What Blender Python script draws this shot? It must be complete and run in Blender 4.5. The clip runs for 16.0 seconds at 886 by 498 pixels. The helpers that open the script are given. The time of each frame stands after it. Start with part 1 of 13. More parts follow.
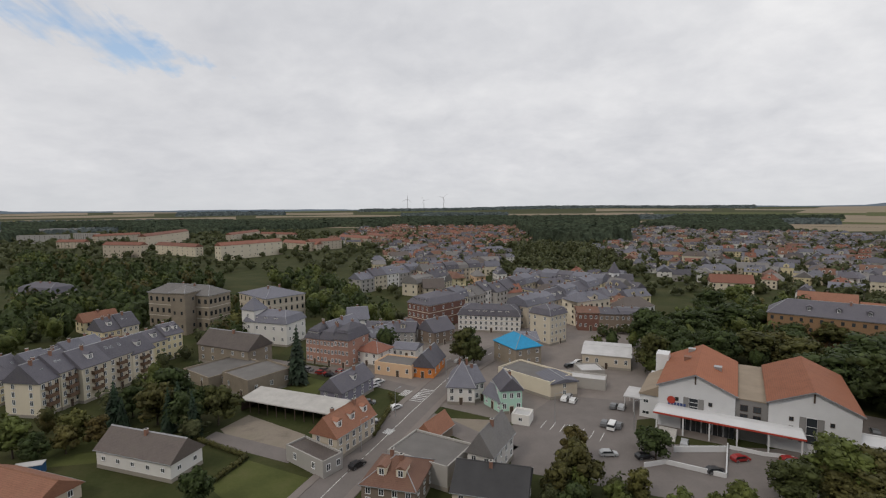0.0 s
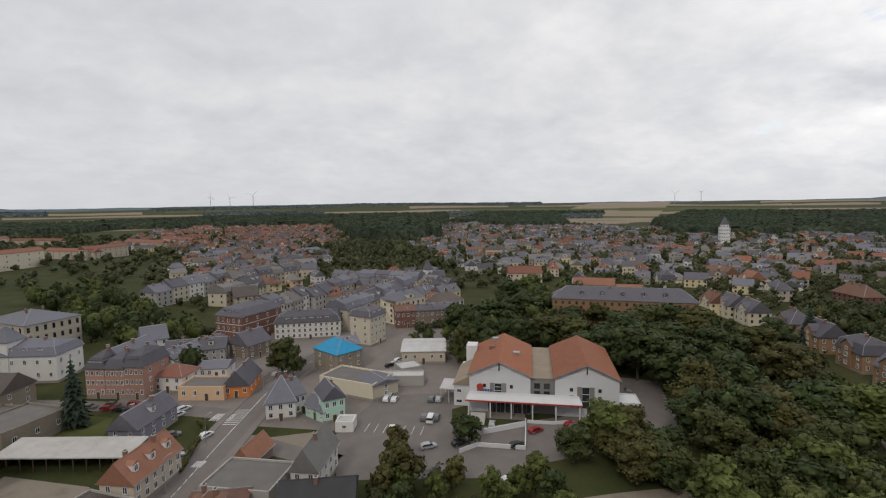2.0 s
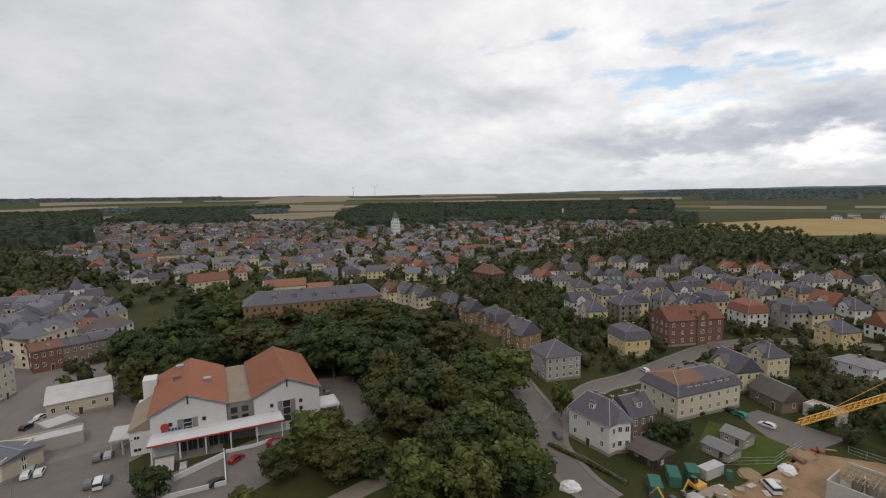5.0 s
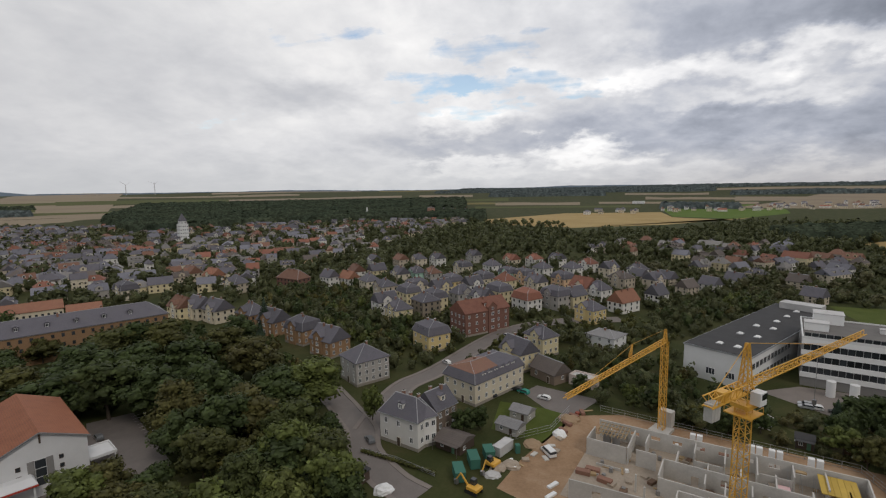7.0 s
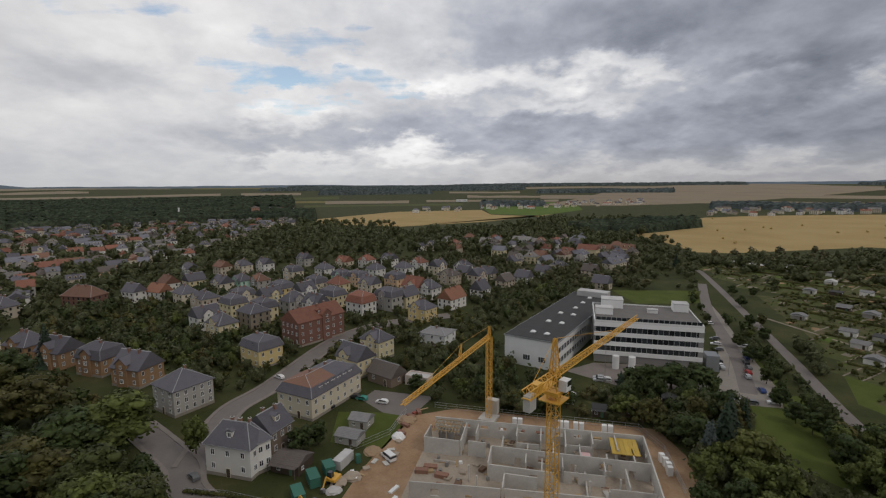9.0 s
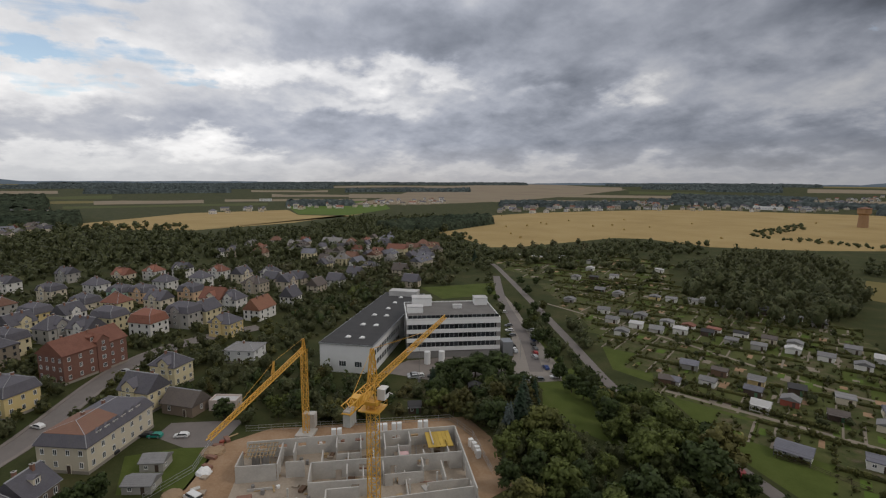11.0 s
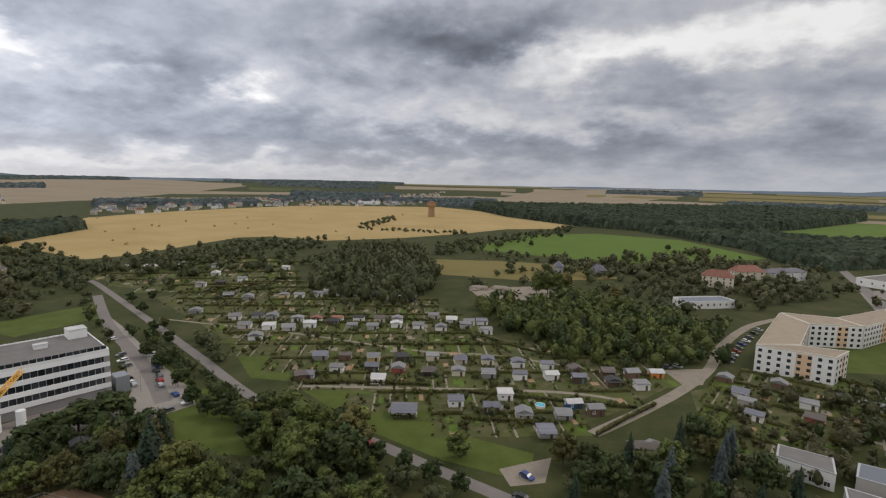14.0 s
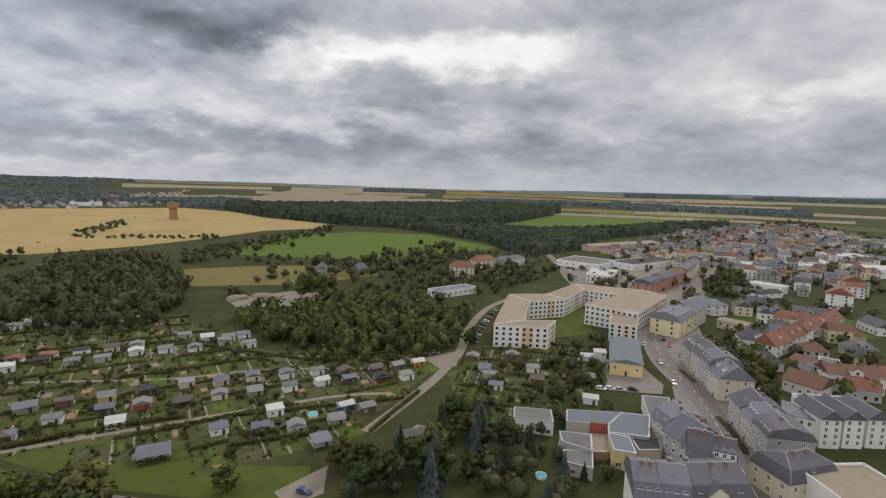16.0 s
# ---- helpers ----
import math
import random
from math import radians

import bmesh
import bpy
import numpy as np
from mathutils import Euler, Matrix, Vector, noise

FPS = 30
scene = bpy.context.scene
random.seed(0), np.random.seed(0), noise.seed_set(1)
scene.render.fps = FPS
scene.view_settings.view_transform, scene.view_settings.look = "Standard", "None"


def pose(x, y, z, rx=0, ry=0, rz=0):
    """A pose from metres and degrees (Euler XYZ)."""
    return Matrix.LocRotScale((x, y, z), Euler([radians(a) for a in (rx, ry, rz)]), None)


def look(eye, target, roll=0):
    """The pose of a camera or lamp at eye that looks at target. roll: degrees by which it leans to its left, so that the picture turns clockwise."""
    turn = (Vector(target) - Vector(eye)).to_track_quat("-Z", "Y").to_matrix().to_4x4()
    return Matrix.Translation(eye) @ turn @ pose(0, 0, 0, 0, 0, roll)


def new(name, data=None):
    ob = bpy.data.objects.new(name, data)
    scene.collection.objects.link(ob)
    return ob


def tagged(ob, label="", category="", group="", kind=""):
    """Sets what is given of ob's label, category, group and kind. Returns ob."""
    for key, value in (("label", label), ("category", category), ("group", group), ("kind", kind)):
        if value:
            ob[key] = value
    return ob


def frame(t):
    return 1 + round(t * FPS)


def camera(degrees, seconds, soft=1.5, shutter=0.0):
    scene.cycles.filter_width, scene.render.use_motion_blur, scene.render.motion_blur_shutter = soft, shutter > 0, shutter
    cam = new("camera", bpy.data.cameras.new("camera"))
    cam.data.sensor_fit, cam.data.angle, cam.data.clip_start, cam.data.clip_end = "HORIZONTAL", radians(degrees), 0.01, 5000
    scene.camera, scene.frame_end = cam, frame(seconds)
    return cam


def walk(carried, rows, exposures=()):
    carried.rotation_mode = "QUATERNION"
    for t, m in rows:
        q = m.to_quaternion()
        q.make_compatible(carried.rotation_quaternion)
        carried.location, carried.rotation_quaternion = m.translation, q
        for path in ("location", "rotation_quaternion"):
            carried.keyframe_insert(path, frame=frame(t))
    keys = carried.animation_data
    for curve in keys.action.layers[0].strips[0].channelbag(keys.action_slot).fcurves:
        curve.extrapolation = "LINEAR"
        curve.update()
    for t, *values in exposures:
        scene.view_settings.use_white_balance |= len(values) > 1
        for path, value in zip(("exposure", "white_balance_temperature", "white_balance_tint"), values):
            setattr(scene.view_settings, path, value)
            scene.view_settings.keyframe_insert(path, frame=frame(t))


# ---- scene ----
# camera: a drone that climbs on the spot and turns to its right
cam = camera(83.71, 16.0, soft=1.2)
walk(cam, [
    (0.0, pose(-0.84, -0.07, 59.00, 85.30, 0.47, 0.00)),
    (0.5, pose(-0.74, -0.35, 59.61, 85.20, 0.67, -5.25)),
    (1.0, pose(-0.64, -0.63, 60.22, 85.05, 0.62, -10.27)),
    (1.5, pose(-0.63, -0.81, 60.90, 84.91, 0.67, -15.27)),
    (2.0, pose(-0.81, -0.83, 61.71, 84.77, 0.78, -20.99)),
    (2.5, pose(-1.07, -0.74, 62.59, 84.54, 0.81, -26.62)),
    (3.0, pose(-1.24, -0.58, 63.45, 84.25, 0.82, -33.61)),
    (3.5, pose(-1.21, -0.27, 64.22, 84.10, 0.86, -39.58)),
    (4.0, pose(-1.07, 0.11, 64.97, 83.84, 0.88, -45.55)),
    (4.5, pose(-0.93, 0.33, 65.73, 83.68, 0.87, -50.91)),
    (4.7, pose(-0.88, 0.34, 66.04, 83.61, 0.91, -52.92)),
    (6.8, pose(-0.30, -0.16, 69.33, 82.91, 0.85, -76.94)),
    (7.0, pose(-0.26, -0.19, 69.65, 82.86, 0.82, -78.49)),
    (7.5, pose(-0.19, -0.19, 70.45, 82.72, 0.83, -82.75)),
    (8.0, pose(-0.15, -0.14, 71.26, 82.64, 0.65, -87.84)),
    (8.5, pose(-0.10, -0.07, 72.06, 82.55, 0.57, -92.28)),
    (9.0, pose(0.00, 0.00, 72.80, 82.39, 0.36, -97.84)),
    (9.2, pose(0.06, 0.02, 73.08, 82.39, 0.31, -100.39)),
    (11.3, pose(0.86, 0.30, 75.76, 82.17, -0.39, -123.19)),
    (11.5, pose(0.93, 0.30, 76.02, 82.15, -0.45, -125.82)),
    (12.0, pose(1.06, 0.22, 76.70, 82.11, -0.64, -133.43)),
    (12.5, pose(1.16, 0.06, 77.39, 82.08, -0.70, -140.51)),
    (13.0, pose(1.29, -0.07, 78.06, 82.12, -0.90, -148.54)),
    (13.5, pose(1.48, -0.13, 78.66, 82.11, -1.04, -155.05)),
    (14.0, pose(1.69, -0.16, 79.24, 82.25, -1.17, -161.37)),
    (14.5, pose(1.89, -0.22, 79.85, 82.31, -1.31, -167.18)),
    (15.0, pose(2.07, -0.33, 80.54, 82.47, -1.36, -174.38)),
    (15.5, pose(2.24, -0.45, 81.27, 82.53, -1.43, -181.30)),
    (16.0, pose(2.41, -0.58, 82.01, 82.64, -1.53, -188.63)),
], exposures=[(0.0, 0.0), (3.5, -0.05), (7.0, -0.24), (9.2, -0.40), (11.3, -0.30), (12.5, -0.10), (14.0, 0.2), (16.0, 0.34)])

# ---- world, sun ----
SUN_AZ, SUN_EL = radians(225), radians(44)
sun = new("sun", bpy.data.lights.new("sun", "SUN"))
sun.data.energy, sun.data.angle, sun.data.color = 0.85, radians(14), (1.0, 0.92, 0.83)
sun.matrix_world = look((0, 0, 300), (-300 * math.sin(SUN_AZ) * math.cos(SUN_EL), -300 * math.cos(SUN_AZ) * math.cos(SUN_EL), 300 - 300 * math.sin(SUN_EL)))


class Nodes:
    """A small helper that adds and links shader nodes."""

    def __init__(self, tree):
        self.tree = tree
        tree.nodes.clear()

    def add(self, kind, out=0, **inputs):
        n = self.tree.nodes.new(kind)
        if "operation" in inputs:
            n.operation = inputs.pop("operation")
        for k, v in inputs.items():
            sock = n.inputs[int(k[1:])] if k[0] == "i" and k[1:].isdigit() else n.inputs[k.replace("_", " ")]
            if isinstance(v, bpy.types.NodeSocket):
                self.tree.links.new(v, sock)
            else:
                sock.default_value = v
        return n.outputs[out] if len(n.outputs) else None

    def math(self, op, a, b=0.0):
        return self.add("ShaderNodeMath", i0=a, i1=b, operation=op)

    def vmath(self, op, a, b, out=0):
        return self.add("ShaderNodeVectorMath", out, i0=a, i1=b, operation=op)

    def noise(self, vec, scale, detail=4.0, rough=0.55, out=0, dist=0.0):
        return self.add("ShaderNodeTexNoise", out, Vector=vec, Scale=scale, Detail=detail, Roughness=rough, Distortion=dist)

    def ramp(self, fac, *stops):
        out = self.add("ShaderNodeValToRGB", 0, Fac=fac)
        el = out.node.color_ramp.elements
        while len(el) < len(stops):
            el.new(0.5)
        for e, (p, c) in zip(el, stops):
            e.position, e.color = p, ((c, c, c, 1) if isinstance(c, (int, float)) else (*c, 1))
        return out

    def span(self, v, a, b, lo=0.0, hi=1.0):
        return self.add("ShaderNodeMapRange", 0, i0=v, i1=a, i2=b, i3=lo, i4=hi)

    def mix(self, fac, a, b, mode="MIX"):
        n = self.tree.nodes.new("ShaderNodeMix")
        n.data_type, n.blend_type = "RGBA", mode
        for sock, v in ((n.inputs[0], fac), (n.inputs[6], a), (n.inputs[7], b)):
            if isinstance(v, bpy.types.NodeSocket):
                self.tree.links.new(v, sock)
            else:
                sock.default_value = v if isinstance(v, (int, float)) else (*v, 1) if len(v) == 3 else v
        return n.outputs[2]


# single clouds of the sheet: bearing, height, half width, half height in degrees, how much lighter or darker than the sheet
LIT_CLOUDS = ((36, 17, 11, 3, 0.04), (14, 12.7, 24, 3.3, 0.02), (66, 12.9, 4.5, 3.0, 0.02), (81, 2.4, 7, 1.1, 0.10), (72, 9.5, 16, 4.6, 0.015), (82, 7.2, 6, 1.9, 0.12), (94, 3.2, 7.5, 1.5, 0.19),
              (105, 11.1, 14, 1.7, 0.15), (119, 11.6, 8, 1.3, 0.14), (95, 12, 9, 3, 0.10), (110, 8.3, 11, 1.2, 0.10), (141, 9.2, 4.4, 1.7, 0.16), (120, 1.1, 52, 1.2, 0.07), (64, 17, 18, 5, 0.04),
              (179, 14.3, 10, 2.3, 0.18), (172, 12.4, 12, 2.2, 0.15), (195, 14.2, 12, 2.6, 0.20), (226, 9.3, 8.3, 2, 0.12), (210, 12, 16, 3, 0.05), (172, 6.8, 27, 1.5, 0.06))
DARK_CLOUDS = ((-17, 18, 32, 5, -0.02), (63, 10.3, 7, 2.6, -0.08), (83, 4.9, 11, 3.2, -0.035), (98, 5.4, 26, 2.8, -0.045), (114, 15.2, 21, 4.3, -0.09), (128, 10.4, 5.6, 1.6, -0.09), (135, 10, 6, 3.6, -0.14), (130, 7.3, 6, 1.4, -0.08),
               (112, 5.2, 28, 2.6, -0.03), (133, 16.5, 40, 5, -0.06), (160, 14.4, 17, 4, -0.14), (167, 16.2, 14, 3.6, -0.10), (189, 9.6, 17, 3.2, -0.08), (165, 3.8, 45, 2.9, -0.08), (205, 18, 20, 2.4, -0.09), (218, 3.2, 27, 3.7, -0.09), (150, 4.6, 60, 3.0, -0.05), (80, 5.5, 14, 3.4, -0.05))
SKY_BREAKS = ((-35, 16.4, 10, 3.4, 0.75), (-29, 15.6, 5, 2, 0.45), (82.5, 15.2, 7.5, 2.2, 0.8), (79, 11.6, 7, 1.8, 0.85), (86, 11.2, 8.5, 1.6, 0.8), (83, 8.4, 7, 1.2, 0.7), (69, 15.8, 4.8, 1.6, 0.5), (64, 14.8, 6.5, 1.6, 0.4), (56, 6.7, 5, 1.3, 0.35), (93, 9.6, 3, 0.9, 0.6))


def make_sky():
    """Broken stratocumulus seen from below, paler to the north and heavy to the south, with a blue sky behind it."""
    world = bpy.data.worlds.new("sky")
    scene.world = world
    world.use_nodes = True
    n = Nodes(world.node_tree)
    sky = n.add("ShaderNodeTexSky")
    tex = sky.node
    tex.sky_type, tex.sun_disc, tex.sun_elevation, tex.sun_rotation = "NISHITA", False, SUN_EL, SUN_AZ
    blue = n.mix(1.0, sky, (0.175, 0.172, 0.165), "MULTIPLY")
    d = n.add("ShaderNodeTexCoord", 0)
    x, y, z = (n.add("ShaderNodeSeparateXYZ", i, Vector=d) for i in range(3))
    up = n.math("MAXIMUM", z, 0.0)
    lift = n.math("ADD", up, 0.34)
    flat = n.add("ShaderNodeCombineXYZ", X=n.math("DIVIDE", x, lift), Y=n.math("DIVIDE", y, lift), Z=0.0)
    # bearing from north by east, counted from the north-west round to the north-west
    c, s = math.cos(radians(115)), math.sin(radians(115))
    turn = n.math("ARCTAN2", n.math("SUBTRACT", n.math("MULTIPLY", x, c), n.math("MULTIPLY", y, s)), n.math("ADD", n.math("MULTIPLY", y, c), n.math("MULTIPLY", x, s)))
    bearing = n.math("ADD", n.math("MULTIPLY", turn, 57.2958), 115.0)
    rise = n.math("MULTIPLY", n.math("ARCSINE", z), 57.2958)
    big = n.noise(flat, 1.5, 7, 0.52, dist=0.3)
    mid = n.noise(n.vmath("ADD", flat, (7.3, 2.1, 4.0)), 4.6, 7, 0.55, dist=0.25)
    fine = n.noise(n.vmath("ADD", flat, (1.3, 9.1, 2.0)), 14.0, 5, 0.55, dist=0.2)
    # the clouds' outlines are torn by the same noise
    wob = n.noise(n.vmath("ADD", flat, (4.4, 1.7, 6.0)), 3.8, 6, 0.58, out=1)
    tear = n.vmath("MULTIPLY", n.vmath("SUBTRACT", wob, (0.5, 0.5, 0.5)), (20.0, 9.0, 0.0))
    at = n.vmath("ADD", n.add("ShaderNodeCombineXYZ", X=bearing, Y=rise, Z=0.0), tear)

    def patch_sum(spots):
        total = None
        for az, el, wa, we, k in spots:
            q = n.vmath("MULTIPLY", n.vmath("SUBTRACT", at, (az, el, 0.0)), (1 / wa, 1 / we, 0.0))
            m = n.add("ShaderNodeMapRange", 0, i0=n.vmath("LENGTH", q, (0, 0, 0), 1), i1=0.25, i2=1.25, i3=k, i4=0.0)
            m.node.interpolation_type = "SMOOTHSTEP"
            total = m if total is None else n.math("ADD", total, m)
        return total

    along = n.span(bearing, -45.0, 235.0)
    deg = lambda a: (a + 45.0) / 280.0
    sheet = n.ramp(along, (deg(-45), 0.84), (deg(20), 0.845), (deg(60), 0.88), (deg(84), 0.86), (deg(104), 0.765), (deg(130), 0.715), (deg(165), 0.73), (deg(195), 0.755), (deg(232), 0.80))
    rough = n.ramp(along, (deg(-45), 0.22), (deg(40), 0.27), (deg(75), 0.42), (deg(110), 0.62), (deg(150), 0.62), (deg(232), 0.62))
    body = n.math("ADD", n.math("MULTIPLY", n.math("SUBTRACT", big, 0.5), -0.42), n.math("MULTIPLY", n.math("SUBTRACT", mid, 0.5), -0.52))
    body = n.math("ADD", body, n.math("MULTIPLY", n.math("SUBTRACT", fine, 0.5), -0.17))
    v = n.math("ADD", sheet, n.math("MULTIPLY", body, rough))
    v = n.math("ADD", v, n.math("ADD", patch_sum(LIT_CLOUDS), patch_sum(DARK_CLOUDS)))
    # overhead the sheet is even
    v = n.math("ADD", n.math("MULTIPLY", v, n.span(z, 0.40, 0.75, 1.0, 0.0)), n.math("MULTIPLY", n.math("ADD", 0.84, n.math("MULTIPLY", body, 0.5)), n.span(z, 0.40, 0.75, 0.0, 1.0)))
    v = n.math("MINIMUM", n.math("MAXIMUM", v, 0.42), 0.985)
    lum = n.math("MULTIPLY", n.math("POWER", v, 2.25), n.ramp(along, (deg(-45), 0.50), (deg(40), 0.515), (deg(80), 0.615), (deg(100), 0.675), (deg(123), 0.635), (deg(142), 0.535), (deg(165), 0.415), (deg(190), 0.37), (deg(232), 0.365)))
    hue = n.ramp(v, (0.50, (0.89, 0.98, 1.19)), (0.68, (0.925, 0.98, 1.13)), (0.80, (0.98, 0.992, 1.045)), (0.95, (1.01, 1.0, 1.0)))
    cloud = n.mix(1.0, hue, n.add("ShaderNodeCombineXYZ", X=lum, Y=lum, Z=lum), "MULTIPLY")
    cloud = n.vmath("MULTIPLY", cloud, (2.0, 2.0, 2.0))
    # breaks, ragged and crossed by thin ripples
    ripple = n.noise(n.vmath("MULTIPLY", flat, (5.0, 1.2, 0.0)), 3.0, 5, 0.6, dist=0.5)
    hole = n.math("SUBTRACT", patch_sum(SKY_BREAKS), n.math("MULTIPLY", n.math("SUBTRACT", ripple, 0.30), 1.5))
    hole = n.math("SUBTRACT", hole, n.math("MULTIPLY", n.math("SUBTRACT", fine, 0.5), 0.9))
    col = n.mix(n.span(hole, 0.10, 0.75, 0.0, 0.85), cloud, blue)
    heavy = n.span(bearing, 85.0, 115.0)
    haze = n.mix(heavy, (0.60, 0.615, 0.635), (0.51, 0.485, 0.475))
    haze = n.mix(n.span(bearing, 125.0, 205.0), haze, (0.33, 0.355, 0.395))
    col = n.mix(n.span(z, 0.0, 0.075, 0.6, 0.0), col, haze)
    bg = n.add("ShaderNodeBackground", Color=col, Strength=1.0)
    n.add("ShaderNodeOutputWorld", Surface=bg)


make_sky()

# ---- materials ----
def material(name, color, rough=0.85, vary=0.12, grain=0.0, grain_scale=6.0, bump=0.0, metal=0.0, stain=0.25, stain_scale=0.25, spec=0.35, tint=0.0):
    """Paint, render, stone or soil: a base colour with stains at a few metres, grain below, and a shade of its own for each object."""
    m = bpy.data.materials.new(name)
    m.use_nodes = True
    n = Nodes(m.node_tree)
    at = n.add("ShaderNodeTexCoord", 3)
    rnd = n.add("ShaderNodeObjectInfo", 5)
    big = n.noise(at, stain_scale, 5, 0.6)
    small = n.noise(at, grain_scale, 4, 0.65)
    f = n.math("ADD", n.math("MULTIPLY", n.math("SUBTRACT", big, 0.5), stain * 2), n.math("MULTIPLY", n.math("SUBTRACT", small, 0.5), grain * 2))
    f = n.math("ADD", f, n.math("MULTIPLY", n.math("SUBTRACT", rnd, 0.5), vary * 2))
    f = n.math("ADD", f, n.math("MULTIPLY", n.math("SUBTRACT", n.add("ShaderNodeNewGeometry", 8), 0.5), vary))
    v = n.math("ADD", f, 1.0)
    col = n.mix(1.0, color, n.add("ShaderNodeCombineXYZ", X=v, Y=v, Z=n.math("SUBTRACT", v, n.math("MULTIPLY", f, tint))), "MULTIPLY")
    kw = {}
    if bump:
        kw["Normal"] = n.add("ShaderNodeBump", Height=small, Strength=bump, Distance=0.05)
    s = n.add("ShaderNodeBsdfPrincipled", Base_Color=col, Roughness=rough, Metallic=metal, **kw)
    s.node.inputs["Specular IOR Level"].default_value = spec
    n.add("ShaderNodeOutputMaterial", Surface=s)
    return m


def roof_material(name, color, row=0.33, vary=0.15, rough=0.75, moss=0.2):
    """Courses of tile or slate that follow the slope, with weathering."""
    m = bpy.data.materials.new(name)
    m.use_nodes = True
    n = Nodes(m.node_tree)
    at = n.add("ShaderNodeTexCoord", 3)
    z = n.add("ShaderNodeSeparateXYZ", 2, Vector=at)
    rnd = n.add("ShaderNodeObjectInfo", 5)
    course = n.math("FRACT", n.math("DIVIDE", z, row * 0.6))
    cell = n.noise(at, 3.2, 2, 0.5)
    patch = n.noise(at, 0.35, 5, 0.6)
    v = n.math("ADD", 1.0, n.math("MULTIPLY", n.math("SUBTRACT", cell, 0.5), 0.5))
    v = n.math("ADD", v, n.math("MULTIPLY", n.math("SUBTRACT", patch, 0.5), 0.55))
    v = n.math("ADD", v, n.math("MULTIPLY", n.math("SUBTRACT", rnd, 0.5), vary * 2))
    v = n.math("ADD", v, n.math("MULTIPLY", n.math("SUBTRACT", n.add("ShaderNodeNewGeometry", 8), 0.5), vary * 2))
    v = n.math("SUBTRACT", v, n.math("MULTIPLY", n.math("POWER", course, 6.0), 0.3))
    col = n.mix(1.0, color, n.add("ShaderNodeCombineXYZ", X=v, Y=v, Z=v), "MULTIPLY")
    col = n.mix(n.math("MULTIPLY", n.span(patch, 0.52, 0.7), moss), col, (0.09, 0.085, 0.05))
    nor = n.add("ShaderNodeBump", Height=course, Strength=0.35, Distance=0.04)
    s = n.add("ShaderNodeBsdfPrincipled", Base_Color=col, Roughness=rough, Normal=nor)
    s.node.inputs["Specular IOR Level"].default_value = 0.4
    n.add("ShaderNodeOutputMaterial", Surface=s)
    return m


def leaf_material(name, a, b, c, rough=0.65, crown=0.0):
    """Foliage: each clump and each plant takes its own green, here and there a turned one."""
    m = bpy.data.materials.new(name)
    m.use_nodes = True
    n = Nodes(m.node_tree)
    geo = n.add("ShaderNodeNewGeometry", 8)
    rnd = n.add("ShaderNodeObjectInfo", 5)
    at = n.add("ShaderNodeTexCoord", 3)
    big = n.noise(at, 0.35, 3, 0.5)
    base = n.mix(n.ramp(big, (0.35, 0.0), (0.65, 1.0)), a, b)
    base = n.mix(n.span(rnd, 0.72, 1.0, 0.0, 0.75), base, c)
    if crown:
        big = n.noise(at, 0.012, 4, 0.6)
        base = n.mix(n.ramp(big, (0.35, 0.0), (0.65, 1.0)), a, b)
    twig = n.noise(at, 2.6 if not crown else 1.2 / crown, 5, 0.75)
    if crown:
        own = n.add("ShaderNodeTexVoronoi", 1, Vector=at, Scale=1.0 / crown)
        geo = n.math("MULTIPLY", n.add("ShaderNodeSeparateXYZ", 0, Vector=own), 1.3)
    v = n.math("ADD", 0.72, n.math("MULTIPLY", geo, 0.5))
    v = n.math("MULTIPLY", v, n.span(twig, 0.34, 0.66, 0.45, 1.55))
    bump = n.add("ShaderNodeBump", Height=twig, Strength=0.9, Distance=0.6)
    col = n.mix(1.0, base, n.add("ShaderNodeCombineXYZ", X=v, Y=v, Z=v), "MULTIPLY")
    s = n.add("ShaderNodeBsdfPrincipled", Base_Color=col, Roughness=rough, Normal=bump)
    s.node.inputs["Specular IOR Level"].default_value = 0.0 if crown else 0.25
    tr = n.add("ShaderNodeBsdfTranslucent", Color=col)
    mixed = n.add("ShaderNodeMixShader", Fac=0.18, i1=s, i2=tr)
    n.add("ShaderNodeOutputMaterial", Surface=mixed)
    return m


def ground_material(name, stops, scale, fine=1.2, rough=0.95, stretch=(1, 1, 1), turn=0.0, rows=0.0, row_gap=3.0, row_dir=0.0):
    """Soil, grass or crop: patches, tufts, and where it is farmed the tractor's lanes."""
    m = bpy.data.materials.new(name)
    m.use_nodes = True
    n = Nodes(m.node_tree)
    at = n.add("ShaderNodeTexCoord", 3)
    mp = n.add("ShaderNodeMapping", Vector=at, Scale=stretch, Rotation=(0, 0, turn))
    big = n.noise(mp, scale, 6, 0.6)
    small = n.noise(at, fine, 5, 0.7)
    fac = n.math("ADD", n.math("MULTIPLY", big, 0.72), n.math("MULTIPLY", small, 0.28))
    if rows:
        mr = n.add("ShaderNodeMapping", Vector=at, Rotation=(0, 0, row_dir))
        lane = n.math("SINE", n.math("MULTIPLY", n.add("ShaderNodeSeparateXYZ", 0, Vector=mr), 6.283 / row_gap))
        fac = n.math("ADD", fac, n.math("MULTIPLY", lane, rows))
    col = n.ramp(fac, *stops)
    nor = n.add("ShaderNodeBump", Height=small, Strength=0.5, Distance=0.15)
    s = n.add("ShaderNodeBsdfPrincipled", Base_Color=col, Roughness=rough, Normal=nor)
    s.node.inputs["Specular IOR Level"].default_value = 0.15
    n.add("ShaderNodeOutputMaterial", Surface=s)
    return m


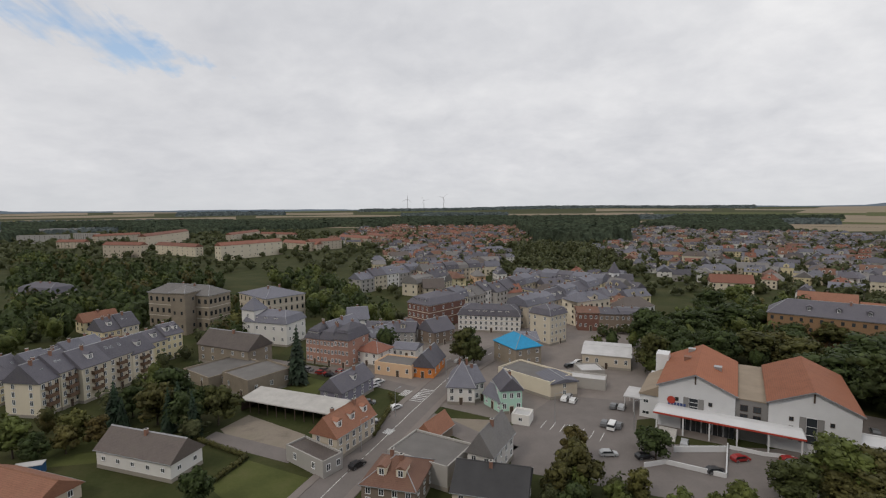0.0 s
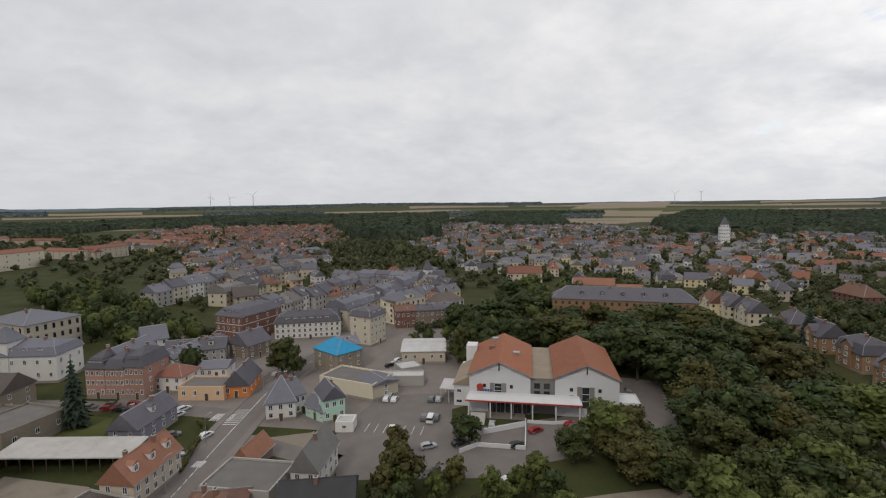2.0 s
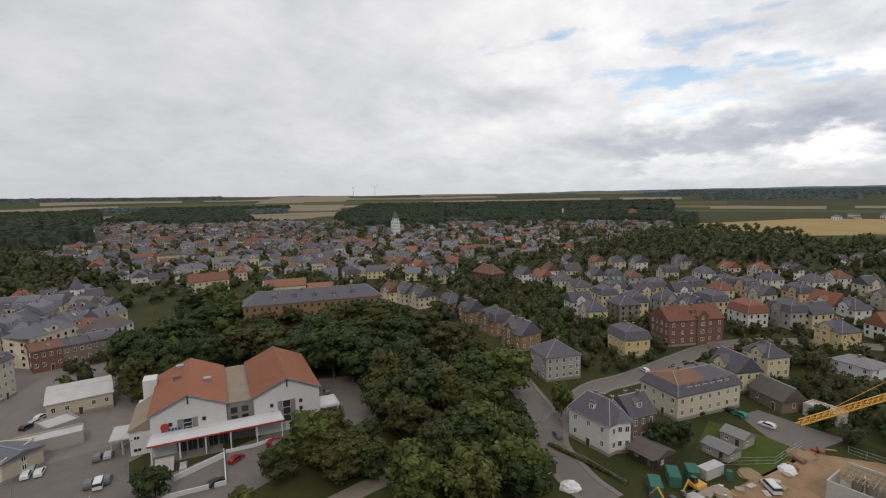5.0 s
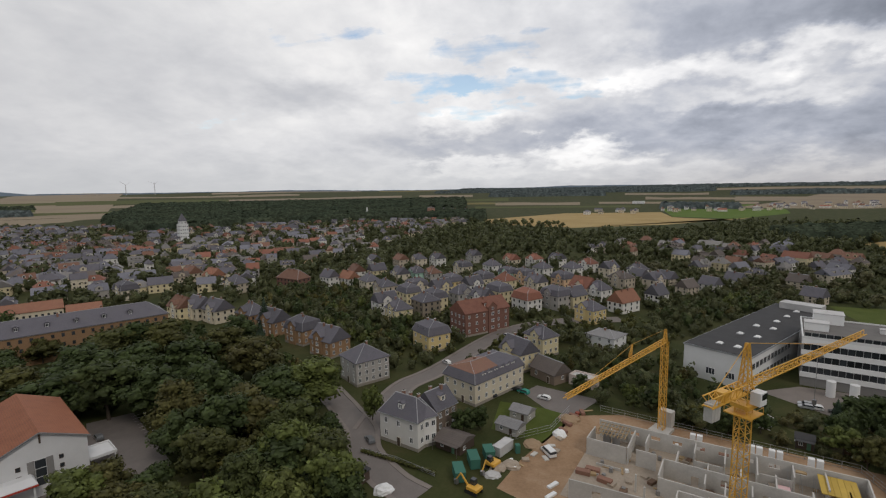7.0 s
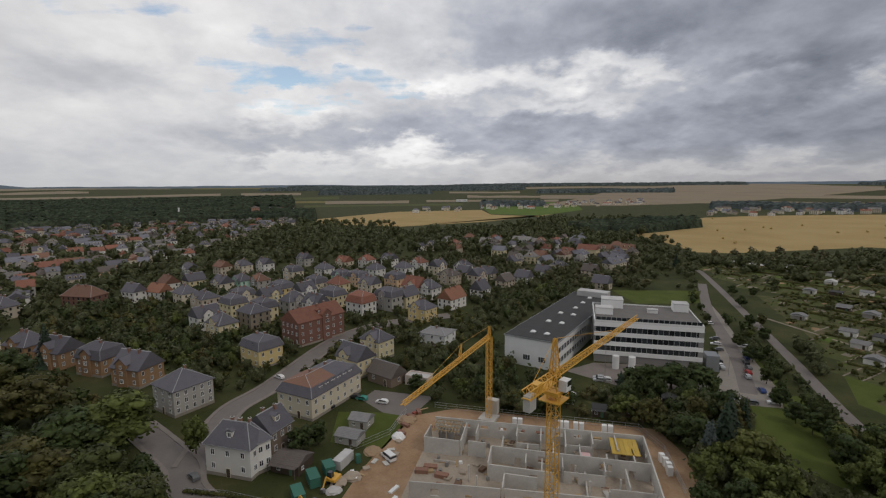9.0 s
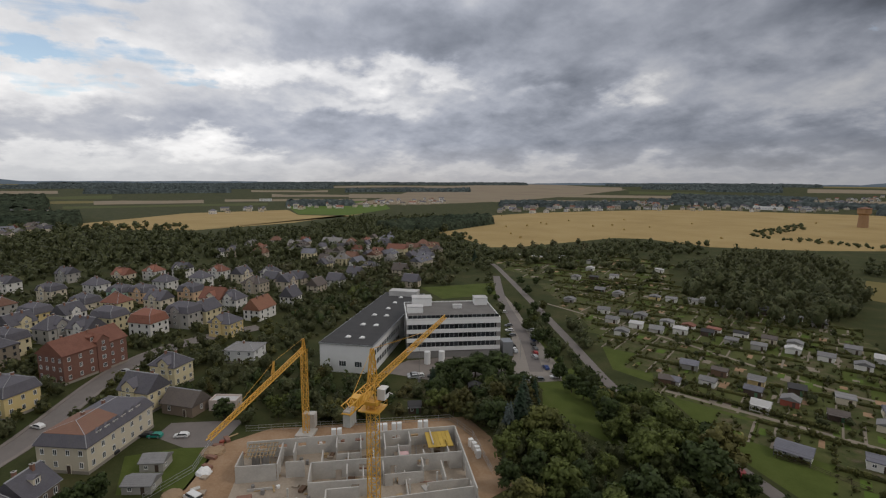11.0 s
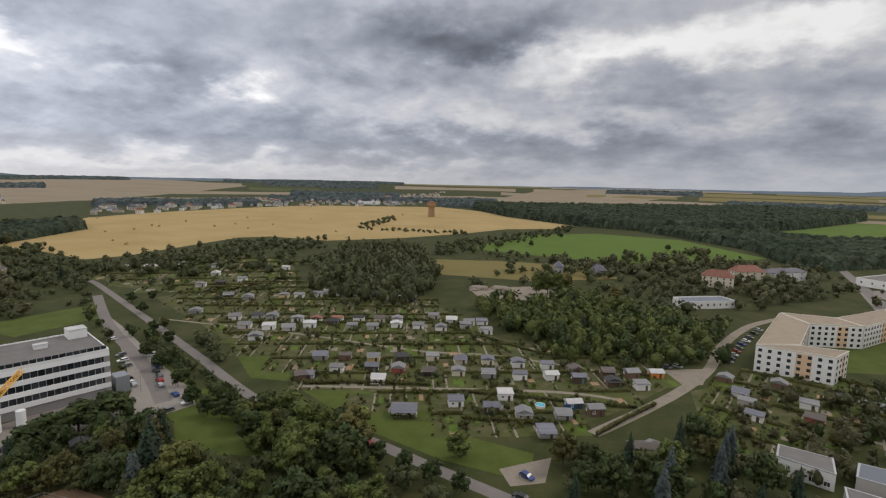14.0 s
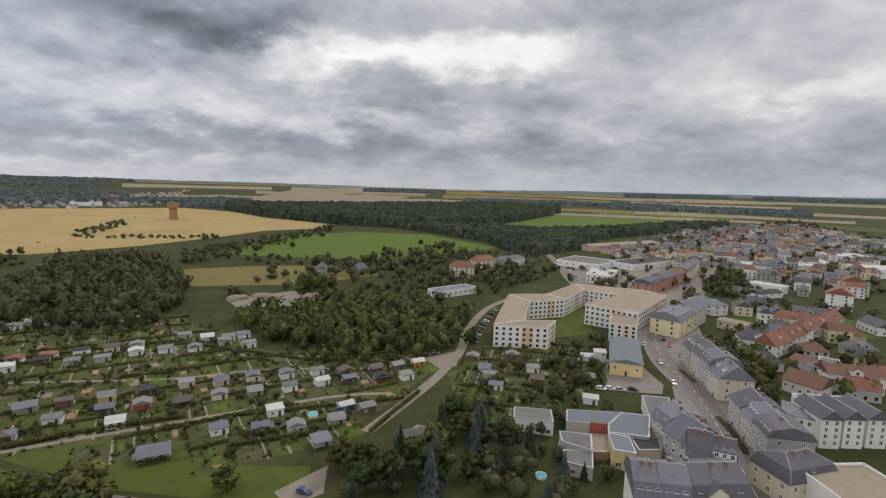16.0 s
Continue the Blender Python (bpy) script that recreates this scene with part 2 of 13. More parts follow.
M = {}
for nm, col, kw in (
    ("white_render", (0.74, 0.72, 0.68), {}), ("cream_render", (0.66, 0.59, 0.46), {}), ("yellow_render", (0.66, 0.52, 0.25), {}),
    ("pale_yellow", (0.70, 0.61, 0.39), {}), ("beige_render", (0.54, 0.47, 0.37), {}), ("grey_render", (0.40, 0.38, 0.35), {}),
    ("sandstone", (0.28, 0.235, 0.18), {"grain": 0.2, "grain_scale": 2.5, "stain": 0.3}), ("orange_render", (0.62, 0.22, 0.06), {}),
    ("peach_render", (0.72, 0.50, 0.32), {}), ("mint_render", (0.45, 0.66, 0.55), {}), ("ochre_brick", (0.31, 0.19, 0.105), {"grain": 0.3, "grain_scale": 3.0}),
    ("red_brick", (0.205, 0.105, 0.080), {"grain": 0.3, "grain_scale": 3.0}), ("pink_brick", (0.42, 0.24, 0.18), {"grain": 0.2}),
    ("brown_plaster", (0.22, 0.17, 0.13), {}), ("dark_wood", (0.085, 0.06, 0.045), {"grain": 0.3, "grain_scale": 4.0}),
    ("grey_blue_board", (0.23, 0.22, 0.27), {}), ("trim_stone", (0.62, 0.57, 0.48), {}), ("plinth", (0.30, 0.27, 0.23), {}),
    ("concrete", (0.50, 0.48, 0.445), {"grain": 0.18, "grain_scale": 3.0, "stain": 0.3}), ("dark_concrete", (0.25, 0.24, 0.23), {"grain": 0.2}),
    ("flat_roof", (0.165, 0.155, 0.145), {"stain": 0.3}), ("tar_roof", (0.055, 0.054, 0.055), {"stain": 0.35}), ("sheet_roof", (0.52, 0.51, 0.50), {"stain": 0.3}),
    ("gravel_roof", (0.31, 0.25, 0.185), {"stain": 0.25, "grain": 0.15}), ("blue_grey_roof", (0.17, 0.187, 0.215), {}),
    ("asphalt", (0.185, 0.163, 0.150), {"grain": 0.12, "grain_scale": 2.0, "stain": 0.22, "vary": 0.0}),
    ("paving", (0.225, 0.195, 0.175), {"grain": 0.15, "stain": 0.2, "vary": 0.0}), ("light_paving", (0.27, 0.24, 0.21), {"grain": 0.15, "stain": 0.2, "vary": 0.0}), ("cobble", (0.30, 0.23, 0.19), {"grain": 0.2, "vary": 0.0}),
    ("white_line", (0.72, 0.72, 0.70), {"vary": 0.0}), ("chimney_brick", (0.26, 0.14, 0.10), {"grain": 0.3}),
    ("white_paint", (0.80, 0.80, 0.79), {"stain": 0.08}), ("hall_white", (0.68, 0.68, 0.68), {"stain": 0.12}), ("red_paint", (0.42, 0.055, 0.035), {"stain": 0.1}), ("dirt", (0.33, 0.23, 0.14), {"grain": 0.2, "vary": 0.0}),
    ("bark", (0.085, 0.065, 0.05), {"grain": 0.3}), ("green_shed", (0.10, 0.20, 0.12), {}), ("container_green", (0.05, 0.16, 0.12), {}),
    ("container_blue", (0.03, 0.10, 0.22), {}), ("pallet", (0.40, 0.29, 0.16), {}), ("straw", (0.42, 0.31, 0.12), {"grain": 0.3, "grain_scale": 2.0}),
    ("formwork", (0.50, 0.34, 0.07), {"stain": 0.2}), ("pink_foam", (0.66, 0.45, 0.45), {}), ("brown_board", (0.16, 0.10, 0.065), {"grain": 0.2}),
    ("red_wood", (0.33, 0.09, 0.06), {}), ("plaster_pink", (0.64, 0.55, 0.50), {}), ("rubble", (0.36, 0.30, 0.235), {"grain": 0.3, "grain_scale": 1.5}),
):
    base = {"grain": 0.06, "stain": 0.10, "vary": 0.07, "bump": 0.25}
    base.update(kw)
    M[nm] = material(nm, col, **base)
M["crane_yellow"] = material("crane_yellow", (0.70, 0.39, 0.06), 0.45, vary=0.03, stain=0.12, spec=0.5)
M["glass"] = material("glass", (0.035, 0.04, 0.045), 0.08, vary=0.5, stain=0.1, spec=0.6)
M["glass_light"] = material("glass_light", (0.20, 0.21, 0.22), 0.12, vary=0.3, stain=0.1, spec=0.6)
M["dark_inside"] = material("dark_inside", (0.02, 0.018, 0.016), 0.9, vary=0.1)
M["rubber"] = material("rubber", (0.02, 0.02, 0.02), 0.8, vary=0.0)
M["zinc"] = material("zinc", (0.42, 0.43, 0.44), 0.45, vary=0.05, metal=0.6, stain=0.15)
# backdrop hills: the haze of distance is mixed into this blue-grey base colour
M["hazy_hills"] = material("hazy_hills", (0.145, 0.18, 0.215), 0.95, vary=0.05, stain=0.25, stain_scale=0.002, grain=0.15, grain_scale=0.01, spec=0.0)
M["ridge_lead"] = material("ridge_lead", (0.34, 0.34, 0.35), 0.5, vary=0.1, stain=0.15)
M["steel"] = material("steel", (0.30, 0.30, 0.31), 0.4, vary=0.05, metal=0.8)
M["blue_tarp"] = material("blue_tarp", (0.012, 0.28, 0.52), 0.4, vary=0.0, stain=0.2, stain_scale=0.6, bump=0.6, grain=0.1, grain_scale=1.2)
M["pool_blue"] = material("pool_blue", (0.10, 0.45, 0.58), 0.15, vary=0.0, stain=0.1)
for nm, col in (("car_silver", (0.42, 0.43, 0.44)), ("car_white", (0.78, 0.78, 0.77)), ("car_black", (0.02, 0.02, 0.022)), ("car_red", (0.32, 0.02, 0.018)),
                ("car_blue", (0.03, 0.06, 0.20)), ("car_grey", (0.14, 0.145, 0.15)), ("car_teal", (0.02, 0.26, 0.20)), ("car_brown", (0.13, 0.10, 0.085))):
    M[nm] = material(nm, col, 0.28, vary=0.05, stain=0.04, spec=0.6)
for nm, col, kw in (("slate", (0.127, 0.121, 0.14), {}), ("slate_blue", (0.18, 0.18, 0.21), {}), ("slate_brown", (0.135, 0.112, 0.10), {}), ("tile_grey", (0.216, 0.204, 0.194), {}),
                    ("tile_red", (0.26, 0.110, 0.074), {}), ("tile_orange", (0.31, 0.145, 0.09), {}), ("tile_brown", (0.21, 0.11, 0.075), {}),
                    ("hall_tile", (0.285, 0.103, 0.050), {"moss": 0.1}), ("shingle_old", (0.19, 0.16, 0.14), {}), ("eternit", (0.24, 0.235, 0.235), {})):
    M[nm] = roof_material(nm, col, **kw)
M["leaf"] = leaf_material("leaf", (0.045, 0.065, 0.021), (0.078, 0.104, 0.032), (0.108, 0.098, 0.030))
M["leaf_light"] = leaf_material("leaf_light", (0.096, 0.122, 0.030), (0.145, 0.165, 0.046), (0.155, 0.124, 0.042))
M["leaf_turning"] = leaf_material("leaf_turning", (0.080, 0.084, 0.026), (0.125, 0.102, 0.034), (0.118, 0.086, 0.028))
M["needle"] = leaf_material("needle", (0.022, 0.043, 0.022), (0.036, 0.060, 0.031), (0.042, 0.060, 0.036))
M["needle_blue"] = leaf_material("needle_blue", (0.060, 0.080, 0.075), (0.088, 0.110, 0.102), (0.075, 0.095, 0.085))
M["woods"] = leaf_material("woods", (0.074, 0.088, 0.036), (0.122, 0.128, 0.055), (0.125, 0.112, 0.055))
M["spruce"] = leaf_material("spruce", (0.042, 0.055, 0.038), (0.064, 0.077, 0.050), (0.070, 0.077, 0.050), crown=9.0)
# woods near the skyline: green paled and blued, distance haze put into the colour
M["hazed_woods"] = leaf_material("hazed_woods", (0.075, 0.092, 0.092), (0.098, 0.115, 0.112), (0.10, 0.115, 0.108), crown=14.0)
M["hedge"] = leaf_material("hedge", (0.085, 0.092, 0.028), (0.140, 0.138, 0.042), (0.140, 0.125, 0.050))
M["ground"] = ground_material("ground", ((0.30, (0.030, 0.038, 0.013)), (0.46, (0.046, 0.054, 0.018)), (0.60, (0.066, 0.066, 0.026)), (0.76, (0.10, 0.085, 0.048))), 0.06, 1.0)
M["lawn"] = ground_material("lawn", ((0.30, (0.060, 0.080, 0.016)), (0.55, (0.084, 0.107, 0.024)), (0.75, (0.108, 0.113, 0.041))), 0.12, 1.4)
M["garden_soil"] = ground_material("garden_soil", ((0.32, (0.042, 0.052, 0.020)), (0.46, (0.072, 0.085, 0.028)), (0.56, (0.105, 0.095, 0.048)), (0.68, (0.17, 0.13, 0.09))), 0.22, 1.6)
M["rough_grass"] = ground_material("rough_grass", ((0.30, (0.060, 0.072, 0.022)), (0.55, (0.090, 0.100, 0.032)), (0.75, (0.125, 0.115, 0.055))), 0.12, 1.4)
M["wheat"] = ground_material("wheat", ((0.25, (0.29, 0.205, 0.085)), (0.50, (0.38, 0.275, 0.12)), (0.75, (0.43, 0.325, 0.155))), 0.012, 0.4, rows=0.05, row_gap=11.0, row_dir=0.5)
M["pale_field"] = ground_material("pale_field", ((0.25, (0.215, 0.17, 0.12)), (0.55, (0.27, 0.218, 0.152)), (0.75, (0.24, 0.205, 0.13))), 0.006, 0.2)
M["green_field"] = ground_material("green_field", ((0.25, (0.080, 0.125, 0.020)), (0.55, (0.100, 0.152, 0.028)), (0.75, (0.118, 0.16, 0.040))), 0.015, 0.3, rows=0.03, row_gap=12.0, row_dir=1.2)
M["dry_meadow"] = ground_material("dry_meadow", ((0.25, (0.14, 0.125, 0.046)), (0.55, (0.19, 0.155, 0.058)), (0.75, (0.13, 0.128, 0.046))), 0.03, 0.5)
M["gravel"] = ground_material("gravel", ((0.30, (0.17, 0.145, 0.115)), (0.5, (0.27, 0.23, 0.185)), (0.72, (0.21, 0.19, 0.14))), 0.15, 2.0)
M["site_soil"] = ground_material("site_soil", ((0.28, (0.20, 0.125, 0.072)), (0.5, (0.33, 0.215, 0.13)), (0.7, (0.42, 0.30, 0.20))), 0.12, 1.2)


# ---- mesh helpers ----
def box(bm, x0, x1, y0, y1, z0, z1, mat=0):
    v = [bm.verts.new((x, y, z)) for z in (z0, z1) for x, y in ((x0, y0), (x1, y0), (x1, y1), (x0, y1))]
    for q in ((3, 2, 1, 0), (4, 5, 6, 7), (0, 1, 5, 4), (1, 2, 6, 5), (2, 3, 7, 6), (3, 0, 4, 7)):
        bm.faces.new([v[i] for i in q]).material_index = mat


def loft(bm, rings, mat=0, cap=True):
    """Skin between rings with the same number of corners, given from below upwards, counter-clockwise."""
    rv = [[bm.verts.new(p) for p in r] for r in rings]
    k = len(rv[0])
    for a, b in zip(rv, rv[1:]):
        for i in range(k):
            j = (i + 1) % k
            bm.faces.new([a[i], a[j], b[j], b[i]]).material_index = mat
    if cap:
        bm.faces.new(rv[0][::-1]).material_index = mat
        bm.faces.new(rv[-1]).material_index = mat
    return rv


def rect(x0, x1, y0, y1, z):
    return [(x0, y0, z), (x1, y0, z), (x1, y1, z), (x0, y1, z)]


def rod(bm, a, b, r=0.05, mat=0, sides=4, r2=None):
    a, b = Vector(a), Vector(b)
    d = (b - a).normalized()
    u = d.orthogonal().normalized()
    w = d.cross(u)
    ring = lambda c, s: [c + (u * math.cos(6.2832 * i / sides) + w * math.sin(6.2832 * i / sides)) * s for i in range(sides)]
    loft(bm, [ring(a, r), ring(b, r if r2 is None else r2)], mat)


def mesh(name, bm, mats, smooth=False):
    bmesh.ops.recalc_face_normals(bm, faces=bm.faces[:])
    me = bpy.data.meshes.new(name)
    bm.to_mesh(me)
    bm.free()
    for m in mats if isinstance(mats, (list, tuple)) else (mats,):
        me.materials.append(M[m] if isinstance(m, str) else m)
    if smooth:
        for p in me.polygons:
            p.use_smooth = True
    return me


def part(name, bm, mats, parent, label="", at=None, smooth=False):
    """One mesh object under a thing or a part. bm may be a mesh that is shared."""
    me = bm if isinstance(bm, bpy.types.Mesh) else mesh(name, bm, mats, smooth)
    ob = new(name, me)
    ob.parent = parent
    if at is not None:
        ob.matrix_local = at
    return tagged(ob, label) if label else ob


def thing(name, x, y, rot=0, z=0.0, label="", category="", group="", kind=""):
    ob = new(name)
    ob.matrix_world = pose(x, y, z, 0, 0, rot)
    ob.empty_display_size = 0.5
    return tagged(ob, label, category, group, kind)


# ---- the lie of the land ----
def height(x, y):
    """Level under the town, rising towards the hills on the skyline."""
    r = math.hypot(x, y)
    t = min(max((r - 1500) / 3000, 0), 1)
    a = math.atan2(x, y)
    roll = 6 * math.sin(3.1 * a + 0.4) + 4 * math.sin(7.3 * a + r / 700) + 2.5 * math.sin(15.7 * a + r / 400)
    return (t * t * (3 - 2 * t)) * (48 + roll)


def make_ground():
    bm = bmesh.new()
    radii = [0, 60, 120, 250, 500, 800, 1100, 1500, 1800, 2100, 2400, 2700, 3000, 3400, 3800, 4200, 4550, 4800]
    k = 144
    c = bm.verts.new((0, 0, 0))
    prev = None
    for r in radii[1:]:
        ring = []
        for i in range(k):
            a = 6.28318 * i / k
            x, y = r * math.sin(a), r * math.cos(a)
            ring.append(bm.verts.new((x, y, height(x, y) - (0.0 if r < 4700 else 30))))
        for i in range(k):
            j = (i + 1) % k
            bm.faces.new((c, ring[j], ring[i]) if prev is None else (prev[i], prev[j], ring[j], ring[i]))
        prev = ring
    ob = new("ground", mesh("ground", bm, "ground", True))
    tagged(ob, "rough green and brown ground between the gardens", "ground", kind="structure")


make_ground()


def patch(name, pts, mat, dz=0.02, label="", cut=0.0):
    """A piece of land, laid over the ground, that follows its rise."""
    if name in ("parking_lot", "forecourt", "yard", "building_ground", "gravel_yard", "lawn"):
        LOTS.append((pts, min(p[0] for p in pts), min(p[1] for p in pts), max(p[0] for p in pts), max(p[1] for p in pts), name))
    bm = bmesh.new()
    f = bm.faces.new([bm.verts.new((x, y, 0)) for x, y in pts])
    bmesh.ops.triangulate(bm, faces=[f])
    if cut:
        for _ in range(6):
            long = [e for e in bm.edges if e.calc_length() > cut]
            if not long:
                break
            bmesh.ops.subdivide_edges(bm, edges=long, cuts=1)
            bmesh.ops.triangulate(bm, faces=bm.faces[:])
    for v in bm.verts:
        v.co.z = height(v.co.x, v.co.y) + dz
    for fc in bm.faces:
        fc.normal_update()
        if fc.normal.z < 0:
            fc.normal_flip()
    me = bpy.data.meshes.new(name)
    bm.to_mesh(me)
    bm.free()
    me.materials.append(M[mat])
    return tagged(new(name, me), label, name.replace("_", " "), kind="structure")


def smooth_line(pts, n=6):
    out = []
    for i in range(len(pts) - 1):
        p = [Vector(pts[min(max(j, 0), len(pts) - 1)]) for j in (i - 1, i, i + 1, i + 2)]
        for s in range(n):
            t = s / n
            out.append(0.5 * (2 * p[1] + (p[2] - p[0]) * t + (2 * p[0] - 5 * p[1] + 4 * p[2] - p[3]) * t * t + (3 * p[1] - p[0] - 3 * p[2] + p[3]) * t ** 3))
    return out + [Vector(pts[-1])]


def road(pts, width, mat="asphalt", dz=0.04, name="road", label="grey asphalt road", kerb=0.0, dashes=False, walk_w=0.0):
    line = smooth_line(pts)
    LANES.extend((a.x, a.y, b.x, b.y, width / 2 + kerb) for a, b in zip(line, line[1:]))
    def strip(nm, off, w, m, z, lb, thick=0.0):
        bm = bmesh.new()
        rows = []
        for i, p in enumerate(line):
            d = (line[min(i + 1, len(line) - 1)] - line[max(i - 1, 0)]).normalized()
            q = Vector((-d.y, d.x))
            rows.append([(*(p + q * (off + w / 2)), z), (*(p + q * (off - w / 2)), z)])
        for a, b in zip(rows, rows[1:]):
            top = [bm.verts.new(c) for c in (a[0], a[1], b[1], b[0])]
            bm.faces.new(top)
            if thick:
                for s in (0, 1):
                    bm.faces.new([bm.verts.new(c) for c in (a[s], b[s], (b[s][0], b[s][1], 0), (a[s][0], a[s][1], 0))])
        return tagged(new(nm, mesh(nm, bm, m)), lb, nm, kind="structure")
    strip(name, 0, width, mat, dz, label)
    if kerb:
        for s in (-1, 1):
            strip("pavement", s * (width / 2 + kerb / 2), kerb, "paving", dz + 0.13, "pale grey paved footway with a kerb", 1)
    if dashes:
        bm = bmesh.new()
        for i in range(0, len(line) - 1):
            a, b = line[i], line[i + 1]
            d = (b - a)
            n = max(1, int(d.length / 9))
            d.normalize()
            q = Vector((-d.y, d.x)) * 0.09
            for j in range(n):
                c = a + (b - a) * ((j + 0.2) / n)
                e = c + d * 3.5
                bm.faces.new([bm.verts.new((*p, dz + 0.012)) for p in (c - q, e - q, e + q, c + q)])
        tagged(new("lane_marking", mesh("lane_marking", bm, "white_line")), "white dashed lane marking on the road", "marking", kind="stuff")

# ---- houses ----
BUILT, LANES, LOTS = [], [], []


def keep_free(x, y, rot, L, D, gap=1.5):
    BUILT.append((x, y, math.cos(radians(rot)), math.sin(radians(rot)), L / 2 + gap, D / 2 + gap, math.hypot(L, D) / 2 + gap))


def is_free(x, y, r=1.0, lawns=False):
    """Nothing built, paved or driven on there."""
    for bx, by, c, s, a, b, far in BUILT:
        dx, dy = x - bx, y - by
        if abs(dx) < far + r and abs(dy) < far + r and abs(dx * c + dy * s) < a + r and abs(-dx * s + dy * c) < b + r:
            return False
    for x0, y0, x1, y1, w in LANES:
        ux, uy = x1 - x0, y1 - y0
        t = min(max(((x - x0) * ux + (y - y0) * uy) / (ux * ux + uy * uy + 1e-9), 0), 1)
        if (x - x0 - ux * t) ** 2 + (y - y0 - uy * t) ** 2 < (w + r) ** 2:
            return False
    return not any(a < x < c and b < y < d and (lawns or k != "lawn") and inside(p, x, y) for p, a, b, c, d, k in LOTS)


_windows = {}


def window_mesh(w, h, frame_mat="white_paint", bars=1, glass="glass"):
    """A casement set in the wall's face: frame, mullion, sill, and a pane behind them. Faces local -y."""
    key = (round(w, 1), round(h, 1), frame_mat, bars, glass)
    if key not in _windows:
        w, h = key[0], key[1]
        bm = bmesh.new()
        f, d = 0.09, 0.10
        # one sheet stepped between frame and panes, so that frame, mullions and panes hang together
        xs, deep = [-w / 2, -w / 2 + f], []
        for i in range(bars):
            c = -w / 2 + w * (i + 1) / (bars + 1)
            xs += [c - 0.04, c + 0.04]
        xs += [w / 2 - f, w / 2]
        zs = [-0.08, 0.02, h - f, h]
        pane = lambda i, j: 0 < i < len(xs) - 2 and i % 2 == 1 and j == 1
        for i in range(len(xs) - 1):
            for j in range(3):
                y = -0.03 if pane(i, j) else -d - (0.08 if j == 0 else 0)
                bm.faces.new([bm.verts.new((xs[m], y, zs[k])) for m, k in ((i, j), (i + 1, j), (i + 1, j + 1), (i, j + 1))]).material_index = int(pane(i, j))
                if pane(i, j):
                    for (m0, k0), (m1, k1) in (((i, j), (i + 1, j)), ((i + 1, j), (i + 1, j + 1)), ((i + 1, j + 1), (i, j + 1)), ((i, j + 1), (i, j))):
                        yy = -d
                        bm.faces.new([bm.verts.new(q) for q in ((xs[m0], yy, zs[k0]), (xs[m1], yy, zs[k1]), (xs[m1], -0.03, zs[k1]), (xs[m0], -0.03, zs[k0]))])
        # the outer edge back to the wall, and the step over the sill
        for i in range(len(xs) - 1):
            bm.faces.new([bm.verts.new(q) for q in ((xs[i], -d - 0.08, zs[1]), (xs[i + 1], -d - 0.08, zs[1]), (xs[i + 1], -d, zs[1]), (xs[i], -d, zs[1]))])
            bm.faces.new([bm.verts.new(q) for q in ((xs[i], -d, h), (xs[i + 1], -d, h), (xs[i + 1], 0.02, h), (xs[i], 0.02, h))])
            bm.faces.new([bm.verts.new(q) for q in ((xs[i + 1], -d - 0.08, zs[0]), (xs[i], -d - 0.08, zs[0]), (xs[i], 0.02, zs[0]), (xs[i + 1], 0.02, zs[0]))])
        for x, o in ((-w / 2, 0), (w / 2, 1)):
            for k in range(3):
                y = -d - (0.08 if k == 0 else 0)
                q = [(x, y, zs[k]), (x, y, zs[k + 1]), (x, 0.02, zs[k + 1]), (x, 0.02, zs[k])]
                bm.faces.new([bm.verts.new(c) for c in (q[::-1] if o else q)])
        bmesh.ops.remove_doubles(bm, verts=bm.verts[:], dist=0.001)
        _windows[key] = mesh("window", bm, [frame_mat, glass])
    return _windows[key]


def sees(ox, oy, rot, nx, ny, px, py):
    """Does that face of a thing look towards the place over which the drone hangs?"""
    c, s = math.cos(radians(rot)), math.sin(radians(rot))
    return (nx * c - ny * s) * (-(ox + px * c - py * s)) + (nx * s + ny * c) * (-(oy + px * s + py * c)) > 0


def roof_rings(L, D, eave, rise, kind, o=0.45, knee=None):
    a, b = L / 2 + o, D / 2 + o
    base = rect(-a, a, -b, b, eave - 0.12)
    edge = rect(-a, a, -b, b, eave + 0.10)
    if kind == "gable":
        return [base, edge, rect(-a, a, -0.06, 0.06, eave + rise)]
    if kind == "hip":
        c = max(L / 2 - D / 2 * 0.85, 0.08)
        return [base, edge, rect(-c, c, -0.06, 0.06, eave + rise)]
    if kind == "tent":
        return [base, edge, rect(-0.3, 0.3, -0.3, 0.3, eave + rise)]
    if kind == "mansard":
        s = D * 0.11
        r = [base, edge, rect(-a + s, a - s, -b + s, b - s, eave + rise * 0.62)]
        return r + [rect(-L / 2 + D * 0.36, L / 2 - D * 0.36, -0.25, 0.25, eave + rise)] if L > D * 0.75 else r + [rect(-0.3, 0.3, -0.3, 0.3, eave + rise)]
    if kind == "mansard_gable":
        s = D * 0.13
        return [base, edge, rect(-a, a, -b + s, b - s, eave + rise * 0.62), rect(-a, a, -0.06, 0.06, eave + rise)]
    if kind == "shed":
        return [base, [(-a, -b, eave + 0.1), (a, -b, eave + 0.1), (a, b, eave + rise), (-a, b, eave + rise)]]
    return [base, rect(-a, a, -b, b, eave + 0.15)]


_chimney = {}


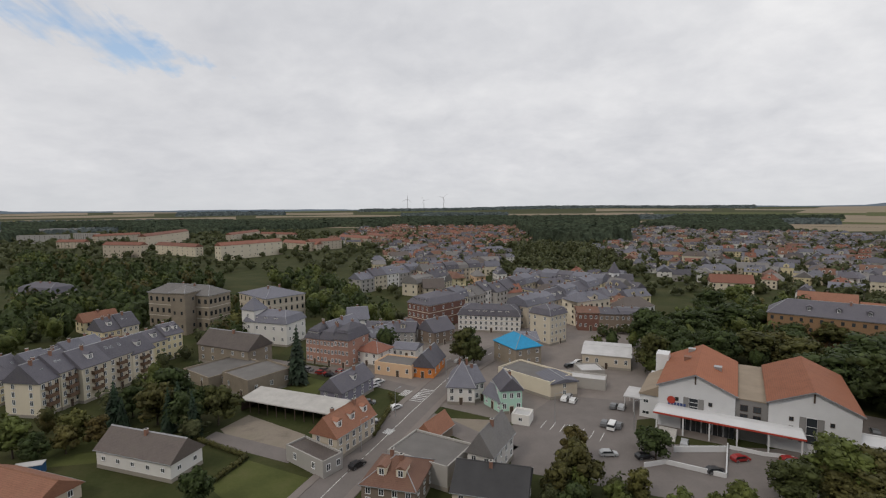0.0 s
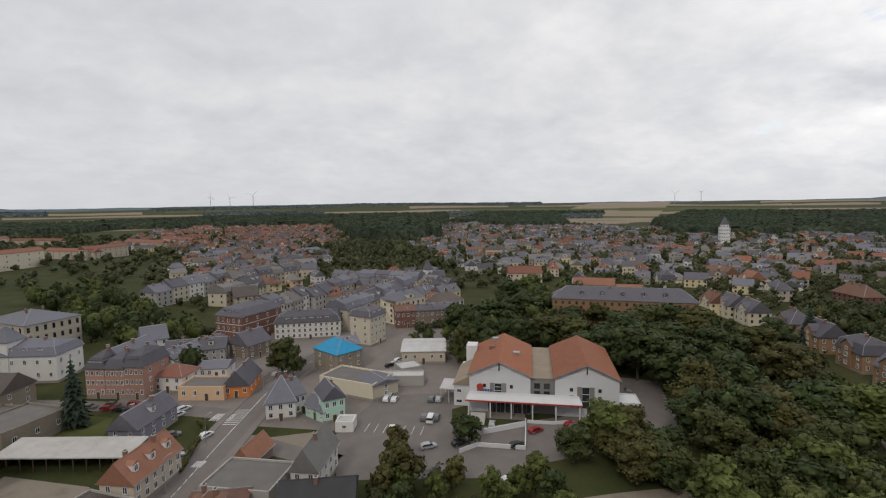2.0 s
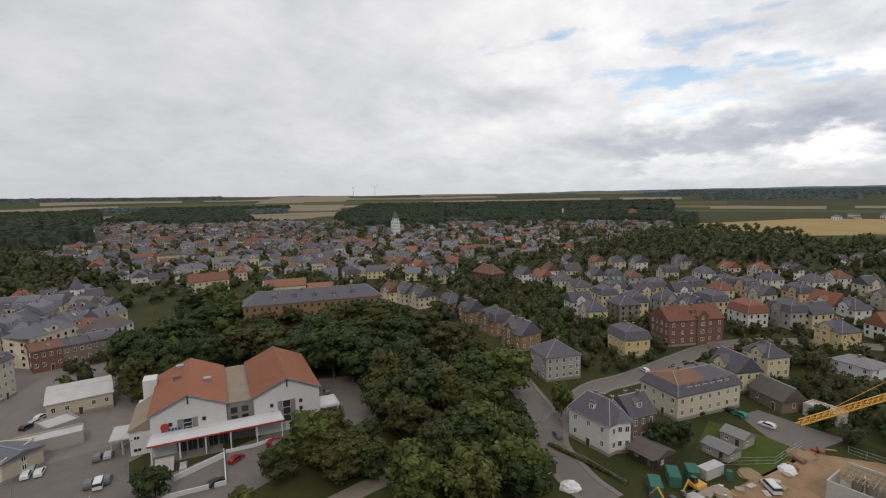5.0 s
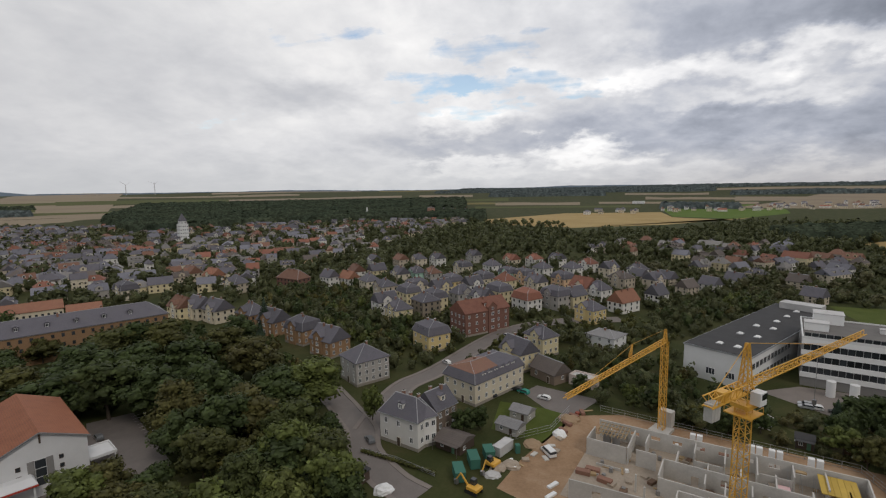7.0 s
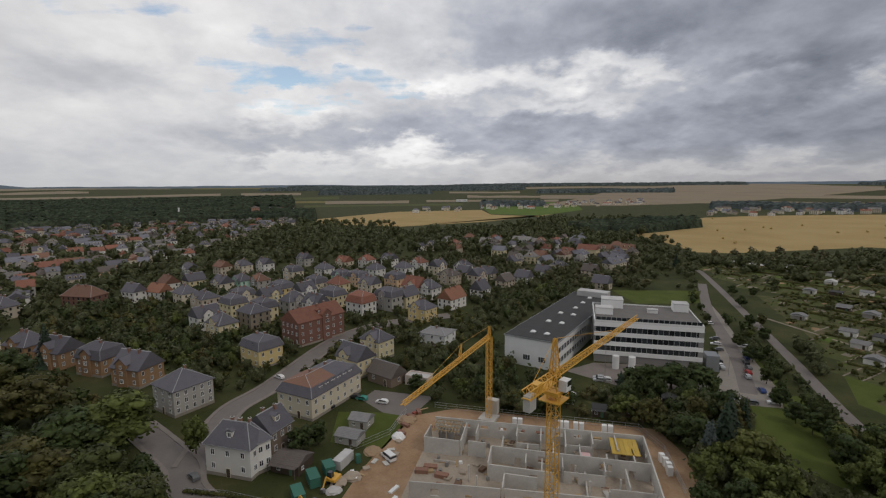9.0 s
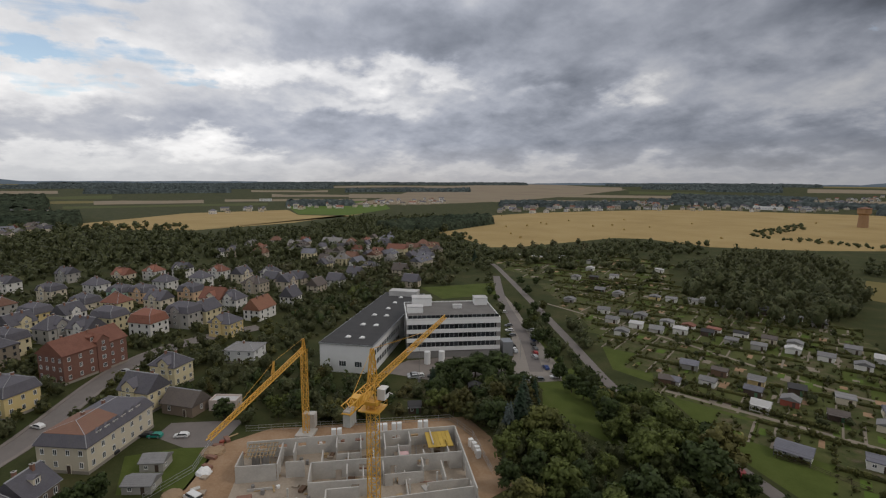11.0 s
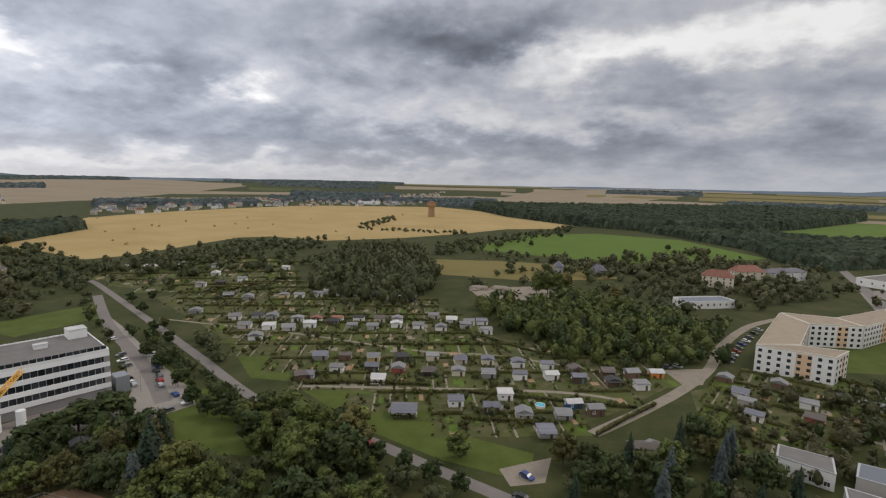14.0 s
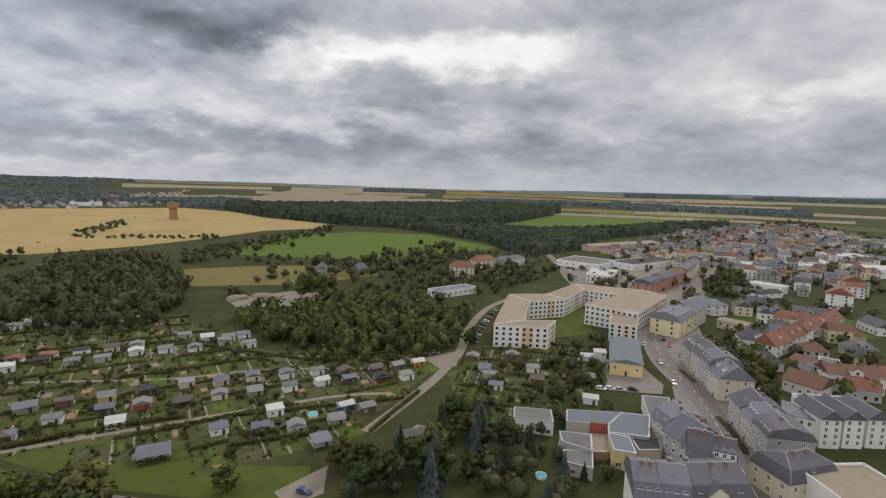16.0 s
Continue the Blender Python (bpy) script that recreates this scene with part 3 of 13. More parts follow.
def chimney_mesh(h):
    h = round(h, 1)
    if h not in _chimney:
        bm = bmesh.new()
        box(bm, -0.35, 0.35, -0.35, 0.35, -1.5, h)
        box(bm, -0.42, 0.42, -0.42, 0.42, h, h + 0.14, 1)
        box(bm, -0.2, 0.2, -0.2, 0.2, h + 0.14, h + 0.22, 2)
        _chimney[h] = mesh("chimney", bm, ["chimney_brick", "concrete", "dark_inside"])
    return _chimney[h]


_dormers = {}


def dormer_mesh(w, h, d, wall, roof):
    key = (round(w, 1), round(h, 1), round(d, 1), wall, roof)
    if key not in _dormers:
        w, h, d = key[:3]
        bm = bmesh.new()
        loft(bm, [rect(-w / 2, w / 2, 0, d, -0.3), rect(-w / 2, w / 2, 0, d, h)], 0)
        # gabled hood
        r = w * 0.32
        o = 0.18
        loft(bm, [[(-w / 2 - o, -o, h), (w / 2 + o, -o, h), (w / 2 + o, d + 1, h), (-w / 2 - o, d + 1, h)],
                  [(-0.04, -o, h + r), (0.04, -o, h + r), (0.04, d + 1, h + r), (-0.04, d + 1, h + r)]], 1)
        _dormers[key] = mesh("dormer", bm, [wall, roof])
    return _dormers[key]


def house(x, y, rot, L, D, eave, rise, wall="white_render", roof="slate", kind="gable", floors=2, nx=4, ny=2, turn=False, chim=1, dorm=0, sky=0, bay=0,
          label="", name="house", group="", plinth=True, band=False, ww=1.1, wh=1.5, trim="", door=True, attic=True, gable_wall="", frame_mat="white_paint", base=0.0, bars=1, far=False, cross=0, balc=0, patchy=""):
    """A building with its walls, roof, plinth, windows, door, chimneys and dormers. Local -y is the front, x runs along it; turn sets the ridge across."""
    lb = label or f"{wall.replace('_', ' ')} {floors}-storey house with a {roof.replace('_', ' ')} {kind.replace('_', ' ')} roof"
    ob = thing(name, x, y, rot, base, lb, "house" if name != "shed" else "shed", group)
    keep_free(x, y, rot, L, D)
    away = math.hypot(x, y)
    A, B = (D, L) if turn else (L, D)      # along the ridge, across it
    spin = pose(0, 0, 0, 0, 0, 90 if turn else 0)
    # walls, closed up to the ridge under a gable
    bm = bmesh.new()
    if kind in ("gable", "mansard_gable"):
        prof = [(-B / 2, 0.0), (B / 2, 0.0), (B / 2, eave)]
        prof += [(B / 2 * 0.74, eave + rise * 0.6), (0, eave + rise - 0.1), (-B / 2 * 0.74, eave + rise * 0.6)] if kind == "mansard_gable" else [(0, eave + rise - 0.12)]
        prof += [(-B / 2, eave)]
        loft(bm, [[(-A / 2, p, q) for p, q in prof], [(A / 2, p, q) for p, q in prof]])
    elif kind == "shed":
        prof = [(-B / 2, 0), (B / 2, 0), (B / 2, eave + rise - 0.15), (-B / 2, eave)]
        loft(bm, [[(-A / 2, p, q) for p, q in prof], [(A / 2, p, q) for p, q in prof]])
    else:
        box(bm, -A / 2, A / 2, -B / 2, B / 2, 0, eave)
        if kind == "flat":
            for s in ((-A / 2, A / 2, -B / 2 - 0.02, -B / 2 + 0.3), (-A / 2, A / 2, B / 2 - 0.3, B / 2 + 0.02), (-A / 2 - 0.02, -A / 2 + 0.3, -B / 2, B / 2), (A / 2 - 0.3, A / 2 + 0.02, -B / 2, B / 2)):
                box(bm, *s, eave - 0.01, eave + 0.35 + rise)
    part("wall", bm, wall, ob, at=spin)
    # roof
    bm = bmesh.new()
    if kind == "flat":
        box(bm, -A / 2 + 0.3, A / 2 - 0.3, -B / 2 + 0.3, B / 2 - 0.3, eave + 0.005, eave + 0.12)
    else:
        loft(bm, roof_rings(A, B, eave, rise, kind, 0.25 if far else 0.45))
    part("roof", bm, roof, ob, at=spin)
    if patchy:
        # newer tiles over the front half of the upper roof
        bm = bmesh.new()
        s = B * 0.11 - 0.45
        for k in (-1, 1):
            q = [(-A / 2 + s, k * (B / 2 - s), eave + rise * 0.62 + 0.02), (0, k * (B / 2 - s), eave + rise * 0.62 + 0.02), (0, k * 0.25, eave + rise + 0.02), (-A / 2 + B * 0.36, k * 0.25, eave + rise + 0.02)]
            loft(bm, [q, [(a, b, c + 0.08) for a, b, c in q]])
        q = [(-A / 2 + s, -B / 2 + s, eave + rise * 0.62 + 0.02), (-A / 2 + s, B / 2 - s, eave + rise * 0.62 + 0.02), (-A / 2 + B * 0.36, 0.25, eave + rise + 0.02), (-A / 2 + B * 0.36, -0.25, eave + rise + 0.02)]
        loft(bm, [q, [(a, b, c + 0.08) for a, b, c in q]])
        bmesh.ops.remove_doubles(bm, verts=bm.verts[:], dist=0.002)
        part("roof_patch", bm, patchy, ob, "newer orange-brown tiles", at=spin)
    if far:
        return ob
    if kind != "flat" and away < 420:
        # a gutter along each eave
        for s in (-1, 1) if away < 150 else ():
            bm = bmesh.new()
            yy = s * (B / 2 + 0.5)
            box(bm, -A / 2 - 0.45, A / 2 + 0.45, yy - 0.07, yy + 0.07, eave - 0.06, eave + 0.07)
            part("gutter", bm, "zinc", ob, at=spin)
        if kind in ("hip", "mansard", "tent"):
            bm = bmesh.new()
            c = max(A / 2 - B / 2 * 0.85, 0.08) if kind == "hip" else max(A / 2 - B * 0.36, 0.3)
            rod(bm, (-c, 0, eave + rise + 0.05), (c, 0, eave + rise + 0.05), 0.15)
            if kind == "mansard" and A > B * 0.75:
                s = B * 0.11 - 0.45
                for sx in (-1, 1):
                    for sy in (-1, 1):
                        k = (sx * (A / 2 - s), sy * (B / 2 - s), eave + rise * 0.62 + 0.03)
                        rod(bm, (sx * (A / 2 - B * 0.36), sy * 0.25, eave + rise + 0.03), k, 0.11)
                        rod(bm, k, (sx * (A / 2 + 0.45), sy * (B / 2 + 0.45), eave + 0.13), 0.11)
            if kind == "hip":
                for sx in (-1, 1):
                    for sy in (-1, 1):
                        rod(bm, (sx * c, 0, eave + rise + 0.03), (sx * (A / 2 + 0.45), sy * (B / 2 + 0.45), eave + 0.13), 0.12)
            tagged(part("ridge_cap", bm, "ridge_lead", ob, at=spin), kind="stuff")
        elif kind in ("gable", "mansard_gable"):
            bm = bmesh.new()
            loft(bm, [rect(-A / 2 - 0.47, A / 2 + 0.47, -0.2, 0.2, eave + rise - 0.1), rect(-A / 2 - 0.47, A / 2 + 0.47, -0.1, 0.1, eave + rise + 0.1)])
            part("ridge_cap", bm, "ridge_lead" if "slate" in roof else roof, ob, at=spin)
    if plinth and eave > 4 and away < 240:
        bm = bmesh.new()
        box(bm, -L / 2 - 0.06, L / 2 + 0.06, -D / 2 - 0.06, D / 2 + 0.06, 0, 0.9)
        part("plinth", bm, "plinth", ob)
    if trim and away < 420:
        bm = bmesh.new()
        for z in [eave - 0.35] + ([1.2 + (eave - 1.5) * i / floors for i in range(1, floors)] if band else []):
            box(bm, -L / 2 - 0.12, L / 2 + 0.12, -D / 2 - 0.12, D / 2 + 0.12, z, z + 0.28)
        part("cornice", bm, trim, ob)
    # windows on the sides that can be seen
    step = (eave - 0.9) / floors
    h = min(wh, step * 0.62)
    row = bmesh.new() if away > 262 else None      # far off the panes are joined
    for fx, fy, ln, n, ang in ((0, -1, L, nx, 0), (0, 1, L, nx, 180), (1, 0, D, ny, 90), (-1, 0, D, ny, -90)):
        off = (D if fy else L) / 2
        if n <= 0 or not sees(x, y, rot, fx, fy, fx * off, fy * off):
            continue
        side = pose(0, 0, 0, 0, 0, ang) @ Matrix.Translation((0, -off, 0))
        wd = min(ww, ln / n * 0.62)
        for i in range(n):
            u = -ln / 2 + ln * (i + 0.5) / n
            for k in range(floors):
                if row:
                    q = side @ Matrix.Translation((u, 0, 0.9 + step * k + (step - h) * 0.5))
                    row.faces.new([row.verts.new(q @ Vector(p)) for p in ((-wd / 2, -0.05, 0), (wd / 2, -0.05, 0), (wd / 2, -0.05, h), (-wd / 2, -0.05, h))])
                    continue
                if door and k == 0 and i == n // 2 and ang == 0:
                    bm = bmesh.new()
                    box(bm, -0.62, 0.62, -0.16, 0.02, 0, 2.45, 1)
                    box(bm, -0.5, 0.5, -0.19, -0.15, 0.05, 2.3, 0)
                    part("door", bm, ["dark_wood", "trim_stone"], ob, at=side @ Matrix.Translation((u, 0, 0)))
                    continue
                part("window", window_mesh(wd, h, frame_mat, bars), None, ob, at=side @ Matrix.Translation((u, 0, 0.9 + step * k + (step - h) * 0.5)))
        gable_side = kind in ("gable", "mansard_gable") and ((fx != 0) != turn)
        if gable_side and attic and rise > 2.2:
            for u in ((0,) if ln < 9 else (-1.3, 1.3)):
                part("window", window_mesh(min(wd, 1.0), 1.2, frame_mat, bars), None, ob, at=side @ Matrix.Translation((u, 0, eave + 0.35)))
    if row:
        tagged(part("panes", row, "glass", ob), kind="stuff")
    # chimneys on the ridge
    rng = random.Random(int(x * 7 + y * 13))
    for i in range(chim):
        u = (-0.5 + (i + 0.5) / chim + rng.uniform(-0.08, 0.08)) * A * (0.5 if kind in ("hip", "tent", "mansard") else 0.8)
        v = rng.choice((-1, 1)) * B * 0.07
        part("chimney", chimney_mesh(1.1), None, ob, at=spin @ Matrix.Translation((u, v, eave + (rise if kind != "flat" else 0.2) - 0.35)))
    # stacks of balconies on the front
    for i in range(balc):
        u = -L / 2 + L * (i + 0.5) / balc
        for k in range(1, floors):
            z = 0.9 + step * k
            bm = bmesh.new()
            box(bm, u - 1.6, u + 1.6, -D / 2 - 1.3, -D / 2 - 0.01, z - 0.15, z)
            for s in ((u - 1.6, u + 1.6, -D / 2 - 1.3, -D / 2 - 1.22), (u - 1.6, u - 1.52, -D / 2 - 1.22, -D / 2 - 0.01), (u + 1.52, u + 1.6, -D / 2 - 1.22, -D / 2 - 0.01)):
                box(bm, *s, z, z + 1.0)
            for s in (-1.55, 1.55):
                box(bm, u + s - 0.06, u + s + 0.06, -D / 2 - 1.28, -D / 2 - 1.16, z + 1.0, z + step - 0.15)
            bmesh.ops.remove_doubles(bm, verts=bm.verts[:], dist=0.002)
            part("balcony", bm, "brown_board", ob, "brown balcony")
    # gabled bays that rise through the eaves
    if cross:
        for s, ang in ((-1, 0), (1, 180)):
            q = spin @ pose(0, 0, 0, 0, 0, ang)
            n = q.to_3x3() @ Vector((0, -1, 0))
            if not sees(x, y, rot, n.x, n.y, 0, 0):
                continue
            w = min(5.0, A * 0.4)
            u = (rng.uniform(-0.12, 0.12)) * A
            zt, rr = eave + rise * 0.34, w * 0.42
            bm = bmesh.new()
            prof = [(-w / 2, 0), (w / 2, 0), (w / 2, zt), (0, zt + rr - 0.08), (-w / 2, zt)]
            loft(bm, [[(u + a, -B / 2 - 0.45, b) for a, b in prof], [(u + a, -B * 0.05, b) for a, b in prof]])
            bay = part("gable_bay", bm, gable_wall or wall, ob, at=q)
            bm = bmesh.new()
            for k in (-1, 1):
                e0, e1 = (u + k * (w / 2 + 0.35), zt - 0.25), (u, zt + rr + 0.1)
                loft(bm, [[(e0[0], -B / 2 - 0.75, e0[1]), (e1[0], -B / 2 - 0.75, e1[1]), (e1[0], 0, e1[1]), (e0[0], 0, e0[1])],
                          [(e0[0], -B / 2 - 0.75, e0[1] + 0.2), (e1[0], -B / 2 - 0.75, e1[1] + 0.2), (e1[0], 0, e1[1] + 0.2), (e0[0], 0, e0[1] + 0.2)]])
            part("bay_roof", bm, roof, bay)
            for k in range(floors + 1):
                zz = 0.9 + step * k + (step - h) * 0.5 if k < floors else eave + 0.2
                part("window", window_mesh(1.7 if k < floors else 1.1, h if k < floors else 1.2, frame_mat, 2 if k < floors else 1), None, bay, at=Matrix.Translation((u, -B / 2 - 0.45, zz)))
    # dormers on the slopes that can be seen
    if dorm:
        slope = rise / (B / 2)
        for s, ang in ((-1, 0), (1, 180)):
            q = spin @ pose(0, 0, 0, 0, 0, ang)
            n = q.to_3x3() @ Vector((0, -1, 0))
            if not sees(x, y, rot, n.x, n.y, 0, 0):
                continue
            for i in range(dorm):
                u = -A / 2 + A * (i + 0.5) / dorm if kind in ("gable", "mansard_gable") else (-0.5 + (i + 0.5) / dorm) * A * 0.72
                steep = kind in ("mansard", "mansard_gable")
                yy = -B / 2 + (B * 0.04 if steep else B * 0.16)
                zz = eave + (0.5 if steep else slope * B * 0.16)
                m = q @ Matrix.Translation((u, yy, zz))
                dm = part("dormer", dormer_mesh(1.9, 1.8, 2.4 if steep else 3.0, roof if wall in ("ochre_brick", "red_brick") else "cream_render" if wall in ("sandstone", "brown_plaster", "grey_render") else "white_render", roof), None, ob, at=m)
                part("window", window_mesh(1.1, 1.3, frame_mat, 1), None, dm, at=Matrix.Translation((0, 0, 0.3)))
    # skylights in the roof
    if sky and kind not in ("flat", "mansard"):
        slope = math.degrees(math.atan2(rise, B / 2))
        for s, ang in ((-1, 0), (1, 180)):
            q = spin @ pose(0, 0, 0, 0, 0, ang)
            n = q.to_3x3() @ Vector((0, -1, 0))
            if not sees(x, y, rot, n.x, n.y, 0, 0):
                continue
            for i in range(sky):
                u = (-0.5 + (i + 0.5 + rng.uniform(-0.2, 0.2)) / sky) * A * 0.8
                fr = rng.uniform(0.35, 0.6)
                m = q @ Matrix.Translation((u, -B / 2 * (1 - fr), eave + rise * fr + 0.05)) @ pose(0, 0, 0, slope, 0, 0)
                bm = bmesh.new()
                box(bm, -0.4, 0.4, -0.6, 0.6, 0, 0.16)
                box(bm, -0.32, 0.32, -0.52, 0.52, 0.16, 0.17, 1)
                part("skylight", bm, ["zinc", "glass_light"], ob, at=m)
    return ob


def terrace(pts, n, D, eave, rise, walls, roofs, seed=1, floors=3, nx=3, kinds=("gable", "gable", "mansard_gable"), dorm=1, far=False, group="terraced houses", trim="trim_stone", balc=0):
    """Houses wall to wall along a street, from left to right as one faces them."""
    rng = random.Random(seed)
    a, b = Vector(pts[0]), Vector(pts[-1])
    d = (b - a) / n
    rot = math.degrees(math.atan2(d.y, d.x))
    q = Vector((-d.y, d.x)).normalized()
    for i in range(n):
        c = a + d * (i + 0.5) + q * D / 2
        w, r, k = rng.choice(walls), rng.choice(roofs), rng.choice(kinds)
        house(c.x, c.y, rot, d.length - 0.05, D * rng.uniform(0.95, 1.05), eave * rng.uniform(0.9, 1.1), rise * rng.uniform(0.9, 1.1), w, r, k, floors, nx, 2,
              chim=rng.choice((1, 2)), dorm=rng.choice((0, dorm, dorm + 1)) if dorm else 0, sky=rng.choice((0, 1, 3)) if math.hypot(c.x, c.y) < 260 else 0, trim=trim if not far else "", far=far, group=group, balc=balc,
              label=f"{w.replace('_', ' ')} terraced town house with a {r.replace('_', ' ')} roof")


def quarter(pts, gap, seed, rot, walls, roofs, size=(9, 13), eave=(4.5, 7), rise=(3.0, 4.5), keep=0.9, jitter=8, kinds=("gable", "gable", "hip")):
    """A far part of the town, joined: simple houses lined up with their streets, in uneven plots."""
    rng = random.Random(seed)
    c, s = math.cos(radians(rot)), math.sin(radians(rot))
    loc = [(x * c + y * s, -x * s + y * c) for x, y in pts]
    mats = list(dict.fromkeys(walls)) + list(dict.fromkeys(roofs)) + ["dark_inside"]
    V, F, K = [], [], []
    def add(vs, fs, k):
        b = len(V)
        V.extend(vs)
        F.extend([[i + b for i in f] for f in fs])
        K.extend([k] * len(fs))
    for u, v in scatter(loc, gap, seed):
        if rng.random() > keep:
            continue
        x, y = u * c - v * s, u * s + v * c
        z = height(x, y)
        L = rng.uniform(*size) * rng.choice((1, 1, 1, 1, 1.25, 1.9))
        D, e, r = min(L * rng.uniform(0.65, 0.85), 12.0), rng.uniform(*eave) * rng.choice((1, 1, 1.3)), rng.uniform(*rise)
        m = pose(x, y, z, 0, 0, rot + rng.choice((0, 0, 90)) + rng.uniform(-jitter, jitter))
        put = lambda ps: [tuple(m @ Vector(p)) for p in ps]
        w, f = mats.index(rng.choice(walls)), mats.index(rng.choice(roofs))
        a, b = L / 2, D / 2
        kind = rng.choice(kinds)
        top = a - b * 0.8 if kind == "hip" else a
        add(put([(-a, -b, -2), (a, -b, -2), (a, b, -2), (-a, b, -2), (-a, -b, e), (a, -b, e), (a, b, e), (-a, b, e), (-top, 0, e + r - 0.2), (top, 0, e + r - 0.2)]),
            [(0, 1, 5, 4), (1, 2, 6, 9, 5), (2, 3, 7, 6), (3, 0, 4, 8, 7)], w)
        a, b = a + 0.3, b + 0.4
        top = top + 0.3 if kind != "hip" else top
        q = e - 0.3
        add(put([(-a, -b, q), (a, -b, q), (a, b, q), (-a, b, q), (-top, 0, e + r), (top, 0, e + r)]), [(0, 1, 5, 4), (1, 2, 5), (2, 3, 4, 5), (3, 0, 4)], f)
        rows, cols = max(1, int((e - 0.4) / 2.7)), max(2, int(L / 3.2))
        turned = m.to_3x3()
        faces_us = lambda px, py: (turned @ Vector((px, py, 0))).dot(Vector((-x, -y, 0))) > 0
        for fy in (-1, 1):        # rows of windows, as shallow panes
            for i in range(cols if faces_us(0, fy) else 0):
                for k in range(rows):
                    cx, cz, yy = -L / 2 + L * (i + 0.5) / cols, 1.0 + 2.7 * k, fy * (D / 2 + 0.06)
                    add(put([(cx - 0.6, yy, cz), (cx + 0.6, yy, cz), (cx + 0.6, yy, cz + 1.4), (cx - 0.6, yy, cz + 1.4)]), [(0, 1, 2, 3) if fy < 0 else (3, 2, 1, 0)], len(mats) - 1)
        for fx in (-1, 1):        # and in the gable ends
            for i in (-1, 1) if faces_us(fx, 0) else ():
                for k in range(rows + (kind != "hip")):
                    cy, cz, xx = i * D * 0.2 * (0.7 if k == rows else 1), 1.0 + 2.7 * k, fx * (L / 2 + 0.06)
                    add(put([(xx, cy - 0.55, cz), (xx, cy + 0.55, cz), (xx, cy + 0.55, cz + 1.3), (xx, cy - 0.55, cz + 1.3)]), [(0, 1, 2, 3) if fx > 0 else (3, 2, 1, 0)], len(mats) - 1)
        if rng.random() < 0.55:        # dormers, or one broad gable in the slope
            broad = rng.random() < 0.35
            nd, hw = (1, min(2.2, L * 0.2)) if broad else (rng.choice((1, 2, 2, 3)), 0.9)
            for fy in (-1, 1):
                for i in range(nd if faces_us(0, fy) else 0):
                    cx = -L * 0.4 + L * 0.8 * (i + 0.5) / nd
                    y0, z0, z1 = fy * D * (0.5 if broad else 0.36), e if broad else e + r * 0.2, e + r * (0.55 if broad else 0.62)
                    zt = z1 + hw * 0.6
                    add(put([(cx - hw, y0, z0), (cx + hw, y0, z0), (cx + hw, y0, z1), (cx, y0, zt), (cx - hw, y0, z1), (cx - hw, 0, z0), (cx + hw, 0, z0), (cx + hw, 0, z1), (cx - hw, 0, z1)]), [(0, 1, 2, 3, 4), (1, 6, 7, 2), (5, 0, 4, 8)], w)
                    add(put([(cx - hw - 0.2, y0 * 1.04, z1 - 0.1), (cx, y0 * 1.04, zt + 0.08), (cx + hw + 0.2, y0 * 1.04, z1 - 0.1), (cx - hw - 0.2, 0, z1 - 0.1), (cx, 0, zt + 0.08), (cx + hw + 0.2, 0, z1 - 0.1)]), [(0, 1, 4, 3), (1, 2, 5, 4)], f)
                    add(put([(cx - 0.5, y0 * 1.03, z1 - 1.3), (cx + 0.5, y0 * 1.03, z1 - 1.3), (cx + 0.5, y0 * 1.03, z1 - 0.1), (cx - 0.5, y0 * 1.03, z1 - 0.1)]), [(0, 1, 2, 3)], len(mats) - 1)
        for i in range(rng.choice((0, 1, 1, 2))):
            cx = rng.uniform(-0.5, 0.5) * top
            add(put([(cx + dx, dy, zz) for zz in (e + r - 0.5, e + r + 0.9) for dx, dy in ((-0.4, -0.4), (0.4, -0.4), (0.4, 0.4), (-0.4, 0.4))]), [(0, 1, 5, 4), (1, 2, 6, 5), (2, 3, 7, 6), (3, 0, 4, 7), (4, 5, 6, 7)], f)
    me = bpy.data.meshes.new("far_houses")
    me.from_pydata(V, [], F)
    for k in mats:
        me.materials.append(M[k])
    me.polygons.foreach_set("material_index", K)
    tagged(new("far_houses", me), "distant town houses with pitched roofs in many colours", "houses", kind="stuff")


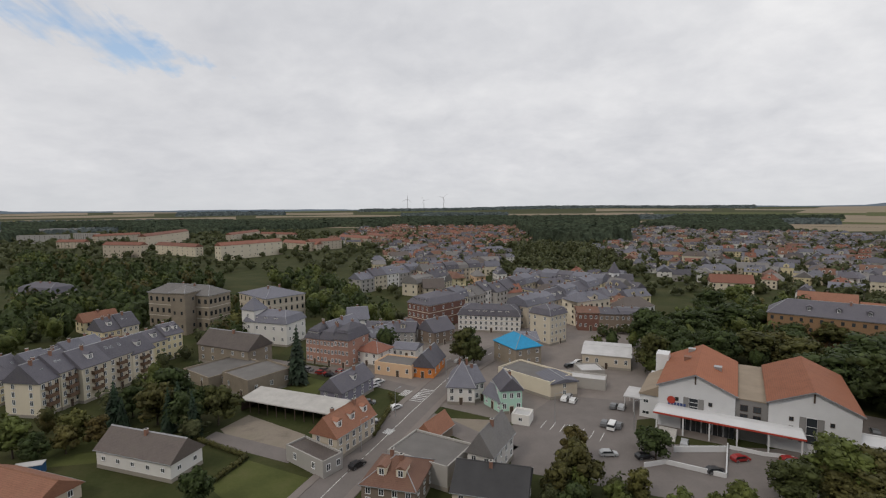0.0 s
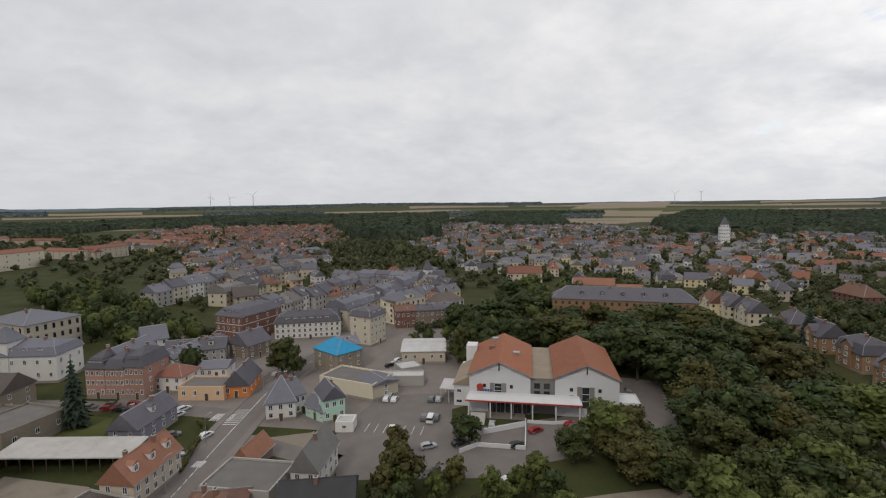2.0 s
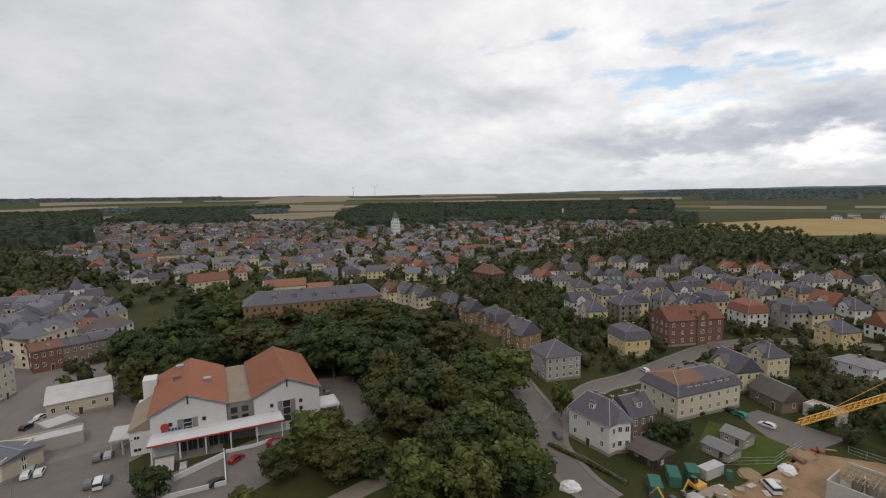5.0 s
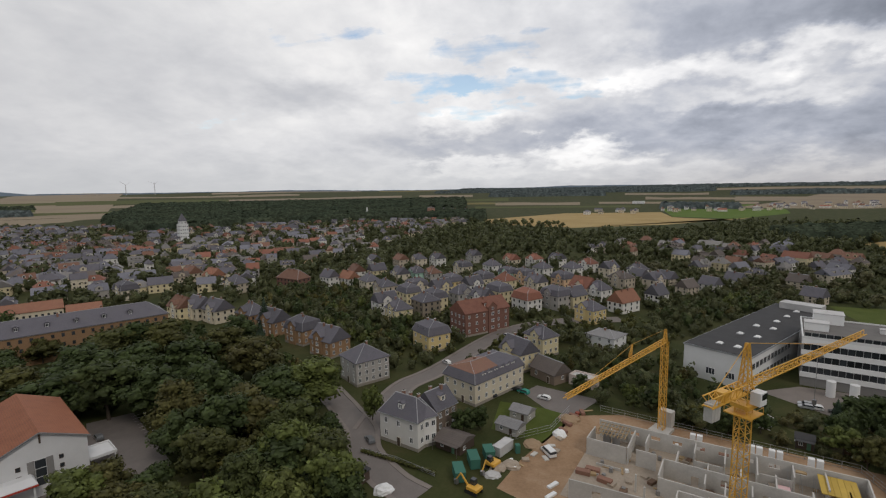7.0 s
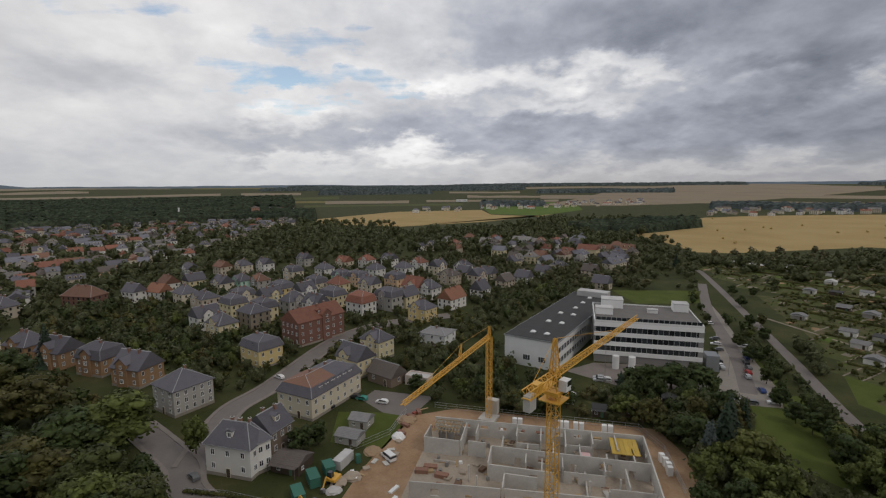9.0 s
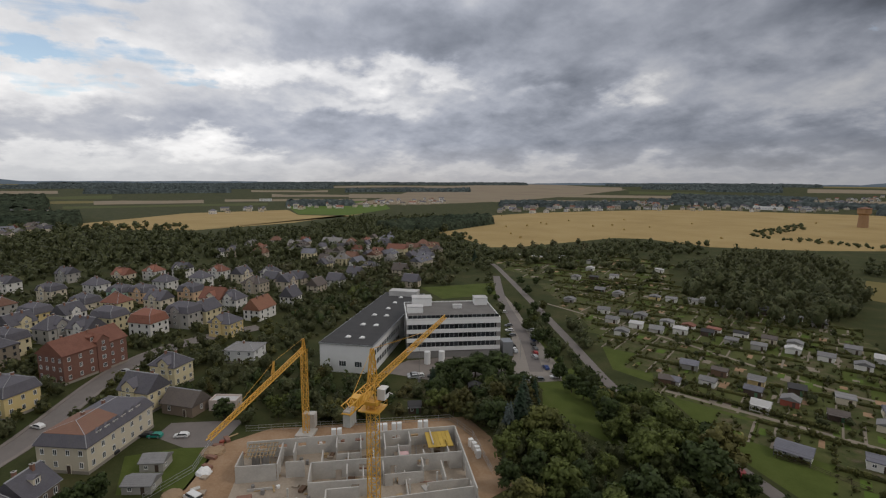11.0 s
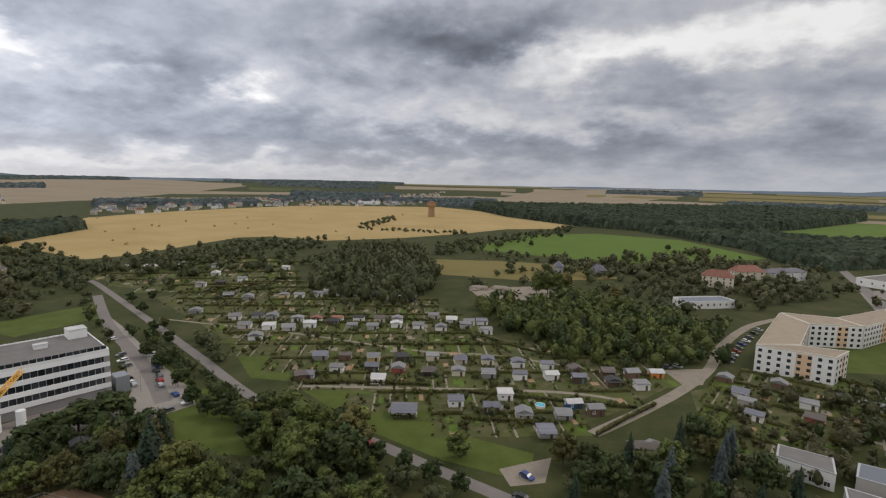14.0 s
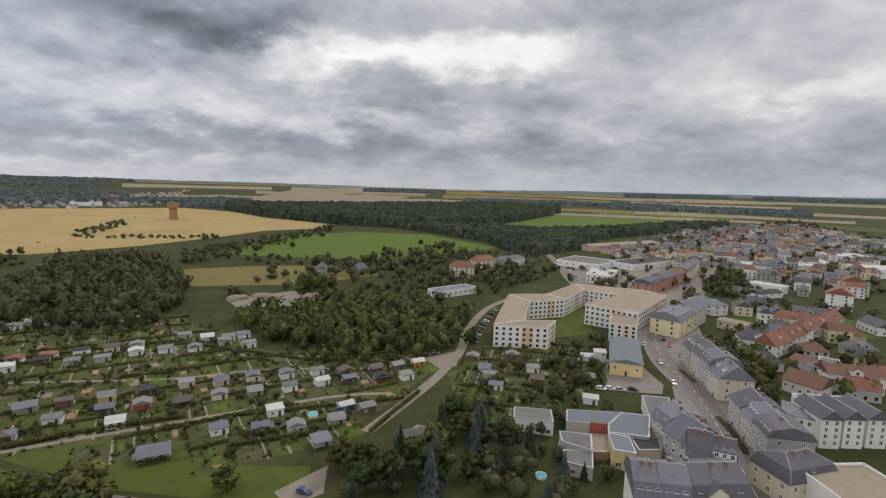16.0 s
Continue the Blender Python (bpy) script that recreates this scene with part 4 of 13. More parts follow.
def wing_block(pieces, floors, wall, roof, label, name="residential_block", accent="", step=3.1, ww=1.35, wh=1.4, parapet=0.35, edge="trim_stone"):
    """A flat-roofed building of several wings: each an outline (counter-clockwise not needed) and a height."""
    cx = sum(p[0] for o, h in pieces for p in o) / sum(len(o) for o, h in pieces)
    cy = sum(p[1] for o, h in pieces for p in o) / sum(len(o) for o, h in pieces)
    ob = thing(name, cx, cy, 0, 0, label, "building")
    for k, (o, h) in enumerate(pieces):
        area = sum(a[0] * b[1] - b[0] * a[1] for a, b in zip(o, o[1:] + o[:1]))
        o = [(x - cx, y - cy) for x, y in (o if area > 0 else o[::-1])]
        LOTS.append(([(x + cx, y + cy) for x, y in o], min(p[0] for p in o) + cx, min(p[1] for p in o) + cy, max(p[0] for p in o) + cx, max(p[1] for p in o) + cy, "yard"))
        mx, my = sum(p[0] for p in o) / len(o), sum(p[1] for p in o) / len(o)
        grow = lambda d: [(x + (x - mx) / math.hypot(x - mx, y - my) * d, y + (y - my) / math.hypot(x - mx, y - my) * d) for x, y in o]
        bm = bmesh.new()
        loft(bm, [[(x, y, 0) for x, y in o], [(x, y, h) for x, y in o]])
        w = part("wall", bm, wall, ob)
        bm = bmesh.new()
        loft(bm, [[(x, y, h - 0.02 + 0.004 * k) for x, y in grow(-0.5)], [(x, y, h + 0.08 + 0.004 * k) for x, y in grow(-0.5)]])
        part("roof", bm, roof, ob)
        bm = bmesh.new()
        out, inn = grow(0.12), grow(-0.45)
        for i in range(len(o)):
            j = (i + 1) % len(o)
            loft(bm, [[(*out[i], h - 0.2), (*out[j], h - 0.2), (*inn[j], h - 0.2), (*inn[i], h - 0.2)], [(*out[i], h + parapet), (*out[j], h + parapet), (*inn[j], h + parapet), (*inn[i], h + parapet)]])
        bmesh.ops.remove_doubles(bm, verts=bm.verts[:], dist=0.002)
        part("parapet", bm, edge, ob)
        if not floors:
            continue
        for a, b in zip(o, o[1:] + o[:1]):
            u = Vector((b[0] - a[0], b[1] - a[1]))
            ln = u.length
            nx, ny = u.y / ln, -u.x / ln
            fx, fy = (a[0] + b[0]) / 2 + cx, (a[1] + b[1]) / 2 + cy
            if ln < 4 or nx * -fx + ny * -fy <= 0:
                continue
            side = Matrix.Translation((a[0], a[1], 0)) @ pose(0, 0, 0, 0, 0, math.degrees(math.atan2(u.y, u.x)))
            n = max(1, int(ln / step))
            fl = (h - 0.6) / floors
            if accent and ln > 14:
                bm = bmesh.new()
                box(bm, ln * 0.52, ln * 0.72, -0.06, 0.02, 0.3, h - 0.5)
                part("accent_bay", bm, accent, ob, "peach painted facade strip", at=side)
            far_row = bmesh.new() if math.hypot(fx, fy) > 190 else None
            for i in range(n):
                for q in range(floors):
                    if far_row:
                        c = side @ Matrix.Translation((ln * (i + 0.5) / n, -0.09, 0.9 + fl * q))
                        far_row.faces.new([far_row.verts.new(c @ Vector(v)) for v in ((-ww / 2, 0, 0), (ww / 2, 0, 0), (ww / 2, 0, wh), (-ww / 2, 0, wh))])
                        continue
                    part("window", window_mesh(ww, wh, "white_paint", 1), None, ob, at=side @ Matrix.Translation((ln * (i + 0.5) / n, -0.06 if accent and ln > 14 and 0.52 < (i + 0.5) / n < 0.72 else 0, 0.9 + fl * q)))
            if far_row:
                tagged(part("panes", far_row, "glass", ob), kind="stuff")
    return ob

# ---- plants ----
def leaf_cloud(rng, lobes, count, size, core=0.8, cores=None):
    """Points, faces and normals of a crown: leaf clumps as small bent cards over overlapping lobes, and a closed core in each lobe. The normals follow the lobes, so that a crown shades as a whole."""
    vs, fs, ns = [], [], []
    ico = bmesh.new()
    bmesh.ops.create_icosphere(ico, subdivisions=1, radius=1.0)
    iv = [v.co.copy() for v in ico.verts]
    ifc = [[v.index for v in f.verts] for f in ico.faces]
    ico.free()
    for c, r in lobes if cores is None else lobes[-cores:]:
        b = len(vs)
        k = [core * rng.uniform(0.75, 1.05) for _ in iv]
        vs += [(c[0] + v.x * r[0] * q, c[1] + v.y * r[0] * q, c[2] + v.z * r[1] * q) for v, q in zip(iv, k)]
        fs += [[i + b for i in f] for f in ifc]
        ns += [tuple(v) for v in iv]
    tot = sum(r[0] * r[1] for _, r in lobes)
    for c, r in lobes:
        for _ in range(max(6, int(count * r[0] * r[1] / tot))):
            d = Vector((rng.gauss(0, 1), rng.gauss(0, 1), rng.gauss(0.25, 1))).normalized()
            q = rng.uniform(0.82, 1.14)
            p = Vector((c[0] + d.x * r[0] * q, c[1] + d.y * r[0] * q, c[2] + d.z * r[1] * q))
            n = (d + Vector((rng.gauss(0, 0.45), rng.gauss(0, 0.45), rng.gauss(0.2, 0.45)))).normalized()
            u = n.orthogonal().normalized()
            u.rotate(Matrix.Rotation(rng.uniform(0, 6.28), 3, n))
            w = n.cross(u)
            s, t = size * rng.uniform(0.6, 1.3), size * rng.uniform(0.5, 1.0)
            b = len(vs)
            dip = -n * s * 0.35
            vs += [tuple(p - u * s + dip), tuple(p - w * t), tuple(p + u * s + dip), tuple(p + w * t + dip * 0.4)]
            fs += [[b, b + 1, b + 3], [b + 1, b + 2, b + 3]]
            ns += [tuple((d * 0.75 + n * 0.45).normalized())] * 4
    return vs, fs, ns


def from_lists(name, vs, fs, mat, ns=None):
    me = bpy.data.meshes.new(name)
    me.from_pydata([tuple(v) for v in vs], [], fs)
    if ns:
        me.polygons.foreach_set("use_smooth", [True] * len(fs))
        me.normals_split_custom_set_from_vertices(ns)
    me.materials.append(M[mat] if isinstance(mat, str) else mat)
    return me


def broadleaf(seed, lobes=16, count=950, size=0.055, spread=0.36, tall=1.0):
    """Crown and trunk of a tree one unit high."""
    rng = random.Random(seed)
    L = []
    for i in range(lobes):
        a, h = rng.uniform(0, 6.28), rng.uniform(0.30, 0.90)
        w = spread * math.sin(min(1, (h - 0.12) / 0.8) * 3.0) ** 0.6
        d = w * math.sqrt(rng.random()) * 0.95
        r = rng.uniform(0.10, 0.17) * (1.15 - 0.4 * h)
        L.append(((math.cos(a) * d, math.sin(a) * d, h), (r * 1.15, r * 0.9)))
    L.append(((0, 0, 0.58), (spread * 0.62, 0.26)))
    vs, fs, ns = leaf_cloud(rng, L, count, size)
    crown = from_lists("crown", vs, fs, "leaf", ns)
    bm = bmesh.new()
    rod(bm, (0, 0, -0.01), (0.01, 0, 0.34), 0.022, sides=7, r2=0.014)
    for i in range(6):
        a = i * 1.05 + rng.uniform(-0.3, 0.3)
        rod(bm, (0.008, 0, 0.22 + 0.03 * i), (math.cos(a) * spread * 0.6, math.sin(a) * spread * 0.6, 0.5 + 0.05 * i), 0.010, sides=5, r2=0.003)
    return mesh("trunk", bm, "bark"), crown


def conifer(seed, mat="needle", wide=0.19, count=900):
    rng = random.Random(seed)
    vs, fs = [], []
    tiers = 15
    for i in range(tiers):
        h = 0.08 + 0.90 * i / tiers
        r = wide * (1 - h) ** 0.85 + 0.012
        n = max(5, int(15 * (1 - h) + 4))
        for j in range(n):
            a = 6.283 * (j + rng.uniform(-0.3, 0.3)) / n + i
            rr = r * rng.uniform(0.75, 1.15)
            d = Vector((math.cos(a), math.sin(a), 0))
            s = Vector((-d.y, d.x, 0))
            tip = d * rr + Vector((0, 0, h - rr * 0.35))
            root = Vector((0, 0, h + 0.03))
            m = d * rr * 0.55 + Vector((0, 0, h + 0.012))
            w = rr * 0.28 + 0.006
            b = len(vs)
            vs += [root, m + s * w, tip, m - s * w, m + Vector((0, 0, -w * 0.9))]
            fs += [[b, b + 1, b + 3], [b + 1, b + 2, b + 3], [b + 1, b + 4, b + 2], [b + 4, b + 3, b + 2]]
    k = 8
    b = len(vs)
    vs += [Vector((math.cos(6.283 * i / k) * wide * 0.55, math.sin(6.283 * i / k) * wide * 0.55, 0.08)) for i in range(k)] + [Vector((0, 0, 1.0))]
    fs += [[b + i, b + (i + 1) % k, b + k] for i in range(k)]
    bm = bmesh.new()
    rod(bm, (0, 0, -0.01), (0, 0, 0.6), 0.018, sides=6, r2=0.006)
    return mesh("trunk", bm, "bark"), from_lists("crown", vs, fs, mat)


def bush(seed, count=300):
    rng = random.Random(seed)
    L = [((rng.uniform(-0.3, 0.3), rng.uniform(-0.3, 0.3), rng.uniform(0.3, 0.6)), (rng.uniform(0.25, 0.38), rng.uniform(0.25, 0.38))) for _ in range(7)]
    vs, fs, ns = leaf_cloud(rng, L, count, 0.10)
    return from_lists("foliage", vs, fs, "leaf", ns)


def recolor(me, mat):
    c = me.copy()
    c.materials[0] = M[mat]
    return c


BROAD = [broadleaf(s, lobes=24, count=1050, size=0.046, spread=sp) for s, sp in ((1, 0.36), (2, 0.42), (3, 0.33), (4, 0.46), (5, 0.38))]
GREAT = [broadleaf(s, lobes=40, count=2250, size=0.032, spread=sp) for s, sp in ((41, 0.40), (42, 0.44), (43, 0.38))]
TALL = [broadleaf(s, lobes=20, count=1200, size=0.04, spread=sp) for s, sp in ((11, 0.20), (12, 0.16))]
CROWNS = {k: [recolor(c, k) for _, c in BROAD] for k in ("leaf", "leaf_light", "leaf_turning")}
GREATS = {k: [recolor(c, k) for _, c in GREAT] for k in ("leaf", "leaf_light", "leaf_turning")}
TALLS = {k: [recolor(c, k) for _, c in TALL] for k in ("leaf", "leaf_light")}
FIRS = [conifer(21), conifer(22, wide=0.24)]
BLUE_FIR = conifer(23, "needle_blue", 0.24)
BUSHES = {k: [recolor(b, k) for b in (bush(31), bush(32), bush(33))] for k in ("leaf", "leaf_light", "leaf_turning", "hedge")}
_tree_rng = random.Random(77)
TREE_WORDS = {"leaf": "dark green", "leaf_light": "light green", "leaf_turning": "yellowing autumn"}


def tree(x, y, h=12.0, mat="leaf", shape="round", wide=1.0, z=0.0, group=""):
    rng = _tree_rng
    i = rng.randrange(5)
    if shape == "fir":
        trunk, crown = FIRS[i % 2]
        lb, cat = "tall dark green conifer standing among gardens", "conifer"
    elif shape == "blue":
        trunk, crown = BLUE_FIR
        lb, cat = "blue-grey spruce with drooping tiers of branches", "conifer"
    elif shape == "tall":
        trunk, crown = TALL[i % 2][0], TALLS["leaf_light" if mat == "leaf_light" else "leaf"][i % 2]
        lb, cat = "slender upright green poplar tree", "tree"
    elif shape == "great":
        trunk, crown = GREAT[i % 3][0], GREATS[mat][i % 3]
        lb, cat = f"{TREE_WORDS[mat]} broadleaf tree with a broad billowing crown", "tree"
    else:
        trunk, crown = BROAD[i][0], CROWNS[mat][i]
        lb, cat = f"{TREE_WORDS[mat]} broadleaf tree with a full rounded crown", "tree"
    ob = thing("conifer" if cat == "conifer" else "tree", x, y, 0, z, lb, cat, group)
    w = h * wide * rng.uniform(0.9, 1.12)
    m = Matrix.LocRotScale(None, Euler((0, 0, rng.uniform(0, 6.28))), (w, w, h))
    part("trunk", trunk, None, ob, at=m)
    part("crown", crown, None, ob, at=m)
    return ob


def shrub(x, y, h=2.0, mat="leaf", wide=1.2, z=0.0):
    rng = _tree_rng
    ob = new("shrub", BUSHES[mat][rng.randrange(3)])
    ob.matrix_world = Matrix.LocRotScale((x, y, z - 0.05 * h), Euler((0, 0, rng.uniform(0, 6.28))), (h * wide, h * wide * rng.uniform(0.8, 1.2), h))
    return tagged(ob, f"{'yellowing' if mat == 'leaf_turning' else 'green'} leafy garden shrub", "shrub", "garden shrubs")


def inside(pts, x, y):
    c = False
    for (x0, y0), (x1, y1) in zip(pts, pts[1:] + pts[:1]):
        if (y0 > y) != (y1 > y) and x < (x1 - x0) * (y - y0) / (y1 - y0) + x0:
            c = not c
    return c


def scatter(pts, gap, seed):
    """Places spread over an area, no two nearer than about the gap."""
    rng = random.Random(seed)
    xs, ys = [p[0] for p in pts], [p[1] for p in pts]
    x0, x1, y0, y1 = min(xs), max(xs), min(ys), max(ys)
    out = []
    nx, ny = int((x1 - x0) / gap) + 1, int((y1 - y0) / gap) + 1
    for i in range(nx):
        for j in range(ny):
            x, y = x0 + (i + rng.uniform(0.1, 0.9) + 0.5 * (j % 2)) * gap, y0 + (j + rng.uniform(0.1, 0.9)) * gap
            if inside(pts, x, y):
                out.append((x, y))
    rng.shuffle(out)
    return out


def low_clumps(seed, lobes, leaves, size, cores=None, n=5):
    """Simple crowns one unit high, for trees that are joined."""
    out = []
    for s in range(n):
        rng = random.Random(seed + s)
        L = [((rng.uniform(-0.28, 0.28), rng.uniform(-0.28, 0.28), rng.uniform(0.35, 0.75)), (rng.uniform(0.16, 0.26), rng.uniform(0.14, 0.24))) for _ in range(lobes - 1)]
        L.append(((0, 0, 0.45), (0.30, 0.36)))
        vs, fs, ns = leaf_cloud(rng, L, leaves, size, 0.95, cores)
        out.append((np.array(vs, dtype=np.float32), np.array(fs, dtype=np.int32), np.array(ns, dtype=np.float32)))
    return out


CLUMPS = ((200, low_clumps(50, 6, 85, 0.074, 2)), (330, low_clumps(60, 6, 60, 0.095, 1)), (700, low_clumps(70, 5, 32, 0.125, 1)), (99999, low_clumps(80, 3, 14, 0.17, 1)))


NEAR_TREES = 165.0


def grove(pts, gap=7.0, h=(9, 14), mix=(("leaf", 6), ("leaf_light", 2), ("leaf_turning", 1)), seed=1, fir=0.0, tall=0.0, wide=1.0):
    """Trees over an area: single ones where the drone is near, the rest joined."""
    rng = random.Random(seed)
    kinds, weights = zip(*mix)
    rest = {}
    for x, y in scatter(pts, gap, seed):
        if not is_free(x, y, 1.5):
            continue
        r, hh, k = rng.random(), rng.uniform(*h), rng.choices(kinds, weights)[0]
        if math.hypot(x, y) < NEAR_TREES:
            tree(x, y, hh, k, "fir" if r < fir else "tall" if r < fir + tall else "round", wide, group="trees")
        else:
            rest.setdefault(k, []).append((x, y, hh))
    for k, spots in rest.items():
        joined("trees", spots, random.Random(seed), f"stand of {TREE_WORDS[k]} broadleaf trees", k, 0.86 * wide)


def bushes(pts, gap=3.0, h=(1, 2.5), mats=("leaf", "leaf", "leaf_light"), seed=1):
    rng = random.Random(seed)
    for x, y in scatter(pts, gap, seed):
        shrub(x, y, rng.uniform(*h), rng.choice(mats), rng.uniform(0.9, 1.6))


def joined(name, spots, rs, label, mat, wide=0.8):
    """Trees that nobody would count one by one, as one mesh: crowns of clumps, each turned and scaled its own way."""
    V, F, N, b = [], [], [], 0
    for x, y, hh in spots:
        r = math.hypot(x, y) * 11 / hh
        v, f, nn = next(c for d, c in CLUMPS if r < d)[rs.randrange(5)]
        a, w = rs.uniform(0, 6.28), hh * wide * rs.uniform(0.85, 1.2)
        R = np.array([[math.cos(a) * w, -math.sin(a) * w, 0], [math.sin(a) * w, math.cos(a) * w, 0], [0, 0, hh]], dtype=np.float32)
        V.append(v @ R.T + np.array([x, y, height(x, y) - 0.08 * hh], dtype=np.float32))
        F.append(f + b)
        N.append(nn @ (R / np.array([w, w, hh], dtype=np.float32)).T)
        b += len(v)
    if not V:
        return
    V, F, N = np.concatenate(V), np.concatenate(F), np.concatenate(N)
    me = bpy.data.meshes.new(name)
    me.vertices.add(len(V))
    me.vertices.foreach_set("co", V.ravel())
    me.loops.add(F.size)
    me.loops.foreach_set("vertex_index", F.ravel())
    me.polygons.add(len(F))
    me.polygons.foreach_set("loop_start", np.arange(0, F.size, 3, dtype=np.int32))
    me.polygons.foreach_set("loop_total", np.full(len(F), 3, dtype=np.int32))
    me.update(calc_edges=True)
    me.polygons.foreach_set("use_smooth", np.ones(len(F), dtype=bool))
    me.normals_split_custom_set_from_vertices(N)
    me.materials.append(M[mat])
    return tagged(new(name, me), label, "trees", kind="stuff")


def canopy(name, pts, h, seed, label, mat):
    """A closed wood far off as one sheet of crowns: domes of uneven height side by side, with a steep edge."""
    seed = abs(seed)
    rng = np.random.default_rng(seed)
    if name != "far_woods":        # beyond that the country is open
        pts = [(x * k, y * k) for x, y in pts for k in (min(1.0, 2300 / math.hypot(x, y)),)]
    P = np.array(pts)
    ang, rad = np.unwrap(np.arctan2(P[:, 0], P[:, 1])), np.hypot(P[:, 0], P[:, 1])
    V, F, base = [], [], 0
    dice = [rng.random(97 * 89) for _ in range(3)]
    r0 = rad.min() - 30
    while r0 < rad.max() + 30:
        g = max(7.5, 0.0085 * max(r0, 300))       # a crown's width grows with the distance
        rows = 26
        cr, ca = g / 1.9, g / 2.6 / max(r0, 300)
        R = r0 + cr * np.arange(rows + 1)
        A = np.arange(ang.min() - 2 * ca, ang.max() + 3 * ca, ca)
        AA, RR = np.meshgrid(A, R)
        AA = AA + rng.uniform(-0.38, 0.38, AA.shape) * ca * ((np.arange(rows + 1) % rows) > 0)[:, None]
        RR = RR + rng.uniform(-0.38, 0.38, RR.shape) * cr * ((np.arange(rows + 1) % rows) > 0)[:, None]
        X, Y = RR * np.sin(AA), RR * np.cos(AA)
        inn = np.zeros(X.shape, bool)
        for (xa, ya), (xb, yb) in zip(pts, pts[1:] + pts[:1]):
            if ya != yb:
                inn ^= ((ya > Y) != (yb > Y)) & (X < (xb - xa) * (Y - ya) / (yb - ya) + xa)
        # domes: the highest of the crowns round about
        Z = np.full(X.shape, 0.0)
        I, J = np.floor(X / g).astype(int), np.floor(Y / g).astype(int)
        for di in (-1, 0, 1):
            for dj in (-1, 0, 1):
                k = ((I + di) % 97) * 89 + (J + dj) % 89
                q = [t[k] for t in dice]
                d2 = ((X - (I + di + q[0]) * g) ** 2 + (Y - (J + dj + q[1]) * g) ** 2) / (0.8 * g) ** 2
                Z = np.maximum(Z, (h[0] + (h[1] - h[0]) * q[2] * 1.25) - np.minimum(d2, 1.6) * min(g, 16.0) * 0.45)
        T = np.clip((np.hypot(X, Y) - 1500) / 3000, 0, 1)
        a = np.arctan2(X, Y)
        r = np.hypot(X, Y)
        land = (T * T * (3 - 2 * T)) * (48 + 6 * np.sin(3.1 * a + 0.4) + 4 * np.sin(7.3 * a + r / 700) + 2.5 * np.sin(15.7 * a + r / 400))
        Z = np.where(inn, np.maximum(Z + rng.uniform(-0.14, 0.14, Z.shape) * g, h[0] * 0.3), -3.0) + land
        n = X.shape[1]
        idx = np.arange(X.size).reshape(X.shape)
        keep = inn[:-1, :-1] | inn[1:, :-1] | inn[:-1, 1:] | inn[1:, 1:]
        p, q, u, v = idx[:-1, :-1][keep], idx[:-1, 1:][keep], idx[1:, 1:][keep], idx[1:, :-1][keep]
        V.append(np.stack([X.ravel(), Y.ravel(), Z.ravel()], 1))
        F += [np.stack([p, u, q], 1) + base, np.stack([p, v, u], 1) + base]
        base += X.size
        r0 += cr * (rows - 1.3)
    V, F = np.concatenate(V), np.concatenate(F)
    used, F = np.unique(F, return_inverse=True)
    V, F = V[used].astype(np.float32), F.reshape(-1, 3).astype(np.int32)
    me = bpy.data.meshes.new(name)
    me.vertices.add(len(V))
    me.vertices.foreach_set("co", V.ravel())
    me.loops.add(F.size)
    me.loops.foreach_set("vertex_index", F.ravel())
    me.polygons.add(len(F))
    me.polygons.foreach_set("loop_start", np.arange(0, F.size, 3, dtype=np.int32))
    me.polygons.foreach_set("loop_total", np.full(len(F), 3, dtype=np.int32))
    me.update(calc_edges=True)
    me.materials.append(M[mat])
    return tagged(new(name, me), label, "trees", kind="stuff")


def woods(name, pts, gap, h, seed, label, mat="woods", far=False, keep=1.0):
    """Woods, scrub or garden greenery over an area; far off a closed wood is a canopy."""
    rs = random.Random(seed)
    near = min(math.hypot(*q) for q in pts)
    mid = near * 0.6 + 0.4 * max(math.hypot(*q) for q in pts)
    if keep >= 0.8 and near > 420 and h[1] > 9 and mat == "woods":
        # the rings below the skyline take the green with haze painted in
        return canopy(name, pts, h, seed, label, "hazed_woods" if name == "far_woods" else "spruce")
    step = max(gap, mid * 0.0145)
    spots = [(x, y, rs.uniform(h[0] * 0.75, h[1] * 1.12)) for x, y in scatter(pts, step, seed) if rs.random() < keep and (mid > 700 or is_free(x, y, 1.2 if h[1] > 5 else 0.5, True))]
    return joined(name, spots, rs, label, mat, min(1.15, max(0.8, step * 1.25 / h[1])))


def hedge(pts, h=1.6, w=1.0, seed=1, mat="hedge"):
    """A clipped hedge along a line."""
    rng = random.Random(seed)
    vs, fs, ns = [], [], []
    for a, b in zip(pts, pts[1:]):
        a, b = Vector(a), Vector(b)
        n = max(1, int((b - a).length / (w * 0.8)))
        L = []
        for i in range(n):
            p = a + (b - a) * (i + 0.5) / n
            L.append(((p.x, p.y, h * 0.5), (w * 0.62, h * 0.52 * rng.uniform(0.9, 1.1))))
        v, f, m = leaf_cloud(rng, L, n * 14, 0.28, 0.92)
        k = len(vs)
        vs += v
        ns += m
        fs += [[i + k for i in q] for q in f]
    return tagged(new("hedge", from_lists("hedge", vs, fs, mat, ns)), "clipped green hedge along the plots", "hedge", "hedges")


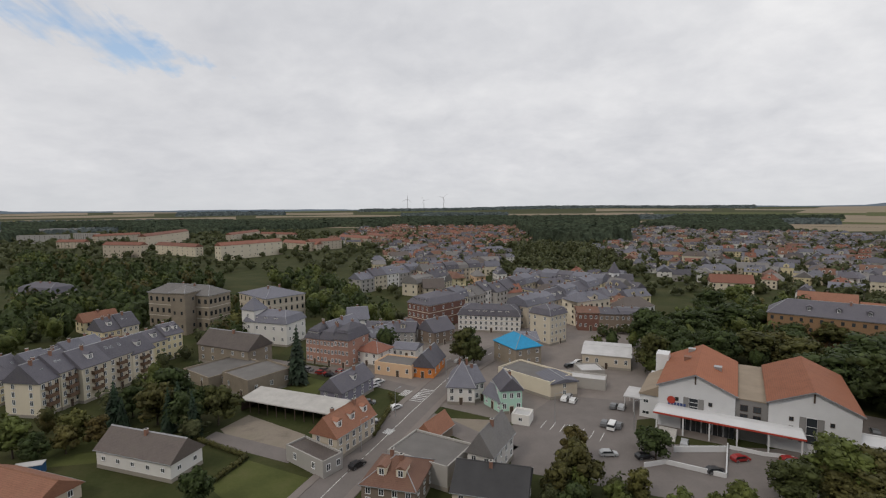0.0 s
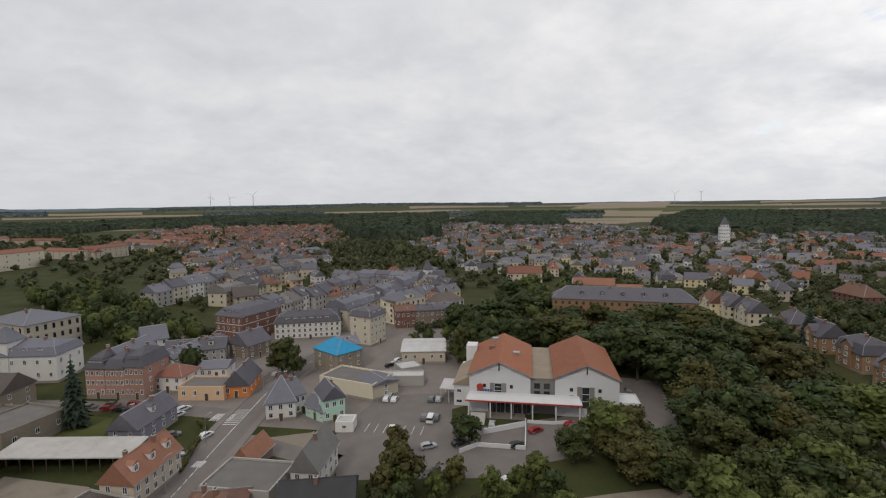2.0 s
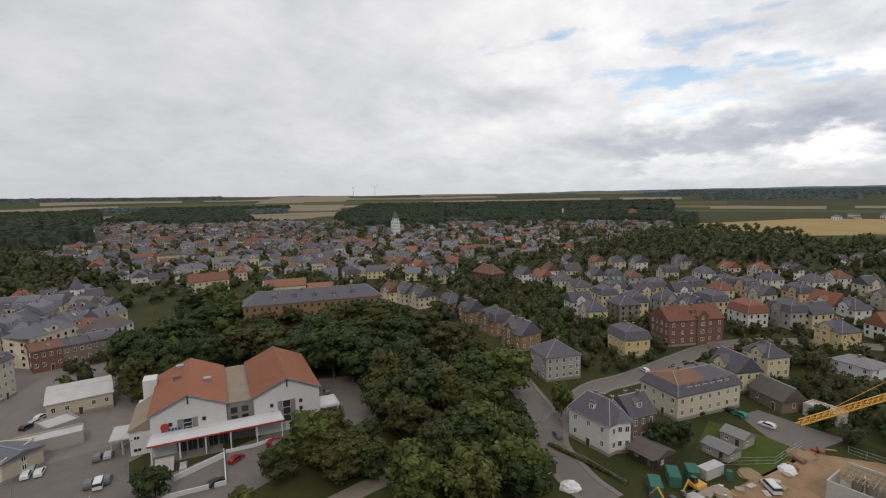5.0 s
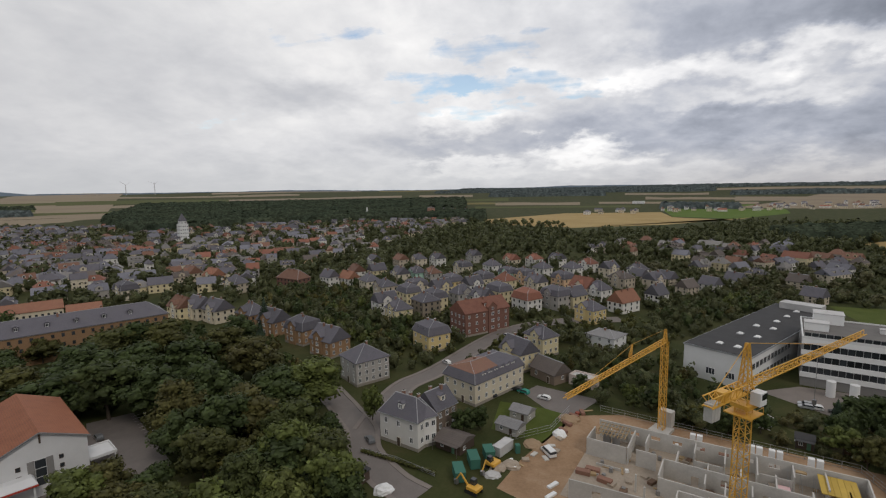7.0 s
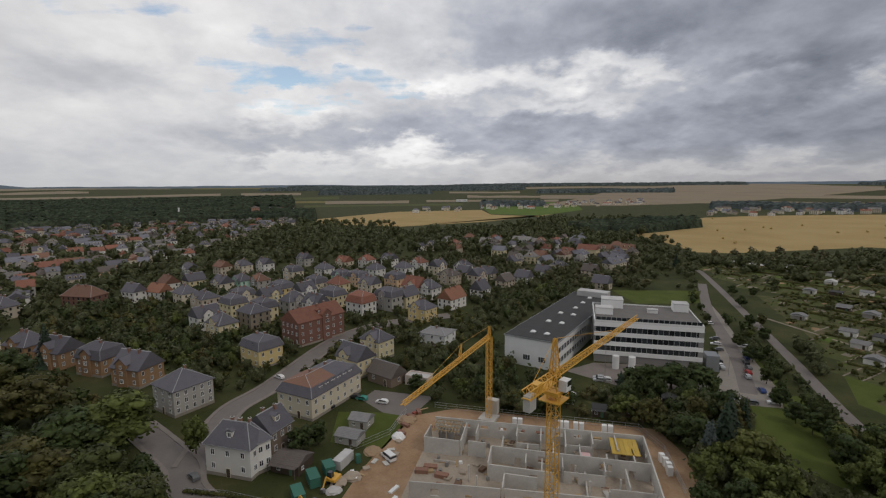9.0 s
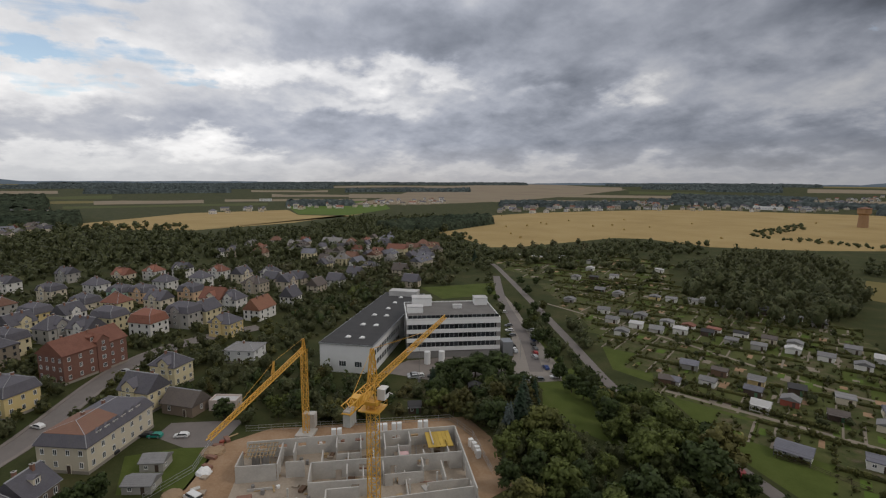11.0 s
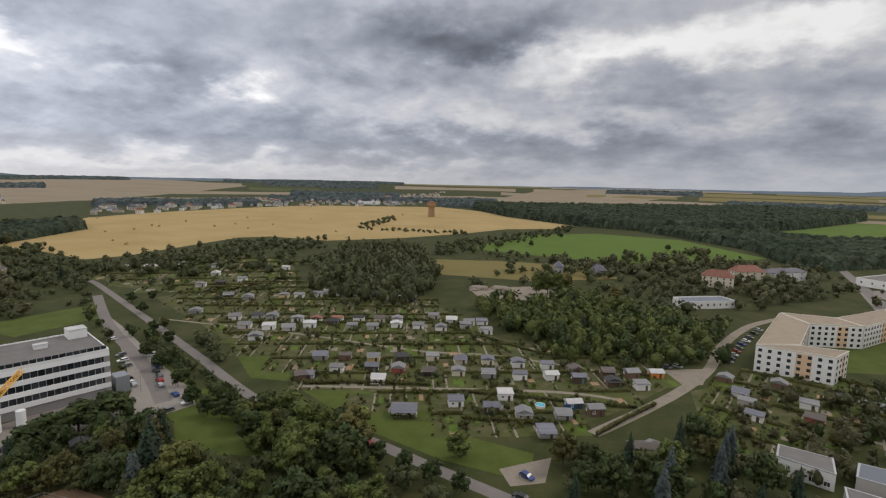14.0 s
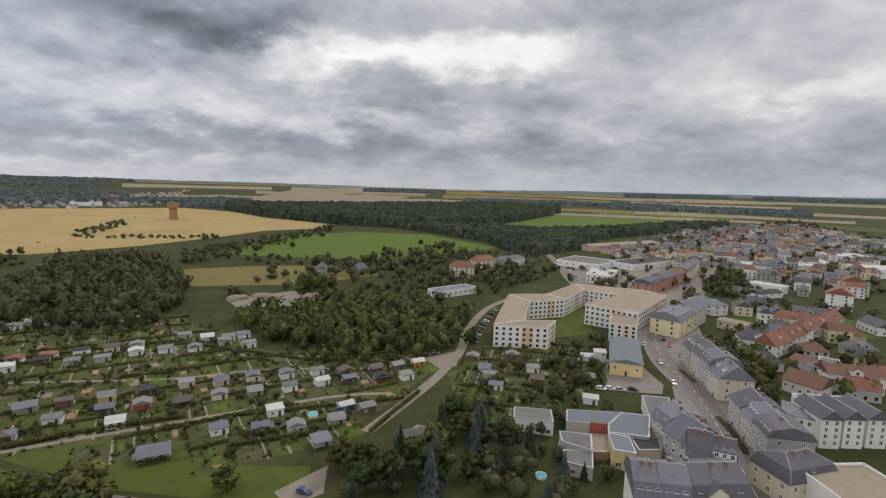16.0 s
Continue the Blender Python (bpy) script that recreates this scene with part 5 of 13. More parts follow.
# ---- sheds, cars, small things ----
def hut(x, y, rot, L=4.5, D=3.6, h=2.3, rise=0.9, wall="brown_board", roof="eternit", kind="gable", turn=False, porch=False, label=""):
    """An allotment garden hut."""
    keep_free(x, y, rot, L, D, 0.3)
    ob = thing("garden_hut", x, y, rot, 0, label or f"small {wall.replace('_', ' ')} garden hut with a {roof.replace('_', ' ')} roof", "hut", "garden huts")
    A, B = (D, L) if turn else (L, D)
    spin = pose(0, 0, 0, 0, 0, 90 if turn else 0)
    bm = bmesh.new()
    top = [(B / 2, h + rise - 0.1), (-B / 2, h)] if kind == "shed" else [(B / 2, h), (0, h + rise - 0.06), (-B / 2, h)]
    prof = [(-B / 2, 0), (B / 2, 0)] + top
    loft(bm, [[(-A / 2, p, q) for p, q in prof], [(A / 2, p, q) for p, q in prof]])
    part("wall", bm, wall, ob, at=spin)
    bm = bmesh.new()
    loft(bm, roof_rings(A, B, h, rise, kind, 0.3))
    part("roof", bm, roof, ob, at=spin)
    for fx, fy, ang, off, ln in ((0, -1, 0, D / 2, L), (0, 1, 180, D / 2, L), (1, 0, 90, L / 2, D), (-1, 0, -90, L / 2, D)):
        if sees(x, y, rot, fx, fy, fx * off, fy * off):
            m = pose(0, 0, 0, 0, 0, ang) @ Matrix.Translation((0, -off, 0))
            if fx or math.hypot(x, y) < 190:
                part("window", window_mesh(1.0, 0.9), None, ob, at=m @ Matrix.Translation((-ln * 0.22, 0, 1.0)))
            if fy:
                bm = bmesh.new()
                box(bm, -0.45, 0.45, -0.06, 0.02, 0, 1.95)
                part("door", bm, "dark_wood" if wall != "dark_wood" else "green_shed", ob, at=m @ Matrix.Translation((ln * 0.22, 0, 0)))
    if porch:
        bm = bmesh.new()
        box(bm, -L / 2, L / 2, -D / 2 - 1.6, -D / 2 + 0.1, h - 0.05, h + 0.05)
        for s in (-1, 1):
            box(bm, s * (L / 2 - 0.1) - 0.05, s * (L / 2 - 0.1) + 0.05, -D / 2 - 1.5, -D / 2 - 1.4, 0, h - 0.05)
        part("porch", bm, roof, ob)
    return ob


def car_mesh(van=False):
    bm = bmesh.new()
    L, w = (4.9, 0.95) if van else (4.2, 0.86)
    if van:
        prof = [(-L / 2, 0.35), (L / 2, 0.35), (L / 2, 0.95), (L / 2 - 0.7, 1.15), (L / 2 - 1.3, 1.95), (-L / 2 + 0.1, 2.0), (-L / 2, 1.1)]
    else:
        prof = [(-L / 2, 0.32), (L / 2, 0.32), (L / 2, 0.72), (L / 2 - 1.05, 0.92), (L / 2 - 1.75, 1.42), (-L / 2 + 0.75, 1.46), (-L / 2 + 0.08, 0.98)]
    inner = [(a, b) for a, b in prof]
    loft(bm, [[(a, -w * (0.86 if b > 1.2 else 1.0), b) for a, b in inner], [(a, w * (0.86 if b > 1.2 else 1.0), b) for a, b in inner]])
    body = mesh("body", bm, "car_white")
    bm = bmesh.new()
    t, s = (1.80, 1.2) if van else (1.36, 0.95)
    f0, f1, r0, r1 = (L / 2 - 0.70, L / 2 - 1.16, -L / 2 - 0.03, -L / 2 + 0.05) if van else (L / 2 - 1.04, L / 2 - 1.64, -L / 2 + 0.05, -L / 2 + 0.62)
    loft(bm, [rect(r0, f0, -w - 0.015, w + 0.015, s), rect(r1, f1, -w * 0.885 - 0.015, w * 0.885 + 0.015, t)])
    win = mesh("glazing", bm, "glass")
    bm = bmesh.new()
    bmesh.ops.create_cone(bm, cap_ends=True, segments=12, radius1=0.32, radius2=0.32, depth=0.22, matrix=pose(0, 0, 0, 90, 0, 0))
    for f in bm.faces:
        f.material_index = 0
    bmesh.ops.create_cone(bm, cap_ends=True, segments=8, radius1=0.18, radius2=0.18, depth=0.24, matrix=pose(0, 0, 0, 90, 0, 0))
    for f in bm.faces[-10:]:
        f.material_index = 1
    return body, win, mesh("wheel", bm, ["rubber", "zinc"]), L, w


_car_parts = {v: car_mesh(v) for v in (False, True)}
_car_bodies = {}


def car(x, y, rot, color="silver", van=False, z=0.0):
    body, win, wheel, L, w = _car_parts[van]
    key = (color, van)
    if key not in _car_bodies:
        _car_bodies[key] = recolor(body, "car_" + color)
    ob = thing("van" if van else "car", x, y, rot, z + 0.05, f"{color} {'delivery van' if van else 'parked car'} standing on the asphalt", "van" if van else "car", "parked cars")
    part("body", _car_bodies[key], None, ob)
    part("glazing", win, None, ob)
    for sx in (-1, 1):
        for sy in (-1, 1):
            part("wheel", wheel, None, ob, at=Matrix.Translation((sx * L * 0.31, sy * (w - 0.1), 0.32)))
    return ob


def car_row(x0, y0, x1, y1, n, rot, colors, skip=()):
    """Cars side by side between two places."""
    for i in range(n):
        if i not in skip:
            t = i / max(n - 1, 1)
            car(x0 + (x1 - x0) * t, y0 + (y1 - y0) * t, rot + (180 if i % 3 == 1 else 0), colors[i % len(colors)])


def block(name, x, y, rot, L, D, h, mat, label, category, z=0.0, bevel=0.04, group=""):
    """A plain solid with softened edges: a crate, container or wall panel."""
    bm = bmesh.new()
    box(bm, -L / 2, L / 2, -D / 2, D / 2, 0, h)
    bmesh.ops.bevel(bm, geom=bm.edges[:], offset=min(bevel, h * 0.2), segments=1, affect="EDGES")
    ob = new(name, mesh(name, bm, mat))
    ob.matrix_world = pose(x, y, z, 0, 0, rot)
    return tagged(ob, label, category, group)

# ---- market hall with two red gabled roofs ----
def market_hall(x, y, rot):
    ob = thing("market_hall", x, y, rot, 0, "white market hall with two red tiled gable roofs", "hall")
    EV, RD, DP = 11.2, 15.0, 32.0
    for u0, u1, ridge in ((0.0, 17.9, 8.8), (24.9, 42.7, 33.8)):
        bm = bmesh.new()
        prof = [(u0, 0), (u1, 0), (u1, EV), (ridge, RD - 0.15), (u0, EV)]
        loft(bm, [[(a, 0, b) for a, b in prof], [(a, DP, b) for a, b in prof]])
        part("wall", bm, "hall_white", ob, "white rendered gable wall")
        bm = bmesh.new()
        for s, e in ((u0 - 0.5, ridge), (ridge, u1 + 0.5)):
            za, zb = (EV - 0.1, RD + 0.25) if s < ridge else (RD + 0.25, EV - 0.1)
            loft(bm, [[(s, -0.6, za), (e, -0.6, zb), (e, DP, zb), (s, DP, za)], [(s, -0.6, za + 0.3), (e, -0.6, zb + 0.3), (e, DP, zb + 0.3), (s, DP, za + 0.3)]])
        part("roof", bm, "hall_tile", ob, "red tiled roof")
        bm = bmesh.new()
        for s, e, a, b in ((u0 - 0.55, ridge, EV - 0.15, RD + 0.2), (ridge, u1 + 0.55, RD + 0.2, EV - 0.15)):
            rod(bm, (s, -0.65, a + 0.12), (e, -0.65, b + 0.12), 0.24)
        part("verge_board", bm, "eternit", ob)
        bm = bmesh.new()
        box(bm, ridge - 0.18, ridge + 0.18, -0.3, 0.02, RD - 2.3, RD + 0.1)
        part("gable_post", bm, "dark_wood", ob)
        # tall glazed strip with side panels in the middle of the gable
        c = ridge - 0.3
        lo = 5.6 if u0 == 0 else 2.6
        for dx, w, m in ((-1.75, 1.3, "dark_concrete"), (0, 2.0, "glass"), (1.75, 1.3, "dark_concrete")):
            bm = bmesh.new()
            box(bm, c + dx - w / 2, c + dx + w / 2, -0.12, 0.02, lo, 8.9)
            if m == "glass":
                for k in range(4):
                    box(bm, c + dx - w / 2, c + dx + w / 2, -0.18, 0.0, lo + (8.9 - lo) * k / 3 - 0.06, lo + (8.9 - lo) * k / 3 + 0.06, 1)
            part("glazed_panel", bm, [m, "hall_white"], ob)
        for dx in (-4.3, 3.6):
            for z in ((8.0, 5.6) if u0 == 0 else (8.0, 5.8, 3.4)):
                part("window", window_mesh(0.9, 0.9, "dark_wood", 0), None, ob, at=Matrix.Translation((ridge + dx, 0, z - 0.4)))
    # flat link between the gables, with openings in its front
    bm = bmesh.new()
    box(bm, 17.9, 24.9, 0.9, DP, 0, 10.4)
    part("link_wall", bm, "dark_concrete", ob)
    bm = bmesh.new()
    box(bm, 18.2, 24.6, 0.7, DP, 10.4, 10.7)
    part("link_roof", bm, "gravel_roof", ob)
    for c in (19.8, 22.6):
        for z in (5.3, 7.6):
            part("window", window_mesh(1.7, 1.5, "dark_wood", 1), None, ob, at=Matrix.Translation((c, 0.9, z)))
    # roof vents
    for u, v, m in ((5.5, 18, "zinc"), (6.0, 27, "zinc"), (13.5, 14, "zinc")):
        bm = bmesh.new()
        zz = RD - abs(u - 8.8) * 0.43 + 0.2
        box(bm, u - 0.9, u + 0.9, v - 0.9, v + 0.9, zz - 1.0, zz + 1.0)
        box(bm, u - 1.0, u + 1.0, v - 1.0, v + 1.0, zz + 1.0, zz + 1.15)
        part("roof_vent", bm, "chimney_brick" if u < 6 else m, ob)
    # entrance canopy with a red edge, and the dark shopfront under it
    bm = bmesh.new()
    loft(bm, [rect(-0.6, 32.2, -4.4, -0.05, 4.9), rect(-0.6, 32.2, -4.4, -0.05, 5.3), rect(0.2, 31.6, -2.2, -0.05, 6.2)])
    part("canopy", bm, "hall_white", ob, "white sloping entrance canopy")
    bm = bmesh.new()
    box(bm, -0.7, 32.3, -4.52, -4.40, 4.78, 5.18)
    part("canopy_edge", bm, "red_paint", ob, "red canopy edge")
    for u in (0.2, 6.5, 12.5, 18.5, 25, 31.5):
        bm = bmesh.new()
        box(bm, u - 0.18, u + 0.18, -4.2, -3.84, 0, 4.9)
        part("canopy_post", bm, "hall_white", ob)
    for u in range(5):
        bm = bmesh.new()
        a = 5.6 + u * 2.5
        box(bm, a, a + 2.3, -0.10, 0.02, 0.1, 4.2, 1)
        for k in (0, 1.1, 2.2):
            box(bm, a + k, a + k + 0.1, -0.18, 0.0, 0.1, 4.2)
        part("shopfront", bm, ["steel", "glass"], ob)
    # sign: a red disc and a dark plain bar
    bm = bmesh.new()
    bmesh.ops.create_cone(bm, cap_ends=True, segments=24, radius1=1.0, radius2=1.0, depth=0.2, matrix=pose(3.2, -0.2, 7.6, 90, 0, 0))
    part("sign_disc", bm, "red_paint", ob, "round red sign")
    for k in range(6):
        bm = bmesh.new()
        box(bm, 2.4 + k * 0.75, 2.95 + k * 0.75, -0.2, 0.0, 6.35, 7.0)
        part("sign_bar", bm, "car_blue", ob)
    # annex and white stair tower at the side
    bm = bmesh.new()
    box(bm, -5.2, -0.05, 3.5, 26, 0, 6.6)
    box(bm, -3.6, -0.05, 22, 27, 6.6, 13.4)
    part("annex", bm, "hall_white", ob, "white side annex with a stair tower")
    bm = bmesh.new()
    loft(bm, [rect(-5.5, -0.1, 3.0, 21.9, 6.6), [(-5.5, 3.0, 6.8), (-0.1, 3.0, 9.6), (-0.1, 21.9, 9.6), (-5.5, 21.9, 6.8)]])
    part("annex_roof", bm, "gravel_roof", ob)
    bm = bmesh.new()
    loft(bm, [rect(-10, -5.2, 5, 14, 4.2), rect(-10, -5.2, 5, 14, 4.5)])
    for p, q in ((-9.6, 5.4), (-9.6, 13.6), (-7.2, 5.4), (-7.2, 13.6)):
        box(bm, p - 0.1, p + 0.1, q - 0.1, q + 0.1, 0, 4.2)
    part("side_canopy", bm, "sheet_roof", ob)
    part("window", window_mesh(1.4, 1.0), None, ob, at=Matrix.Translation((-3.6, 3.5, 4.2)))
    part("window", window_mesh(1.8, 0.9), None, ob, at=Matrix.Translation((-3.6, 3.5, 1.0)))
    # loading canopy at the other side
    bm = bmesh.new()
    box(bm, 43.2, 49.0, 2.0, 9.5, 3.4, 3.7)
    for p, q in ((48.6, 2.4), (48.6, 9.1)):
        box(bm, p - 0.15, p + 0.15, q - 0.15, q + 0.15, 0, 3.4)
    for s in ((43.2, 49, 2.0, 2.25), (43.2, 49, 9.25, 9.5), (48.75, 49, 2.25, 9.25)):
        box(bm, *s, 3.7, 4.1)
    part("loading_canopy", bm, "hall_white", ob)
    # terrace wall, ramp and outdoor stair in front
    def wall_line(pts, h0, h1, w=0.3):
        bm = bmesh.new()
        for (a, b), (c, d) in zip(pts, pts[1:]):
            dd = Vector((c - a, d - b))
            q = Vector((-dd.y, dd.x)).normalized() * w / 2
            loft(bm, [[(a - q.x, b - q.y, h0), (c - q.x, d - q.y, h0), (c + q.x, d + q.y, h0), (a + q.x, b + q.y, h0)],
                      [(a - q.x, b - q.y, h1), (c - q.x, d - q.y, h1), (c + q.x, d + q.y, h1), (a + q.x, b + q.y, h1)]])
        return bm
    part("parapet", wall_line([(16.6, -5.2), (16.6, -21.5), (4.5, -21.5), (0.5, -25.5)], 0, 1.1), "hall_white", ob, "white parapet wall")
    part("parapet", wall_line([(5.5, -14.5), (16.4, -8.2)], 0, 1.5), "hall_white", ob, "white parapet wall")
    part("parapet", wall_line([(17.0, -6.0), (24.0, -6.0), (27.5, -5.0), (30.0, -5.0)], 0, 0.9), "hall_white", ob, "white parapet wall")
    bm = bmesh.new()
    for k in range(9):
        box(bm, 1.0, 5.2, -5.0 - k * 0.5, -4.5 - k * 0.5, 0, 1.62 - k * 0.17)
    part("stair", bm, "concrete", ob, "grey concrete outdoor stair")
    bm = bmesh.new()
    box(bm, -0.4, 16.4, -4.5, -0.05, 0.0, 1.5 - 1.42)
    part("terrace", bm, "paving", ob)


market_hall(57.0, 130.0, -30.8)
keep_free(83.0, 133.0, -30.8, 56, 44, 1)


# ---- lattice tower cranes ----
def lattice(bm, a, b, w, n, tri=False, r=0.07, taper=1.0):
    """A trussed boom between two places; tri gives it a triangular section."""
    a, b = Vector(a), Vector(b)
    d = (b - a).normalized()
    side = d.cross(Vector((0, 0, 1)))
    side = Vector((1, 0, 0)) if side.length < 0.1 else side.normalized()
    up = side.cross(d).normalized()
    cs = [(-0.5, 0), (0.5, 0), (0, 0.9)] if tri else [(-0.5, -0.5), (0.5, -0.5), (0.5, 0.5), (-0.5, 0.5)]
    def at(t, c):
        k = w * (1 + (taper - 1) * t)
        return a + (b - a) * t + side * c[0] * k + up * c[1] * k
    for c in cs:
        rod(bm, at(0, c), at(1, c), r * 1.5)
    for i in range(n):
        t0, t1 = i / n, (i + 1) / n
        for j in range(len(cs)):
            c, e = cs[j], cs[(j + 1) % len(cs)]
            rod(bm, at(t0, c), at(t1, e) if i % 2 else at(t1, e), r)
            rod(bm, at(t0, c), at(t0, e), r * 0.8)


def tower_crane(x, y, jib_rot, root, top, jib, counter, label, low_slew=False):
    ob = thing("tower_crane", x, y, jib_rot, 0, label, "crane", "tower cranes")
    bm = bmesh.new()
    lattice(bm, (0, 0, 0.8), (0, 0, root), 1.5 if low_slew else 1.9, int(root / 1.9), r=0.075)
    part("mast", bm, "crane_yellow", ob)
    bm = bmesh.new()
    box(bm, -2.6, 2.6, -2.6, 2.6, 0, 0.8)
    part("base_frame", bm, "concrete", ob)
    bm = bmesh.new()
    lattice(bm, (0.6, 0, root), (jib, 0, root - (0.5 if low_slew else -0.6)), 1.3, int(jib / 1.8), True, taper=0.75)
    part("jib", bm, "crane_yellow", ob)
    bm = bmesh.new()
    if low_slew:
        lattice(bm, (0, 0, root), (0, 0, top), 0.9, 3, r=0.07, taper=0.4)
        for s in (-1, 1):
            rod(bm, (-1.6, s * 0.5, 1.5), (-0.8, s * 0.4, root), 0.06)
        lattice(bm, (jib * 0.42, 0, root + 1), (jib * 0.40, 0, root + 4), 0.6, 2, r=0.05, taper=0.3)
        rod(bm, (jib * 0.40, 0, root + 4), (0, 0, top), 0.04)
        rod(bm, (jib * 0.40, 0, root + 4), (jib * 0.8, 0, root + 0.9), 0.04)
    else:
        lattice(bm, (0, 0, root), (0, 0, top), 1.6, 5, r=0.08, taper=0.3)
        rod(bm, (0, 0, top), (jib * 0.62, 0, root + 1.7), 0.06)
        rod(bm, (0, 0, top), (-counter * 0.9, 0, root + 0.6), 0.06)
    part("tower_head", bm, "crane_yellow", ob)
    if low_slew:
        bm = bmesh.new()
        for k in range(4):
            box(bm, -4.6 + 0.05, -2.2, -1.9 + k * 0.95, -1.02 + k * 0.95, 0.8, 5.2)
        part("ballast", bm, "concrete", ob, "pale concrete ballast blocks")
    else:
        bm = bmesh.new()
        lattice(bm, (-0.6, 0, root), (-counter, 0, root), 1.6, 6, r=0.08)
        box(bm, -counter, -1, -0.8, 0.8, root - 0.75, root - 0.6)
        part("counter_jib", bm, "crane_yellow", ob)
        bm = bmesh.new()
        for k in range(3):
            box(bm, -counter + 0.3 + k * 0.8, -counter + 1.0 + k * 0.8, -0.7, 0.7, root - 3.2, root - 0.3)
        part("counterweight", bm, "concrete", ob, "grey concrete counterweight")
        bm = bmesh.new()
        box(bm, -counter + 3.0, -counter + 5.0, -0.7, 0.7, root - 0.5, root + 1.0)
        part("winch", bm, "crane_yellow", ob)
        bm = bmesh.new()
        box(bm, -0.2, 1.9, -2.6, -1.0, root - 2.6, root - 0.4)
        box(bm, 0.3, 1.95, -2.65, -0.95, root - 1.6, root - 0.6, 1)
        part("cab", bm, ["white_paint", "glass"], ob, "white driver's cab")
        bm = bmesh.new()
        box(bm, -1.5, 1.5, -1.5, 1.5, root - 3.4, root - 2.7)
        part("slewing_ring", bm, "crane_yellow", ob)
        bm = bmesh.new()
        box(bm, -2.2, 2.2, -2.2, 2.2, root - 4.6, root - 4.4)
        for s in (-2.1, 2.1):
            for q in (-2.1, 2.1):
                rod(bm, (s, q, root - 4.5), (s, q, root - 3.4), 0.05)
            rod(bm, (s, -2.1, root - 3.4), (s, 2.1, root - 3.4), 0.05)
            rod(bm, (-2.1, s, root - 3.4), (2.1, s, root - 3.4), 0.05)
        part("slewing_platform", bm, "crane_yellow", ob)
        bm = bmesh.new()
        box(bm, jib * 0.55 - 0.8, jib * 0.55 + 0.8, -0.7, 0.7, root - 0.2, root + 0.1)
        rod(bm, (jib * 0.55, 0, root - 0.2), (jib * 0.55, 0, root - 9), 0.05)
        box(bm, jib * 0.55 - 0.3, jib * 0.55 + 0.3, -0.3, 0.3, root - 10, root - 9)
        part("trolley", bm, "steel", ob)
    return ob


tower_crane(142.0, -33.4, 145.5, 26.3, 29.8, 50.5, 0, "yellow lattice tower crane with ballast at its foot", True)
tower_crane(86.8, -33.2, -46.5, 36.0, 43.5, 49.0, 11.0, "yellow lattice tower crane with a white cab and counterweights")


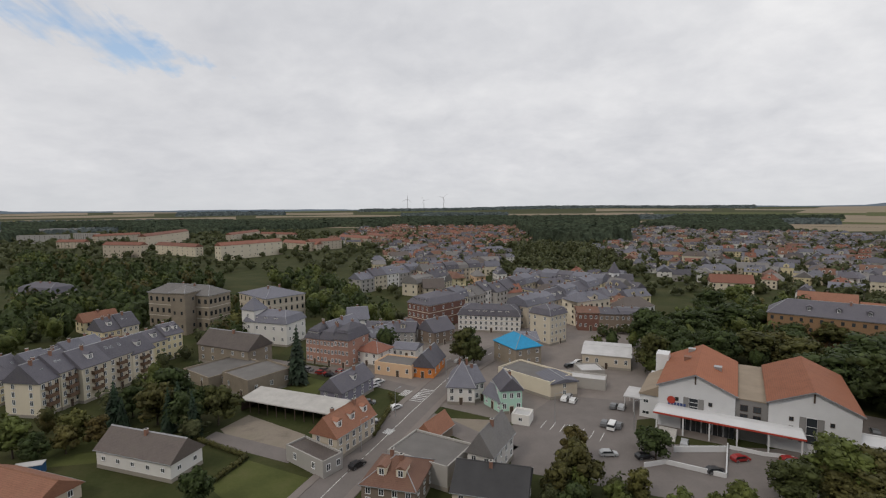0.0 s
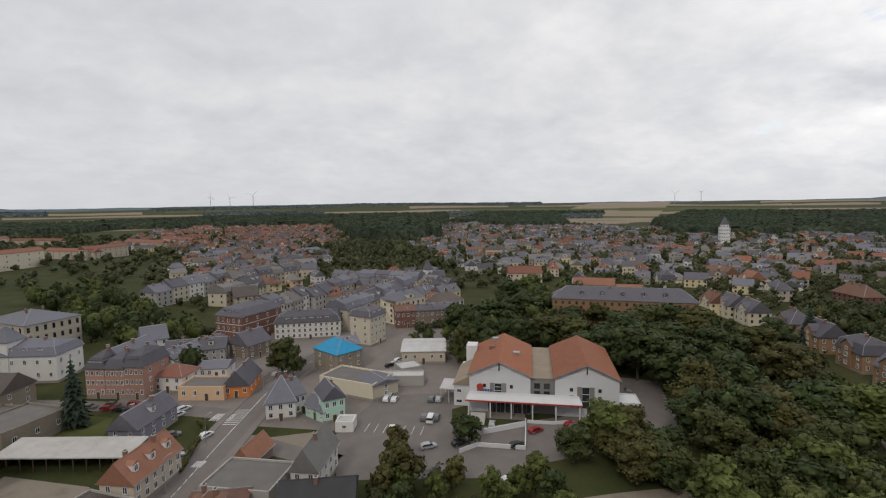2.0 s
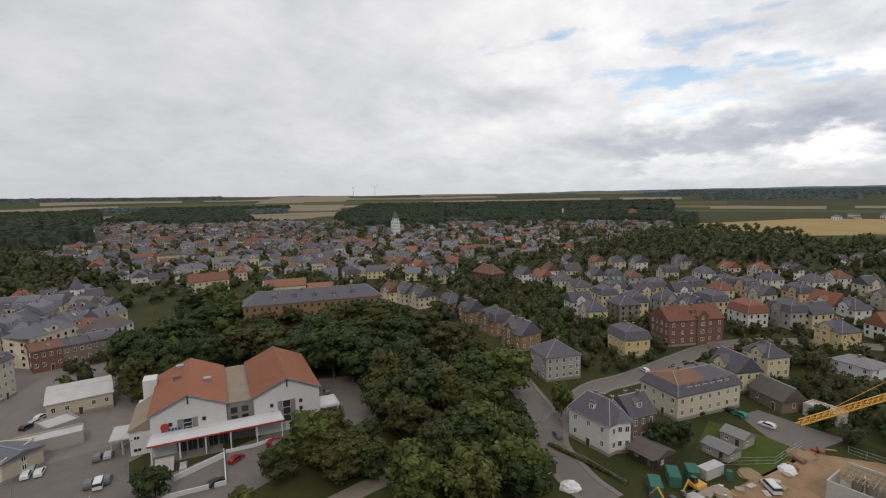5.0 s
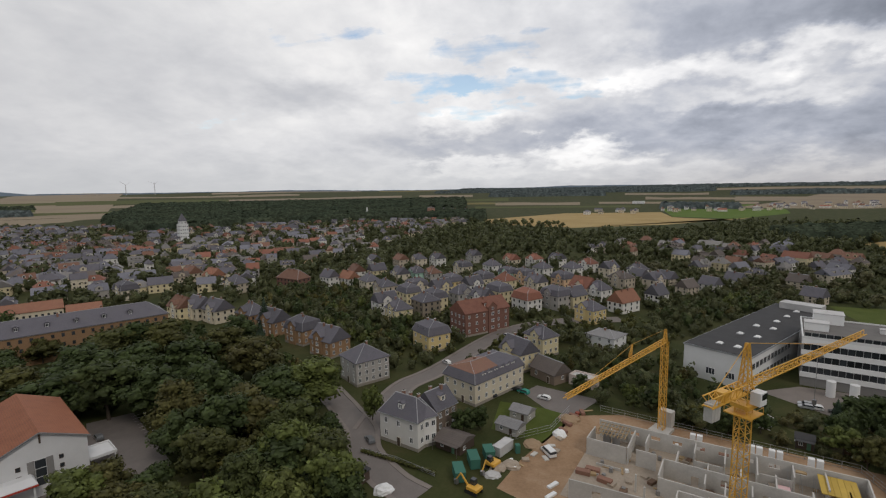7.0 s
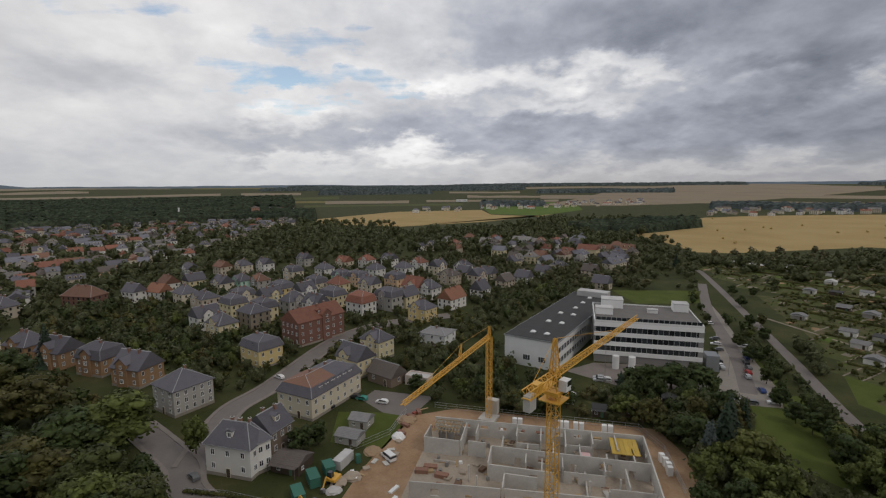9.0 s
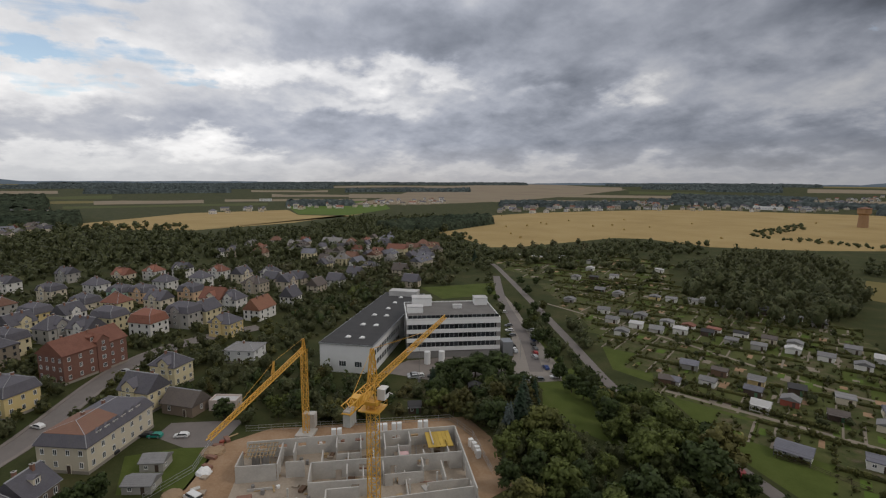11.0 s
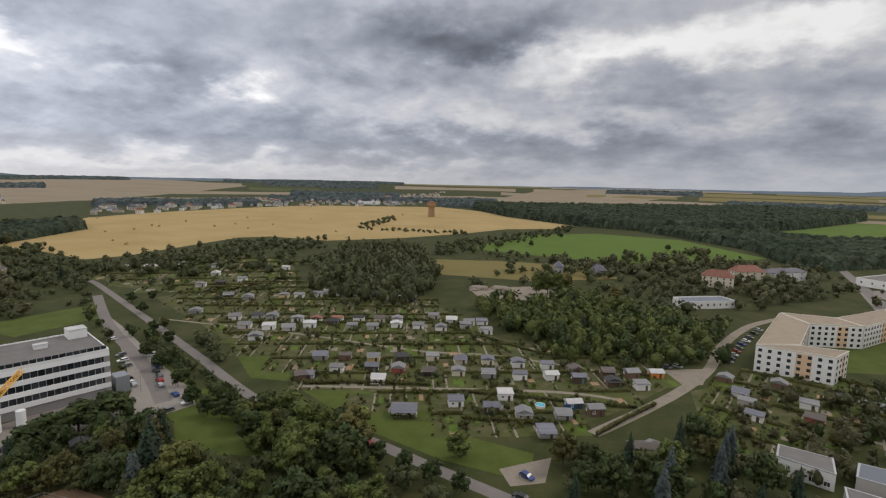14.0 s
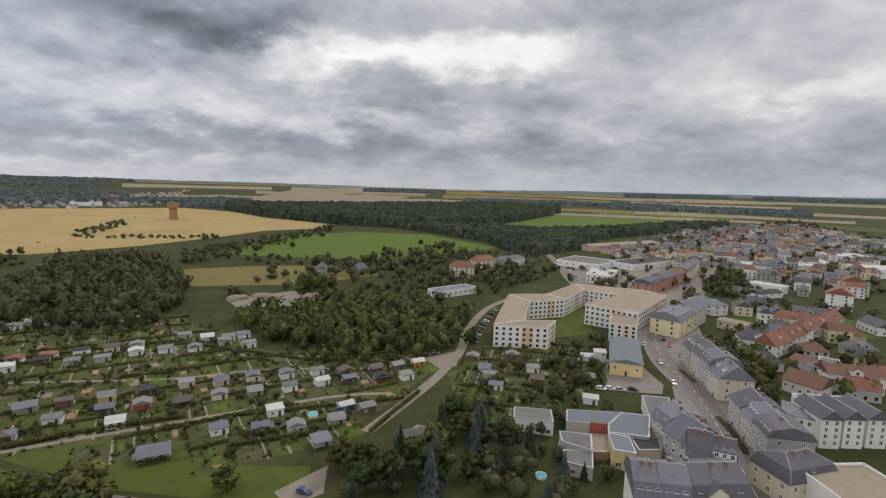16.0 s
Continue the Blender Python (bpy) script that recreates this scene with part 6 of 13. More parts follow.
# ---- building site: precast walls without a roof ----
def building_site(x, y, rot):
    def P(u, v):
        c, s = math.cos(radians(rot)), math.sin(radians(rot))
        return x + u * c + v * s, y + u * s - v * c
    ob = thing("building_shell", x, y, rot, 0, "unfinished grey concrete building shell without a roof", "building")
    def run(u0, v0, u1, v1, h, holes=(), w=0.3, mat="concrete"):
        """A wall with openings: pieces below, above and between them."""
        d = Vector((u1 - u0, -(v1 - v0)))
        L = d.length
        m = pose(u0, -v0, 0, 0, 0, math.degrees(math.atan2(d.y, d.x)))
        bm = bmesh.new()
        at = 0.0
        for a, b, z0, z1 in sorted(holes):
            box(bm, at, a, -w / 2, w / 2, 0, h)
            if z0 > 0:
                box(bm, a, b, -w / 2, w / 2, 0, z0)
            if z1 < h:
                box(bm, a, b, -w / 2, w / 2, z1, h)
            at = b
        box(bm, at, L, -w / 2, w / 2, 0, h)
        bmesh.ops.remove_doubles(bm, verts=bm.verts[:], dist=0.002)
        part("wall_panel", bm, mat, ob, at=m)
    win = [(3 + k * 5.2, 5.2 + k * 5.2, 2.6, 3.6) for k in range(10)]
    run(0, 0, 57.5, 0, 5.0, win)
    run(57.5, 0.15, 57.0, 30, 5.0, [(4, 6, 2, 3.6), (15, 17, 0, 2.4), (22, 24, 2, 3.6)])
    run(-0.5, 11.2, 9.3, 11.4, 4.6)
    run(-0.5, 11.0, -0.2, 4, 4.6)
    run(9.6, 11.4, 9.6, 1.0, 4.6, [(5, 6.6, 0, 2.4)])
    run(11.5, 10.6, 16.2, 10.8, 4.4)
    run(18.0, 12.6, 56.8, 13.4, 4.8, [(6, 7.6, 0, 2.4), (12, 14.4, 1.6, 3.4), (20, 21.6, 0, 2.4), (27, 30, 1.6, 3.4), (34, 35.6, 0, 2.4)])
    run(18.0, 12.8, 18.0, 20.5, 4.8)
    run(18.0, 20.6, 34, 21.2, 4.4, [(4, 5.6, 0, 2.4), (10, 12, 1.6, 3.2)])
    for u in (24, 30.5, 37, 44, 50):
        run(u, 0.3, u, 6.0 + (u * 7 % 4), 4.6, [(2, 3.2, 0, 2.4)] if u != 37 else ())
    for u in (27, 36, 46):
        run(u, 13.6, u, 18.0, 4.2)
    # partitions of the rooms along the back, and walls that are still low
    for u, v0, v1, h in ((13.0, 1.0, 6.5, 4.4), (20.5, 5.5, 12.4, 4.0), (27.2, 7.5, 12.4, 3.8), (33.8, 6.5, 12.6, 4.2), (40.6, 5.0, 12.8, 3.6), (47.0, 9.4, 13.0, 4.0), (53.6, 6.0, 13.2, 4.2), (31.0, 14.0, 20.4, 3.6), (41.5, 14.2, 27.8, 1.4), (51.0, 14.4, 22.0, 3.4)):
        run(u, v0, u, v1, h, [(1.6, 2.8, 0, 2.3)] if h > 3 and v1 - v0 > 4 else ())
    for u0, v, u1, h in ((24.2, 7.2, 30.2, 3.4), (37.2, 6.4, 43.6, 3.8), (20.0, 16.6, 26.8, 1.2), (36.2, 18.2, 45.8, 3.2), (46.4, 22.2, 56.6, 2.6), (3.0, 15.2, 9.0, 0.8)):
        run(u0, v, u1, v, h, [(2.0, 3.4, 0, 2.2)] if h > 3 else (), 0.22)
    run(1.0, 31.5, 22, 30.2, 4.6, [(5, 7, 1.5, 3.2), (13, 14.6, 0, 2.4)])
    run(22.4, 30.2, 22.4, 24.5, 4.8)
    run(22.4, 24.4, 30, 24.6, 4.8)
    run(23, 30.0, 56.5, 28.4, 4.6, [(4, 6, 1.5, 3.2), (12, 14, 0, 2.4), (20, 22, 1.5, 3.2)])
    for u, v in ((13.5, 22), (16, 26), (39, 17), (42, 23), (49, 21), (33, 26), (46, 26)):
        bm = bmesh.new()
        box(bm, u - 0.2, u + 0.2, -v - 0.2, -v + 0.2, 0, 4.4)
        part("column", bm, "concrete", ob)
    bm = bmesh.new()
    box(bm, -1, 58.5, -31.5, 0.6, 0.02, 0.12)
    part("slab", bm, "rubble", ob, "dusty concrete floor slab")
    # two dark round tanks beside the corner, with a timber grid over them
    for u in (3.2, 5.6):
        bm = bmesh.new()
        bmesh.ops.create_cone(bm, cap_ends=True, segments=20, radius1=1.0, radius2=1.0, depth=4.6, matrix=Matrix.Translation((u, -5.2, 2.4)))
        part("tank", bm, "dark_concrete", ob)
    bm = bmesh.new()
    for k in range(9):
        box(bm, 1.0 + k * 0.9, 1.16 + k * 0.9, -8.6, -1.2, 4.9, 5.1)
    for k in range(4):
        box(bm, 0.8, 8.6, -8.0 + k * 2, -7.85 + k * 2, 5.1, 5.25)
    part("timber_grid", bm, "pallet", ob, "pale timber slab formwork")
    # yellow slab formwork on props
    for k in range(6):
        bm = bmesh.new()
        box(bm, 48.5 + k * 1.15, 49.6 + k * 1.15, -9.2, -1.0, 4.0, 4.2)
        part("formwork_panel", bm, "formwork", ob, "yellow formwork panel")
    for k in range(5):
        for j in range(3):
            bm = bmesh.new()
            rod(bm, (43 + k * 2.4, -2.2 - j * 2.6, 0.1), (43 + k * 2.4, -2.2 - j * 2.6, 4.0), 0.06)
            part("prop", bm, "zinc", ob)
    bm = bmesh.new()
    box(bm, 40.5, 43.2, -9.0, -7.2, 0.1, 2.6)
    part("insulation", bm, "pink_foam", ob, "pink insulation boards")
    # loose things round the shell
    def stack(u, v, a, L, D, h, mat, label, cat, name):
        px, py = P(u, v)
        block(name, px, py, rot + a, L, D, h, mat, label, cat)
    for u in (36.0, 37.6, 40.2, 41.8, 48.0, 49.7, 22.8, 24.4):
        stack(u, -5.2, 0, 1.3, 1.2, 4.6 if u > 30 else 4.2, "white_paint", "white wrapped pallet of building blocks", "pallet", "wrapped_pallet")
    for u, v in ((61.6, 3.2), (62.1, 5.2), (62.4, 7.3), (62.3, 9.3)):
        stack(u, v, 8, 1.3, 1.2, 2.3, "white_paint", "white wrapped pallet of building blocks", "pallet", "wrapped_pallet")
    for u, v, a in ((1.2, 20.6, 6), (6.6, 21.6, -8), (3.0, 18.6, 3)):
        stack(u, v, a, 3.4, 1.6, 1.1, "chimney_brick", "stack of reddish building boards", "stack", "lumber_bundle")
    for u, v in ((26, -4.6), (29, -4.4), (32, -4.6), (46, -4.8), (52, -4.6), (55, -4.3)):
        stack(u, v, 3, 2.6, 1.3, 0.9, "tile_brown" if u < 40 else "pallet", "stack of red building material on pallets", "stack", "brick_stack")
    for u, v in ((-3.5, 29), (-2.6, 33)):
        stack(u, v, 70, 3.2, 1.0, 0.5, "white_paint", "white formwork panels laid on the ground", "panel", "formwork_stack")
    stack(2.0, -3.5, 0, 1.0, 1.0, 2.4, "white_paint", "white portable toilet cabin", "cabin", "toilet_cabin")
    # red cement mixer frame and scattered tools inside
    for u, v in ((38, 25), (41, 26), (50, 26.5), (45, 8), (28, 27)):
        stack(u, v, 20, 1.6, 1.0, 0.9, "red_paint" if u == 41 else "pallet", "small heap of building gear on the slab", "gear", "building_gear")


building_site(136.3, -16.0, -109.9)
keep_free(112.4, -37.6, -109.9, 62, 36, 2)


# ---- office block and workshop hall ----
def office_block(x, y, rot):
    ob = thing("office_block", x, y, rot, 0, "white and grey office block with long ribbon windows", "office")
    L, D, Hh = 40.0, 30.0, 17.2
    bm = bmesh.new()
    box(bm, 0, L, 0, D, 0, Hh - 0.8)
    part("core", bm, "dark_concrete", ob)
    fl = 3.9
    for k in range(4):
        z = 3.2 + k * fl
        bm = bmesh.new()
        box(bm, -0.3, L + 0.3, -0.35, 0.02, z, z + 1.75)
        part("parapet_band", bm, "white_paint", ob, "white facade band")
        for i in range(20):
            bm = bmesh.new()
            a = 0.3 + i * 1.97
            box(bm, a, a + 1.85, -0.08, 0.02, z + 1.75, z + fl, 1)
            box(bm, a - 0.06, a + 0.06, -0.22, 0.0, z + 1.75, z + fl)
            part("window", bm, ["zinc", "glass"], ob)
    bm = bmesh.new()
    box(bm, L - 1.5, L + 0.35, -0.30, 0.02, 0, Hh - 0.4)
    part("end_pier", bm, "dark_concrete", ob)
    for k in range(4):
        z = 3.2 + k * fl
        bm = bmesh.new()
        box(bm, L + 0.02, L + 0.3, 2, D - 1, z, z + 1.75)
        part("parapet_band", bm, "white_paint", ob)
    bm = bmesh.new()
    for s in ((-0.3, L + 0.3, -0.34, 0.1), (-0.3, L + 0.3, D - 0.3, D + 0.1), (-0.3, 0.1, 0.1, D - 0.3), (L, L + 0.3, 0.1, D - 0.3)):
        box(bm, *s, Hh - 0.8, Hh + 0.35)
    part("roof_edge", bm, "white_paint", ob)
    bm = bmesh.new()
    box(bm, 0.1, L, 0.1, D - 0.3, Hh - 0.8, Hh - 0.1)
    part("roof", bm, "flat_roof", ob, "grey gravelled flat roof")
    for u, v, w, d, h in ((0.5, 10.5, 7, 5, 2.6), (3.5, 22.5, 9, 7, 3.6), (33, 22.0, 6, 6, 3.2), (22, 17, 4, 2.4, 1.3)):
        bm = bmesh.new()
        box(bm, u, u + w, v, v + d, Hh - 0.2, Hh + h)
        box(bm, u - 0.15, u + w + 0.15, v - 0.15, v + d + 0.15, Hh + h, Hh + h + 0.2, 1)
        part("roof_plant", bm, ["white_paint", "sheet_roof"], ob, "white plant room on the roof")
    for u in (8.0, 14.0):
        bm = bmesh.new()
        bmesh.ops.create_cone(bm, cap_ends=True, segments=18, radius1=1.3, radius2=1.3, depth=5.2, matrix=Matrix.Translation((u, -6.5, 2.6)))
        tk = new("storage_tank", mesh("storage_tank", bm, "white_paint"))
        tk.matrix_world = ob.matrix_world
        tagged(tk, "tall white cylindrical storage tank beside the office", "tank", "storage tanks")
    bm = bmesh.new()
    box(bm, L + 1.5, L + 6, -1.0, 5, 0, 6.2)
    part("glass_annex", bm, "glass_light", ob)


def workshop(x, y, rot):
    ob = thing("workshop_hall", x, y, rot, 0, "long white workshop hall with a dark flat roof and skylights", "hall")
    L, D, Hh = 22.0, 92.0, 11.2
    bm = bmesh.new()
    box(bm, 0, L, 0, D, 0, Hh)
    part("wall", bm, "white_paint", ob)
    bm = bmesh.new()
    box(bm, -0.3, L + 0.3, -0.3, D + 0.3, Hh, Hh + 0.5)
    part("roof_edge", bm, "zinc", ob)
    bm = bmesh.new()
    box(bm, 0, L, 0, D, Hh + 0.45, Hh + 0.62)
    part("roof", bm, "tar_roof", ob, "dark bitumen flat roof")
    for v in (8, 26, 42, 55, 67, 79):
        for u in (9, 15) if v < 50 else (12,):
            bm = bmesh.new()
            box(bm, u - 1.1, u + 1.1, v - 1.1, v + 1.1, Hh + 0.6, Hh + 0.9)
            loft(bm, [rect(u - 1.0, u + 1.0, v - 1.0, v + 1.0, Hh + 0.9), rect(u - 0.5, u + 0.5, v - 0.5, v + 0.5, Hh + 1.4)], 1)
            part("skylight", bm, ["zinc", "white_paint"], ob, "white domed skylight")
    for u in (11.5, 18.0):
        part("window", window_mesh(3.0, 2.2, "white_paint", 2), None, ob, at=Matrix.Translation((u - 2, 0, 2.6)))
    side = Matrix.Translation((L, 0, 0)) @ pose(0, 0, 0, 0, 0, 90)
    for k in range(11):
        for z in (2.6, 7.0):
            part("window", window_mesh(2.4, 2.0, "zinc", 2), None, ob, at=side @ Matrix.Translation((3 + k * 3.4, 0, z)))
    bm = bmesh.new()
    box(bm, 4, L - 2, D - 9, D - 2, Hh + 0.6, Hh + 3.4)
    part("roof_plant", bm, "sheet_roof", ob)


office_block(185.0, -87.5, -113.0)
workshop(189.9, -51.2, -130.0)
keep_free(192.0, -115.0, -113.0, 44, 34, 2)
keep_free(217.8, -89.2, -130.0, 24, 94, 2)
keep_free(142.0, -33.4, 145, 10, 10, 1)


# ---- smaller made things ----
def water_tower(x, y, r, h):
    ob = thing("water_tower", x, y, 0, height(x, y), "round red brick water tower with a wide head", "tower")
    ring = lambda q, z: [(q * math.cos(6.2832 * i / 16), q * math.sin(6.2832 * i / 16), z) for i in range(16)]
    bm = bmesh.new()
    loft(bm, [ring(r, -1), ring(r * 0.86, h * 0.6), ring(r * 1.25, h * 0.68), ring(r * 1.25, h * 0.9)])
    part("shaft", bm, "ochre_brick", ob)
    bm = bmesh.new()
    loft(bm, [ring(r * 1.35, h * 0.9), ring(r * 1.35, h * 0.92), ring(0.3, h)])
    part("roof", bm, "tile_brown", ob)


def wind_turbine(x, y, h):
    ob = thing("wind_turbine", x, y, math.degrees(math.atan2(-x, y)), height(x, y) - 20, "pale wind turbine standing on the skyline", "turbine", "wind turbines")
    bm = bmesh.new()
    rod(bm, (0, 0, 0), (0, 0, h), 2.4, sides=8, r2=1.4)
    part("mast", bm, "sheet_roof", ob)
    bm = bmesh.new()
    box(bm, -1.5, 1.5, -3, 4, h - 1.5, h + 1.5)
    part("nacelle", bm, "sheet_roof", ob)
    for k in range(3):
        a = 2.094 * k + x % 2
        bm = bmesh.new()
        rod(bm, (0, -3.5, h), (math.sin(a) * h * 0.42, -3.5, h + math.cos(a) * h * 0.42), 1.2, sides=5, r2=0.3)
        part("blade", bm, "sheet_roof", ob)


def bale(x, y, r=1.6):
    bm = bmesh.new()
    bmesh.ops.create_cone(bm, cap_ends=True, segments=14, radius1=r, radius2=r, depth=2.4, matrix=pose(0, 0, r - 0.1, 90, 0, 0))
    bmesh.ops.bevel(bm, geom=[e for e in bm.edges if e.calc_length() > 2], offset=0.1, segments=1, affect="EDGES")
    ob = new("straw_bale", mesh("straw_bale", bm, "straw"))
    ob.matrix_world = pose(x, y, height(x, y) + 0.1, 0, 0, x * 17 % 180)
    tagged(ob, "round straw bale lying on the stubble", "bale", "straw bales")


def carport(x, y, rot, L, D, h, rise=0.8):
    ob = thing("carport", x, y, rot, 0, "long open carport with a pale sheet roof", "carport")
    bm = bmesh.new()
    loft(bm, [[(-L / 2, -D / 2, h), (L / 2, -D / 2, h), (L / 2, D / 2, h + rise), (-L / 2, D / 2, h + rise)], [(-L / 2, -D / 2, h + 0.3), (L / 2, -D / 2, h + 0.3), (L / 2, D / 2, h + rise + 0.3), (-L / 2, D / 2, h + rise + 0.3)]])
    part("roof", bm, "concrete", ob)
    bm = bmesh.new()
    box(bm, -L / 2 + 0.2, L / 2 - 0.2, D / 2 - 0.4, D / 2 - 0.15, 0, h + rise)
    box(bm, -L / 2 + 0.2, -L / 2 + 0.4, -D / 2 + 0.4, D / 2 - 0.4, 0, h)
    part("back_wall", bm, "dark_wood", ob)
    n = int(L / 3)
    for i in range(n + 1):
        bm = bmesh.new()
        u = -L / 2 + 0.3 + (L - 0.6) * i / n
        box(bm, u - 0.1, u + 0.1, -D / 2 + 0.3, -D / 2 + 0.5, 0, h)
        part("post", bm, "dark_wood", ob)


def container(x, y, rot, mat="container_green", L=6.0, h=2.5):
    ob = thing("site_container", x, y, rot, 0.02, f"{mat.replace('container_', '').replace('_', ' ')} site container with ribbed sides", "container", "site containers")
    bm = bmesh.new()
    n = int(L / 0.2)
    front = [(-L / 2 + L * i / n, -1.2 - (0.06 if i % 4 in (1, 2) else 0)) for i in range(n + 1)]
    rim = front + [(-a, -b) for a, b in front]
    loft(bm, [[(a, b, z) for a, b in rim] for z in (0.1, h)])
    part("body", bm, mat, ob)
    bm = bmesh.new()
    box(bm, -L / 2 - 0.1, L / 2 + 0.1, -1.3, 1.3, h, h + 0.14)
    part("roof", bm, "sheet_roof" if mat != "container_green" else mat, ob)


def excavator(x, y, rot):
    ob = thing("excavator", x, y, rot, 0.02, "small yellow excavator on the brown soil", "excavator")
    for s in (-1, 1):
        bm = bmesh.new()
        loft(bm, [[(-1.6, s * 1.1 - 0.25, z) for z in ()] or [(-1.5, s * 1.1 - 0.25, 0), (1.5, s * 1.1 - 0.25, 0), (1.5, s * 1.1 + 0.25, 0), (-1.5, s * 1.1 + 0.25, 0)],
                  [(-1.8, s * 1.1 - 0.25, 0.4), (1.8, s * 1.1 - 0.25, 0.4), (1.8, s * 1.1 + 0.25, 0.4), (-1.8, s * 1.1 + 0.25, 0.4)],
                  [(-1.5, s * 1.1 - 0.25, 0.8), (1.5, s * 1.1 - 0.25, 0.8), (1.5, s * 1.1 + 0.25, 0.8), (-1.5, s * 1.1 + 0.25, 0.8)]])
        part("track", bm, "rubber", ob)
    bm = bmesh.new()
    box(bm, -1.8, 1.3, -1.25, 1.25, 0.85, 1.7)
    bmesh.ops.bevel(bm, geom=bm.edges[:], offset=0.12, segments=1, affect="EDGES")
    part("body", bm, "crane_yellow", ob)
    bm = bmesh.new()
    loft(bm, [rect(-0.3, 1.2, -1.2, 0.1, 1.7), rect(-0.2, 0.9, -1.1, 0.0, 3.0)])
    part("cab", bm, "glass", ob)
    bm = bmesh.new()
    rod(bm, (1.2, 0.4, 1.4), (3.4, 0.4, 3.6), 0.26, r2=0.2)
    rod(bm, (3.4, 0.4, 3.6), (4.8, 0.4, 1.6), 0.2, r2=0.15)
    part("arm", bm, "crane_yellow", ob)
    bm = bmesh.new()
    loft(bm, [rect(4.3, 5.2, 0.0, 0.8, 0.5), rect(4.5, 5.3, 0.0, 0.8, 1.5)])
    part("bucket", bm, "steel", ob)


def heap(x, y, r, h, mat, label, seed=1):
    """A loose heap of soil or debris."""
    rng = random.Random(seed)
    bm = bmesh.new()
    bmesh.ops.create_icosphere(bm, subdivisions=3, radius=1.0)
    for v in bm.verts:
        q = 1 + 0.25 * noise.noise(v.co * 2.1 + Vector((seed, 0, 0))) + 0.1 * noise.noise(v.co * 6 + Vector((0, seed, 0)))
        v.co = Vector((v.co.x * r * q, v.co.y * r * q * 0.8, max(v.co.z, -0.1) * h * q))
    ob = new("debris_mound", mesh("debris_mound", bm, mat))
    ob.matrix_world = pose(x, y, 0.02, 0, 0, seed * 40)
    tagged(ob, label, "mound")


def street_lamp(x, y, rot, h=8.0):
    ob = thing("street_lamp", x, y, rot, 0, "slim grey street lamp with a curved arm", "lamp", "street lamps")
    bm = bmesh.new()
    rod(bm, (0, 0, 0), (0, 0, h), 0.09, sides=6, r2=0.06)
    rod(bm, (0, 0, h), (1.4, 0, h + 0.35), 0.05, sides=6)
    part("pole", bm, "zinc", ob)
    bm = bmesh.new()
    box(bm, 1.3, 2.0, -0.12, 0.12, h + 0.25, h + 0.4)
    part("lamp_head", bm, "zinc", ob)


def bay_lines(x, y, rot, n, step, length):
    """Painted parking bays."""
    bm = bmesh.new()
    for i in range(n):
        u = i * step
        v = [bm.verts.new(p) for p in ((u - 0.07, 0, 0), (u + 0.07, 0, 0), (u + 0.07, length, 0), (u - 0.07, length, 0))]
        bm.faces.new(v)
    ob = new("bay_marking", mesh("bay_marking", bm, "white_line"))
    ob.matrix_world = pose(x, y, 0.06, 0, 0, rot)
    tagged(ob, "white painted parking bay lines", "marking", kind="stuff")


def far_land(seed):
    """The open country near the skyline: long fields and dark woods, one behind the other."""
    rng = random.Random(seed)
    rings = ((1500, 1750), (1780, 2050), (2100, 2500), (2550, 3000), (3060, 3650), (3720, 4450))
    for k, (r0, r1) in enumerate(rings):
        a = -48.0
        while a < 236:
            w = rng.uniform(6, 20)
            open_side = (0.62 if a > 80 else 0.70) - (0.12 if k > 3 else 0.0)
            q = rng.random()
            e = rng.uniform(0.0, 0.4) * (r1 - r0)
            pts = [(r * math.sin(radians(t)), r * math.cos(radians(t))) for r, t in
                   [(r0 + e, a + w * i / 4) for i in range(5)] + [(r1 - rng.uniform(0, 0.3) * (r1 - r0), a + w * i / 4) for i in range(4, -1, -1)]]
            if q < open_side:
                mat = rng.choice(("pale_field", "pale_field", "pale_field", "pale_field", "dry_meadow", "rough_grass"))
                patch("far_field", pts, mat, 0.5, f"far {mat.replace('_', ' ')} below the skyline", 220.0)
            elif q < 0.9:
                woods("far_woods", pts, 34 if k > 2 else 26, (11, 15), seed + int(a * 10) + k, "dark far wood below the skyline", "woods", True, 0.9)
            a += w + rng.choice((0, 0, 2))


def skyline_hills(seed):
    """Low blue-grey hills all round, beyond the fields; their haze is painted into the colour."""
    rng = random.Random(seed)
    for r, h0, h1 in ((5200, 40, 84), (6800, 62, 104)):
        bm = bmesh.new()
        ph = [(rng.uniform(0, 6.28), k, rng.uniform(0.4, 1.0) / k ** 0.6) for k in (3, 5, 8, 13, 21, 34, 55, 89)]
        rows = [[], [], []]
        n = 480
        for i in range(n):
            a = 6.2832 * i / n
            w = sum(q * math.sin(k * a + p) for p, k, q in ph) / 2.2
            z = h0 + (h1 - h0) * min(1.0, max(0.0, 0.5 + 0.5 * w)) + rng.uniform(-1.5, 1.5)
            for j, (dr, zz) in enumerate(((-700, -5.0), (0, z), (900, -5.0))):
                rows[j].append(bm.verts.new(((r + dr) * math.sin(a), (r + dr) * math.cos(a), zz)))
        for j in (0, 1):
            for i in range(n):
                bm.faces.new((rows[j][i], rows[j + 1][i], rows[j + 1][(i + 1) % n], rows[j][(i + 1) % n]))
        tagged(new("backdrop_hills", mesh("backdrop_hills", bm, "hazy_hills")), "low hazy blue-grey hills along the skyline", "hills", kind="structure")


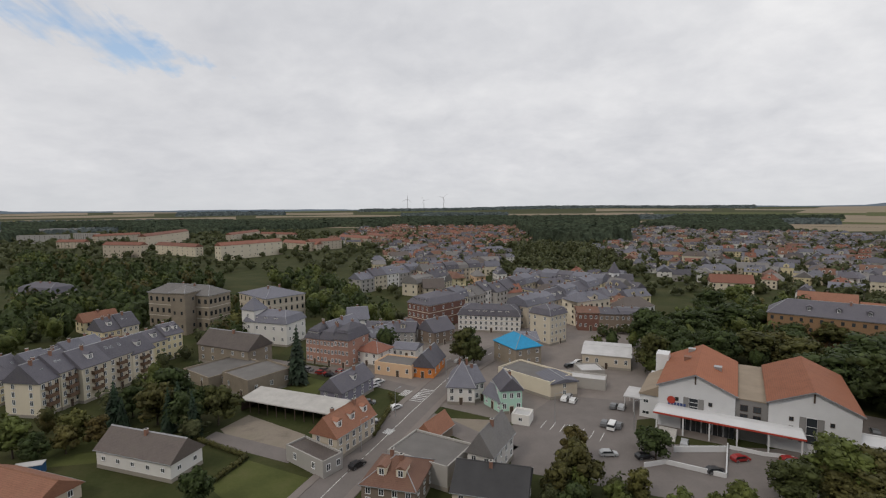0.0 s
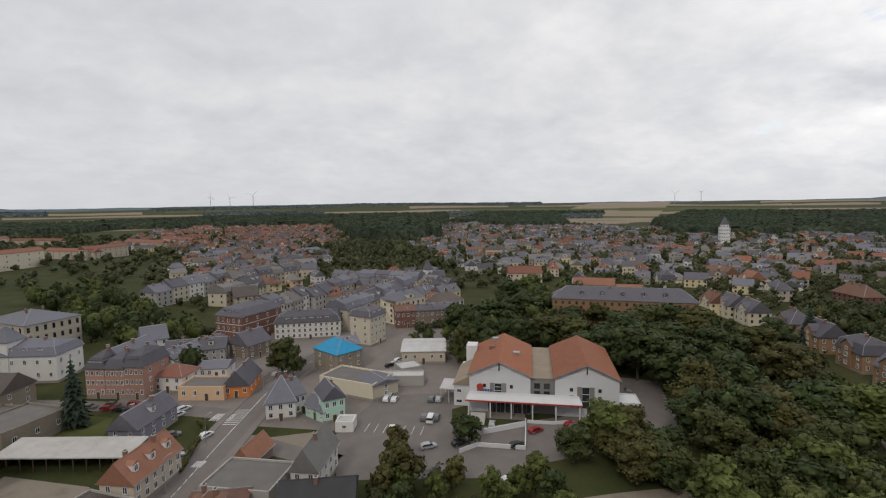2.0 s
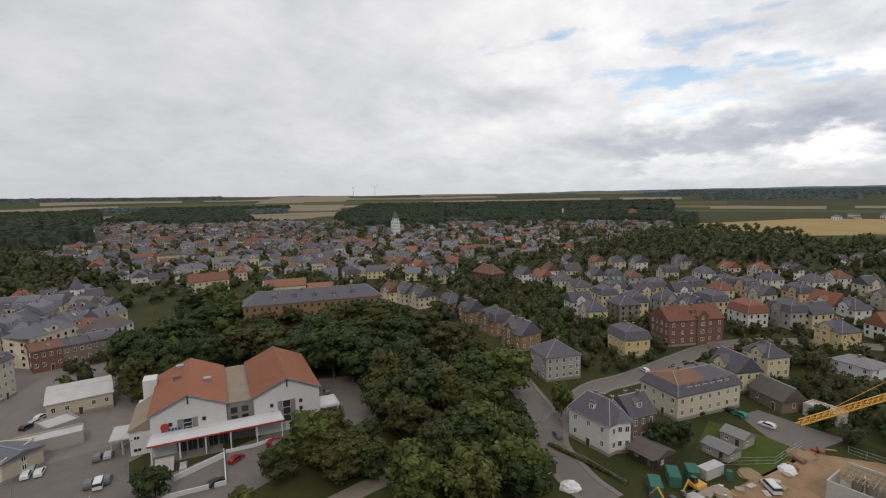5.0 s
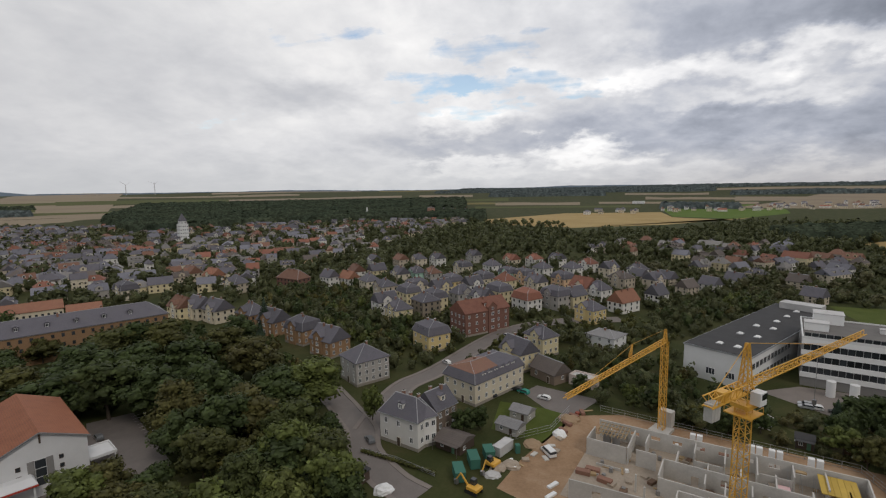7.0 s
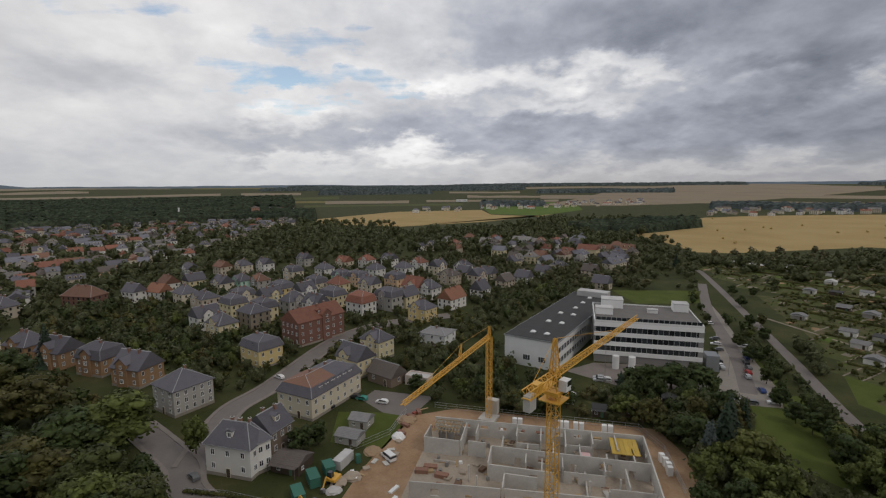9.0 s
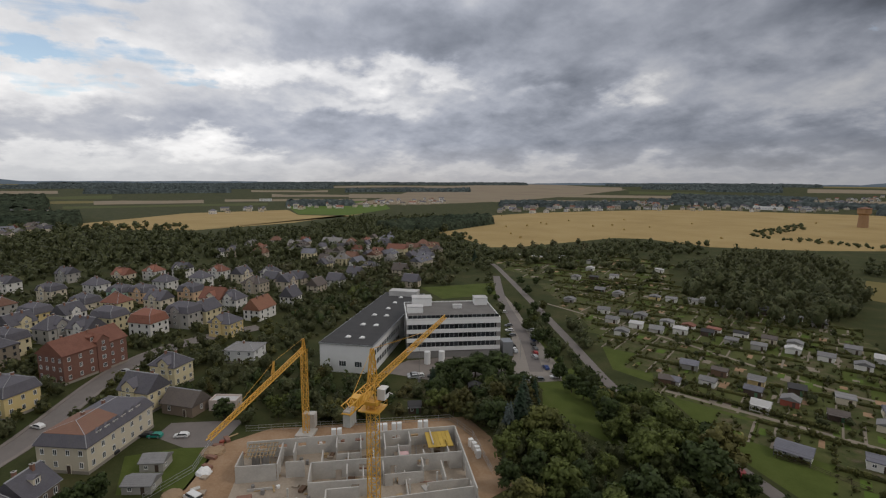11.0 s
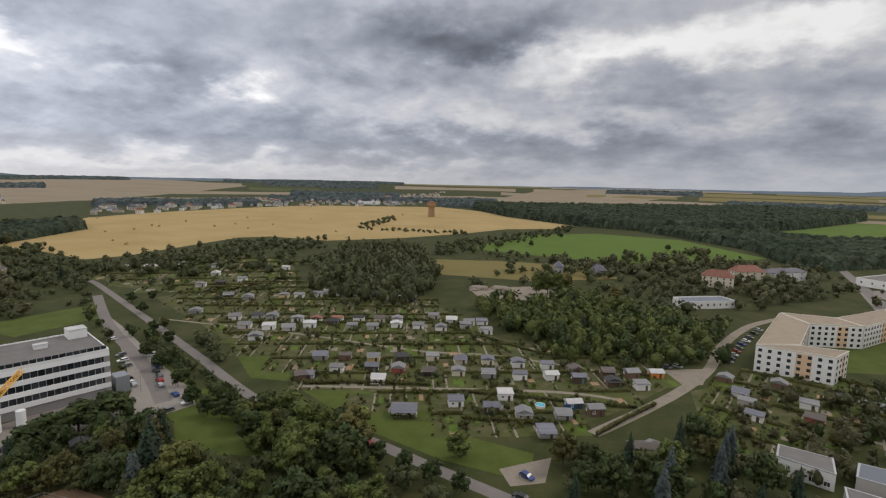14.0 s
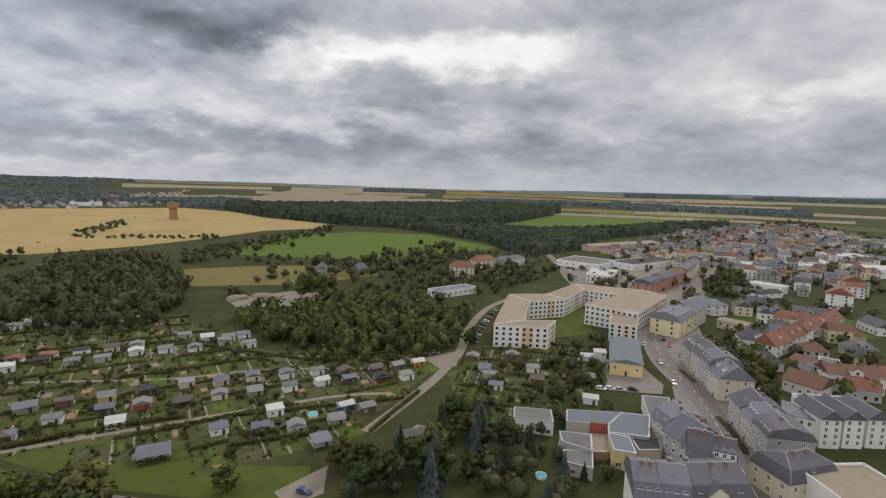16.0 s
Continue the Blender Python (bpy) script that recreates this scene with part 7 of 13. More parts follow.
def plots(pts, rot, w, d, seed):
    """Allotments: rows of small plots, each with its own lawn, beds or bare soil, and paths between them."""
    rng = random.Random(seed)
    c, s = math.cos(radians(rot)), math.sin(radians(rot))
    loc = [(x * c + y * s, -x * s + y * c) for x, y in pts]
    u0, u1, v0, v1 = min(p[0] for p in loc), max(p[0] for p in loc), min(p[1] for p in loc), max(p[1] for p in loc)
    back = lambda u, v: (u * c - v * s, u * s + v * c)
    shrubs, hedges, faces, mats = [], [], [], ["site_soil", "garden_soil", "gravel", "green_field"]
    v = v0
    row = 0
    while v < v1:
        u = u0 + rng.uniform(-w, 0)
        while u < u1:
            ww = w * rng.uniform(0.8, 1.25)
            if inside(loc, u + ww / 2, v + d / 2):
                def bit(a, b, e, g, mat, z, lb):
                    q = [back(u + ww * a, v + d * e), back(u + ww * b, v + d * e), back(u + ww * b, v + d * g), back(u + ww * a, v + d * g)]
                    if z < 0.05:
                        patch("garden_plot", q, mat, z, lb)
                    else:
                        faces.append((q, mats.index(mat), z))
                kind = rng.choice(("rough_grass", "lawn", "garden_soil", "garden_soil", "rough_grass"))
                bit(0.05, 0.95, 0.04, 0.93, kind, 0.035, "fenced allotment plot with grass and beds")
                for k in range(rng.choice((1, 2, 3))):
                    a, e = rng.uniform(0.08, 0.6), rng.uniform(0.06, 0.6)
                    bit(a, a + rng.uniform(0.15, 0.32), e, e + rng.uniform(0.12, 0.32), rng.choice(("site_soil", "garden_soil", "gravel", "green_field")), 0.055 + 0.01 * k, "dug garden bed in an allotment")
                if rng.random() < 0.8:
                    a = rng.choice((0.02, 0.45, 0.9))
                    bit(a, a + 0.07, 0.0, 0.95, "gravel", 0.09, "narrow gravel path between the beds")
                for k in range(22):
                    x, y = back(u + ww * (rng.choice((0.03, 0.97)) if k < 12 else rng.random()), v + d * rng.random())
                    shrubs.append((x, y, rng.uniform(0.6, 1.7) if k < 19 else rng.uniform(2.2, 3.8)))
                # a clipped hedge or a fence with creepers along the head of the plot
                if rng.random() < 0.8:
                    p = 0.0
                    while p < ww:
                        q = min(p + rng.uniform(1.2, 2.2), ww)
                        hedges.append((u + p, u + q, v + d * 0.955, rng.uniform(0.35, 0.6), rng.uniform(0.9, 1.6)))
                        p = q
            u += ww
        v += d + (2.2 if row % 2 else 0.4)
        row += 1
    bm = bmesh.new()
    for q, k, z in faces:
        bm.faces.new([bm.verts.new((*xy, z)) for xy in q]).material_index = k
    tagged(new("garden_beds", mesh("garden_beds", bm, mats)), "dug beds and narrow paths in the allotments", "beds", kind="stuff")
    bm = bmesh.new()
    for a, b, m, w, h in hedges:
        if is_free(*back((a + b) / 2, m), 0.3):
            loft(bm, [[(*back(p, q), z) for p, q in ((a, m - w), (b, m - w), (b, m + w), (a, m + w))] for w, z in ((w, 0.0), (w * 1.1, h * 0.6), (w * 0.6, h))])
    tagged(new("garden_hedges", mesh("garden_hedges", bm, "hedge")), "clipped hedges along the allotment paths", "hedges", kind="stuff")
    joined("garden_shrubs", [q for q in shrubs if is_free(q[0], q[1], 0.4)], rng, "hedges, shrubs and small fruit trees in the allotments", "hedge", 1.0)


far_land(5)
skyline_hills(8)


def site_clutter(x, y, rot, n, seed):
    """Loose boards, pallets, buckets and rubble strewn over the slab and round it."""
    rng = random.Random(seed)
    c, s = math.cos(radians(rot)), math.sin(radians(rot))
    kinds = (("plank", 3.2, 0.5, 0.25, "pallet", "loose timber planks lying on the slab"), ("pallet", 1.3, 1.1, 0.5, "pallet", "wooden pallet with building material"),
             ("spoil_mound", 1.8, 1.4, 0.5, "rubble", "small pile of grey rubble"), ("panel", 2.4, 1.2, 0.4, "concrete", "stack of grey concrete panels"),
             ("rebar_bundle", 4.5, 0.4, 0.2, "chimney_brick", "bundle of rusty reinforcing bars"), ("barrel", 0.7, 0.7, 1.0, "dark_concrete", "small dark steel barrel on the slab"),
             ("lumber_bundle", 2.2, 1.3, 0.8, "brown_board", "stack of dark formwork boards"), ("bag", 1.0, 1.0, 0.9, "white_paint", "white bag of building material"))
    for i in range(n):
        u, v = rng.uniform(0, 56), rng.choice((rng.uniform(1.5, 10), rng.uniform(14, 29), rng.uniform(14, 29), rng.uniform(-6, -2.5)))
        nm, L, D, h, mat, lb = rng.choice(kinds)
        k = rng.uniform(0.7, 1.2)
        block(nm, x + u * c + v * s, y + u * s - v * c, rot + rng.choice((0, 90)) + rng.uniform(-25, 25), L * k, D * k, h * k, mat, lb, nm.replace("_", " "), z=0.12 if v > 0 else 0.03, group="site material")


site_clutter(136.3, -16.0, -109.9, 115, 9)


def fence(pts, h=2.0, step=3.5, mat="zinc", label="grey mesh fence on thin posts"):
    """A light fence: posts and two rails."""
    ob = thing("fence", pts[0][0], pts[0][1], 0, 0, label, "fence", "fences")
    x0, y0 = pts[0]
    for a, b in zip(pts, pts[1:]):
        a, b = Vector((a[0] - x0, a[1] - y0)), Vector((b[0] - x0, b[1] - y0))
        n = max(1, int((b - a).length / step))
        for i in range(n):
            q = a + (b - a) * i / n
            bm = bmesh.new()
            rod(bm, (q.x, q.y, 0), (q.x, q.y, h), 0.06)
            part("post", bm, mat, ob)
        for z in (0.25, h * 0.55, h - 0.1):
            bm = bmesh.new()
            rod(bm, (a.x, a.y, z), (b.x, b.y, z), 0.05)
            part("rail", bm, mat, ob)


def pool(x, y, r):
    ob = thing("pool", x, y, 0, 0.03, "round blue paddling pool on a lawn", "pool")
    ring = lambda q, z: [(q * math.cos(6.2832 * i / 20), q * math.sin(6.2832 * i / 20), z) for i in range(20)]
    bm = bmesh.new()
    loft(bm, [ring(r, 0), ring(r, 0.9), ring(r - 0.1, 0.9), ring(r - 0.1, 0.7)], cap=False)
    part("rim", bm, "white_paint", ob)
    bm = bmesh.new()
    bm.faces.new([bm.verts.new(q) for q in ring(r - 0.1, 0.75)])
    part("water", bm, "pool_blue", ob)


def stripes(x, y, rot, n, gap, w, length, label):
    """Painted bars across a road."""
    bm = bmesh.new()
    for i in range(n):
        u = i * gap
        bm.faces.new([bm.verts.new(q) for q in ((u, 0, 0), (u + w, 0, 0), (u + w, length, 0), (u, length, 0))])
    ob = new("road_marking", mesh("road_marking", bm, "white_line"))
    ob.matrix_world = pose(x, y, 0.075, 0, 0, rot)
    tagged(ob, label, "marking", kind="stuff")

# ---- fields, meadows, far land ----
patch("wheat_field", [(696.6, -350.9), (906.4, -647.6), (942.3, -788.2), (919.5, -1055.5), (846.7, -1356.9), (584.8, -1535.6), (331.8, -1322.8), (141.5, -1079.0), (61.9, -988.5), (80.3, -899.3), (168.9, -841.7), (208.3, -747.3), (271.1, -635.7), (347.5, -558.4), (469.6, -564.6), (452.2, -360.3), (465.4, -327.3), (557.6, -346.2)], mat="wheat", label='wide field of ripe golden stubble with bales', dz=0.15, cut=150.0)
patch("wheat_field", [(1026.0, 136.2), (1273.7, -51.3), (1310.1, -284.1), (1108.7, -263.0), (1020.7, -351.5), (1104.2, -411.1), (907.9, -206.9), (833.2, -43.0), (903.8, 83.7)], mat="wheat", label='field of ripe golden grain behind trees', dz=0.15, cut=150.0)
patch("wheat_field", [(703.6, -344.9), (917.1, -661.3), (902.7, -918.8), (756.5, -969.6), (437.7, -565.2), (492.7, -504.9), (473.7, -406.0), (485.8, -352.5), (598.5, -374.5)], mat="wheat", label='wide field of ripe golden stubble', dz=0.12, cut=150.0)
patch("meadow", [(1640.1, -346.8), (1755.8, -732.4), (1242.4, -542.3), (1052.9, -362.4), (1127.8, -267.5)], mat="green_field", label='green meadow beside the grain field', dz=0.18, cut=150.0)
patch("green_field", [(160.5, -570.5), (122.9, -764.2), (20.5, -841.5), (-100.9, -805.7), (-171.5, -642.5), (-103.3, -579.2), (-34.7, -540.4), (49.2, -541.6)], mat="green_field", label='bright green crop field with wheel tracks', dz=0.15, cut=120.0)
patch("green_field", [(-224.4, -976.8), (-313.8, -860.7), (-466.3, -948.6), (-715.9, -1101.8), (-1092.7, -1341.2), (-1298.2, -1623.6), (-1207.8, -1789.6), (-791.3, -1614.6), (-595.0, -1483.3), (-357.8, -1137.4)], mat="green_field", label='bright green crop field on a slope', dz=0.15, cut=150.0)
patch("dry_meadow", [(169.4, -474.0), (102.4, -492.0), (5.8, -498.6), (-9.7, -441.4), (59.4, -401.1), (137.0, -397.2)], mat="dry_meadow", label='dry yellowish meadow between trees', dz=0.1)
patch("pale_field", [(481.1, -2071.3), (322.1, -3467.8), (-489.3, -4838.2), (-583.8, -3592.6), (-37.4, -2128.4), (251.8, -1682.4)], mat="pale_field", label='pale harvested field', dz=0.3, cut=200.0)
patch("pale_field", [(1528.6, -522.6), (3005.2, -1580.6), (3544.1, -3047.2), (2008.0, -2393.5), (1523.8, -1196.1), (1424.1, -748.4)], mat="pale_field", label='pale harvested field beyond the village', dz=0.3, cut=200.0)
patch("pale_field", [(1378.4, 2038.3), (5155.2, 6152.6), (3777.8, 3674.1), (1109.9, 1156.2), (847.0, 1086.6), (895.1, 1277.9)], mat="pale_field", label='pale ploughed field on the slope', dz=0.3, cut=200.0)
patch("pale_field", [(1144.4, 1683.7), (1822.9, 2437.9), (4890.1, 5518.8), (972.6, 1094.9), (882.5, 1110.7)], mat="pale_field", label='pale ploughed field on the slope', dz=0.25, cut=200.0)
patch("pale_field", [(493.9, -1960.6), (450.3, -3348.4), (-120.0, -3385.2), (-89.4, -2470.0), (226.9, -1943.3)], mat="pale_field", label='pale harvested field with a row of trees', dz=0.3, cut=200.0)

# ---- town ground, lots, roads ----
patch("town_ground", [(-47.2, 174.9), (-22.9, 220.9), (-21.2, 268.1), (43.9, 337.4), (76.1, 296.0), (91.3, 217.4), (58.2, 134.1), (25.2, 127.6), (-2.0, 143.2), (-16.9, 157.4)], mat="paving", label='grey and brown paved town ground', dz=0.02)
patch("parking_lot", [(16.3, 128.4), (34.5, 151.4), (57.9, 145.5), (48.7, 123.9), (51.8, 119.2), (91.7, 114.2), (74.7, 95.4), (44.1, 95.8), (14.1, 107.1)], mat="asphalt", label='grey-brown asphalt car park with painted bays', dz=0.035)
patch("parking_lot", [(117.2, 135.1), (126.3, 126.9), (103.0, 93.4), (93.1, 91.7), (95.5, 110.5)], mat="asphalt", label='grey asphalt lot beside the hall', dz=0.035)
patch("yard", [(-61.5, 129.1), (-57.4, 138.2), (-37.5, 125.4), (-34.3, 116.2), (-50.3, 116.5)], mat="gravel", label='bare gravel yard in front of the carport', dz=0.03)
patch("yard", [(-63.6, 122.7), (-62.0, 127.7), (-37.3, 116.4), (-37.4, 110.8)], mat="asphalt", label='dark asphalt strip before the gravel yard', dz=0.036)
patch("lawn", [(-51.4, 101.2), (-47.3, 112.4), (-29.6, 103.6), (-31.5, 95.3), (-45.2, 95.5)], mat="rough_grass", label='mown green lawn beside the street', dz=0.03)
patch("lawn", [(-65.3, 158.5), (-60.6, 178.4), (-42.0, 165.9), (-41.6, 153.0), (-58.7, 150.6)], mat="rough_grass", label='green lawn round the tall conifer', dz=0.03)
patch("lawn", [(-106.4, 117.4), (-95.2, 131.5), (-78.6, 124.5), (-82.8, 111.6), (-95.5, 109.3)], mat="rough_grass", label='rough green lawn under fruit trees', dz=0.03)
patch("yard", [(-1.2, 135.2), (16.9, 133.0), (14.8, 122.9), (-0.4, 124.1)], mat="gravel", label='gravel yard between the houses', dz=0.03)
patch("garden", [(154.1, 13.2), (149.2, -11.6), (129.3, -0.5), (135.2, 14.2)], mat="lawn", label='green back garden with a shed', dz=0.03)
patch("parking_lot", [(162.3, 6.3), (169.3, 1.6), (160.6, -18.4), (146.9, -9.6), (151.3, -1.0)], mat="asphalt", label='asphalt forecourt with parked cars', dz=0.035)
patch("building_ground", [(147.7, -9.7), (150.7, -24.6), (128.2, -81.3), (113.8, -80.9), (91.4, -72.2), (84.3, -28.1), (107.1, 10.0), (119.6, 5.3)], mat="site_soil", label='churned brown soil of the building site', dz=0.03)
patch("forecourt", [(176.5, -71.7), (183.0, -86.5), (171.6, -127.5), (149.1, -113.6), (153.7, -90.1)], mat="paving", label='paved delivery yard beside the workshop', dz=0.035)
patch("parking_lot", [(263.3, -196.8), (237.7, -185.0), (187.0, -157.9), (150.9, -140.3), (134.9, -129.0), (139.9, -116.2), (153.8, -116.0), (165.3, -129.2), (197.0, -151.9)], mat="light_paving", label='paved car park with a tree island', dz=0.035)
patch("lawn", [(145.4, -124.1), (142.3, -142.7), (112.8, -127.2), (89.8, -110.7), (115.1, -102.5), (130.5, -115.2)], mat="lawn", label='mown green lawn beside the car park', dz=0.03)
patch("lawn", [(222.4, -172.6), (189.8, -160.4), (137.0, -137.1), (136.5, -130.6), (178.3, -145.5)], mat="lawn", label='green verge along the lane', dz=0.028)
patch("lawn", [(107.5, -152.4), (69.0, -165.8), (44.1, -142.3), (18.3, -138.9), (17.9, -124.3), (42.6, -126.2), (71.2, -134.1)], mat="lawn", label='long green meadow strip beside the road', dz=0.03)
patch("lawn", [(169.6, -184.3), (144.2, -189.5), (116.0, -157.8), (133.9, -155.4)], mat="lawn", label='green plot among the allotments', dz=0.03)
patch("allotments", [(280.9, -241.2), (244.9, -326.7), (132.9, -323.5), (50.2, -241.8), (-3.8, -248.7), (-32.2, -218.0), (-5.4, -176.8), (16.2, -149.9), (60.0, -143.6), (111.5, -154.8), (172.4, -187.5)], mat="garden_soil", label='allotment gardens with beds, lawns and paths', dz=0.025)
patch("allotments", [(404.5, -294.0), (373.4, -414.6), (283.2, -394.8), (221.0, -313.3), (284.0, -255.7), (337.8, -254.8)], mat="garden_soil", label='allotment gardens with beds and lawns', dz=0.025)
patch("allotments", [(-32.7, -205.7), (-70.4, -243.4), (-108.4, -240.0), (-99.4, -193.7), (-56.8, -162.5), (-31.9, -163.0)], mat="garden_soil", label='allotment gardens with beds and lawns', dz=0.025)
patch("allotments", [(153.5, -66.7), (153.9, -114.8), (118.0, -107.4), (95.4, -72.9), (116.7, -81.2)], mat="garden_soil", label='overgrown garden behind the site', dz=0.025)
patch("lawn", [(-102.2, -297.7), (-153.2, -334.2), (-126.5, -259.6), (-93.0, -251.3)], mat="lawn", label='lawn in the courtyard of the blocks', dz=0.03)
patch("lawn", [(310.1, -157.4), (299.1, -213.8), (266.2, -195.0), (272.2, -154.3)], mat="lawn", label='lawn with curved beds behind the office', dz=0.03)
patch("gravel_yard", [(-23.5, -226.0), (-44.4, -235.8), (-38.5, -214.7), (-25.3, -208.4)], mat="gravel", label='gravel parking place beside the lane', dz=0.03)
patch("gravel_yard", [(26.4, -127.6), (13.2, -138.7), (13.4, -125.5), (21.9, -120.7)], mat="gravel", label='gravel drive', dz=0.045)
patch("gravel_yard", [(98.1, -352.4), (56.6, -378.6), (22.6, -367.8), (35.6, -333.6), (84.7, -328.2)], mat="gravel", label='gravel works yard among trees', dz=0.03)
patch("town_ground", [(-187.9, -464.4), (-425.5, -651.8), (-391.2, -501.4), (-213.7, -292.0), (-164.8, -210.7), (-139.0, -137.5), (-144.1, -111.6), (-120.2, -91.7), (-77.4, -96.7), (-141.9, -212.5), (-143.6, -295.6)], mat="paving", label='paved and built-up town ground', dz=0.02)
patch("lawn", [(-237.7, -290.7), (-311.9, -318.9), (-320.8, -259.3), (-295.1, -237.8), (-238.2, -241.6)], mat="lawn", label='green gardens behind the street', dz=0.03)

patch("yard", [(-105.4, -209.4), (-96.4, -181.9), (-116.9, -176.8), (-122.9, -185.3), (-126.0, -208.0), (-118.0, -214.6)], mat="paving", label='paved yard beside the yellow sports hall', dz=0.033)

# roads
road([(-29.3, 88.1), (-24.0, 103.5), (-18.6, 117.4), (-12.7, 133.6), (-5.6, 152.3), (1.9, 170.7), (15.9, 193.9), (46.6, 234.3), (83.8, 287.2)], width=9.0, kerb=2.0, dashes=True)
road([(-5.6, 151.3), (-17.1, 160.0), (-34.0, 169.8), (-52.7, 180.1), (-70.6, 188.8)], width=7.0, label='grey asphalt side street', dz=0.05)
road([(14.6, 115.5), (27.2, 111.2), (38.4, 105.4), (49.8, 98.2), (59.0, 92.2)], width=7.5, label='grey asphalt street below the car park', dz=0.05)
road([(15.3, 115.4), (6.8, 123.0), (-5.2, 135.3), (-11.7, 137.3)], width=6.5, label='grey asphalt street joining the main road', dz=0.05)
road([(58.8, 78.3), (71.5, 76.0), (82.6, 72.4), (88.2, 63.9), (90.2, 53.7)], width=5.5, mat="gravel", label='pale gravel lane at the edge of the wood', name='lane', dz=0.05)
road([(153.5, 73.2), (139.9, 60.9), (128.5, 51.2), (116.8, 46.0), (105.7, 35.4), (100.6, 27.1)], width=7.0, kerb=1.4, label='grey asphalt street past the villas')
road([(128.0, 49.1), (158.9, 48.2), (178.9, 38.5), (230.1, 18.3), (253.6, -5.9), (263.5, -40.2)], width=7.0, kerb=1.4, label='grey asphalt street between the villas', dz=0.045)
road([(372.0, -263.0), (352.0, -255.5), (282.0, -221.5), (218.0, -190.0), (170.0, -166.0), (122.1, -141.5), (99.0, -135.0), (81.2, -132.0), (67.0, -128.6), (50.2, -123.5), (36.6, -119.5), (19.3, -114.6)], width=4.4, label='narrow tree-lined asphalt lane', dz=0.045)
road([(2.2, -157.5), (-15.7, -183.5), (-30.9, -208.1), (-44.4, -235.8), (-56.6, -274.1), (-80.3, -321.6), (-110.9, -355.7)], width=4.6, mat="gravel", label='pale gravel lane past the allotments', name='lane')
road([(109.8, -155.8), (70.3, -169.1), (16.0, -186.1), (-7.6, -187.4)], width=2.2, mat="gravel", label='narrow path along the allotments', name='path')
road([(236.6, -205.1), (153.2, -210.6), (84.0, -209.7), (45.1, -217.2), (-6.0, -213.8)], width=1.8, mat="gravel", label='narrow path through the allotments', name='path')
road([(-236.4, -653.5), (-197.6, -480.7), (-180.1, -408.8)], width=8.0, label='asphalt street beside the shops')
road([(-102.1, -108.7), (-114.9, -136.4), (-131.1, -174.4), (-143.9, -220.4), (-172.3, -268.2), (-238.4, -340.0), (-384.0, -501.3), (-673.2, -781.7)], width=9.0, kerb=2.2, dashes=True, label='asphalt main street with a planted median')
road([(319.4, -231.0), (252.4, -187.2), (184.4, -150.4), (146.6, -126.3)], width=5.5, label='asphalt access road beside the office', dz=0.05)

# ---- near houses by the main street ----
house(-69.3, 110.3, -18.3, 22.0, 8.8, 4.3, 4.0, wall='white_render', roof='slate_brown', nx=5, ny=2, floors=1, chim=1, wh=1.0, door=False, label='low white workshop house with a dark tiled gable roof')
house(-25.9, 119.7, -27.8, 7.6, 15.0, 5.6, 4.5, wall='beige_render', roof='tile_orange', turn=True, nx=2, ny=6, floors=2, dorm=3, chim=2, trim='trim_stone', label='beige two-storey corner house with orange tiled roof and dormers')
house(-31.2, 110.3, -37.7, 13.5, 5.6, 3.4, 0.2, wall='grey_render', roof='slate_brown', kind='flat', nx=2, ny=2, floors=1, chim=0, door=False, label='low grey garage with a dark flat roof')
house(-31.2, 151.2, -26.1, 8.1, 16.3, 4.6, 4.2, wall='grey_blue_board', roof='slate', turn=True, nx=2, ny=4, floors=2, chim=2, dorm=1, label='slate-clad grey house with a steep dark roof')
house(-10.5, 97.6, -14.7, 11.1, 12.0, 5.0, 3.6, wall='brown_plaster', roof='tile_brown', kind='hip', nx=4, ny=3, chim=2, dorm=2, label='old house with a weathered red tiled roof')
house(-4.1, 107.4, -30.0, 15.4, 11.8, 5.0, 0.2, wall='grey_render', roof='flat_roof', kind='flat', nx=0, ny=0, floors=1, chim=0, door=False, label='low grey commercial building with a flat roof')
house(9.7, 108.3, -27.9, 5.9, 12.8, 6.0, 5.0, wall='white_render', roof='tile_grey', turn=True, nx=2, ny=4, floors=2, chim=1, label='white house with a steep grey tiled gable roof')
house(-3.4, 122.4, -31.3, 5.2, 9.2, 2.6, 3.4, wall='brown_plaster', roof='tile_orange', turn=True, nx=1, ny=0, floors=1, chim=0, attic=False, door=False, label='small ruin with a broken orange tiled roof')
house(8.7, 94.3, -14.6, 14.0, 12.0, 5.0, 3.6, wall='beige_render', roof='tar_roof', kind='gable', nx=4, ny=2, chim=1, label='low building with a dark tarred gable roof')
house(-87.4, 97.1, -18.9, 20.4, 9.0, 3.0, 3.0, wall='beige_render', roof='tile_orange', nx=3, ny=2, floors=1, chim=0, label='low house with an orange tiled roof')

# apartment rows
terrace([(-115.7, 136.6), (-113.9, 149.0)], n=2, D=12, eave=11, rise=5, walls=['cream_render'], roofs=['slate'], floors=4, nx=3, kinds=('gable',), seed=2, dorm=0, balc=1)
terrace([(-111.8, 147.6), (-105.0, 173.8)], n=3, D=12, eave=11, balc=1, rise=5, walls=['cream_render'], roofs=['slate'], floors=4, nx=3, kinds=('gable',), seed=3, dorm=1)
terrace([(-136.1, 145.9), (-136.2, 157.5)], n=2, D=12, eave=8, rise=5, walls=['pale_yellow'], roofs=['slate'], floors=3, nx=3, kinds=('gable',), seed=4, dorm=0)
terrace([(-132.7, 154.9), (-125.6, 179.3)], n=4, D=12, eave=9, rise=4, walls=['cream_render', 'beige_render'], roofs=['slate_blue'], floors=3, nx=3, kinds=('gable',), seed=5, dorm=0)
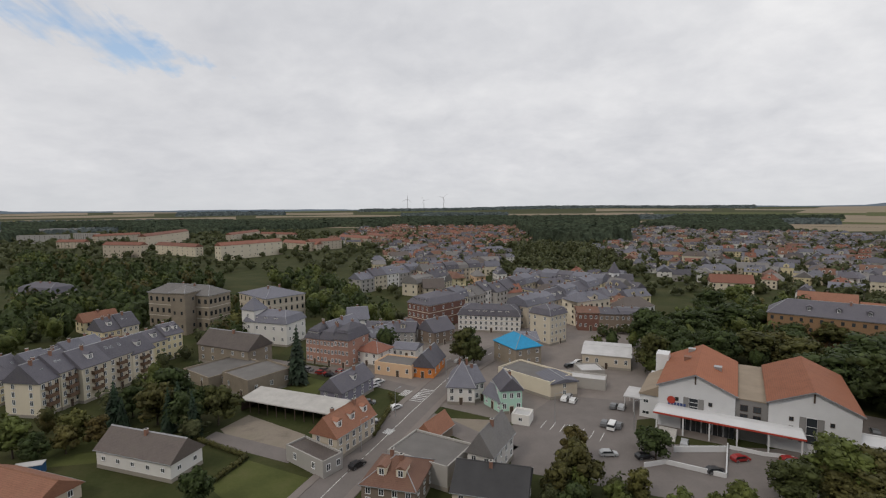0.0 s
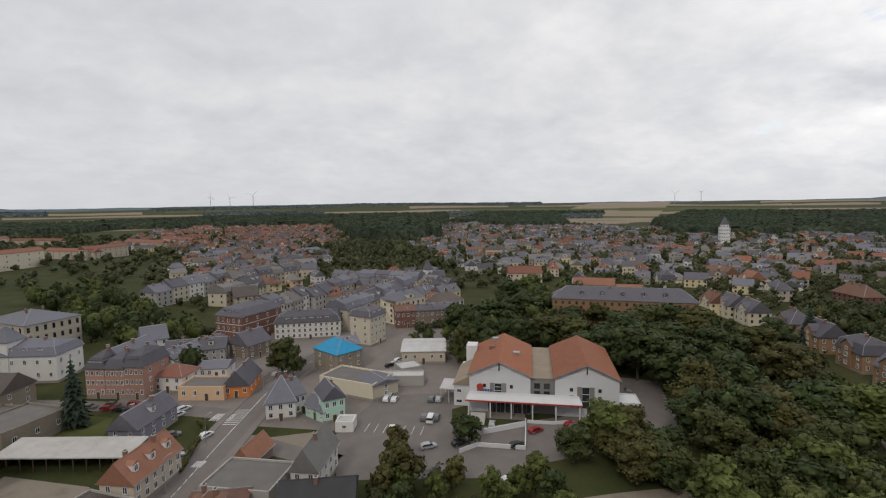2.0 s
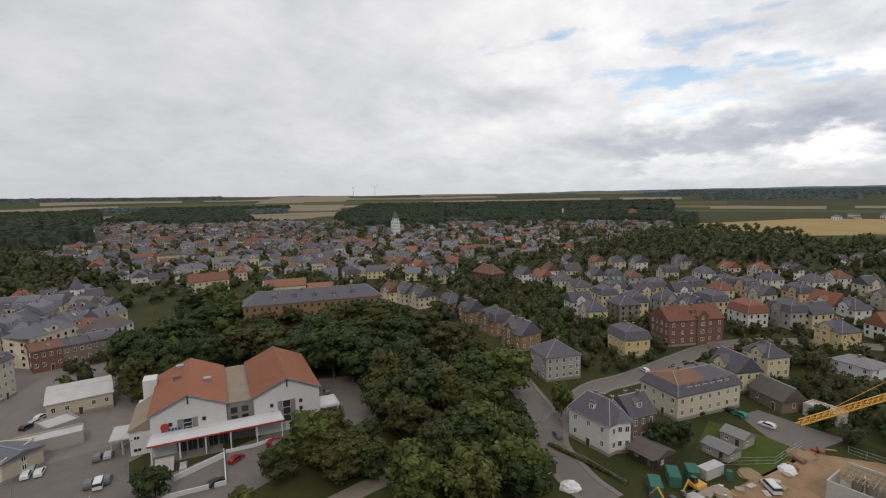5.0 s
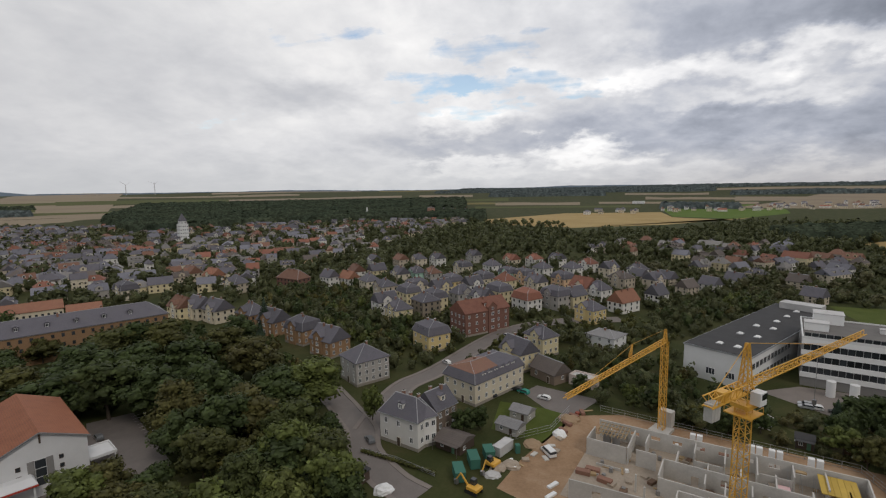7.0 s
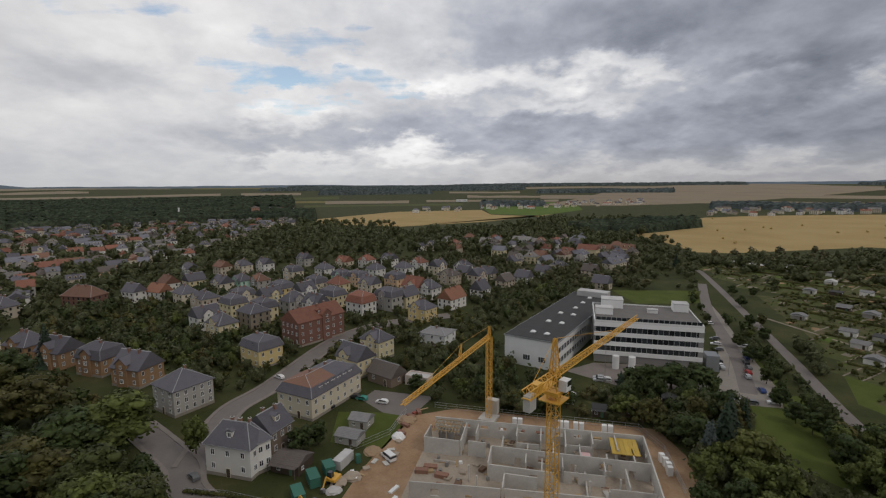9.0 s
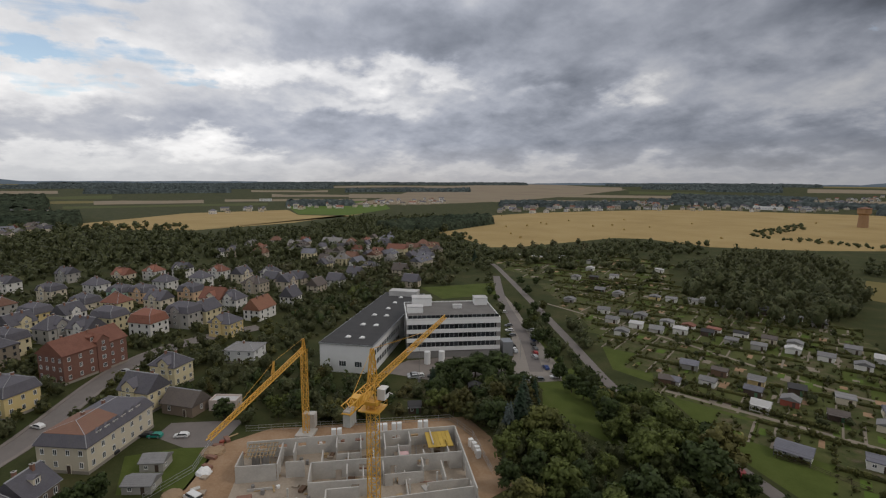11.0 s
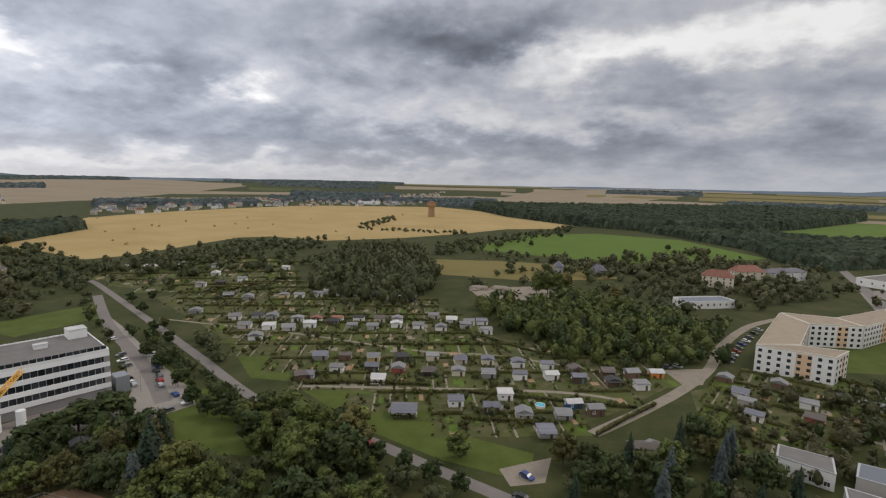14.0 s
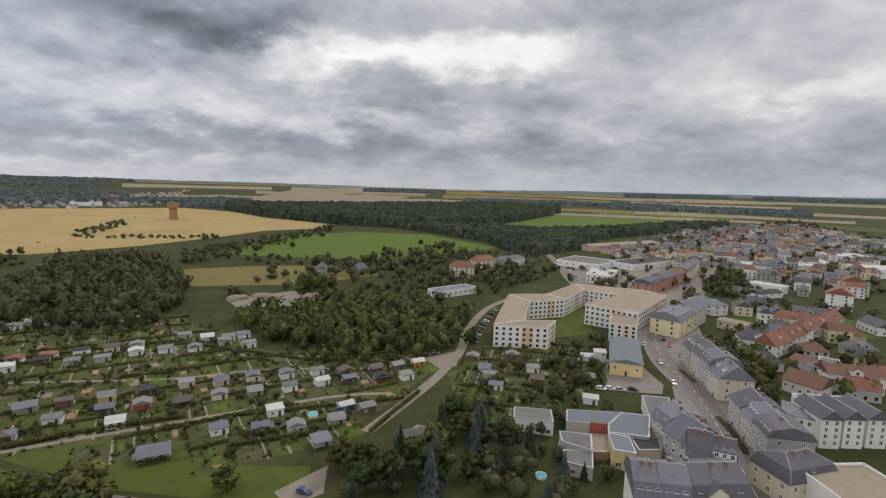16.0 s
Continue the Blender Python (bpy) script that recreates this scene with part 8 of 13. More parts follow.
terrace([(-140.9, 199.7), (-134.4, 212.9)], n=2, D=11, eave=10, rise=5, walls=['pale_yellow', 'cream_render'], roofs=['slate'], floors=3, nx=3, kinds=('gable',), seed=6)
terrace([(-113.2, 184.3), (-107.0, 197.2)], n=2, D=11, eave=9, rise=4, walls=['pale_yellow'], roofs=['slate'], floors=3, nx=3, kinds=('gable',), seed=61)
house(-79.3, 172.0, -36.4, 16.9, 20.4, 3.4, 0.3, wall='sandstone', roof='flat_roof', kind='flat', nx=2, ny=2, floors=2, chim=0, label='old stone building with a flat roof')
house(-62.9, 160.8, -36.9, 14.9, 16.6, 5.5, 0.3, wall='sandstone', roof='flat_roof', kind='flat', nx=2, ny=3, floors=1, chim=0, label='low stone workshop with a patched flat roof')
house(-82.6, 189.5, -24.4, 26.1, 12.0, 7.0, 5.0, wall='sandstone', roof='slate_brown', nx=5, ny=2, floors=2, chim=1, label='old stone house with a brown slate roof')
house(-173.5, 242.8, 58.4, 15.6, 9.0, 5.5, 4.0, wall='pale_yellow', roof='tile_orange', nx=4, ny=2, chim=1)
house(-139.8, 201.3, 20.0, 10.0, 8.0, 4.0, 3.0, wall='beige_render', roof='tile_brown', nx=2, ny=2)

# old school, villa and blocks in the middle distance
house(-129.3, 246.9, -19.1, 38.4, 14.0, 18.0, 4.0, wall='sandstone', roof='tile_grey', kind='hip', nx=10, ny=5, floors=3, chim=2, trim='trim_stone', band=True, wh=2.2, ww=1.5, label='large old sandstone school with a shallow hipped roof', name='school')
house(-125.4, 236.0, -16.5, 8.3, 10.0, 20.0, 3.0, wall='sandstone', roof='tile_grey', kind='hip', nx=2, ny=1, floors=3, chim=0, trim='trim_stone', label='projecting stone entrance bay of the school', name='school')
house(-94.5, 266.6, 46.7, 22.4, 30.0, 13.7, 4.0, wall='beige_render', roof='slate_blue', kind='hip', nx=7, ny=6, floors=3, chim=2, trim='trim_stone', band=True, wh=2.2, label='large beige public building with a hipped slate roof')
house(-76.5, 218.5, -18.3, 21.8, 14.0, 10.0, 4.5, wall='white_render', roof='slate_blue', kind='mansard', nx=5, ny=3, floors=2, chim=2, dorm=3, trim='white_paint', label='white villa with a dormered slate mansard roof')
house(-85.7, 218.3, -29.0, 8.0, 7.0, 15.0, 5.0, wall='white_render', roof='slate_blue', kind='tent', nx=1, ny=1, floors=3, chim=0, label='white square corner tower with a slate roof', name='tower')
house(-249.6, 306.6, -15.0, 28.0, 16.0, 9.0, 6.0, wall='beige_render', roof='slate', kind='mansard', nx=7, ny=4, floors=2, dorm=3, chim=2, label='large grey villa with a curved slate roof')
terrace([(-54.0, 186.9), (-36.0, 178.4)], n=3, D=13, eave=11, rise=5, walls=['pink_brick'], roofs=['slate'], floors=3, nx=4, kinds=('mansard',), seed=7, dorm=3)
house(-43.4, 198.3, 63.7, 16.9, 12.0, 9.0, 6.0, wall='white_render', roof='slate_blue', nx=3, ny=2, floors=3, chim=1)
house(-27.6, 186.3, -28.5, 10.3, 10.0, 5.5, 3.0, wall='white_render', roof='tile_red', kind='hip', nx=3, ny=2, label='small white house with a red hipped roof')
house(-17.1, 175.0, -22.3, 14.8, 10.0, 4.0, 0.3, wall='peach_render', roof='flat_roof', kind='flat', nx=4, ny=1, floors=1, chim=0, label='low peach shop building with a flat roof')
house(-6.5, 175.2, -16.2, 8.0, 14.0, 3.9, 5.0, wall='orange_render', roof='slate', turn=True, nx=3, ny=3, floors=1, chim=1, label='bright orange corner house with a yellow gable')
terrace([(-30.7, 203.1), (-12.6, 220.5)], n=4, D=10, eave=5, rise=3.5, walls=['white_render', 'cream_render', 'beige_render'], roofs=['slate', 'slate_blue'], floors=2, nx=2, seed=8, dorm=0)
house(-4.4, 250.8, -44.1, 15.6, 26.1, 12.0, 5.0, wall='red_brick', roof='slate', kind='mansard', nx=5, ny=4, floors=3, dorm=3, chim=2, trim='trim_stone', band=True, label='red brick corner building with a dark mansard roof')
house(21.8, 238.2, -11.6, 29.3, 14.0, 8.0, 4.5, wall='white_render', roof='slate', kind='mansard', nx=12, ny=3, floors=3, dorm=6, chim=3, trim='trim_stone', band=True, label='long white corner block with dormers and cornices')
house(27.1, 185.3, -63.5, 14.6, 11.5, 7.6, 4.0, wall='sandstone', roof='blue_tarp', kind='hip', nx=2, ny=3, floors=2, chim=0, door=False, label='old building with a bright blue tarpaulin over its roof')
house(31.5, 190.0, -4.8, 8.1, 14.0, 9.0, 1.0, wall='grey_render', roof='slate_blue', kind='hip', nx=2, ny=2, floors=2, chim=1, label='plain grey rear building beside the tarpaulin')
house(45.1, 214.6, 39.6, 11.2, 11.0, 13.0, 4.0, wall='cream_render', roof='slate', nx=4, ny=2, floors=4, chim=1, kind='mansard', dorm=2, trim='trim_stone', label='tall cream town house with a slate roof')
house(28.9, 159.4, -47.1, 21.1, 12.0, 5.0, 0.3, wall='cream_render', roof='flat_roof', kind='flat', nx=0, ny=0, floors=2, chim=0, door=False, label='cream windowless side wall of a low building')
house(34.9, 154.0, -73.7, 10.2, 9.0, 5.0, 1.2, wall='beige_render', roof='slate_blue', nx=0, ny=1, chim=0, door=False, label='beige house end with a low slate roof')
house(15.8, 142.9, -58.9, 8.9, 5.8, 3.2, 3.0, wall='mint_render', roof='slate_blue', nx=3, ny=2, floors=2, chim=1, label='mint green house with a grey roof')
house(17.8, 142.0, 7.0, 6.2, 9.0, 7.0, 3.5, wall='mint_render', roof='slate', turn=True, nx=3, ny=1, floors=2, chim=1, label='mint green gabled wing with a dark roof')
house(4.9, 150.9, -7.1, 8.2, 13.0, 5.4, 6.0, wall='white_render', roof='slate_blue', kind='hip', nx=3, ny=2, floors=2, chim=2, label='white house with a tall hipped slate roof')
house(7.3, 151.3, 29.5, 3.6, 10.0, 6.0, 4.0, wall='white_render', roof='slate_blue', nx=2, ny=1, chim=1)
house(20.7, 132.5, -23.2, 4.9, 5.0, 2.4, 0.2, wall='white_render', roof='sheet_roof', kind='flat', nx=1, ny=0, floors=1, chim=0, door=False, label='small white garage with a flat roof', name='garage')
house(61.4, 185.0, -20.1, 16.8, 18.0, 5.0, 1.2, wall='beige_render', roof='sheet_roof', nx=5, ny=2, floors=1, chim=0, label='beige flat workshop with a pale sheet roof')
house(49.9, 169.3, 3.4, 8.2, 8.0, 2.8, 0.2, wall='grey_render', roof='sheet_roof', kind='flat', nx=0, ny=0, floors=1, chim=0, door=False, label='small grey canopy building with a pale roof', name='garage')
house(45.0, 160.2, -21.7, 15.1, 6.0, 3.0, 0.2, wall='grey_render', roof='sheet_roof', kind='flat', nx=0, ny=0, floors=1, chim=0, door=False, label='long low garage row with a pale roof', name='garage')
terrace([(1.0, 251.3), (28.7, 288.1)], n=5, D=13, eave=11, rise=5, walls=['cream_render', 'beige_render', 'white_render', 'grey_render'], roofs=['slate', 'slate_blue', 'tile_grey'], floors=3, nx=3, seed=9)
terrace([(29.9, 284.2), (66.2, 328.1)], n=5, D=13, eave=11, rise=5, walls=['cream_render', 'beige_render', 'grey_render'], roofs=['slate', 'slate_blue'], floors=3, nx=3, seed=10)
terrace([(47.5, 339.4), (98.6, 308.4)], n=6, D=14, eave=12, rise=5, walls=['cream_render', 'pale_yellow', 'beige_render'], roofs=['slate', 'slate_blue'], floors=3, nx=3, seed=11, kinds=('mansard_gable',))
terrace([(39.9, 238.1), (93.0, 296.5)], n=6, D=12, eave=11, rise=5, walls=['cream_render', 'beige_render', 'grey_render'], roofs=['slate', 'slate_blue', 'tile_grey'], floors=3, nx=3, seed=12)
terrace([(66.8, 264.6), (108.0, 282.4)], n=5, D=12, eave=8, rise=4, walls=['white_render', 'cream_render', 'grey_render'], roofs=['slate', 'slate_blue'], floors=2, nx=3, seed=13)
terrace([(63.4, 233.9), (92.5, 229.3)], n=3, D=14, eave=9, rise=2, walls=['red_brick', 'brown_plaster'], roofs=['tile_brown', 'slate'], floors=2, nx=4, seed=14, dorm=0)
terrace([(-18.8, 329.1), (3.4, 366.8)], n=4, D=12, eave=9, rise=5, walls=['cream_render', 'white_render', 'beige_render'], roofs=['tile_grey', 'slate'], floors=2, nx=3, seed=15)
house(-8.0, 331.8, 10.0, 14.0, 11.0, 6.0, 6.0, wall='beige_render', roof='slate_brown', nx=3, ny=2)
house(-1.8, 367.1, 60.0, 12.0, 10.0, 5.0, 6.0, wall='cream_render', roof='tile_grey', turn=True, nx=3, ny=2)
terrace([(-58.3, 342.2), (-19.0, 393.1)], n=5, D=13, eave=10, rise=5, walls=['white_render', 'grey_render', 'cream_render'], roofs=['slate', 'slate_blue'], floors=3, nx=3, seed=16)
terrace([(-16.2, 378.3), (29.6, 406.2)], n=5, D=13, eave=10, rise=5, walls=['beige_render', 'cream_render'], roofs=['slate', 'tile_grey'], floors=3, nx=3, seed=17)
house(119.1, 339.4, -14.6, 20.1, 12.0, 9.0, 4.0, wall='white_render', roof='slate', nx=5, ny=2, floors=2, chim=1)
house(116.8, 338.8, 20.0, 5.0, 5.0, 14.0, 7.0, wall='white_paint', roof='slate', kind='tent', nx=1, ny=1, floors=3, chim=0, name='church_tower', label='slender white church tower in the old town')
house(-15.6, 195.7, -16.3, 9.7, 9.0, 3.6, 1.8, wall='white_render', roof='slate_blue', nx=4, ny=1, floors=1, chim=0)
house(-24.0, 217.3, -5.0, 21.9, 11.0, 5.5, 3.5, wall='grey_render', roof='slate', nx=8, ny=2, floors=2, chim=2, dorm=2)
house(-4.3, 215.2, 40.8, 11.6, 11.0, 6.0, 5.0, wall='brown_plaster', roof='slate', nx=3, ny=2, floors=2, chim=1)
house(-41.8, 230.9, 17.0, 9.1, 11.0, 8.0, 5.0, wall='white_render', roof='slate_blue', nx=3, ny=2, floors=3, chim=1)

# ochre barrack building on the hill and neighbours
house(173.7, 200.0, -36.4, 68.8, 16.0, 12.5, 5.5, wall='ochre_brick', roof='slate', kind='hip', nx=20, ny=4, floors=3, dorm=5, chim=2, trim='trim_stone', door=False, label='long ochre brick building with a slate roof and dormers')
house(215.0, 275.2, -38.0, 26.4, 14.0, 6.0, 4.0, wall='cream_render', roof='tile_orange', nx=10, ny=2, floors=1, chim=1, label='long low building with an orange tiled roof')
house(225.3, 252.2, -41.7, 15.8, 10.0, 5.0, 3.0, wall='cream_render', roof='tile_orange', nx=4, ny=2, floors=1, chim=0)
house(193.0, 331.1, -19.4, 25.4, 12.0, 8.0, 5.0, wall='cream_render', roof='tile_red', nx=6, ny=2, floors=2, chim=1)

# ---- villa quarter ----
house(124.8, 36.5, -113.0, 13.1, 7.0, 8.2, 5.0, wall='white_render', roof='slate', kind='hip', nx=3, ny=2, floors=2, chim=2, dorm=1, sky=1, trim='trim_stone', label='white two-storey villa with a hipped slate roof')
house(125.7, 32.9, -50.9, 5.6, 9.0, 8.3, 4.0, wall='white_render', roof='slate', kind='hip', nx=3, ny=1, floors=2, chim=1, door=False, label='white side wing of the villa with a slate roof')
house(134.6, 30.4, -32.5, 8.1, 9.0, 7.0, 4.5, wall='brown_plaster', roof='slate', kind='gable', nx=3, ny=2, floors=2, chim=2, dorm=1, label='brown rear villa wing with a slate roof')
house(162.8, 19.4, -124.7, 14.2, 25.0, 7.4, 4.4, wall='cream_render', roof='slate', turn=True, kind='mansard', nx=4, ny=7, floors=2, chim=2, dorm=6, patchy='tile_brown', trim='trim_stone', label='cream three-storey house with a patched mansard roof')
house(166.1, 64.1, -130.5, 12.3, 13.4, 8.6, 4.5, wall='grey_render', roof='slate', kind='hip', nx=3, ny=5, floors=3, chim=1, trim='trim_stone', label='grey apartment villa with a hipped slate roof')
house(203.9, 47.4, -135.0, 13.0, 11.0, 7.5, 5.0, wall='yellow_render', roof='slate', kind='mansard', nx=3, ny=3, dorm=2, chim=2, trim='trim_stone')
house(234.1, 30.1, -136.3, 13.0, 26.0, 11.0, 5.0, wall='red_brick', roof='tile_red', turn=True, nx=4, ny=6, floors=3, chim=3, dorm=1, cross=1, trim='red_brick', label='large red brick house with red tiled gables')
house(256.9, 62.8, -135.0, 13.0, 11.0, 9.0, 4.0, wall='sandstone', roof='slate', kind='hip', nx=3, ny=3, floors=3)
house(283.6, 79.6, -135.0, 12.0, 10.0, 7.5, 5.0, wall='pale_yellow', roof='slate', kind='mansard', nx=3, ny=3, dorm=2, chim=2, trim='trim_stone', cross=0)
house(271.6, 60.9, -135.0, 12.0, 10.0, 7.5, 5.0, wall='pale_yellow', roof='slate', kind='mansard', nx=3, ny=3, dorm=0, chim=2, trim='trim_stone', cross=1)
house(298.0, 99.2, -135.0, 14.0, 11.0, 8.0, 4.0, wall='beige_render', roof='slate', kind='hip', nx=3, ny=3, dorm=0, chim=2, trim='trim_stone', cross=1)
house(324.0, 60.6, -135.0, 12.0, 10.0, 7.0, 5.0, wall='yellow_render', roof='slate', kind='mansard', nx=3, ny=3, dorm=2, chim=2, trim='trim_stone', cross=0)
house(312.3, 44.9, -45.0, 11.0, 10.0, 7.5, 5.0, wall='white_render', roof='slate', kind='gable', nx=3, ny=3, dorm=0, chim=2, trim='trim_stone', cross=1)
house(295.3, 26.1, -135.0, 13.0, 10.0, 7.5, 5.0, wall='pale_yellow', roof='slate', kind='mansard', nx=3, ny=3, dorm=2, chim=2, trim='trim_stone', cross=0)
house(277.8, 9.0, -135.0, 13.0, 11.0, 7.0, 6.0, wall='white_render', roof='tile_red', kind='mansard', nx=3, ny=3, dorm=2, chim=2, trim='trim_stone', cross=0)
house(285.2, -7.2, -135.0, 14.0, 11.0, 8.0, 5.0, wall='grey_render', roof='slate', kind='mansard', nx=3, ny=3, dorm=0, chim=2, trim='trim_stone', cross=1)
house(258.4, -24.0, -135.0, 12.0, 10.0, 7.0, 4.0, wall='yellow_render', roof='slate', kind='hip', nx=3, ny=3, dorm=0, chim=2, trim='trim_stone', cross=1)
house(315.5, -24.7, -135.0, 14.0, 11.0, 7.0, 6.0, wall='cream_render', roof='tile_red', kind='gable', nx=3, ny=3, dorm=0, chim=2, trim='trim_stone', cross=1)
house(282.8, -43.9, -45.0, 15.0, 10.0, 6.0, 6.0, wall='white_render', roof='tile_orange', kind='gable', nx=3, ny=3, dorm=0, chim=2, trim='trim_stone', cross=0)
house(350.3, -52.3, -135.0, 14.0, 11.0, 7.0, 4.0, wall='beige_render', roof='slate_brown', kind='hip', nx=3, ny=3, dorm=0, chim=2, trim='trim_stone', cross=1)
house(303.1, -65.3, -45.0, 10.0, 9.0, 6.0, 6.0, wall='white_render', roof='slate', kind='gable', nx=3, ny=3, dorm=0, chim=2, trim='trim_stone', cross=0)
house(204.4, 0.5, -135.0, 11.0, 9.0, 8.0, 4.0, wall='pale_yellow', roof='slate', kind='hip', nx=3, ny=3, dorm=0, chim=2, trim='trim_stone', cross=1)
house(186.7, 8.9, -135.0, 12.0, 9.0, 7.0, 5.0, wall='pale_yellow', roof='slate', kind='gable', nx=3, ny=3, dorm=0, chim=2, trim='trim_stone', cross=1)
house(217.9, -27.1, -125.0, 13.0, 11.0, 5.5, 2.0, wall='white_paint', roof='eternit', kind='hip', nx=3, ny=2, floors=2, label='white bungalow with a low grey roof')
house(177.0, -2.9, -135.0, 12.0, 8.0, 3.5, 4.0, wall='brown_plaster', roof='slate_brown', nx=2, ny=1, floors=1, chim=0)
house(172.7, -14.5, -120.0, 9.0, 5.0, 3.0, 0.3, wall='plaster_pink', roof='sheet_roof', kind='flat', nx=2, ny=1, floors=1, chim=0, name='shed', label='pale low shed with a flat roof')
house(385.9, 63.2, -135.0, 12.0, 10.0, 7.0, 4.5, wall='cream_render', roof='slate', kind='mansard', nx=3, ny=2, chim=2, cross=1)
house(393.6, 40.5, -135.0, 12.0, 10.0, 7.0, 4.5, wall='white_render', roof='slate', kind='hip', nx=3, ny=2, chim=2, cross=0)
house(360.6, 24.9, -135.0, 12.0, 10.0, 7.0, 4.5, wall='mint_render', roof='slate', kind='mansard', nx=3, ny=2, chim=2, cross=1)
house(354.8, 13.3, -135.0, 12.0, 10.0, 7.0, 4.5, wall='peach_render', roof='slate', kind='mansard', nx=3, ny=2, chim=2, cross=1)
house(384.6, 0.7, -135.0, 12.0, 10.0, 7.0, 4.5, wall='white_render', roof='slate', kind='hip', nx=3, ny=2, chim=2, cross=0)
house(410.9, -35.8, -135.0, 12.0, 10.0, 7.0, 4.5, wall='white_render', roof='tile_red', kind='hip', nx=3, ny=2, chim=2, cross=1)
house(435.0, -11.8, -135.0, 12.0, 10.0, 7.0, 4.5, wall='white_render', roof='slate', kind='gable', nx=3, ny=2, chim=2, cross=1)
house(411.2, 146.5, -135.0, 12.0, 10.0, 7.0, 4.5, wall='white_render', roof='slate', kind='gable', nx=3, ny=2, chim=2, cross=1)
house(417.2, 123.8, -135.0, 12.0, 10.0, 7.0, 4.5, wall='beige_render', roof='tile_brown', kind='gable', nx=3, ny=2, chim=2, cross=0)
house(422.3, 108.8, -135.0, 12.0, 10.0, 7.0, 4.5, wall='cream_render', roof='slate', kind='hip', nx=3, ny=2, chim=2, cross=1)
house(427.4, 92.7, -135.0, 12.0, 10.0, 7.0, 4.5, wall='white_render', roof='slate', kind='gable', nx=3, ny=2, chim=2, cross=1)
house(451.0, 63.4, -135.0, 12.0, 10.0, 7.0, 4.5, wall='grey_render', roof='slate', kind='gable', nx=3, ny=2, chim=2, cross=1)
house(427.2, 27.1, -135.0, 12.0, 10.0, 7.0, 4.5, wall='cream_render', roof='tile_red', kind='gable', nx=3, ny=2, chim=2, cross=1)
house(352.6, 80.9, -135.0, 12.0, 10.0, 7.0, 4.5, wall='grey_render', roof='tile_brown', kind='hip', nx=3, ny=2, chim=2, cross=1)
house(432.5, 7.9, -135.0, 12.0, 10.0, 7.0, 4.5, wall='white_render', roof='tile_red', kind='hip', nx=3, ny=2, chim=2, cross=1)
house(387.9, -21.6, -135.0, 12.0, 10.0, 7.0, 4.5, wall='white_render', roof='slate', kind='hip', nx=3, ny=2, chim=2, cross=0)
house(354.5, 92.7, -135.0, 12.0, 10.0, 7.0, 4.5, wall='mint_render', roof='slate', kind='hip', nx=3, ny=2, chim=2, cross=1)
house(325.8, 178.5, -110.0, 22.0, 12.0, 6.0, 6.0, wall='red_brick', roof='tile_brown', kind='hip', nx=6, ny=3, chim=2)
house(328.1, 151.2, -120.0, 11.0, 9.0, 7.0, 5.0, wall='white_render', roof='slate', nx=3, ny=2, kind='gable')
house(330.5, 137.4, -120.0, 12.0, 10.0, 6.0, 5.0, wall='white_render', roof='tile_orange', kind='gable', nx=3, ny=2)
house(269.0, 266.8, -115.0, 13.0, 11.0, 6.8, 5.5, wall='cream_render', roof='slate', kind='mansard', nx=3, ny=3, floors=2, chim=2, dorm=1, cross=1, gable_wall='cream_render')
house(232.9, 195.2, -115.0, 13.0, 11.0, 6.8, 5.5, wall='pale_yellow', roof='tile_brown', kind='gable', nx=3, ny=3, floors=2, chim=2, dorm=0, cross=1, gable_wall='cream_render')
house(234.4, 185.4, -115.0, 13.0, 11.0, 6.8, 5.5, wall='cream_render', roof='slate', kind='gable', nx=3, ny=3, floors=2, chim=2, dorm=0, cross=1, gable_wall='cream_render')
house(229.9, 170.9, -115.0, 13.0, 11.0, 6.8, 5.5, wall='cream_render', roof='slate', kind='gable', nx=3, ny=3, floors=2, chim=2, dorm=0, cross=1, gable_wall='cream_render')
house(225.0, 147.5, -115.0, 13.0, 11.0, 6.8, 5.5, wall='ochre_brick', roof='slate', kind='hip', nx=3, ny=3, floors=2, chim=2, dorm=0, cross=1, gable_wall='ochre_brick')
house(214.3, 128.8, -115.0, 13.0, 11.0, 6.8, 5.5, wall='ochre_brick', roof='slate', kind='gable', nx=3, ny=3, floors=2, chim=2, dorm=0, cross=1, gable_wall='ochre_brick')
house(203.8, 108.0, -115.0, 13.0, 11.0, 6.8, 5.5, wall='ochre_brick', roof='slate', kind='mansard', nx=3, ny=3, floors=2, chim=2, dorm=1, cross=1, gable_wall='ochre_brick')
house(190.3, 88.8, -115.0, 13.0, 11.0, 6.8, 5.5, wall='ochre_brick', roof='slate', kind='gable', nx=3, ny=3, floors=2, chim=2, dorm=0, cross=1, gable_wall='ochre_brick')
house(298.4, 206.1, -115.0, 13.0, 11.0, 6.8, 5.5, wall='beige_render', roof='slate', kind='hip', nx=3, ny=3, floors=2, chim=2, dorm=0, cross=1, gable_wall='cream_render')
house(330.7, 266.9, -115.0, 13.0, 11.0, 6.8, 5.5, wall='beige_render', roof='tile_brown', kind='gable', nx=3, ny=3, floors=2, chim=2, dorm=0, cross=1, gable_wall='cream_render')
house(323.0, 241.6, -115.0, 13.0, 11.0, 6.8, 5.5, wall='peach_render', roof='tile_orange', kind='gable', nx=3, ny=3, floors=2, chim=2, dorm=0, cross=1, gable_wall='cream_render')
house(419.5, -120.3, -50.0, 11.0, 9.0, 4.5, 5.0, wall='pale_yellow', roof='slate', nx=3, ny=2, chim=1)
house(345.3, -106.8, -140.0, 11.0, 9.0, 4.5, 5.0, wall='white_render', roof='slate', nx=3, ny=2, chim=1)
